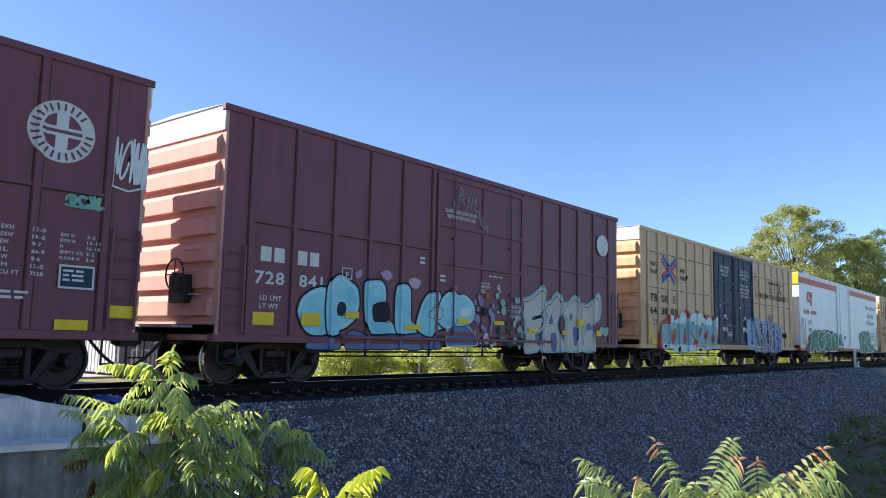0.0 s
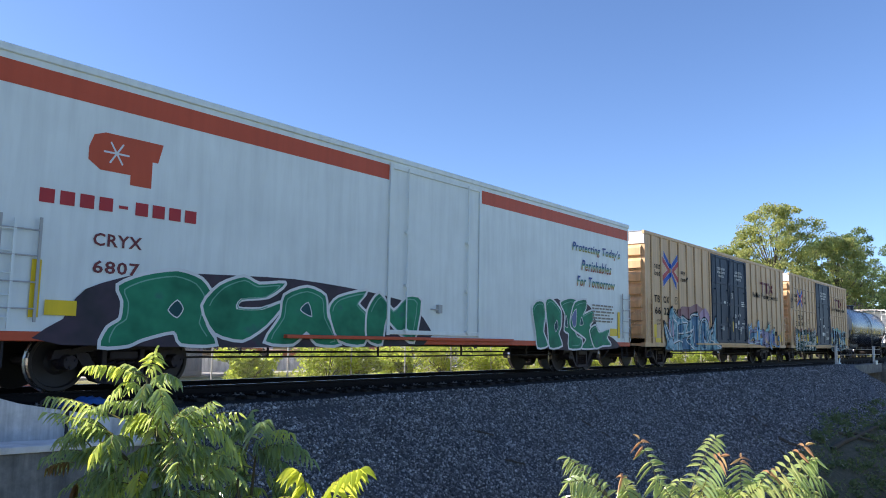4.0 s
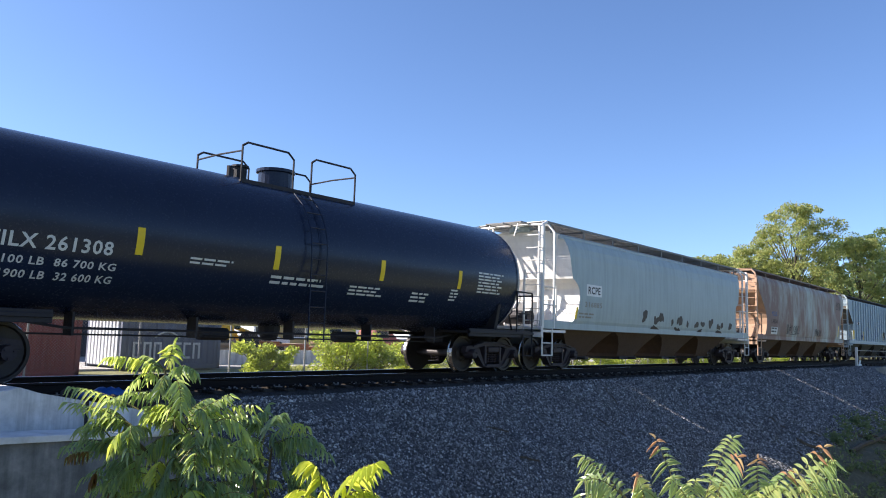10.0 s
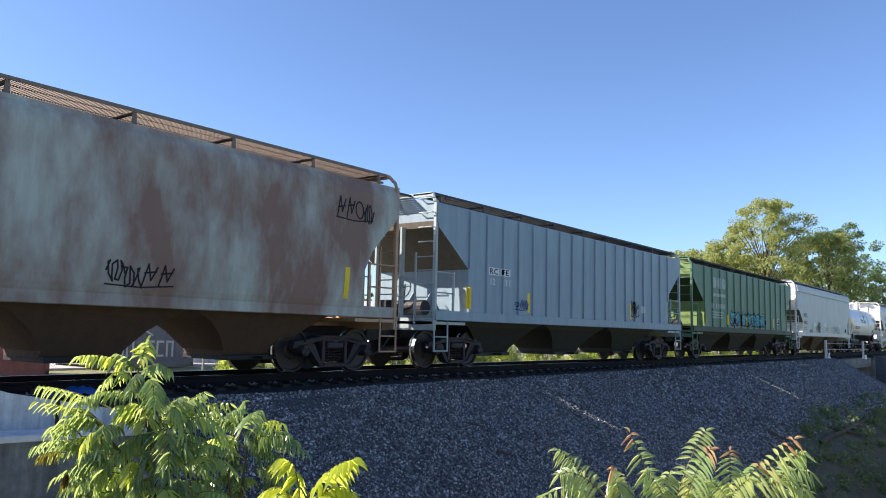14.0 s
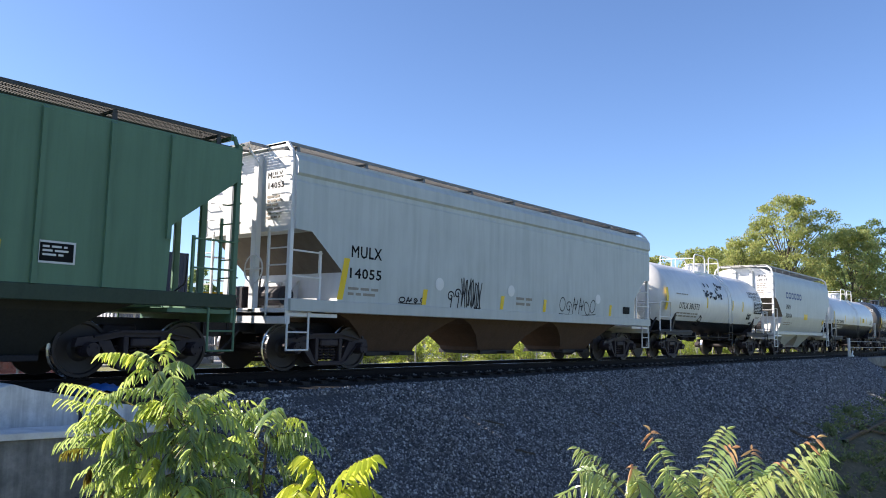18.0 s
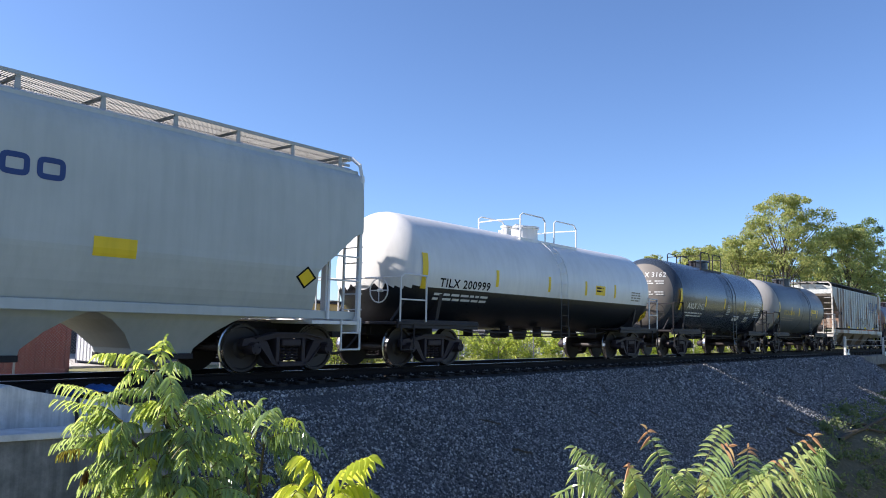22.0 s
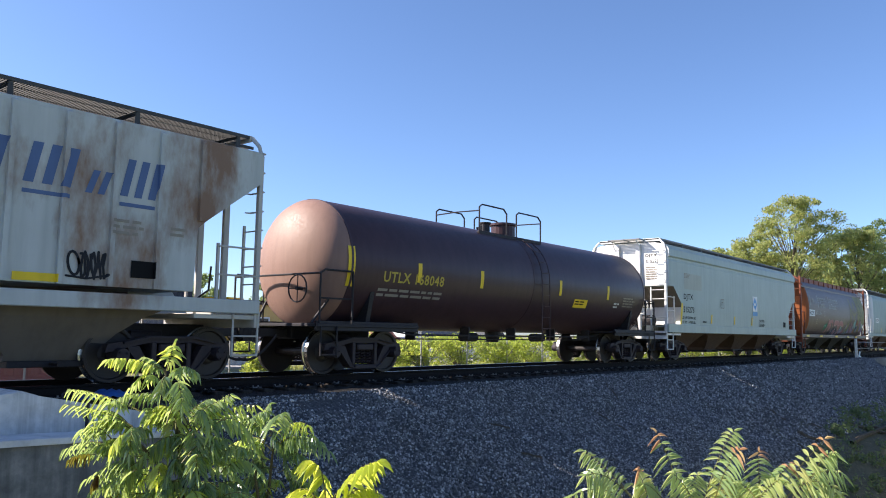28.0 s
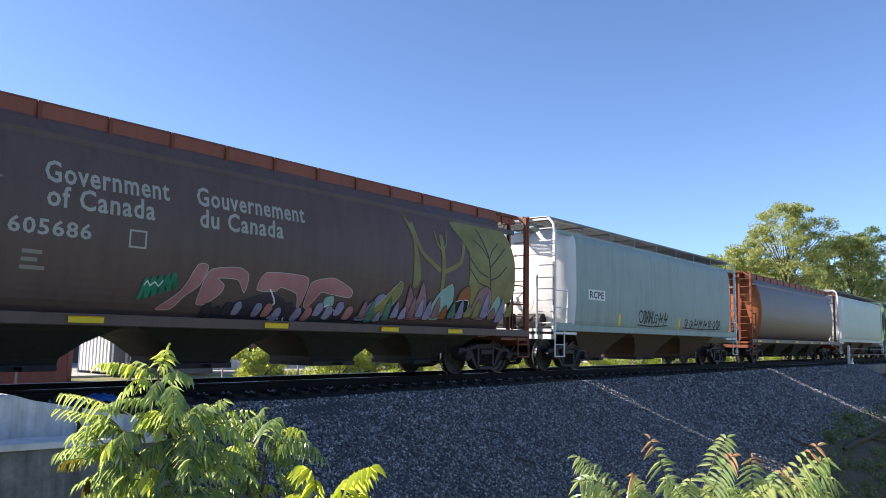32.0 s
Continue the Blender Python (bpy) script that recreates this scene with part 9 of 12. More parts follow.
    for x0, L, lab in ((328.25, 16.25, "dark brown cylindrical covered hopper with faded lettering and wheat emblem"), (363.7, 16.9, "dark brown cylindrical covered hopper with orange ends")):
        c = hopper("covered_hopper", x0, L, lab, BROWN, CYLINDER, dome=(1.28, 0.34), chutes=4, centre=1.50, frame_mat=RUST_ORANGE_DARK, end_mat=RUST_ORANGE, walk_mat=RUST_ORANGE_DARK, sill=(0.98, 1.16), sill_mat=BROWN, post=4.3, chute_mat=DARK_CHUTE, walk_z=0.06, walk_y=(0.45, 1.12), sill_out=0.36)
        canada.append(c)
        for s in (-1, 1):
            bm = B()
            box(bm, 0.3, L - 0.3, min(s * 1.10, s * 1.15), max(s * 1.10, s * 1.15), 4.06, 4.30, 0.008)
            part("roof_fascia", bm, FASCIA_RED, c.ob, "rust-red fascia along the roof")
            for k in range(14):
                bm = B()
                x = 0.9 + (L - 1.8) * k / 13
                box(bm, x - 0.03, x + 0.03, min(s * 1.15, s * 1.19), max(s * 1.15, s * 1.19), 4.02, 4.32)
                part("fascia_bracket", bm, RUST_ORANGE_DARK, c.ob)
        for e in (0, 1):
            bm = B()
            box(bm, *((0.12, 1.15) if e == 0 else (L - 1.15, L - 0.12)), -1.2, 1.2, 4.24, 4.275)
            part("end_deck", bm, RUST_ORANGE_DARK, c.ob, "rust-red deck over the car end")
            for y in (-1.45, -0.9, -0.45, 0.45, 0.9, 1.45):
                bm = B()
                xp = 0.17 if e == 0 else L - 0.17
                box(bm, xp - 0.04, xp + 0.04, y - 0.04, y + 0.04, 1.1, 4.26)
                part("end_post", bm, RUST_ORANGE_DARK, c.ob)
            for y in (-0.75, 0.0, 0.75):
                bm = B()
                q = (lambda v: v) if e == 0 else (lambda v: L - v)
                extruded(bm, [(q(0.55), 1.12), (q(1.25), 1.12), (q(1.15), 3.9), (q(1.05), 3.9)], y - 0.02, y + 0.02)
                part("end_gusset", bm, RUST_ORANGE_DARK, c.ob)
        for x in (0.75, 3.6, 7.2, 10.3, 12.6):
            stuck(c, "reflector", *rect(x, x + 0.55, 1.02, 1.12), STRIPE, lift=0.40)
    c = canada[0]
    lettering(c, "Government", 3.12, 5.13, 3.05, 3.39, INK_PALE)
    lettering(c, "of Canada", 3.15, 4.87, 2.69, 3.02, INK_PALE)
    lettering(c, "Gouvernement", 5.65, 8.05, 3.06, 3.40, INK_PALE)
    lettering(c, "du Canada", 5.70, 7.51, 2.69, 3.02, INK_PALE)
    stuck(c, "plate_mark", *stroke([(4.46, 2.23), (4.73, 2.23), (4.73, 2.49), (4.46, 2.49), (4.46, 2.23)], 0.03), INK_PALE)
    bars(c, 2.87, 3.22, 1.70, 2.04, 3, INK_GREY, 6, 2)
    plate(c, 1.5, 1.8, 2.78, 3.3, INK_GREY, "flag_bar")
    n = 11
    stuck(c, "leaf_emblem", [(2.28 + (0.28 if i % 2 else 0.14) * math.sin(2 * math.pi * i / n), 3.05 + (0.22 if i % 2 else 0.11) * math.cos(2 * math.pi * i / n)) for i in range(n)], [tuple(range(n))], INK_GREY)
    plate(c, 1.32, 2.44, 2.17, 2.52, BRIGHT_WHITE, "sign_panel")
    lettering(c, "RCPE", 1.42, 2.30, 2.23, 2.46, INK_BLACK)
    lettering(c, "605686", 2.64, 3.84, 2.26, 2.50, INK_PALE)
    m = mural(c)
    shape(m, ((10.98, 3.73), (11.30, 3.29), (11.52, 2.22), (11.25, 2.03), (11.27, 3.05), (11.11, 3.45)), WHEATY, name="wheat_leaf")
    shape(m, ((12.73, 3.69), (14.04, 3.82), (15.07, 3.74), (15.37, 3.00), (15.28, 2.00), (14.79, 1.77), (13.37, 1.74), (13.37, 3.01)), WHEATY, name="wheat_leaf")
    line(m, ((11.26, 3.47), (11.53, 2.86), (12.18, 2.49)), WHEATY, 0.11)
    line(m, ((13.19, 3.29), (12.99, 2.73), (12.38, 2.46)), WHEATY, 0.11)
    line(m, ((12.29, 3.28), (12.34, 2.53), (12.28, 1.84)), WHEATY, 0.13)
    line(m, ((12.06, 3.38), (12.12, 3.11), (12.30, 2.94)), WHEATY, 0.05)
    line(m, ((12.51, 3.44), (12.46, 3.14), (12.33, 2.94)), WHEATY, 0.05)
    line(m, ((13.82, 3.66), (14.18, 2.96), (14.24, 2.15)), PATCH_BROWN, 0.05)
    line(m, ((13.37, 2.88), (13.73, 2.58), (14.14, 2.45)), PATCH_BROWN, 0.035)
    line(m, ((14.96, 3.27), (14.59, 2.99), (14.24, 2.72)), PATCH_BROWN, 0.035)
    line(m, ((14.95, 2.78), (14.60, 2.51), (14.26, 2.39)), PATCH_BROWN, 0.035)
    line(m, ((13.58, 3.36), (13.94, 3.17), (14.14, 2.95)), PATCH_BROWN, 0.03)
    line(m, ((14.67, 3.38), (14.35, 3.14), (14.19, 2.92)), PATCH_BROWN, 0.03)
    line(m, ((13.36, 2.62), (13.74, 2.29), (14.14, 2.21)), PATCH_BROWN, 0.03)
    pink_mural(c)
    c = hopper("covered_hopper", 345.8, 15.8, "pale blue-green covered hopper with faint dark tags", PALE_GREEN, CURVED_SHORT, dome=(1.15, 0.6), chutes=3, centre=1.50, frame_mat=BRIGHT_WHITE, end_mat=BRIGHT_WHITE, hatch="round")
    plate(c, 1.9, 3.0, 2.17, 2.49, BRIGHT_WHITE, "sign_panel")
    lettering(c, "RCPE", 2.0, 2.9, 2.22, 2.44, INK_BLACK)
    scrawl(c, 5.5, 8.0, 1.45, 2.0, 6, 74, INK, 0.05)
    scrawl(c, 9.5, 13.5, 1.45, 1.85, 8, 75, INK, 0.05)
    small_stripes(c, (4.0, 9.0), 1.4, 1.8, 0.15)
    hopper("covered_hopper", 381.4, 15.0, "pale grey covered hopper with white end frames", PALE_GREEN_GREY, CURVED_SHORT, dome=(1.15, 0.6), chutes=3, centre=1.50, frame_mat=BRIGHT_WHITE, end_mat=BRIGHT_WHITE)
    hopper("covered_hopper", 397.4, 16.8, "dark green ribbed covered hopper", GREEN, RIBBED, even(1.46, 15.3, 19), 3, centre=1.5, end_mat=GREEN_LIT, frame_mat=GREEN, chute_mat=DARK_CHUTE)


CURVED_SHORT = CURVED
DEEP_TEAL = spray("deep_teal_spray_paint", [(0.3, (0.02, 0.16, 0.20)), (0.7, (0.06, 0.30, 0.34))])
FASCIA_RED = paint("weathered_red_fascia_paint", (0.27, 0.085, 0.055), 0.2, 0.6, 0.4)
PATCH_BROWN = paint("dark_brown_cover_paint", (0.032, 0.024, 0.026), 0.05, 0.5, 0.2)
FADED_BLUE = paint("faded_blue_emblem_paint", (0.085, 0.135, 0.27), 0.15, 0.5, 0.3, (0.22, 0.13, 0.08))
WALK_BROWN = paint("rust_brown_grating", (0.21, 0.16, 0.13), 0.3, 0.6, 0.4)
# end walls of the maroon cars: sunlight is mixed into the red
PALE_PINK = paint("sunlit_red_end_paint", (0.56, 0.30, 0.25), 0.10, 0.6, 0.3)
RUST_TAN = paint("rusty_tan_paint", (0.46, 0.30, 0.20), 0.22, 0.6, 0.4, (0.22, 0.10, 0.05))
# brighter copy of the green for car ends, with the sun painted in
GREEN_LIT = paint("sunlit_green_end_paint", (0.17, 0.25, 0.085), 0.15, 0.55, 0.4)
# darker green for the sill and the sloped ends
DARK_GREEN = paint("dark_green_sill_slope_paint", (0.035, 0.055, 0.035), 0.25, 0.6, 0.5)
DARK_CHUTE = paint("dark_chute_paint", (0.030, 0.030, 0.026), 0.25, 0.6, 0.5, (0.07, 0.035, 0.02))
PALE_WHITE = paint("off_white_paint", (0.45, 0.47, 0.455), 0.06, 0.42, 0.28)
PALE_GREEN_GREY = paint("pale_greenish_grey_paint", (0.39, 0.445, 0.405), 0.06, 0.45, 0.32)
INK_WHITE_FADED = paint("worn_white_lettering", (0.34, 0.40, 0.36), 0.55, 0.6, 0.5, (0.06, 0.11, 0.06))
STREAKED_FRAME = paint("weathered_white_frame_paint", (0.50, 0.48, 0.44), 0.25, 0.6, 0.4)
FADED_YELLOW = paint("faded_yellow_patch_paint", (0.40, 0.41, 0.345), 0.05, 0.5, 0.3)
SIGN_BLUE = paint("blue_sign_paint", (0.03, 0.24, 0.55), 0.03, 0.4, 0.2)
RUST_ORANGE_DARK = paint("dark_rust_red_paint", (0.20, 0.06, 0.030), 0.3, 0.6, 0.4)


# ---- tank cars ----
def tank_car(x0, L, label, shell, radius=1.47, zc=2.44, band=None, head_mat=None, word=None, ink=INK_WHITE, word_at=(1.3, 3.2, 1.97, 2.19), stripes=(0.3, 3.6, 6.3), platform=None, rail_mat=None, plates=(), saddle=None, belly_ring=None, spots=0, dome_r=0.36, centre=2.0, rails=None, print_mat=INK_WHITE, head_to=0.96):
    a, b = 0.15, L - 0.15

    def face(x, z):
        d = min(abs(z - zc), radius - 0.02)
        return math.sqrt(radius * radius - d * d)

    car = Car("tank_car", x0, L, label, "tank car", face, (), list(np.arange(zc - 1.3, zc + 1.35, 0.1)))
    ob = car.ob
    car.radius, car.zc = radius, zc
    depth = 0.72
    prof = []
    for i in range(9):
        t = math.pi / 2 * i / 8
        prof.append((a + depth * (1 - math.sin(t)), max(0.02, radius * math.cos(t))))
    prof = prof[::-1]
    prof += [(a + depth + (b - a - 2 * depth) * k / 6, radius) for k in range(1, 6)]
    for i in range(9):
        t = math.pi / 2 * i / 8
        prof.append((b - depth * (1 - math.sin(t)), max(0.02, radius * math.cos(t))))
    prof = sorted(prof[:9], key=lambda p: p[0]) + prof[9:14] + sorted(prof[14:], key=lambda p: p[0])
    bm = B()
    lathe(bm, prof, 96, "x", (0, 0, zc))
    me = baked("tank", bm, True)
    me.materials.append(shell)
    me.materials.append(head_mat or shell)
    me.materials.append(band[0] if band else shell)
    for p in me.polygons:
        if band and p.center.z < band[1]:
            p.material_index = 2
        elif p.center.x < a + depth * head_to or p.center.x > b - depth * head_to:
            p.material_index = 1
    link_mesh("tank", me, ob)
    for x in (a + depth, b - depth, (a + b) / 2) if belly_ring is None else belly_ring:
        bm = B()
        lathe(bm, [(x - 0.03, radius - 0.01), (x - 0.03, radius + 0.008), (x + 0.03, radius + 0.008), (x + 0.03, radius - 0.01)], 48, "x", (0, 0, zc))
        part("weld_band", bm, shell if not band else SHELL_SEAM, ob) if not band else bm.free()
    # saddles, sills and end platforms
    frame_m = saddle or STEEL
    for e in (0, 1):
        sg = 1 if e == 0 else -1
        xe = 0.0 if e == 0 else L

        def X(d):
            return xe + sg * d

        bm = B()
        extruded(bm, [(-1.30, 1.75), (-1.15, 1.02), (1.15, 1.02), (1.30, 1.75), (0.9, 1.20), (0.0, 0.98), (-0.9, 1.20)], 0, 0.12)
        for v in bm.verts:
            v.co = Vector((X(centre) - 0.06 + v.co.y, v.co.x, v.co.z))
        part("saddle", bm, frame_m, ob)
        bm = B()
        box(bm, min(X(-0.05), X(centre + 1.4)), max(X(-0.05), X(centre + 1.4)), -1.42, 1.42, 0.98, 1.05, 0.01)
        for s in (-1, 1):
            box(bm, min(X(-0.05), X(centre + 1.4)), max(X(-0.05), X(centre + 1.4)), s * 1.36 - 0.03, s * 1.36 + 0.03, 0.90, 1.10, 0.008)
        part("end_platform", bm, frame_m, ob)
        bm = B()
        for s in (-1, 1):
            pipe(bm, [(X(0.02), s * 1.40, 1.05), (X(0.02), s * 1.40, 2.05), (X(0.10), s * 1.44, 2.12), (X(0.85), s * 1.46, 2.12), (X(0.85), s * 1.46, 1.05)], 0.022)
            pipe(bm, [(X(0.02), s * 1.40, 1.55), (X(0.85), s * 1.46, 1.55)], 0.018)
        pipe(bm, [(X(0.02), -1.40, 2.05), (X(0.02), 1.40, 2.05)], 0.022)
        part("handrail", bm, rail_mat or frame_m, ob)
        for s in (-1, 1):
            bm = B()
            pipe(bm, [(X(0.05), s * 1.42, 1.0), (X(0.05), s * 1.42, 0.42), (X(0.48), s * 1.42, 0.42), (X(0.48), s * 1.42, 1.0)], 0.018)
            part("sill_step", bm, frame_m, ob)
            bm = B()
            tube(bm, (X(0.25), s * 0.9, 1.06), (X(1.05), s * 1.15, 2.2), 0.03, 6)
            part("head_brace", bm, frame_m, ob)
    brake_wheel(car, -0.06, -0.8, 1.75, rail_mat)
    # the gear on top
    cx = L / 2 - 0.1 if platform is None else platform
    top = zc + radius
    rm = rail_mat or STEEL
    r0, r1 = rails or (cx - 2.1, cx + 2.1)
    bm = B()
    n = int((r1 - r0) / 0.12)
    for s in (-1, 1):
        for i in range(n):
            x = r0 + (r1 - r0) * i / n
            box(bm, x, x + 0.05, min(s * 0.3, s * 0.75), max(s * 0.3, s * 0.75), top - 0.20, top - 0.16)
        box(bm, r0, r1, s * 0.75 - 0.015, s * 0.75 + 0.015, top - 0.24, top - 0.14)
    part("top_platform", bm, rm, ob)
    for s in (-1, 1):
        for (p, q) in ((r0, r0 + (r1 - r0) * 0.42), (r0 + (r1 - r0) * 0.58, r1)):
            bm = B()
            y = s * 0.75
            pipe(bm, [(p, y, top - 0.2), (p, y, top + 0.50), (p + 0.12, y, top + 0.58), (q - 0.15, y, top + 0.58), (q, y, top + 0.46), (q, y, top - 0.2)], 0.022)
            part("guard_rail", bm, rm, ob)
    for p in (r0, r1):
        bm = B()
        pipe(bm, [(p, -0.75, top + 0.40), (p, 0.0, top + 0.42), (p, 0.75, top + 0.40)], 0.018)
        part("guard_rail", bm, rm, ob)
    bm = B()
    lathe(bm, [(top - 0.12, dome_r), (top + 0.26, dome_r), (top + 0.28, dome_r + 0.05), (top + 0.34, dome_r + 0.05), (top + 0.38, dome_r * 0.5)], 22, "z", (cx + 0.35, 0, 0))
    part("manway_dome", bm, shell, ob)
    bm = B()
    lathe(bm, [(top - 0.1, 0.14), (top + 0.22, 0.14), (top + 0.24, 0.18), (top + 0.28, 0.18)], 12, "z", (cx - 0.55, 0, 0))
    part("safety_valve", bm, rm, ob)
    for k in range(3):
        bm = B()
        tube(bm, (cx - 1.0 + 0.2 * k, -0.3 + 0.25 * k, top - 0.1), (cx - 1.0 + 0.2 * k, -0.3 + 0.25 * k, top + 0.16), 0.06, 8)
        part("valve", bm, rm, ob)
    lad = new("ladder")
    lad.parent = ob
    for k in range(10):
        z = 0.75 + 0.31 * k
        y = -(face(0, max(z, zc)) if z > zc else radius) - 0.10
        bm = B()
        tube(bm, (cx + 0.1, y, z), (cx + 0.5, y, z), 0.013, 6)
        part("rung", bm, band[0] if band and z < band[1] else shell, lad)
    for x in (cx + 0.1, cx + 0.5):
        split = band[1] if band else 1.5
        for zz, m in (([0.7, split], band[0] if band else shell), ([split] + [zc + 0.24 * k for k in range(6)], shell)):
            bm = B()
            pipe(bm, [(x, -(face(0, max(z, zc)) if z > zc else radius) - 0.10, z) for z in zz], 0.016)
            part("stile", bm, m, lad)
    bm = B()
    lathe(bm, [(zc - radius - 0.28, 0.16), (zc - radius - 0.10, 0.22), (zc - radius + 0.1, 0.24)], 14, "z", (L / 2, 0, 0))
    part("bottom_outlet", bm, frame_m, ob)
    # paint marks
    for k, x in enumerate(stripes):
        h = 0.42 if k == 0 else 0.22
        plate(car, x, x + (0.2 if k == 0 else 0.13), 2.25 - h, 2.25 + h, STRIPE, "reflector")
    if word:
        p, q, z0, z1 = word_at
        lettering(car, word, p, q, z0, z1, ink)
        bars(car, p - 0.1, q + 0.15, z0 - 0.36, z0 - 0.14, 2, print_mat, 3) if word != "TILX 261308" else None
    for (p, q, z0, z1, m) in plates:
        if m is STRIPE:
            plate(car, p, q, z0, z1, m)
            bars(car, p + 0.06, q - 0.06, z0 + 0.05, z1 - 0.05, 2, INK_BLACK, 5)
        else:
            bars(car, p, q, z0, z1, max(2, int((z1 - z0) / 0.07)), m, int(p * 7))
    rnd = random.Random(7)
    for k in range(spots):
        x, z = rnd.uniform(4.4, 6.8), rnd.uniform(2.4, 3.0)
        stuck(car, "paint_spot", *blob(x, z, rnd.uniform(0.10, 0.28), rnd.uniform(0.08, 0.2), rnd), INK)
    bm = B()
    pipe(bm, [(centre + 1.3, -0.72, 0.92), (centre + 1.9, -0.75, 0.84), (L - centre - 1.9, -0.75, 0.84), (L - centre - 1.3, -0.72, 0.92)], 0.022)
    pipe(bm, [(centre + 1.3, -0.5, 0.74), (L - centre - 1.3, -0.5, 0.74)], 0.016)
    for k in range(5):
        x = centre + 2.0 + (L - 2 * centre - 4.0) * k / 4
        box(bm, x - 0.02, x + 0.02, -0.77, -0.48, 0.72, zc - radius + 0.12)
    part("brake_pipe", bm, STEEL, ob)
    for k in range(2):
        bm = B()
        x = L / 2 + (-1.9, 1.5)[k]
        tube(bm, (x, -0.35, 0.80), (x + 0.6, -0.35, 0.80), 0.12, 10)
        part("air_reservoir", bm, STEEL, ob)
    running_gear(car, centre, False)
    return car


def on_head(car, x, y, z):
    """Where a mark at (y, z) lies on the west head of a tank."""
    r = min(0.98, math.hypot(y, z - car.zc) / car.radius)
    return Vector((0.15 + 0.72 * (1 - math.sqrt(1 - r * r)) - 0.012, y, z))


def head_lettering(car, word, y0, y1, z0, z1, material):
    co, faces = WORDS[word]
    bm = B()
    vs = [bm.verts.new(on_head(car, 0, y1 + (y0 - y1) * u, z0 + (z1 - z0) * q)) for u, q in co]
    for f in faces:
        bm.faces.new([vs[i] for i in f])
    part("lettering", bm, material, car.ob)


def head_bars(car, y0, y1, z, h, material):
    bm = B()
    n = 10
    for k in range(n):
        if k % 4 == 3:
            continue
        p, q = y0 + (y1 - y0) * k / n, y0 + (y1 - y0) * (k + 0.92) / n
        bm.faces.new([bm.verts.new(on_head(car, 0, *v)) for v in ((p, z), (p, z + h), (q, z + h), (q, z))])
    part("small_print", bm, material, car.ob)


def diamond(car, x, z, r, m=STRIPE):
    for k, mm in ((1.0, INK_BLACK), (0.88, m)):
        stuck(car, "hazard_placard", [(x - r * k, z), (x, z - r * k), (x + r * k, z), (x, z + r * k)], [(0, 1, 2, 3)], mm)
    lettering(car, "2014", x - r * 0.5, x + r * 0.5, z - 0.05, z + 0.06, INK_BLACK)


SHELL_SEAM = WHITE
# black head coloured pale grey, so the sun's glare sits in the paint
BLACK_HEAD = paint("sunlit_black_head_paint", (0.30, 0.295, 0.29), 0.06, 0.45, 0.4)
HEAD_GREY = paint("pale_grey_head_paint", (0.33, 0.32, 0.305), 0.05, 0.5, 0.3)
HEAD_DARK = paint("dull_grey_brown_head_paint", (0.17, 0.155, 0.14), 0.1, 0.5, 0.3)


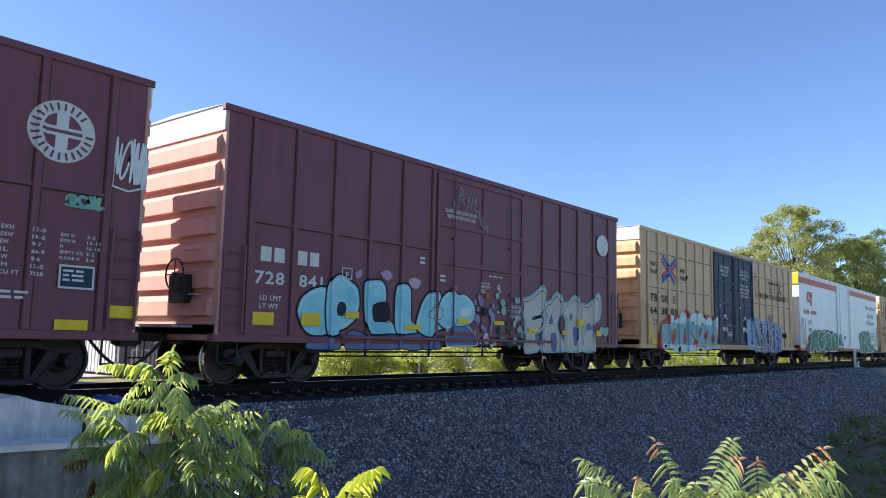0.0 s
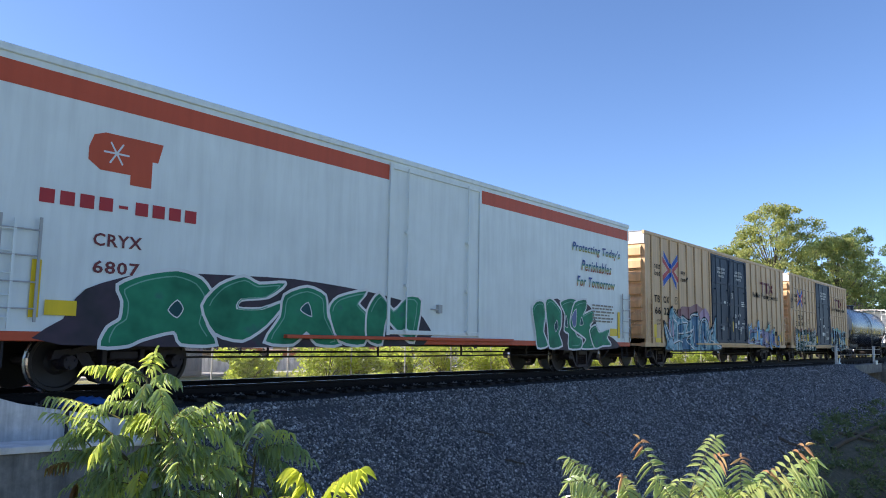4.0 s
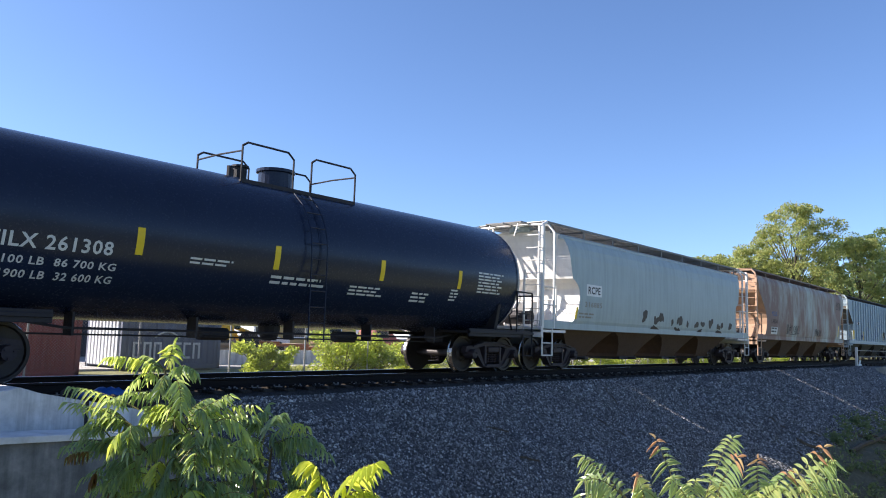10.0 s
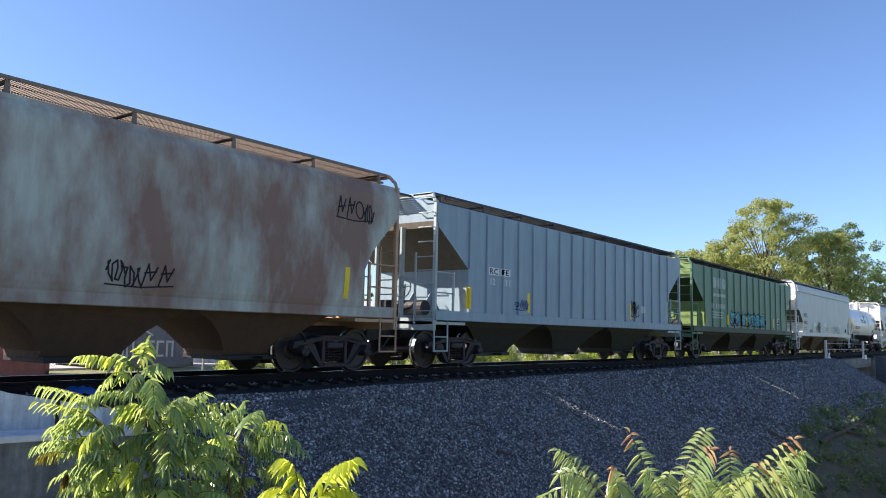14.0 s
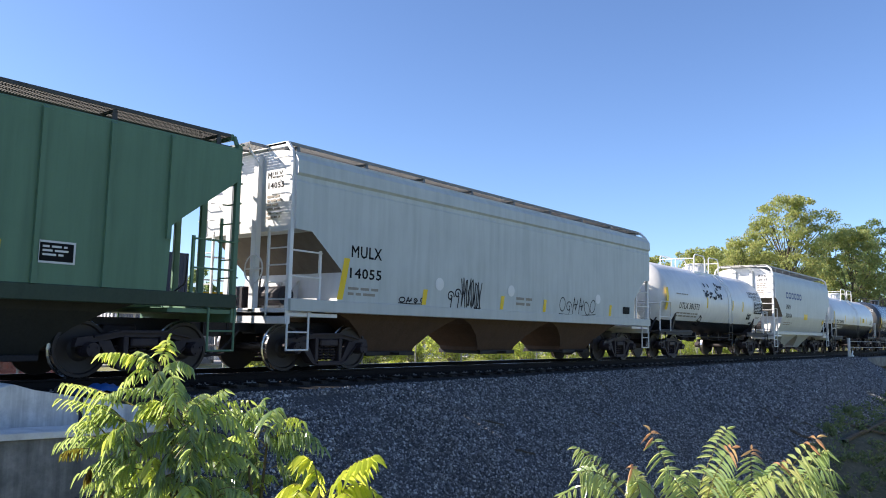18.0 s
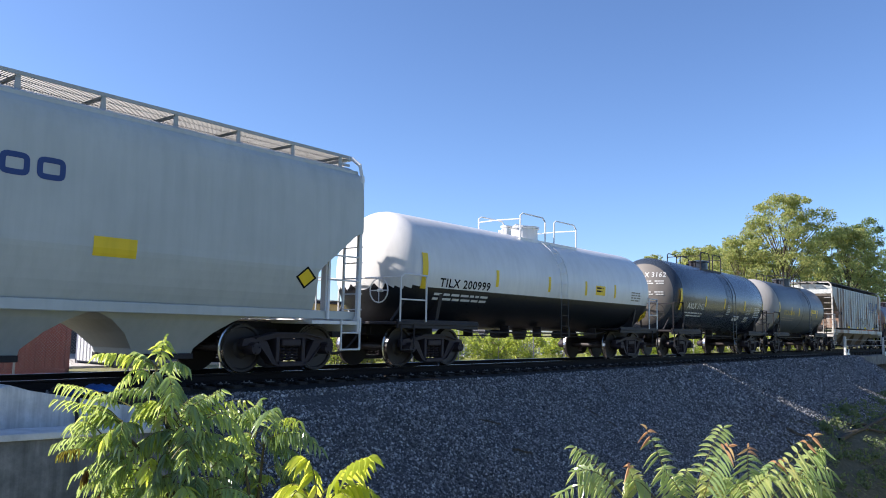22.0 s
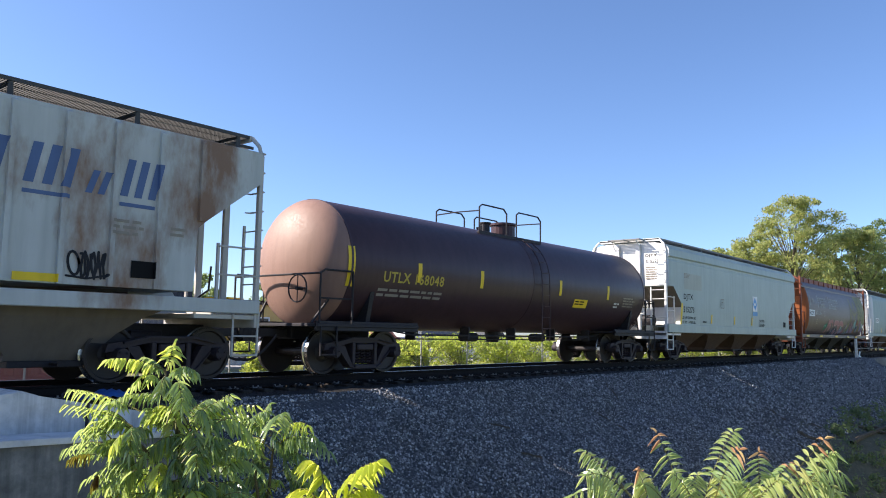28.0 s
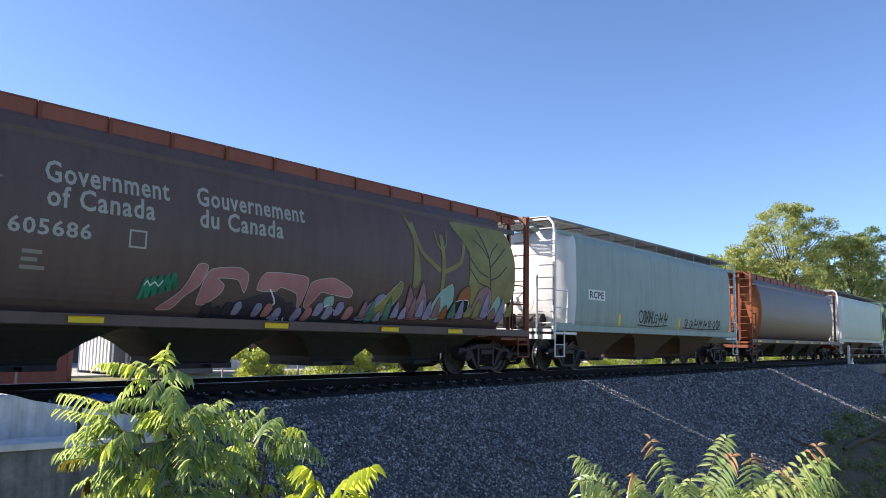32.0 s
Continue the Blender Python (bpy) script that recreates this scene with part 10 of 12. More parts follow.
def build_tanks():
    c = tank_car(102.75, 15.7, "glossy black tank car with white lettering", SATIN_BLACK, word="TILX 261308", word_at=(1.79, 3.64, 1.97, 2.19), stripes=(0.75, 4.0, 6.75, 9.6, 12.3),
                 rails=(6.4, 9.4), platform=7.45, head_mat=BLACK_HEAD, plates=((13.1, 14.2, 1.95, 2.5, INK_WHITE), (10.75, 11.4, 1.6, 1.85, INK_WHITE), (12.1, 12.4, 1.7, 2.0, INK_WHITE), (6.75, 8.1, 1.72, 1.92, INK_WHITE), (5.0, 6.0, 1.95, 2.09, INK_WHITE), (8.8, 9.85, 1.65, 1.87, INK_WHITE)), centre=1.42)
    lettering(c, "191100 LB  86 700 KG", 1.75, 3.75, 1.74, 1.86, INK_WHITE)
    lettering(c, "71900 LB  32 600 KG", 1.95, 3.75, 1.54, 1.66, INK_WHITE)
    c = tank_car(208.2, 12.95, "white tank car with a black belly and dark paint spots", BRIGHT_WHITE, radius=1.42, zc=2.33, band=(BLACK, 1.47), word="UTLX 301573", ink=INK_BLACK, word_at=(1.89, 3.94, 1.92, 2.16), stripes=(0.6, 4.75, 7.85, 9.2),
                 rails=(5.1, 8.0), platform=6.95, rail_mat=BRIGHT_WHITE, spots=26, dome_r=0.42, centre=1.75, print_mat=INK_GREY)
    bars(c, 1.5, 2.8, 2.42, 2.5, 1, INK_GREY, 3, 3)
    lettering(c, "CALCIUM CARBONATE", 10.18, 11.80, 2.87, 2.99, INK_BLACK)
    lettering(c, "OR CLAY SLURRY ONLY", 10.18, 11.92, 2.71, 2.83, INK_BLACK)
    bars(c, 10.75, 11.9, 2.56, 2.68, 2, INK_GREY, 8)
    for x, xx, z, zz, n in ((10.85, 12.02, 1.98, 2.52, 7), (9.98, 10.24, 1.69, 1.96, 3), (10.27, 10.48, 1.69, 1.96, 3)):
        plate(c, x, xx, z, zz, INK_BLACK, "stencil_panel")
        bars(c, x + 0.05, xx - 0.02, z + 0.04, zz - 0.02, n, INK_WHITE, int(x * 9))
    bars(c, 11.2, 11.85, 1.74, 1.84, 2, INK_GREY, 4)
    plate(c, 10.62, 10.95, 1.50, 1.58, INK_BLACK)
    stuck(c, "graffiti_mark", *joined([stroke([(4.1, 1.34), (4.3, 1.7), (4.5, 1.62), (4.62, 1.3), (4.05, 1.36)], 0.05), stroke([(4.2, 1.5), (4.55, 1.46)], 0.04)]), INK)
    tank_car(234.5, 14.1, "long white tank car with a black lower half", BRIGHT_WHITE, radius=1.42, zc=2.33, band=(BLACK, 1.86), word="TILX 200999", ink=INK_BLACK, word_at=(1.43, 3.52, 1.90, 2.12), stripes=(0.75, 3.75, 6.4, 8.6, 10.6),
             rails=(5.9, 9.2), platform=6.85, rail_mat=BRIGHT_WHITE, plates=((9.3, 9.95, 2.08, 2.38, STRIPE), (11.9, 12.7, 1.95, 2.3, INK_GREY)), dome_r=0.46, centre=1.6)
    diamond(CARS[-1], 13.35, 1.5, 0.24)
    c = tank_car(250.08, 11.9, "charcoal tank car with white lettering and a lighter head", CHARCOAL, head_mat=HEAD_DARK, head_to=0.5, word="AXLX 3162", word_at=(1.46, 3.24, 1.92, 2.16), stripes=(0.62, 3.3, 5.6, 8.3, 11.02),
                 rails=(4.7, 7.25), platform=6.25, plates=((6.1, 6.5, 1.75, 2.2, INK_WHITE), (4.9, 6.0, 1.66, 1.76, INK_GREY), (9.85, 10.7, 1.72, 2.2, INK_WHITE)), centre=1.46)
    head_lettering(c, "AXLX 3162", -0.95, 0.35, 3.1, 3.3, INK_WHITE)
    for k in range(4):
        head_bars(c, -0.9, 0.25 - 0.2 * (k % 2), 2.92 - 0.09 * k - (0.25 if k > 1 else 0), 0.045, INK_WHITE)
    plate(c, 7.2, 7.95, 1.56, 1.76, INK_WHITE, "sign_panel")
    bars(c, 7.25, 7.9, 1.60, 1.72, 1, INK_GREY, 5)
    for p in (8.72, 9.02):
        plate(c, p, p + 0.27, 1.52, 1.75, INK_WHITE, "stencil_panel")
        plate(c, p + 0.025, p + 0.245, 1.545, 1.725, INK_BLACK, "stencil_panel")
        bars(c, p + 0.05, p + 0.23, 1.58, 1.70, 2, INK_WHITE, 3)
    for k, wd in enumerate(("SODIUM", "HYDROXIDE", "SOLUTION")):
        lettering(c, wd, 8.68, 9.32, 2.12 - 0.13 * k, 2.22 - 0.13 * k, INK_WHITE)
    tank_car(263.15, 11.25, "dark grey tank car with a pale head and yellow lettering", DARK_GREY_TANK, head_mat=HEAD_GREY, word="UTLX 631493", ink=INK_YELLOW, word_at=(1.82, 3.89, 2.04, 2.28), stripes=(0.85, 3.2, 4.75, 7.4, 8.7),
             rails=(4.5, 7.95), platform=6.4, plates=((7.6, 8.45, 2.25, 2.45, STRIPE),), dome_r=0.47, centre=1.46, print_mat=INK_GREY)
    tank_car(294.0, 15.7, "dark brown tank car with faded yellow lettering", BROWN_TANK, head_mat=RUST_HEAD, word="UTLX 168048", ink=INK_YELLOW, word_at=(1.84, 3.9, 1.98, 2.22), stripes=(0.75, 2.95, 5.35, 9.2, 12.15),
             rails=(6.15, 9.2), platform=7.98, plates=((10.15, 10.95, 1.72, 1.97, STRIPE), (13.3, 14.2, 1.8, 2.15, INK_GREY), (12.7, 13.1, 1.75, 1.95, INK_WHITE)), centre=1.6, radius=1.42, zc=2.36, print_mat=INK_GREY)


RUST_HEAD = paint("rusty_brown_head_paint", (0.27, 0.165, 0.13), 0.2, 0.55, 0.4)
build_boxcars()
build_hoppers()
build_tanks()


# ---- the setting ----
BALLAST = ground_mat("ballast_bed", [(0.3, (0.030, 0.031, 0.036)), (0.5, (0.080, 0.083, 0.090)), (0.72, (0.20, 0.205, 0.215))], 22, 1.0, 0.05)
GRASS = ground_mat("grassy_ground", [(0.3, (0.12, 0.13, 0.05)), (0.5, (0.24, 0.23, 0.10)), (0.7, (0.40, 0.36, 0.20))], 6, 0.7, 0.05)
CONCRETE = ground_mat("weathered_concrete", [(0.3, (0.50, 0.50, 0.49)), (0.5, (0.70, 0.69, 0.68)), (0.7, (0.77, 0.76, 0.74))], 4, 0.35, 0.015, 0.85, runs=0.75)
ASPHALT = ground_mat("pale_lot_paving", [(0.3, (0.32, 0.30, 0.28)), (0.5, (0.44, 0.42, 0.39)), (0.7, (0.54, 0.52, 0.48))], 5, 0.3, 0.01)
SOIL = ground_mat("dark_weedy_soil", [(0.3, (0.05, 0.055, 0.035)), (0.5, (0.10, 0.10, 0.07)), (0.7, (0.19, 0.175, 0.13))], 8, 0.7, 0.04)
PALE_CONCRETE = ground_mat("pale_concrete", [(0.3, (0.46, 0.46, 0.45)), (0.5, (0.66, 0.655, 0.64)), (0.7, (0.78, 0.775, 0.76))], 3, 0.5, 0.01, 0.9)
# darker than the upper wing wall, with streaks running down
DARK_CONCRETE = ground_mat("dark_streaked_concrete", [(0.3, (0.11, 0.112, 0.112)), (0.5, (0.20, 0.20, 0.195)), (0.7, (0.32, 0.31, 0.30))], 3, 0.35, 0.015, 0.9, runs=0.6)
VERGE = ground_mat("overgrown_verge", [(0.3, (0.12, 0.14, 0.07)), (0.5, (0.22, 0.24, 0.13)), (0.7, (0.36, 0.36, 0.21))], 5, 0.7, 0.05)
# near-black ballast for the band under and beside the rails
DARK_BED = ground_mat("near_black_ballast", [(0.3, (0.010, 0.010, 0.010)), (0.5, (0.022, 0.021, 0.020)), (0.72, (0.06, 0.055, 0.05))], 22, 1.0, 0.05)
TIMBER = ground_mat("creosoted_timber", [(0.3, (0.018, 0.014, 0.011)), (0.5, (0.045, 0.036, 0.028)), (0.7, (0.09, 0.075, 0.06))], 9, 0.6, 0.01)
BARK = ground_mat("grey_bark", [(0.3, (0.05, 0.04, 0.03)), (0.5, (0.10, 0.085, 0.065)), (0.7, (0.17, 0.145, 0.115))], 12, 0.6, 0.02)
RAIL = paint("rail_steel", (0.016, 0.013, 0.012), 0.3, 0.7, 0.3, (0.03, 0.018, 0.012), spec=0.1)


def slope_z(y):
    """The height of the ground across the line."""
    return float(np.interp(y, [-3000, -12.3, -9.3, -2.25, 2.3, 3.6, 3000], [-0.8, -0.8, -4.2, -0.24, -0.26, -0.62, -0.62]))


def build_ground():
    xs = [-3000, -800, -450] + list(range(-400, -20, 20)) + [-14.2, -14.0, -8, -2.2, -2.0] + list(np.arange(0, 57.4, 0.8)) + [57.3, 57.5, 64, 71, 71.2] + list(range(80, 460, 15)) + [600, 1200, 3000]
    ys = [-3000, -600, -100, -30, -16] + list(np.arange(-12.9, 5.0, 0.42)) + [6, 8, 10, 14, 20, 40, 80, 160, 400, 1000, 3000]
    ys = sorted(set([round(float(y), 3) for y in ys] + [-12.3, -9.3, -2.25, 2.3, 3.6]))
    V = np.zeros((len(xs), len(ys), 3))
    for i, x in enumerate(xs):
        for j, y in enumerate(ys):
            z = slope_z(y)
            if (-14.1 < x < -2.1 or 57.4 < x < 71.1) and -12.5 < y < 12:
                z = min(z, -5.2)
            if abs(y) < 60 and abs(x) < 400:
                a = 0.10 if (-9 < y < -2.4) else 0.03
                z += a * noise.noise(Vector((x * 0.55, y * 0.55, 1.3)))
            V[i, j] = (x, y, z)
    idx = np.arange(len(xs) * len(ys)).reshape(len(xs), len(ys))
    F = np.stack([idx[:-1, :-1], idx[1:, :-1], idx[1:, 1:], idx[:-1, 1:]], -1).reshape(-1, 4)
    g = from_arrays("ground", V.reshape(-1, 3), F, None)
    g.data.materials.append(GRASS)
    g.data.materials.append(BALLAST)
    g.data.materials.append(SOIL)
    g.data.materials.append(DARK_BED)
    g.data.materials.append(VERGE)
    for p in g.data.polygons:
        c = p.center
        if -9.0 < c.y < 3.4 and abs(c.x) < 460:
            limit = -6.6 + 0.6 * math.sin(c.x * 0.9) if c.x < 26 else -5.6 + 0.5 * math.sin(c.x * 1.3)
            if -2.25 < c.y < 2.3:
                p.material_index = 3
            elif c.y > limit:
                p.material_index = 1
            else:
                p.material_index = 2
        elif c.y <= -9.0:
            p.material_index = 4
    tagged(g, "gravel railway embankment and grassy ground", "ground", kind="structure")


STONE = None


def stones(name, n, xr, yr, size, seed, label, lift=0.0, material=None):
    """Loose crushed stone on the embankment: many small uneven lumps."""
    rng = np.random.default_rng(seed)
    px, py = rng.uniform(*xr, n), rng.uniform(*yr, n)
    pz = np.interp(py, [-9.3, -2.25, 2.3, 3.6], [-4.2, -0.24, -0.26, -0.62]) + lift
    nz = np.array([noise.noise(Vector((a * 0.55, b * 0.55, 1.3))) for a, b in zip(px, py)])
    pz += np.where(py < -2.4, 0.10, 0.03) * nz
    base = np.array([(1, 0, 0), (0, 1, 0), (-1, 0, 0), (0, -1, 0), (0, 0, 1), (0, 0, -1)], float)
    faces = np.array([(0, 1, 4), (1, 2, 4), (2, 3, 4), (3, 0, 4), (1, 0, 5), (2, 1, 5), (3, 2, 5), (0, 3, 5)])
    s = rng.uniform(size[0], size[1], (n, 1, 1)) * rng.uniform(0.6, 1.25, (n, 1, 3))
    v = base[None] * rng.uniform(0.65, 1.2, (n, 6, 1)) * s
    v += rng.normal(0, 0.14, (n, 6, 3)) * s
    a = rng.uniform(0, 6.28, (n, 1))
    b = rng.uniform(-0.9, 0.9, (n, 1))
    x, y, z = v[..., 0].copy(), v[..., 1].copy(), v[..., 2].copy()
    y, z = y * np.cos(b) - z * np.sin(b), y * np.sin(b) + z * np.cos(b)
    x, y = x * np.cos(a) - y * np.sin(a), x * np.sin(a) + y * np.cos(a)
    P = np.stack([x + px[:, None], y + py[:, None], z + pz[:, None]], -1)
    F = faces[None] + 6 * np.arange(n)[:, None, None]
    ob = from_arrays(name, P.reshape(-1, 3), F.reshape(-1, 3), material or STONE)
    tagged(ob, label, "gravel", kind="stuff")


def stone_mat():
    m, nt, b = shader("crushed_stone", 0.75)
    geo = nt.nodes.new("ShaderNodeNewGeometry")
    col = ramp(nt, geo.outputs["Random Per Island"], [(0.0, (0.035, 0.036, 0.039)), (0.45, (0.150, 0.154, 0.160)), (0.78, (0.33, 0.335, 0.342)), (0.95, (0.56, 0.56, 0.55)), (1.0, (0.78, 0.78, 0.76))])
    col = mixed(nt, noise_tex(nt, 40, detail=3), col, mixed(nt, 0.5, col, (0.05, 0.05, 0.055)))
    nt.links.new(col, b.inputs["Base Color"])
    return m


def build_track():
    tr = thing("track", pose(0, 0, 0), "railway track with dark steel rails on timber sleepers", "track", kind="structure")
    prof = [(-0.075, -0.185), (0.075, -0.185), (0.075, -0.165), (0.012, -0.135), (0.012, -0.045), (0.036, -0.035), (0.036, -0.004), (0.028, 0.0), (-0.028, 0.0), (-0.036, -0.004), (-0.036, -0.035), (-0.012, -0.045), (-0.012, -0.135), (-0.075, -0.165)]
    for y in (-0.7525, 0.7525):
        bm = B()
        n = len(prof)
        ends = [[bm.verts.new((x, y + a, b)) for a, b in prof] for x in (-420, 460)]
        for i in range(n):
            bm.faces.new((ends[0][i], ends[0][(i + 1) % n], ends[1][(i + 1) % n], ends[1][i]))
        me = baked("rail", bm)
        me.materials.append(RAIL)
        me.materials.append(TREAD)
        for p in me.polygons:
            if p.center.z > -0.003:
                p.material_index = 1
        link_mesh("rail", me, tr)
    tie = B()
    box(tie, -0.11, 0.11, -1.30, 1.30, -0.37, -0.19, 0.012)
    me = baked("sleeper", tie)
    me.materials.append(TIMBER)
    rnd = random.Random(3)
    for i in range(150):
        link_mesh("sleeper", me, tr, at=pose(2.0 + 0.52 * i, rnd.uniform(-0.05, 0.05), rnd.uniform(-0.01, 0.0), 0, 0, rnd.uniform(-0.8, 0.8)))
    plate_bm = B()
    box(plate_bm, -0.10, 0.10, -0.17, 0.17, -0.19, -0.178)
    for dx in (-0.06, 0.06):
        for dy in (-0.10, 0.10):
            box(plate_bm, dx - 0.012, dx + 0.012, dy - 0.012, dy + 0.012, -0.18, -0.150)
    pm = baked("tie_plate", plate_bm)
    pm.materials.append(GALV_DARK)
    for i in range(100):
        for y in (-0.7525,):
            link_mesh("tie_plate", pm, tr, at=pose(2.0 + 0.52 * i, y, 0))
    bm = B()
    for x in list(np.arange(-400, 1.6, 0.52)) + list(np.arange(80.2, 440, 0.52)):
        box(bm, x - 0.11, x + 0.11, -1.3, 1.3, -0.37, -0.19)
    part("far_sleepers", bm, TIMBER, tr)["kind"] = "stuff"


GALV_DARK = paint("worn_tie_plate_steel", (0.20, 0.19, 0.18), 0.3, 0.5, 0.3)


def wall_block(name, label, pts, y0, y1, mat, kind="structure", category="wall"):
    bm = B()
    extruded(bm, pts, y0, y1)
    bmesh.ops.bevel(bm, geom=bm.edges[:], offset=0.02, segments=2, affect="EDGES")
    ob = link_mesh(name, baked(name, bm), None, mat)
    return tagged(ob, label, category, kind=kind)


def build_bridges():
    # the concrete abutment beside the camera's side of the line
    wall_block("abutment_lower_wall", "dark streaked concrete abutment wall below a ledge", [(-2.1, -5.4), (6.0, -5.4), (6.0, -0.62), (5.6, -0.46), (3.3, -0.40), (-2.1, -0.38)], -3.9, -1.6, DARK_CONCRETE)
    wall_block("abutment_upper_wall", "weathered concrete wing wall with a sloping top", [(-2.1, -0.46), (5.95, -0.49), (5.95, -0.28), (4.30, 0.05), (4.05, 0.13), (3.85, 0.07), (-2.1, 0.06)], -3.22, -1.75, CONCRETE)
    # coping paler than the walls: skylight on the ledge is put into it
    wall_block("abutment_coping", "pale concrete coping on the abutment ledge", [(-2.1, -0.40), (3.3, -0.41), (5.75, -0.49), (5.75, -0.42), (3.3, -0.335), (-2.1, -0.32)], -3.96, -3.36, PALE_CONCRETE)
    for name, x0, x1, y0, y1, z0, z1 in (("ledge_joint", -2.1, 5.95, -3.30, -3.2, -0.47, -0.435), ("wall_joint", 4.86, 4.90, -3.235, -3.1, -0.44, -0.02)):
        bm = B()
        box(bm, x0, x1, y0, y1, z0, z1)
        tagged(link_mesh("wall_joint", baked(name, bm), None, STEEL), "dark open joint in the concrete wall", "joint", kind="structure")
    for x, z in ((4.72, -0.02), (5.62, -0.17)):
        bm = B()
        pipe(bm, [(x - 0.07, -3.0, z - 0.1), (x - 0.07, -3.0, z + 0.06), (x, -3.0, z + 0.11), (x + 0.07, -3.0, z + 0.04), (x + 0.09, -3.0, z - 0.1)], 0.014)
        tagged(link_mesh("lifting_loop", baked("lifting_loop", bm), None, STEEL), "rusty steel lifting loop set in concrete", "metal loop")
    g = thing("bridge_girder", pose(0, 0, 0), "dark steel plate girders carrying the track", "bridge", kind="structure")
    for s in (-1, 1):
        bm = B()
        y = s * 1.45
        box(bm, -15, 5.3, y - 0.02, y + 0.02, -1.25, -0.38)
        box(bm, -15, 5.3, y - 0.2, y + 0.2, -0.42, -0.38)
        box(bm, -15, 5.3, y - 0.2, y + 0.2, -1.29, -1.25)
        part("girder", bm, STEEL, g)
        for k in range(14):
            bm = B()
            x = -14 + 1.4 * k
            box(bm, x - 0.02, x + 0.02, y - 0.15, y + 0.15, -1.25, -0.42)
            part("stiffener", bm, STEEL, g)
    # planks and a blue sheet at the end of the bridge
    bm = B()
    rnd = random.Random(2)
    n = 14
    grid = [[bm.verts.new((5.2 + 0.85 * i / n, -2.55 + 0.45 * j / 5, -0.12 + 0.10 * math.sin(math.pi * i / n) * math.sin(math.pi * (j + 0.5) / 6) + rnd.uniform(0, 0.05))) for j in range(6)] for i in range(n + 1)]
    for i in range(n):
        for j in range(5):
            bm.faces.new((grid[i][j], grid[i + 1][j], grid[i + 1][j + 1], grid[i][j + 1]))
    me = baked("tarpaulin", bm, True)
    ob = link_mesh("tarpaulin", me, None, BLUE_SHEET)
    ob.modifiers.new("thickness", "SOLIDIFY").thickness = 0.012
    tagged(ob, "crumpled blue plastic tarpaulin beside the rail", "tarpaulin")
    for k in range(3):
        bm = B()
        box(bm, 5.0, 6.3 + 0.1 * k, -2.56 + 0.16 * k, -2.42 + 0.16 * k, -0.30, -0.125, 0.01)
        tagged(link_mesh("timber_baulk", baked("timber_baulk", bm), None, TIMBER), "dark timber baulk beside the rail", "timber", "timber baulks")
    bm = B()
    box(bm, -14, 5.2, -1.95, -1.35, -0.36, -0.28, 0.01)
    tagged(link_mesh("bridge_walkway", baked("bridge_walkway", bm), None, TIMBER), "dark timber walkway along the bridge", "walkway", kind="structure")
    # the second bridge further along
    bm = B()
    a, b = Vector((57.2, -2.35, 0)), Vector((46.6, -5.95, 0))
    d = (b - a).normalized()
    nrm = Vector((-d.y, d.x, 0)) * 0.22
    vs = []
    for p, zt in ((a, -0.28), (b, -2.28)):
        for q in (p - nrm, p + nrm):
            vs.append(bm.verts.new((q.x, q.y, zt)))
            vs.append(bm.verts.new((q.x, q.y, -5.4)))
    for q in ((0, 2, 6, 4), (1, 5, 7, 3), (0, 4, 5, 1), (2, 3, 7, 6), (0, 1, 3, 2), (4, 6, 7, 5)):
        bm.faces.new([vs[i] for i in q])
    tagged(link_mesh("wing_wall", baked("wing_wall", bm), None, DARK_CONCRETE), "sloping concrete wing wall of a second bridge", "wall", kind="structure")
    for x in (57.3, 71.2):
        bm = B()
        box(bm, x - 0.3, x + 0.2, -2.4, 2.6, -5.4, -0.40, 0.02)
        tagged(link_mesh("bridge_abutment", baked("bridge_abutment", bm), None, DARK_CONCRETE), "concrete bridge abutment", "wall", kind="structure")
    bm = B()
    for s in (-1, 1):
        box(bm, 57.0, 71.5, s * 2.0 - 0.12, s * 2.0 + 0.12, -1.05, -0.36, 0.02)
    box(bm, 57.0, 71.5, -1.9, 1.9, -0.55, -0.38)
    tagged(link_mesh("bridge_deck", baked("bridge_deck", bm), None, DARK_CONCRETE), "grey concrete bridge deck", "bridge", kind="structure")
    for x in (55.0, 68.3):
        post = thing("railing_post", pose(x, -2.0, -0.42), "white painted bridge railing post", "post", "white railing posts")
        bm = B()
        box(bm, -0.07, 0.07, -0.07, 0.07, 0.0, 1.38, 0.015)
        part("upright", bm, BRIGHT_WHITE, post)
        bm = B()
        box(bm, -0.1, 0.62, -0.16, -0.10, -0.02, 0.30, 0.01)
        part("foot_plate", bm, WHITE, post)
        if x < 60:
            bm = B()
            tube(bm, (0.1, -0.1, 0.1), (0.55, -0.1, 0.55), 0.05, 8)
            part("brace", bm, WHITE, post)
    bm = B()
    for z in (0.75, 0.35):
        tube(bm, (55, -2.0, z), (71, -2.0, z - 0.03), 0.018, 6)
    tagged(link_mesh("railing_cable", baked("railing_cable", bm), None, GALV), "steel cable between railing posts", "cable")


BLUE_SHEET = paint("blue_plastic_sheet", (0.012, 0.075, 0.26), 0.0, 0.4, 0.3)
LEAVES_BRIGHT = leaf_mat("sunlit_sumac_leaves", [(0.0, (0.11, 0.18, 0.16)), (0.25, (0.19, 0.28, 0.22)), (0.48, (0.38, 0.48, 0.30)), (0.70, (0.60, 0.68, 0.24)), (0.92, (0.78, 0.78, 0.10))], 0.62, 0.20, (0.80, 0.95, 0.12), 0.42, 1.0, 0.7)
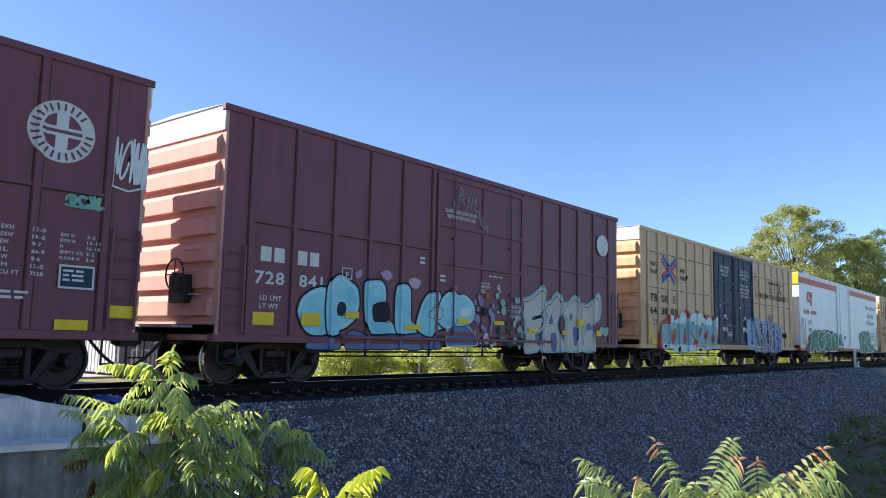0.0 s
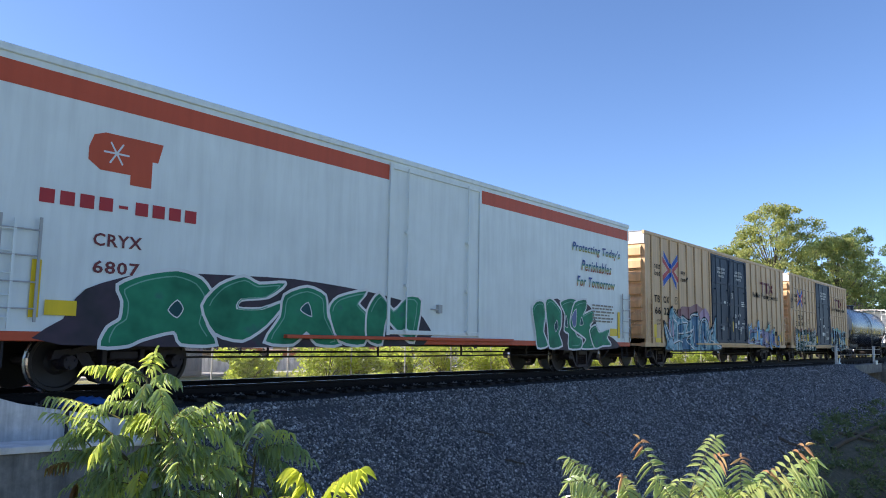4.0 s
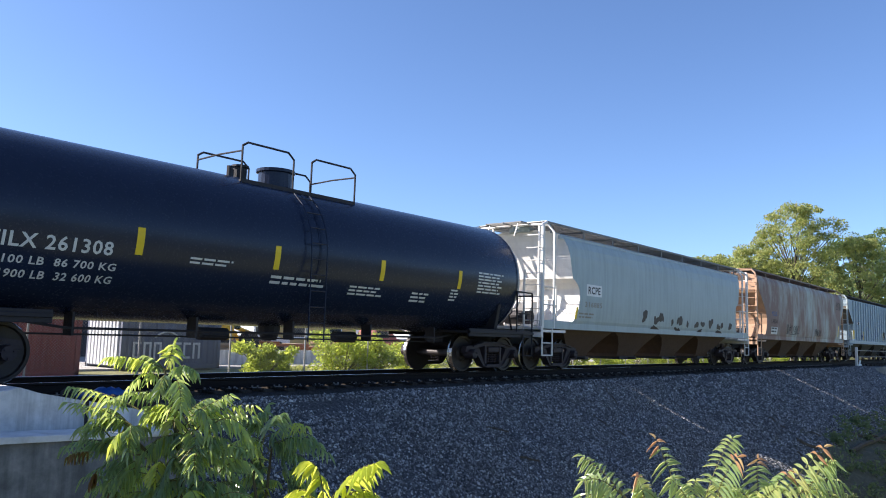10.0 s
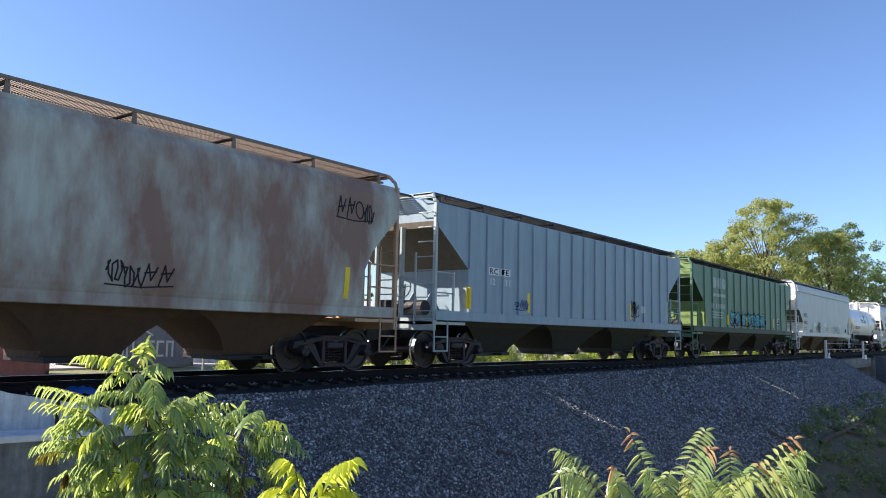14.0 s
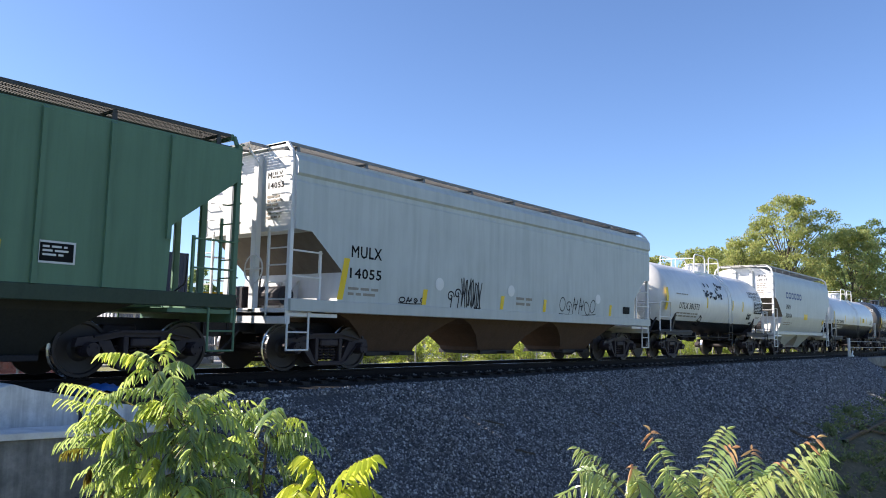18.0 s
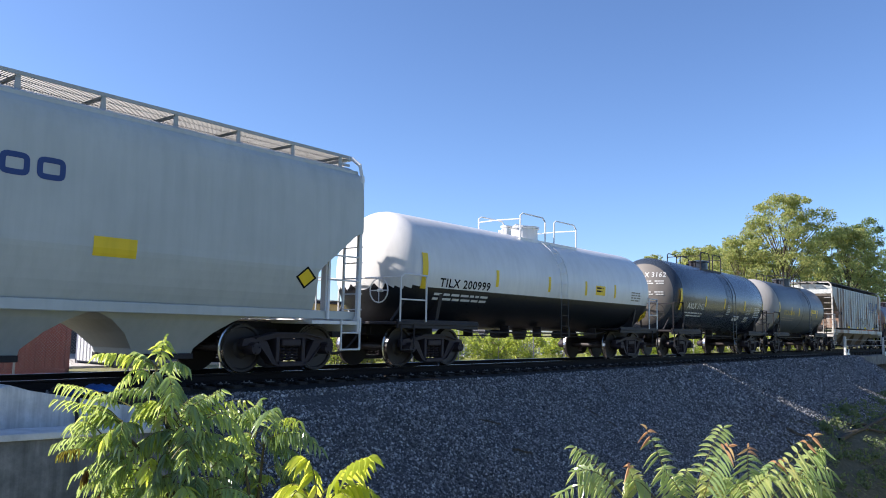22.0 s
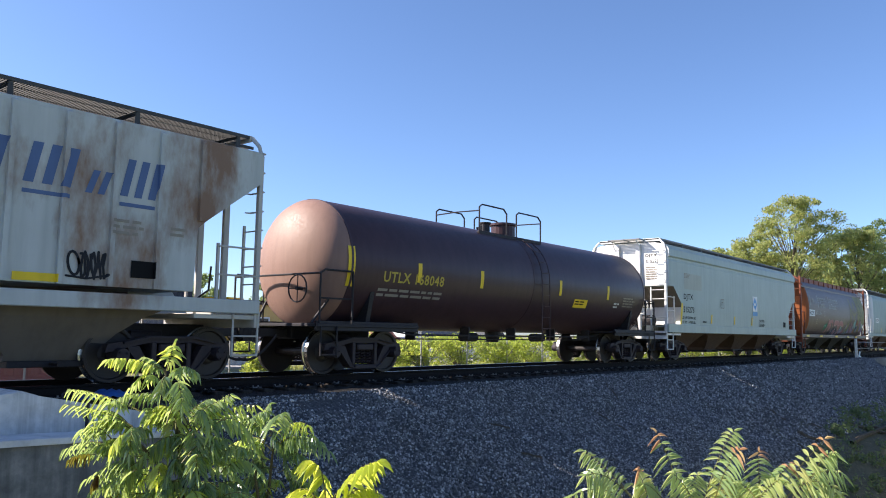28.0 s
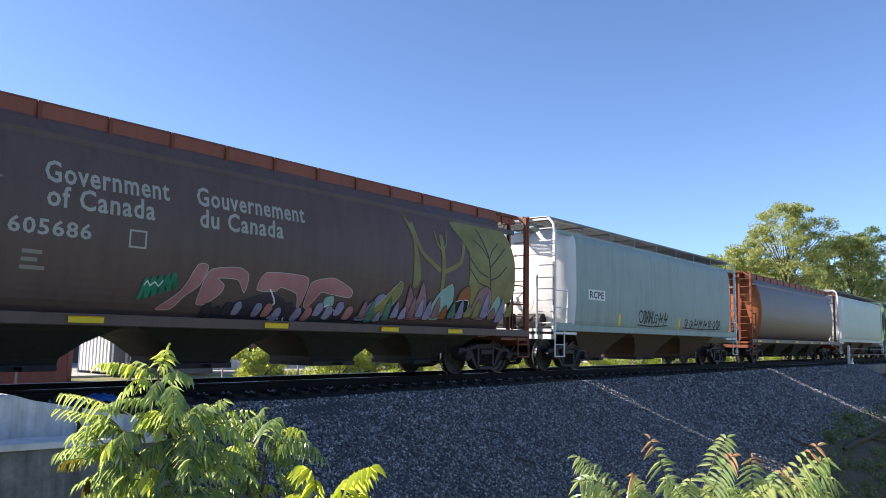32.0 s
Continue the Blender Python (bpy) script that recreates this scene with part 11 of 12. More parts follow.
LEAVES_YOUNG = leaf_mat("young_yellow_green_leaves", [(0.0, (0.30, 0.40, 0.05)), (0.6, (0.42, 0.50, 0.07)), (1.0, (0.55, 0.56, 0.10))], 0.62, 0.4, (0.90, 0.92, 0.12), 0.7, 0.4)
LEAVES_AUTUMN = leaf_mat("yellowing_sumac_leaves", [(0.0, (0.16, 0.27, 0.11)), (0.45, (0.34, 0.45, 0.19)), (0.8, (0.58, 0.60, 0.26)), (0.93, (0.66, 0.56, 0.24)), (1.0, (0.58, 0.36, 0.22))], 0.48, 0.24, (0.92, 0.96, 0.34), 0.5, 1.0, 0.7)
LEAVES_RED = leaf_mat("reddened_leaf_tips", [(0.0, (0.46, 0.24, 0.13)), (0.6, (0.58, 0.40, 0.20)), (1.0, (0.66, 0.54, 0.24))], 0.45, 0.3, (0.95, 0.60, 0.30), 0.5, 0.8)
LEAVES_DRY = leaf_mat("dry_brown_leaves", [(0.0, (0.10, 0.04, 0.025)), (1.0, (0.22, 0.09, 0.04))], 0.25)
LEAVES_TREE = leaf_mat("tree_leaves", [(0.0, (0.15, 0.19, 0.07)), (0.5, (0.25, 0.29, 0.10)), (0.85, (0.38, 0.37, 0.14)), (1.0, (0.44, 0.32, 0.14))], 0.54, 0.45, (0.66, 0.72, 0.22), 0.5)
LEAVES_DARK = leaf_mat("dark_tree_leaves", [(0.0, (0.08, 0.13, 0.055)), (0.6, (0.13, 0.19, 0.075)), (1.0, (0.20, 0.25, 0.10))], 0.5, 0.5, (0.36, 0.45, 0.16))
LEAVES_WEED = leaf_mat("dull_weed_leaves", [(0.0, (0.09, 0.13, 0.06)), (0.6, (0.15, 0.20, 0.09)), (1.0, (0.24, 0.26, 0.13))], 0.35, 0.5, (0.36, 0.45, 0.16))
LEAVES_BUSH = leaf_mat("bush_leaves", [(0.0, (0.16, 0.24, 0.04)), (0.6, (0.28, 0.36, 0.06)), (1.0, (0.42, 0.46, 0.10))], 0.55, 0.5, (0.80, 0.86, 0.14), 0.6)
GREEN_STEM, _n, _bs = shader("reddish_green_stem", 0.5)
_bs.inputs["Base Color"].default_value = (0.13, 0.12, 0.035, 1)


def frond(plant, row, seed, material, pairs, leaflet, width, hang, facing=None, tip=None):
    """One feather-like compound leaf from its foot to its tip: an arched midrib with narrow leaflets in pairs."""
    rnd = random.Random(seed)
    a, b = Vector(row[:3]), Vector(row[3:6])
    arch = (b - a).length * row[6]
    bm = B()
    sway = Vector((rnd.uniform(-1, 1), rnd.uniform(-1, 1), 0)) * 0.05 * (b - a).length
    pts = [a.lerp(b, i / 12) + Vector((0, 0, arch * 4 * (i / 12) * (1 - i / 12))) + sway * math.sin(math.pi * i / 12) for i in range(13)]
    pipe(bm, pts, [0.0052 * (1 - 0.065 * i) for i in range(13)], 4)
    stem_faces = len(bm.faces)
    roll = rnd.uniform(-0.35, 0.35)

    def at(t):
        k = min(11.999, t * 12)
        i = int(k)
        return pts[i].lerp(pts[i + 1], k - i), (pts[i + 1] - pts[i]).normalized()

    def leaflet_at(p, d, out, size, w):
        side = d.cross(out).cross(out).normalized()
        up = out.cross(side)
        sag = Vector((0, 0, -size * (rnd.uniform(0.15, 0.35) + 0.55 * hang)))
        curl = rnd.uniform(-0.25, 0.25) * w
        left, mid, right = [], [], []
        for f, ww in ((0.0, 0.10), (0.16, 0.78), (0.40, 1.0), (0.70, 0.66), (1.0, 0.03)):
            c = p + out * size * f + sag * f * f + side * curl * math.sin(3 * f)
            mid.append(bm.verts.new(c - up * 0.005))
            left.append(bm.verts.new(c + side * w * ww / 2 + up * 0.010 * ww))
            right.append(bm.verts.new(c - side * w * ww / 2 + up * 0.010 * ww))
        for i in range(4):
            bm.faces.new((left[i], left[i + 1], mid[i + 1], mid[i]))
            bm.faces.new((mid[i], mid[i + 1], right[i + 1], right[i]))

    tip_faces = 0
    for k in range(pairs):
        if k == pairs - 2:
            tip_faces = len(bm.faces)
        t = 0.20 + 0.76 * (k + rnd.uniform(-0.2, 0.2)) / (pairs - 1)
        p, d = at(max(0.1, min(0.99, t)))
        size = leaflet * (0.62 + 0.50 * math.sin(math.pi * min(1, 0.22 + t * 0.76))) * rnd.uniform(0.85, 1.12)
        up = Vector(facing) if facing else Vector((0, 0, 1)) + Vector((rnd.uniform(-.2, .2), rnd.uniform(-.2, .2), 0))
        across = d.cross(up).normalized()
        across = (Matrix.Rotation(roll, 3, d) @ across)
        for s in (-1, 1):
            if rnd.random() < 0.04:
                continue
            out = (across * s + d * rnd.uniform(0.30, 0.62) + Vector((0, 0, rnd.uniform(-0.2, 0.15) - hang))).normalized()
            leaflet_at(p, d, out, size, width * (0.75 + 0.25 * size / leaflet) * rnd.uniform(0.85, 1.15))
    p, d = at(0.999)
    leaflet_at(p, Vector((0.3, 0.2, 1)).normalized(), (d + Vector((0, 0, -0.5 * hang))).normalized(), leaflet * 0.75, width * 0.9)
    me = bpy.data.meshes.new("leaf")
    bm.to_mesh(me)
    bm.free()
    me.materials.append(material)
    me.materials.append(GREEN_STEM)
    me.materials.append(tip or material)
    for q in me.polygons:
        q.material_index = 1 if q.index < stem_faces else 2 if q.index >= tip_faces else 0
    return link_mesh("leaf", me, plant)


def sapling(label, root, stems):
    """A thin-stemmed sapling rooted in the bank; its compound leaves are added by fronds()."""
    pl = thing("sapling", pose(0, 0, 0), label, "sapling", "saplings in the foreground")
    for line in stems:
        bm = B()
        pts = [root] + list(line)
        pipe(bm, pts, [0.024 - 0.018 * k / (len(pts) - 1) for k in range(len(pts))])
        part("stem", bm, BARK_GREEN, pl)
    return pl


def fronds(plant, seed, material, pairs, leaflet, width, hang, *rows, facing=None, tips=(), fill=False):
    rnd = random.Random(seed)
    if fill:
        rows += tuple(tuple(v + rnd.uniform(-0.13, 0.13) for v in row[:6]) + (row[6],) for row in rows)
    for k, row in enumerate(rows):
        frond(plant, row, seed + k, material, pairs + (k * 5 + seed) % 3 - 1, leaflet, width, hang, facing, LEAVES_RED if k in tips else None)


BARK_GREEN, _n, _bs = shader("green_brown_stem_bark", 0.7)
_bs.inputs["Base Color"].default_value = (0.085, 0.075, 0.04, 1)


def leaf_cloud(centres, radii, per, size, rng, flat=0.75):
    """Many small leaf quads gathered in clumps."""
    n = len(centres)
    c = np.repeat(np.asarray(centres, float), per, axis=0)
    r = np.repeat(np.asarray(radii, float), per)
    d = rng.normal(0, 1, (n * per, 3))
    d /= np.linalg.norm(d, axis=1)[:, None]
    p = c + d * (r * rng.uniform(0.25, 1.0, n * per) ** 0.6)[:, None] * np.array([1, 1, flat])
    u = rng.normal(0, 1, (n * per, 3))
    u /= np.linalg.norm(u, axis=1)[:, None]
    w = np.cross(u, rng.normal(0, 1, (n * per, 3)))
    w /= np.linalg.norm(w, axis=1)[:, None]
    s = rng.uniform(size[0], size[1], (n * per, 1))
    V = np.stack([p - u * s, p - w * s * 0.5, p + u * s, p + w * s * 0.5], 1)
    F = np.arange(4 * n * per).reshape(-1, 4)
    return V.reshape(-1, 3), F


def tree(base, height, spread, label, material, seed, clumps=70, per=90, size=(0.16, 0.34), crown_low=0.3, group="trees beyond the line", open_crown=0.0):
    rnd, rng = random.Random(seed), np.random.default_rng(seed)
    t = thing("tree", pose(*base), label, "tree", group)
    bm = B()
    pts = [Vector((rnd.uniform(-.3, .3) * k * 0.3, rnd.uniform(-.3, .3) * k * 0.3, height * 0.82 * k / 6)) for k in range(7)]
    for k in range(6):
        tube(bm, pts[k], pts[k + 1], height * 0.014 * (1 - 0.14 * k), 8, False)
    part("trunk", bm, BARK, t)
    centres, radii = [], []
    for k in range(clumps):
        f = rnd.uniform(crown_low, 1.0)
        a = rnd.uniform(0, 2 * math.pi)
        prof = math.sin(math.pi * min(1.0, (f - crown_low) / (1.08 - crown_low) * 0.86 + 0.14)) ** 0.7
        rad = spread * prof * rnd.uniform(0.1, 1.0) ** 0.55 * (1 + 0.25 * math.sin(3 * a + seed))
        c = Vector((rad * math.cos(a), rad * math.sin(a), height * f))
        centres.append(c)
        radii.append(spread * rnd.uniform(0.14, 0.27) * (1 - 0.45 * open_crown))
        if k % 3 == 0:
            j = min(5, max(1, int(f * 5)))
            limb = B()
            tube(limb, pts[j], pts[j].lerp(c, 0.8), 0.012 + 0.0016 * height, 5, False)
            part("limb", limb, BARK, t)
    V, F = leaf_cloud([tuple(c) for c in centres], radii, per, size, rng, 0.75 - 0.15 * open_crown)
    from_arrays("crown", V, F, material, t)
    return t


def bush(base, w, h, seed, material, label="leafy green bush in sunlight", group="bushes along the fence"):
    rng, rnd = np.random.default_rng(seed), random.Random(seed)
    t = thing("bush", pose(*base), label, "bush", group)
    cs, rs = [], []
    bm = B()
    for k in range(26):
        c = (rnd.uniform(-w, w) * 0.5, rnd.uniform(-0.5, 0.5) * w * 0.6, h * rnd.uniform(0.15, 0.85))
        cs.append(c)
        rs.append(rnd.uniform(0.18, 0.34) * h)
        tube(bm, (0, 0, 0), c, 0.012, 4, False)
    part("twiggy_stem", bm, BARK, t)
    V, F = leaf_cloud(cs, rs, 150, (0.04, 0.09), rng)
    from_arrays("leaves", V, F, material, t)


GRASS_BLADES = leaf_mat("grass_blades", [(0.0, (0.22, 0.26, 0.06)), (0.6, (0.36, 0.38, 0.10)), (1.0, (0.52, 0.48, 0.22))], 0.45, 0.5, (0.75, 0.78, 0.22), 0.5)


def tufts(name, label, n, xr, yr, seed, h=(0.18, 0.5)):
    """Grass: bunches of thin bent blades."""
    rng = np.random.default_rng(seed)
    per = 9
    bx, by = np.repeat(rng.uniform(*xr, n), per), np.repeat(rng.uniform(*yr, n), per)
    m = n * per
    bx, by = bx + rng.normal(0, 0.05, m), by + rng.normal(0, 0.05, m)
    ht = rng.uniform(*h, m)
    a = rng.uniform(0, 6.28, m)
    lean = rng.uniform(0.1, 0.6, m) * ht
    dx, dy = np.cos(a), np.sin(a)
    z = np.full(m, -0.64)
    wd = rng.uniform(0.006, 0.012, m)
    V = np.stack([np.stack([bx - dy * wd, by + dx * wd, z], 1), np.stack([bx + dy * wd, by - dx * wd, z], 1),
                  np.stack([bx + dx * lean * 0.4 + dy * wd * 0.8, by + dy * lean * 0.4 - dx * wd * 0.8, z + ht * 0.6], 1), np.stack([bx + dx * lean, by + dy * lean, z + ht], 1)], 1)
    ob = from_arrays(name, V.reshape(-1, 3), np.arange(4 * m).reshape(-1, 4), GRASS_BLADES)
    tagged(ob, label, "grass", kind="stuff")


def build_plants():
    # the tall feather-leaved sapling beside the abutment, its neighbours, and the two nearer ones
    tall = sapling("tall green feather-leaved sapling lit from behind", (3.5, -7.75, -3.35), (
        ((3.45, -7.71, -0.49), (3.39, -7.70, -0.07), (3.34, -7.68, 0.16), (3.30, -7.66, 0.35), (3.26, -7.65, 0.52), (3.25, -7.64, 0.58)),
        ((3.46, -7.71, -0.51), (3.29, -7.57, -0.14), (3.17, -7.46, 0.03), (3.13, -7.42, 0.14)),
        ((3.47, -7.72, -0.51), (3.48, -7.79, -0.19), (3.44, -7.78, 0.04), (3.38, -7.73, 0.17))))
    fronds(tall, 100, LEAVES_BRIGHT, 11, 0.104, 0.027, 0.50,
           (3.25, -7.64, 0.57, 2.91, -7.43, 0.65, 0.10), (3.23, -7.70, 0.57, 3.26, -7.73, 0.78, 0.12), (3.27, -7.65, 0.47, 3.36, -7.87, 0.57, 0.30), (3.31, -7.54, 0.55, 3.23, -7.40, 0.66, 0.10), (3.23, -7.74, 0.41, 3.05, -7.44, 0.38, 0.42), (3.21, -7.79, 0.40, 3.16, -8.03, 0.34, 0.50), (3.34, -7.56, 0.36, 2.94, -7.41, 0.33, 0.12), (3.38, -7.52, 0.32, 3.59, -7.53, 0.33, 0.30), (3.18, -7.78, 0.53, 3.10, -7.84, 0.42, 0.25))
    fronds(tall, 120, LEAVES_BRIGHT, 11, 0.104, 0.025, 0.55,
           (3.08, -7.53, 0.16, 2.86, -6.94, 0.29, 0.05), (3.12, -7.43, 0.13, 2.98, -7.01, 0.03, 0.20), (3.14, -7.44, 0.11, 3.01, -7.22, 0.26, 0.15), (3.04, -7.62, 0.13, 2.95, -7.74, -0.00, 0.50), (3.21, -7.40, -0.04, 2.98, -6.85, -0.12, 0.12), (3.21, -7.46, -0.08, 3.00, -7.01, -0.29, 0.10), (3.28, -7.45, -0.11, 3.01, -7.39, -0.28, 0.15), (3.25, -7.37, -0.03, 3.06, -7.08, -0.03, 0.20), (3.11, -7.51, 0.08, 2.91, -7.58, -0.03, 0.30), (3.34, -7.39, -0.19, 3.11, -7.08, -0.45, 0.15), (3.28, -7.42, -0.09, 3.22, -7.11, 0.01, 0.10), fill=True)
    fronds(tall, 140, LEAVES_BRIGHT, 11, 0.106, 0.027, 0.55,
           (3.28, -7.77, 0.21, 3.15, -7.44, 0.06, 0.45), (3.23, -7.86, 0.16, 3.32, -7.64, -0.05, 0.50), (3.32, -7.70, -0.02, 3.22, -7.33, -0.19, 0.25), (3.27, -7.87, -0.06, 3.19, -7.78, -0.27, 0.30), (3.44, -7.46, -0.24, 3.32, -7.00, -0.47, 0.15), (3.30, -7.82, -0.23, 3.09, -7.79, -0.41, 0.20), (3.37, -7.82, -0.30, 3.43, -7.52, -0.54, 0.20), (3.31, -7.61, -0.30, 3.19, -7.33, -0.51, 0.15), (3.29, -7.75, 0.19, 3.16, -7.59, 0.24, 0.20), (3.34, -7.73, 0.06, 3.19, -7.63, -0.06, 0.30), (3.26, -7.87, -0.04, 3.34, -7.86, -0.23, 0.50), fill=True)
    fronds(tall, 160, LEAVES_BRIGHT, 11, 0.104, 0.026, 0.50,
           (3.40, -7.70, 0.17, 3.72, -7.84, 0.37, 0.06), (3.42, -7.66, 0.17, 3.65, -7.67, 0.34, 0.15), (3.49, -7.62, 0.09, 3.94, -7.85, 0.20, 0.12), (3.28, -8.00, 0.12, 3.36, -7.95, 0.00, 0.50), (3.36, -7.92, 0.13, 3.69, -8.05, 0.09, 0.30), (3.57, -7.61, -0.10, 3.88, -7.72, -0.12, 0.45), (3.32, -8.02, -0.03, 3.35, -7.97, -0.27, 0.40), (3.55, -7.76, -0.13, 3.69, -8.14, -0.01, 0.12), (3.59, -7.70, -0.23, 3.82, -7.92, -0.33, 0.30), (3.41, -8.01, -0.24, 3.36, -8.07, -0.40, 0.40), (3.33, -7.92, 0.04, 3.31, -7.65, 0.06, 0.20), fill=True)
    fronds(tall, 180, LEAVES_BRIGHT, 10, 0.104, 0.027, 0.50,
           (3.61, -7.60, -0.41, 3.68, -7.96, -0.45, 0.30), (3.65, -7.79, -0.31, 3.83, -8.05, -0.43, 0.25), (3.55, -8.06, -0.37, 3.68, -8.36, -0.45, 0.20), (3.34, -7.41, -0.39, 3.22, -6.98, -0.59, 0.15), (3.44, -8.01, -0.32, 3.38, -7.82, -0.48, 0.20), (3.32, -7.89, -0.16, 3.50, -7.97, -0.05, 0.20), (3.55, -7.98, -0.18, 3.78, -8.00, -0.14, 0.20), (3.47, -7.43, -0.45, 3.35, -7.25, -0.61, 0.20), fill=True)
    fronds(tall, 190, LEAVES_DRY, 6, 0.055, 0.020, 1.1, (2.95, -7.25, -0.06, 2.83, -7.10, -0.10, 0.10), (3.10, -7.46, 0.12, 3.08, -7.42, 0.01, 0.10), (2.98, -7.26, -0.20, 2.96, -7.22, -0.29, 0.10), (3.09, -7.39, -0.28, 3.05, -7.31, -0.41, 0.10), (3.11, -7.47, 0.16, 3.09, -7.44, 0.08, 0.10))
    low = sapling("green feather-leaved sapling low on the embankment", (4.9, -6.9, -2.9), (
        ((4.79, -6.97, -0.84), (4.78, -7.02, -0.50), (4.77, -7.06, -0.23), (4.76, -7.08, -0.05)), ((4.70, -7.0, -0.80), (4.62, -7.0, -0.45), (4.55, -7.0, -0.15))))
    fronds(low, 200, LEAVES_BRIGHT, 10, 0.115, 0.028, 0.55,
           (4.88, -6.90, -0.11, 4.62, -6.75, 0.08, 0.10), (4.70, -7.16, -0.04, 4.63, -7.40, 0.15, 0.15), (4.80, -7.06, -0.09, 4.85, -7.46, 0.02, 0.15), (4.73, -7.21, -0.15, 4.94, -7.54, -0.13, 0.15), (4.82, -7.05, -0.20, 4.84, -7.31, -0.26, 0.30), (4.65, -7.20, -0.21, 4.50, -6.76, -0.21, 0.20), (4.76, -7.15, -0.28, 5.12, -7.25, -0.39, 0.20), (4.88, -6.92, -0.37, 4.65, -6.69, -0.49, 0.20), (4.59, -6.90, 0.00, 4.70, -7.04, 0.13, 0.15), fill=True)
    fronds(low, 220, LEAVES_BRIGHT, 10, 0.115, 0.028, 0.55,
           (4.86, -7.03, -0.46, 5.07, -7.20, -0.57, 0.25), (4.77, -6.98, -0.51, 4.60, -6.66, -0.64, 0.20), (4.98, -6.97, -0.59, 5.20, -7.22, -0.65, 0.20), (4.79, -7.05, -0.66, 4.68, -6.74, -0.81, 0.20), (4.84, -7.24, -0.64, 4.95, -7.49, -0.74, 0.20), (4.85, -6.84, -0.32, 4.74, -6.71, -0.16, 0.15), (4.69, -6.89, -0.40, 4.38, -6.87, -0.32, 0.20), (4.69, -6.95, -0.65, 4.82, -7.01, -0.84, 0.20), (4.47, -7.00, -0.26, 4.34, -6.75, -0.25, 0.20), (4.95, -7.16, -0.39, 4.91, -7.41, -0.45, 0.20), (4.69, -6.82, -0.56, 4.76, -6.96, -0.40, 0.15), fill=True)
    young = sapling("small bright yellow-green sapling top in sunlight", (3.1, -9.7, -3.9), (((3.08, -9.72, -0.9), (3.05, -9.71, -0.20), (3.04, -9.73, -0.08)),))
    fronds(young, 240, LEAVES_YOUNG, 8, 0.135, 0.046, 0.50,
           (3.03, -9.71, -0.09, 3.00, -9.59, 0.15, 0.25), (3.04, -9.72, -0.07, 3.14, -9.99, 0.18, 0.12), (3.06, -9.75, -0.10, 3.30, -9.90, -0.06, 0.30), (3.01, -9.68, -0.09, 2.94, -9.44, -0.09, 0.35), (2.91, -9.73, -0.07, 2.71, -9.82, -0.09, 0.40), (3.01, -9.84, -0.10, 2.94, -10.08, -0.04, 0.30))
    fern = sapling("feather-leaved sapling turning yellow and red at its tips", (6.6, -10.7, -2.8), (((6.5, -10.6, -0.9), (6.3, -10.4, -0.5)), ((6.6, -10.75, -0.9), (6.55, -10.6, -0.45)), ((6.8, -10.85, -0.9), (6.85, -10.9, -0.45)), ((6.85, -10.95, -0.9), (7.0, -11.1, -0.44))))
    fronds(fern, 260, LEAVES_AUTUMN, 11, 0.135, 0.030, 0.42,
           (6.30, -10.02, -0.53, 6.15, -9.59, -0.12, 0.10), (6.12, -10.08, -0.48, 5.82, -9.78, -0.27, 0.20), (6.25, -10.01, -0.56, 5.82, -9.63, -0.47, 0.20), (6.25, -10.16, -0.49, 6.07, -10.13, -0.21, 0.05), (6.46, -10.40, -0.56, 6.27, -10.21, 0.08, 0.06), (6.47, -10.46, -0.53, 6.26, -10.35, -0.23, 0.08), (6.58, -10.47, -0.52, 6.81, -10.67, 0.09, 0.12), (6.48, -10.60, -0.48, 6.36, -10.86, -0.00, 0.10), (6.74, -10.62, -0.51, 6.77, -10.53, -0.31, 0.05), (6.31, -10.27, -0.50, 6.06, -10.19, -0.32, 0.15), facing=(-0.7, -0.25, 0.66), tips=(3, 4, 7))
    fronds(fern, 280, LEAVES_AUTUMN, 11, 0.135, 0.030, 0.42,
           (7.03, -10.82, -0.56, 6.84, -10.86, -0.06, 0.06), (6.83, -10.94, -0.45, 6.92, -11.36, 0.08, 0.02), (7.03, -11.07, -0.44, 7.38, -11.39, -0.26, 0.20), (6.83, -11.03, -0.46, 7.01, -11.40, -0.32, 0.25), (6.81, -10.86, -0.48, 6.84, -10.69, -0.34, 0.10), (6.88, -10.88, -0.45, 7.16, -11.02, -0.19, 0.05), (6.97, -11.17, -0.44, 7.02, -11.41, -0.04, 0.25), (6.85, -10.70, -0.55, 6.94, -10.57, -0.34, 0.10), (6.82, -10.80, -0.53, 6.82, -11.03, -0.27, 0.10), (7.01, -11.24, -0.49, 7.16, -11.42, -0.39, 0.20), (6.35, -10.38, -0.52, 6.54, -10.45, -0.26, 0.10), facing=(-0.7, -0.25, 0.66), tips=(0, 1, 5))
    # trees beyond the line
    tree((93, 11.6, -0.7), 17.4, 6.6, "tall broad-leaved tree with an open yellow-green crown", LEAVES_TREE, 11, 330, 130, (0.07, 0.17), 0.10, open_crown=0.9)
    tree((99, 6.2, -0.7), 14.2, 4.6, "leafy tree with a green crown", LEAVES_TREE, 12, 220, 120, (0.07, 0.18), 0.05, open_crown=0.7)
    tree((81, 17, -0.7), 10.6, 4.6, "low yellow-green leafy tree", LEAVES_TREE, 15, 190, 100, (0.07, 0.18), 0.05, open_crown=0.5)
    tree((88.5, 15, -0.7), 12.4, 4.6, "low yellow-green leafy tree", LEAVES_TREE, 16, 190, 100, (0.07, 0.18), 0.05, open_crown=0.5)
    tree((118, 8.5, -0.7), 17.6, 5.5, "dark green leafy tree", LEAVES_DARK, 13, 190, 100, (0.09, 0.22), 0.06, open_crown=0.6)
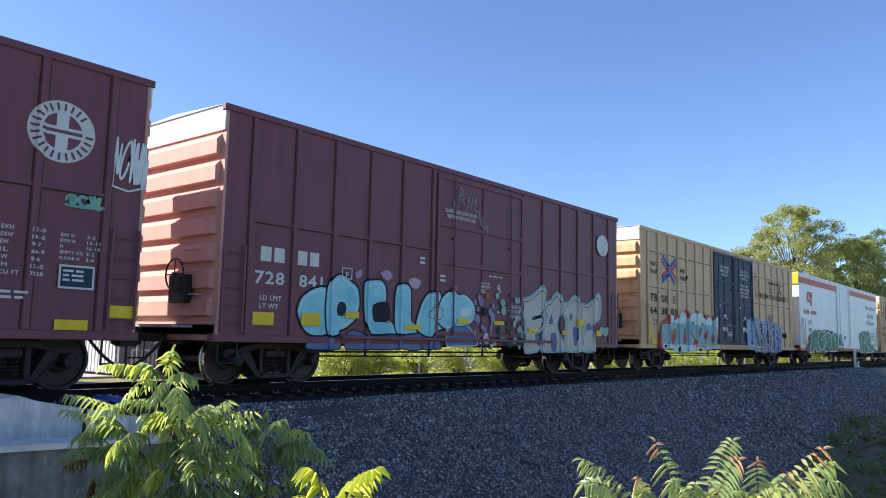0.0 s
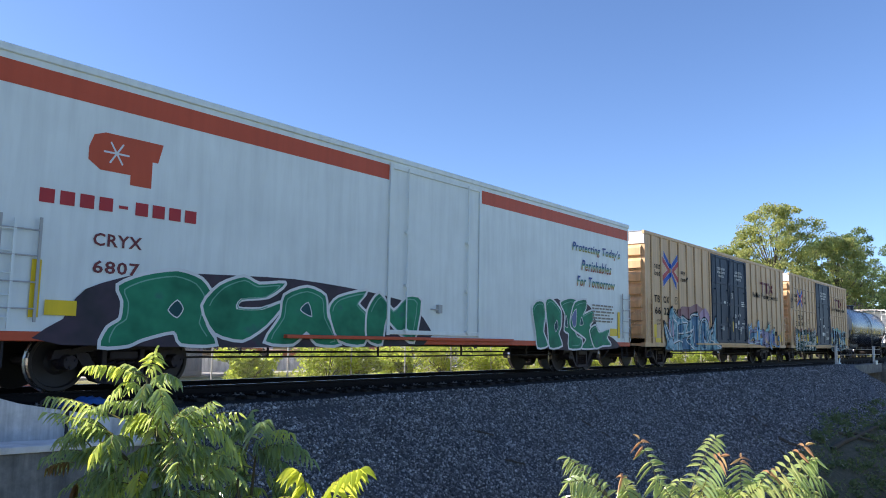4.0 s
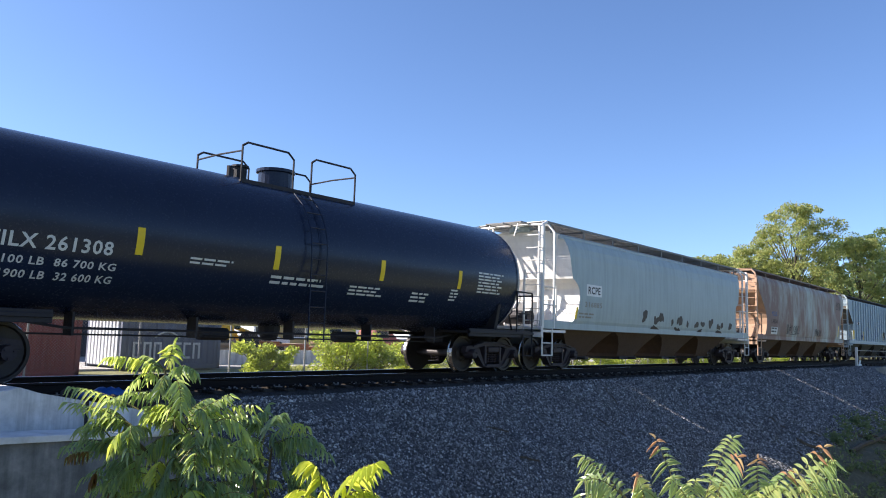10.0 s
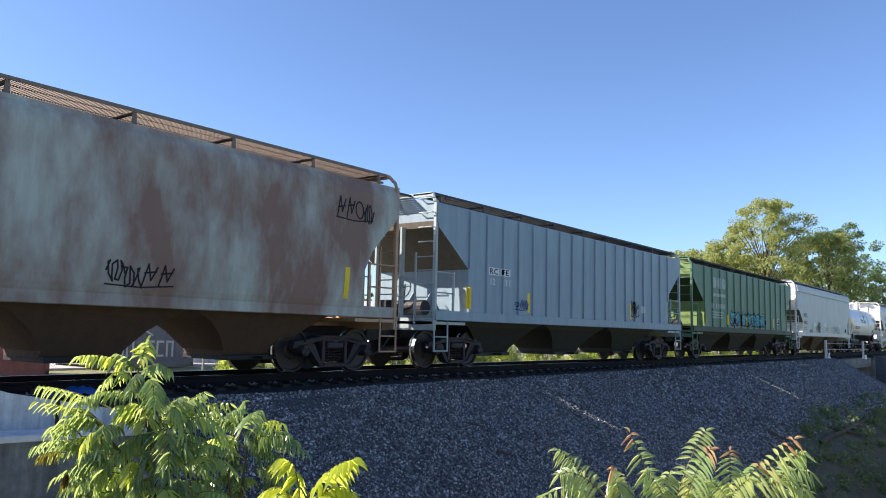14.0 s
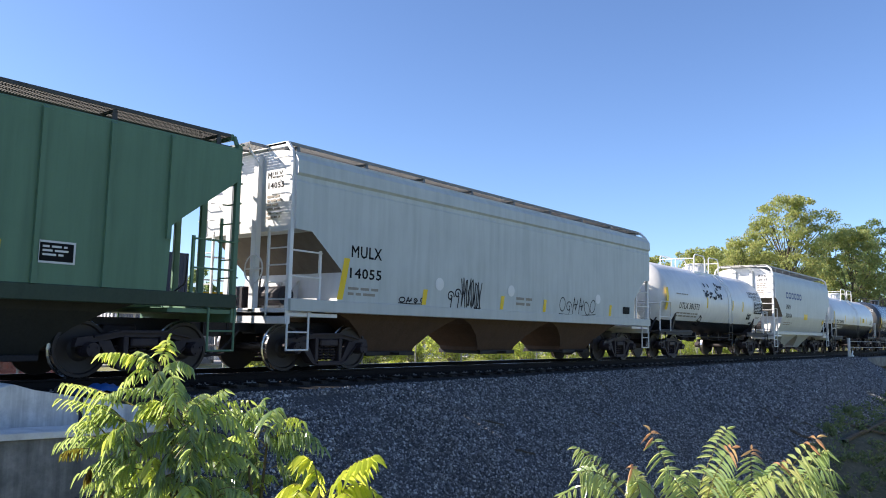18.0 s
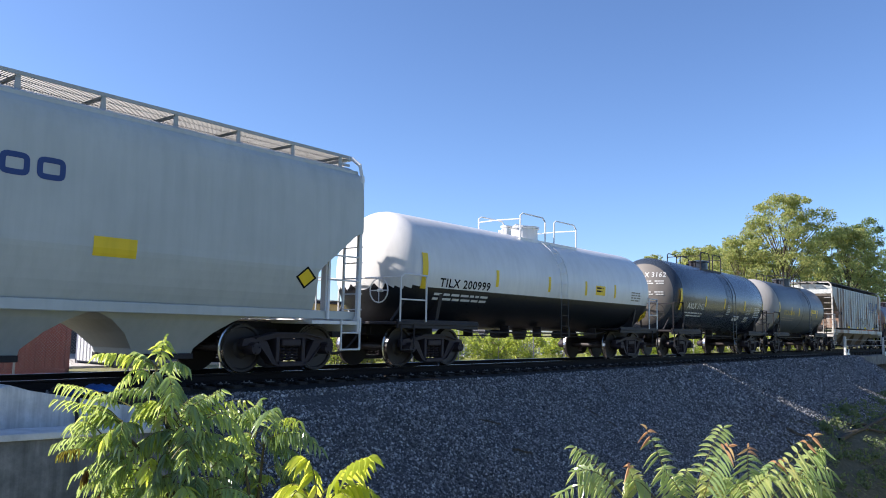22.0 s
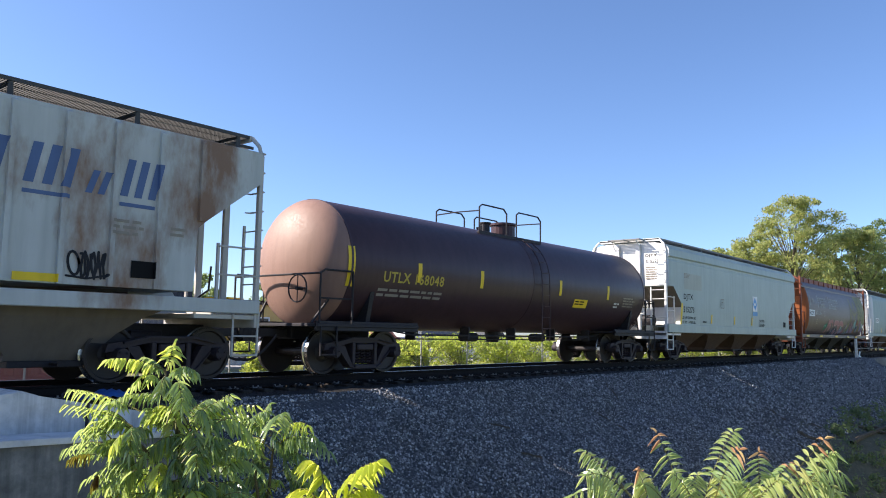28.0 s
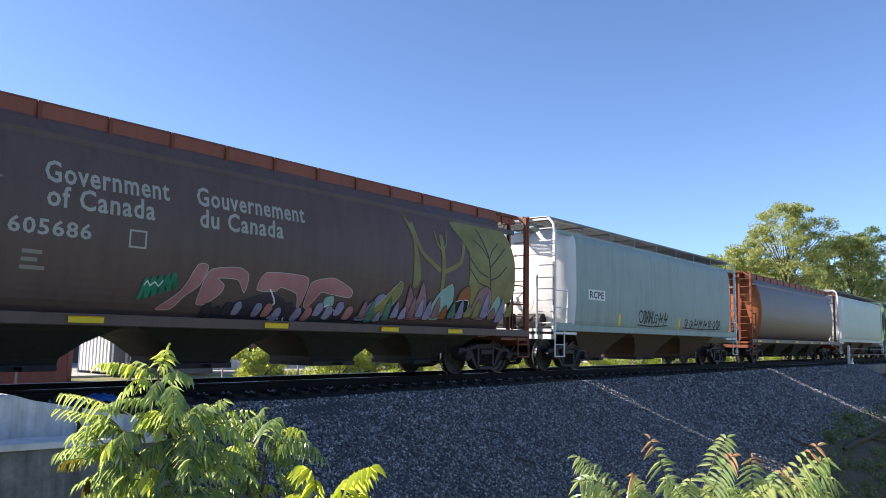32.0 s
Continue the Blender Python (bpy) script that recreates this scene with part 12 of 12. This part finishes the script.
    tree((128, 14, -0.7), 17.5, 6.0, "dark green leafy tree", LEAVES_DARK, 14, 80, 90, (0.15, 0.32), 0.1)
    for k, (x, y, h, s) in enumerate(((106, 20, 13.0, 5.0), (112, 27, 13.5, 5.5), (122, 31, 15.0, 5.5), (118, 36, 12.0, 5.5), (128, 44, 12.0, 5.0), (137, 46, 16.0, 4.0), (104, 15, 12.5, 4.6), (142, 20, 15.0, 6.0), (150, 12, 15.0, 6.0), (165, 24, 15.0, 6.5), (135, 5.5, 13.0, 5.0), (150, 66, 12.5, 5.0))):
        tree((x, y, -0.7), h, s, "yellow-green leafy tree in a hedgerow", LEAVES_TREE if k < 7 else LEAVES_DARK, 20 + k, 80, 90, (0.13, 0.30), 0.04)
    for k, (x, y, h) in enumerate(((38, 62, 9.5), (30, 68, 8.0), (48, 75, 10.0), (22, 70, 10.5), (60, 78, 9.0), (75, 80, 9.5), (90, 75, 10.0), (108, 78, 10.5))):
        tree((x, y, -0.7), h, 4.0, "distant leafy tree behind the yard", LEAVES_DARK, 40 + k, 36, 60, (0.2, 0.4), 0.08)
    for k, (x, y, h) in enumerate(((-24, -38, 7.5), (-10, -44, 8.5), (4, -46, 7.0), (18, -43, 9.0), (32, -46, 7.5), (47, -44, 8.5), (62, -48, 8.0), (80, -46, 9.0))):
        tree((x, y, -0.9), h, 4.8, "leafy tree on the near side of the line", LEAVES_DARK, 140 + k, 46, 60, (0.2, 0.42), 0.05, group="trees on the near side")
    for k, (x, y, w, h) in enumerate(((16.9, 8.6, 1.7, 1.2), (17.9, 9.6, 1.3, 0.8), (20.4, 8.4, 2.4, 1.65), (22.2, 8.6, 1.8, 1.4), (25.0, 8.4, 2.4, 1.5), (27.6, 8.6, 2.6, 1.7), (30.5, 8.4, 2.6, 1.5), (33.5, 8.7, 2.6, 1.6), (37, 8.4, 2.8, 1.5), (41, 8.5, 3, 1.6), (45.5, 8.6, 3, 1.4), (50, 8.5, 3, 1.5), (54, 8.6, 3, 1.6), (60, 8.4, 3, 1.6), (66, 8.7, 3, 1.7), (73, 8.5, 3.5, 1.9), (80, 8.8, 4, 2.4), (87, 8.6, 4, 2.6))):
        bush((x, y, -0.68), w, h, 60 + k, LEAVES_BUSH)
    tufts("tall_grass", "sunlit yellow-green grass along the fence", 2600, (14.0, 60.0), (4.6, 8.0), 21, (0.06, 0.22))
    tufts("lot_grass", "sunlit grass at the edge of the lot", 900, (18.5, 50.0), (9.3, 12.2), 22, (0.08, 0.25))
    # weeds low on the embankment
    rng = np.random.default_rng(9)
    cs, rs = [], []
    for k in range(150):
        x = rng.uniform(24, 50)
        y = rng.uniform(-8.6, -5.4) if x > 30 else rng.uniform(-8.8, -6.6)
        cs.append((x, y, slope_z(y) + rng.uniform(0.02, 0.2)))
        rs.append(rng.uniform(0.15, 0.5))
    V, F = leaf_cloud(cs, rs, 60, (0.03, 0.09), rng)
    tagged(from_arrays("weeds", V, F, LEAVES_WEED), "dark green weeds in the shade of the embankment", "weeds", kind="stuff")
    rnd = random.Random(4)
    for k, (a, b, r) in enumerate((((28.8, -4.36, -1.50), (28.5, -5.05, -1.86), 0.05), ((30.0, -6.7, -2.66), (40.8, -6.6, -2.6), 0.09), ((29.5, -5.6, -2.1), (30.6, -6.3, -2.5), 0.06), ((12.3, -3.1, -0.75), (13.6, -3.7, -1.05), 0.03), ((17.8, -4.4, -1.45), (17.6, -3.5, -0.95), 0.02), ((33.0, -6.0, -2.3), (36.0, -7.2, -2.9), 0.07), ((28.0, -4.63, -1.56), (27.9, -5.17, -1.84), 0.05), ((27.35, -5.69, -2.12), (27.7, -6.25, -2.42), 0.07), ((25.97, -6.05, -2.33), (25.8, -6.4, -2.52), 0.03), ((19.9, -2.7, -0.46), (19.5, -3.3, -0.80), 0.025), ((34.8, -6.4, -2.5), (36.1, -6.8, -2.72), 0.06), ((13.0, -4.4, -1.42), (13.5, -4.6, -1.53), 0.025))):
        bm = B()
        pts = [Vector(a).lerp(Vector(b), i / 5) + Vector((rnd.uniform(-.04, .04), rnd.uniform(-.04, .04), rnd.uniform(-.02, .03))) for i in range(6)]
        for i in range(5):
            tube(bm, pts[i], pts[i + 1], r * (1 - 0.1 * i), 7, False)
        tagged(link_mesh("log" if r > 0.045 else "stick", baked("log", bm), None, BARK), "weathered grey dead branch lying on the gravel", "branch")


# ---- the yard beyond the line ----
CONTAINER_RED = paint("faded_red_container_paint", (0.30, 0.095, 0.080), 0.2, 0.6, 0.4)
CONTAINER_GREY = paint("slate_container_paint", (0.15, 0.165, 0.215), 0.08, 0.55, 0.4)
CONTAINER_WHITE = paint("white_container_paint", (0.62, 0.64, 0.66), 0.12, 0.5, 0.4)
CONTAINER_DARK = paint("dark_navy_container_paint", (0.028, 0.034, 0.05), 0.1, 0.55, 0.4)
CHAIN = paint("galvanised_fence_steel", (0.36, 0.36, 0.35), 0.1, 0.5, 0.2)


def container(at, length, label, mat, end_mat=None, letters=None, height=2.6):
    """A shipping container: corrugated sides, corner posts, doors at one end."""
    c = thing("shipping_container", at, label, "container", "shipping containers in the yard")
    w = 2.44
    for s in (-1, 1):
        bm = B()
        n = int(length / 0.28)
        pts = []
        for i in range(n):
            x = 0.12 + (length - 0.24) * i / n
            d = (length - 0.24) / n
            pts += [(x, 0.0), (x + d * 0.3, 0.0), (x + d * 0.5, 0.036), (x + d * 0.8, 0.036)]
        pts.append((length - 0.12, 0.0))
        lo = [bm.verts.new((x, s * (w / 2 - 0.04 + dd) if s > 0 else -w / 2 + 0.04 - dd, 0.18)) for x, dd in pts]
        hi = [bm.verts.new((v.co.x, v.co.y, height - 0.12)) for v in lo]
        for i in range(len(pts) - 1):
            bm.faces.new((lo[i], lo[i + 1], hi[i + 1], hi[i]))
        part("side_wall", bm, mat, c)
        for z0, z1 in ((0.0, 0.18), (height - 0.12, height)):
            bm = B()
            y = s * w / 2
            box(bm, 0, length, min(y, y - s * 0.1), max(y, y - s * 0.1), z0, z1, 0.01)
            part("side_rail", bm, mat, c)
        for x in (0.0, length - 0.14):
            bm = B()
            box(bm, x, x + 0.14, min(s * w / 2, s * (w / 2 - 0.14)), max(s * w / 2, s * (w / 2 - 0.14)), 0.0, height + 0.004, 0.01)
            part("corner_post", bm, mat, c)
    for x, s in ((0.03, -1), (length - 0.03, 1)):
        bm = B()
        box(bm, min(x, x - s * 0.03), max(x, x - s * 0.03), -w / 2 + 0.1, w / 2 - 0.1, 0.1, height - 0.1)
        part("end_wall", bm, mat, c)
        for k in range(9):
            bm = B()
            y = -w / 2 + 0.16 + (w - 0.32) * (k + 0.2) / 9
            extruded(bm, [(0.0, 0.12), (0.02, height - 0.12), (0.12, height - 0.12), (0.14, 0.12)], 0, 0.07)
            for v in bm.verts:
                v.co = Vector((x + s * v.co.y, y + v.co.x, v.co.z))
            part("end_rib", bm, end_mat or mat, c)
    bm = B()
    box(bm, 0.05, length - 0.05, -w / 2 + 0.05, w / 2 - 0.05, height - 0.05, height - 0.01)
    part("roof", bm, mat, c)
    bm = B()
    box(bm, 0.05, length - 0.05, -w / 2 + 0.05, w / 2 - 0.05, 0.08, 0.14)
    part("floor", bm, mat, c)
    if letters:
        a, b, z0, z1, count = letters
        step = (b - a) / count
        for k in range(count):
            if k == 3:
                continue
            x = a + step * k
            bm = B()
            y = -w / 2 - 0.012
            wd, th = step * 0.78, step * 0.2
            box(bm, x, x + th, y, y + 0.008, z0, z1)
            box(bm, x + th, x + wd, y, y + 0.008, z1 - th, z1)
            if k in (0, 4, 5):
                box(bm, x + th, x + wd, y, y + 0.008, z0, z0 + th)
            else:
                box(bm, x + wd - th, x + wd, y, y + 0.008, z0, z1 - th)
            part("name_bar", bm, CONTAINER_WHITE, c)
        bm = B()
        pipe(bm, [(a + (b - a) * (0.3 + 0.35 * i / 8), -w / 2 - 0.006, z1 + 0.18 + 0.2 * math.sin(math.pi * i / 8)) for i in range(9)], 0.035, 4)
        part("swoosh_mark", bm, CONTAINER_WHITE, c)
    return c


def build_yard():
    # chain-link fence
    f = thing("chain_link_fence", pose(0, 7.6, -0.62), "chain-link fence with galvanised posts", "fence")
    post = B()
    tube(post, (0, 0, 0), (0, 0, 1.85), 0.03, 8)
    lathe(post, [(1.85, 0.04), (1.90, 0.03), (1.93, 0.005)], 8, "z")
    pm = baked("post", post)
    pm.materials.append(CHAIN)
    for k in range(36):
        link_mesh("post", pm, f, at=pose(-16.0 + 3.05 * k + 0.2, 0, 0))
    bm = B()
    tube(bm, (-16, 0, 1.78), (92, 0, 1.78), 0.02, 6)
    part("top_rail", bm, CHAIN, f)
    V, E = [], []
    for x0, x1, gap in ((2, 34, 0.085), (34, 70, 0.16)):
        n = int((x1 - x0) / gap)
        for i in range(n):
            x = x0 + gap * i
            for sgn in (-1, 1):
                xe = x + sgn * 1.72
                d = 0.0028
                k = len(V)
                V += [(x - d, 0.004 * sgn, 0.04), (x + d, 0.004 * sgn, 0.04), (xe + d, 0.004 * sgn, 1.76), (xe - d, 0.004 * sgn, 1.76)]
                E.append((k, k + 1, k + 2, k + 3))
    me_ob = from_arrays("mesh_wire", np.array(V, float), np.array(E), CHAIN, f)
    me_ob["kind"] = "stuff"
    # containers
    container(pose(-1.14, 11.0, -0.62), 12.19, "faded red corrugated shipping container", CONTAINER_RED)
    # white end ribs: raking sunlight on slate ribs, put into their colour
    container(pose(13.60, 13.42, -0.56), 3.95, "slate grey shipping container, sunlit end ribs coloured white, white lettering", CONTAINER_GREY, CONTAINER_WHITE, letters=(0.42, 3.15, 0.36, 0.94, 7))
    container(pose(11.0, 24.2, -0.62), 12.19, "dark navy shipping container at the bottom of a stack", CONTAINER_DARK)
    container(pose(11.0, 24.2, 2.0), 12.19, "dark navy shipping container stacked on another, white lettering", CONTAINER_DARK, letters=(5.0, 11.0, 0.8, 1.7, 7))
    # the far lot: paving, barrier, buildings, machines
    bm = B()
    box(bm, 8, 110, 12.5, 60, -0.70, -0.55)
    tagged(link_mesh("paved_lot", baked("paved_lot", bm), None, ASPHALT), "pale sunlit paved lot behind the fence", "paving", kind="structure")
    for k in range(9):
        bm = B()
        x = 19 + 3.2 * k
        extruded(bm, [(0, -0.55), (3.05, -0.55), (3.05, 0.05), (0, 0.05)], -0.14, 0.14)
        for v in bm.verts:
            if v.co.z > 0:
                v.co.y *= 0.5
        ob = link_mesh("concrete_barrier", baked("concrete_barrier", bm), None, CONCRETE, at=pose(x, 14.5, 0, 0, 0, 1))
        tagged(ob, "pale concrete road barrier", "barrier", "concrete barriers")
    yb = thing("yellow_building", pose(30, 34, -0.6), "low yellow-tan building with a flat roof and windows", "building")
    bm = B()
    box(bm, 0, 16, 0, 9, 0, 3.4, 0.03)
    part("wall", bm, paint("yellow_stucco", (0.55, 0.38, 0.14), 0.05, 0.8, 0.3), yb)
    bm = B()
    box(bm, -0.3, 16.3, -0.3, 9.3, 3.4, 3.65, 0.03)
    part("roof", bm, STEEL, yb)
    for k in range(4):
        win = new("window")
        win.parent = yb
        bm = B()
        box(bm, 1.5 + 3.7 * k, 3.1 + 3.7 * k, -0.05, 0.05, 1.1, 2.4)
        part("pane", bm, GLASS, win)
        bm = B()
        for (a, b, c, d) in ((1.4, 1.5, 1.0, 2.5), (3.1, 3.2, 1.0, 2.5), (1.5, 3.1, 1.0, 1.1), (1.5, 3.1, 2.4, 2.5)):
            box(bm, a + 3.7 * k, b + 3.7 * k, -0.08, 0.05, c, d)
        part("window_frame", bm, BRIGHT_WHITE, win)
    loader(pose(22.5, 22.0, -0.55, 0, 0, 20))
    for k, (x, y, m, rz) in enumerate(((27, 26, BRIGHT_WHITE, 10), (35, 24, CONTAINER_RED, -8), (42, 27, BRIGHT_WHITE, 5), (50, 25, CONTAINER_DARK, 0), (19, 30, BRIGHT_WHITE, 0))):
        pickup(pose(x, y, -0.55, 0, 0, rz), m, "parked white pickup truck" if m is BRIGHT_WHITE else "parked dark pickup truck")
    for k in range(7):
        rnd = random.Random(k)
        st = thing("lumber_stack", pose(20 + 4.2 * k, 18.5 + (k % 3), -0.55, 0, 0, rnd.uniform(-15, 15)), "untidy stack of boards and scrap in the yard", "lumber", "stacks in the yard")
        for j in range(7):
            bm = B()
            p = rnd.uniform(0, 3)
            box(bm, p, p + rnd.uniform(0.6, 2.2), rnd.uniform(0, 0.8), rnd.uniform(1.0, 1.6), 0.13 * j, 0.13 * j + 0.13, 0.01)
            part("board", bm, RUST_ORANGE if k % 2 else TIMBER_PALE, st)
    gh = thing("grey_shed", pose(60, 44, -0.6), "grey metal shed with a pitched roof", "shed")
    bm = B()
    box(bm, 0, 14, 0, 8, 0, 3.2)
    part("wall", bm, CONTAINER_GREY, gh)
    bm = B()
    extruded(bm, [(-0.3, 3.2), (14.3, 3.2), (14.3, 3.35), (7, 5.0), (-0.3, 3.35)], -0.3, 8.3)
    part("roof", bm, GALV, gh)


GLASS, _n, _bg = shader("window_glass", 0.08)
_bg.inputs["Base Color"].default_value = (0.02, 0.03, 0.035, 1)
TIMBER_PALE = ground_mat("sun_bleached_boards", [(0.3, (0.22, 0.15, 0.09)), (0.5, (0.34, 0.25, 0.16)), (0.7, (0.45, 0.36, 0.25))], 9, 0.4, 0.01)


def wheel(parent, x, y, z, r, w, name="wheel"):
    wh = new(name)
    wh.parent = parent
    wh.matrix_basis = pose(x, y, z)
    bm = B()
    lathe(bm, [(-w / 2, r * 0.6), (-w / 2, r * 0.94), (-w / 2 + 0.04, r), (w / 2 - 0.04, r), (w / 2, r * 0.94), (w / 2, r * 0.6)], 20, "y")
    part("tyre", bm, RUBBER, wh)
    bm = B()
    lathe(bm, [(-w / 2 + 0.03, r * 0.15), (-w / 2 + 0.05, r * 0.6), (w / 2 - 0.05, r * 0.6), (w / 2 - 0.03, r * 0.15)], 16, "y")
    part("rim", bm, GALV, wh)


RUBBER, _n, _br = shader("tyre_rubber", 0.8)
_br.inputs["Base Color"].default_value = (0.02, 0.02, 0.02, 1)


def pickup(at, mat, label):
    p = thing("pickup_truck", at, label, "truck", "vehicles in the yard")
    bm = B()
    extruded(bm, [(0, 0.45), (5.3, 0.45), (5.3, 0.95), (4.2, 1.08), (3.75, 1.15), (3.2, 1.78), (2.0, 1.80), (1.85, 1.15), (0, 1.12)], -0.92, 0.92)
    bmesh.ops.bevel(bm, geom=bm.edges[:], offset=0.05, segments=2, affect="EDGES")
    part("body", bm, mat, p)
    bm = B()
    box(bm, 2.1, 3.1, -0.935, 0.935, 1.2, 1.66, 0.02)
    part("side_window", bm, GLASS, p)
    for x in (0.95, 4.3):
        for y in (-0.84, 0.84):
            wheel(p, x, y, 0.4, 0.4, 0.26)


def loader(at):
    p = thing("wheel_loader", at, "yellow wheel loader parked in the yard", "loader")
    bm = B()
    box(bm, 0, 2.6, -0.9, 0.9, 0.9, 1.9, 0.08)
    part("body", bm, YELLOW, p)
    bm = B()
    box(bm, 2.2, 3.4, -0.75, 0.75, 1.5, 3.1, 0.06)
    part("cab", bm, GLASS, p)
    bm = B()
    box(bm, 2.1, 3.5, -0.8, 0.8, 3.1, 3.2, 0.03)
    part("cab_roof", bm, YELLOW, p)
    bm = B()
    for s in (-1, 1):
        pipe(bm, [(3.2, s * 0.5, 1.6), (4.6, s * 0.5, 1.3), (5.4, s * 0.5, 0.5)], 0.12, 6)
    part("lift_arm", bm, YELLOW, p)
    bm = B()
    extruded(bm, [(5.3, 0.15), (6.3, 0.1), (6.2, 0.2), (5.5, 0.4), (5.6, 1.1), (5.3, 1.0)], -1.3, 1.3)
    part("bucket", bm, STEEL, p)
    for x in (0.7, 3.9):
        for y in (-0.95, 0.95):
            wheel(p, x, y, 0.7, 0.7, 0.5)


STONE = stone_mat()
build_ground()
build_track()
build_bridges()
build_yard()
build_plants()
stones("ballast_stones", 95000, (6.0, 24.0), (-7.0, -2.2), (0.014, 0.038), 1, "dark grey crushed stone ballast on the embankment")
stones("ballast_stones_beyond", 55000, (24.0, 56.5), (-6.3, -2.2), (0.02, 0.055), 2, "dark grey crushed stone ballast further along the line")
stones("ballast_between_rails", 5000, (5.0, 45.0), (-1.3, 2.6), (0.022, 0.05), 3, "dark crushed stone between the sleepers", lift=0.06, material=DARK_BED)


def motions():
    """The train rolls westward at an almost even pace; its wheels turn while they are near."""
    marks = [(0.0, 0.00), (2.0, 19.96), (4.0, 39.95), (6.0, 59.97), (8.0, 80.09), (10.0, 100.39), (12.0, 120.82), (14.0, 141.10), (16.0, 161.19), (18.0, 181.22), (20.0, 201.33), (22.0, 221.54), (24.0, 242.00), (26.0, 262.71), (28.0, 283.68), (30.0, 304.92), (32.0, 326.41)]
    ts, ds = [m[0] for m in marks], [m[1] for m in marks]
    for car in CARS:
        walk(car.ob, [(t, pose(car.x0 - d, 0, 0)) for t, d in marks])
        for w in car.axles:
            x, y, z = w.matrix_basis.translation
            s0, s1 = car.x0 + x - 30.0, car.x0 + x - 2.0
            t0, t1 = float(np.interp(s0, ds, ts)), float(np.interp(s1, ds, ts))
            t0, t1 = max(0.0, t0), min(32.0, t1)
            if t1 - t0 < 0.2:
                continue
            n = int((t1 - t0) / 0.0667)
            rows = []
            for i in range(n + 1):
                t = t0 + 0.0667 * i
                rows.append((t, pose(x, y, z, 0, -math.degrees((float(np.interp(t, ts, ds)) - s0) / WHEEL_R) % 360, 0)))
            if t0 > 0.1:
                rows.insert(0, (0.0, rows[0][1]))
            if t1 < 31.8:
                rows.append((32.0, rows[-1][1]))
            walk(w, rows)


motions()
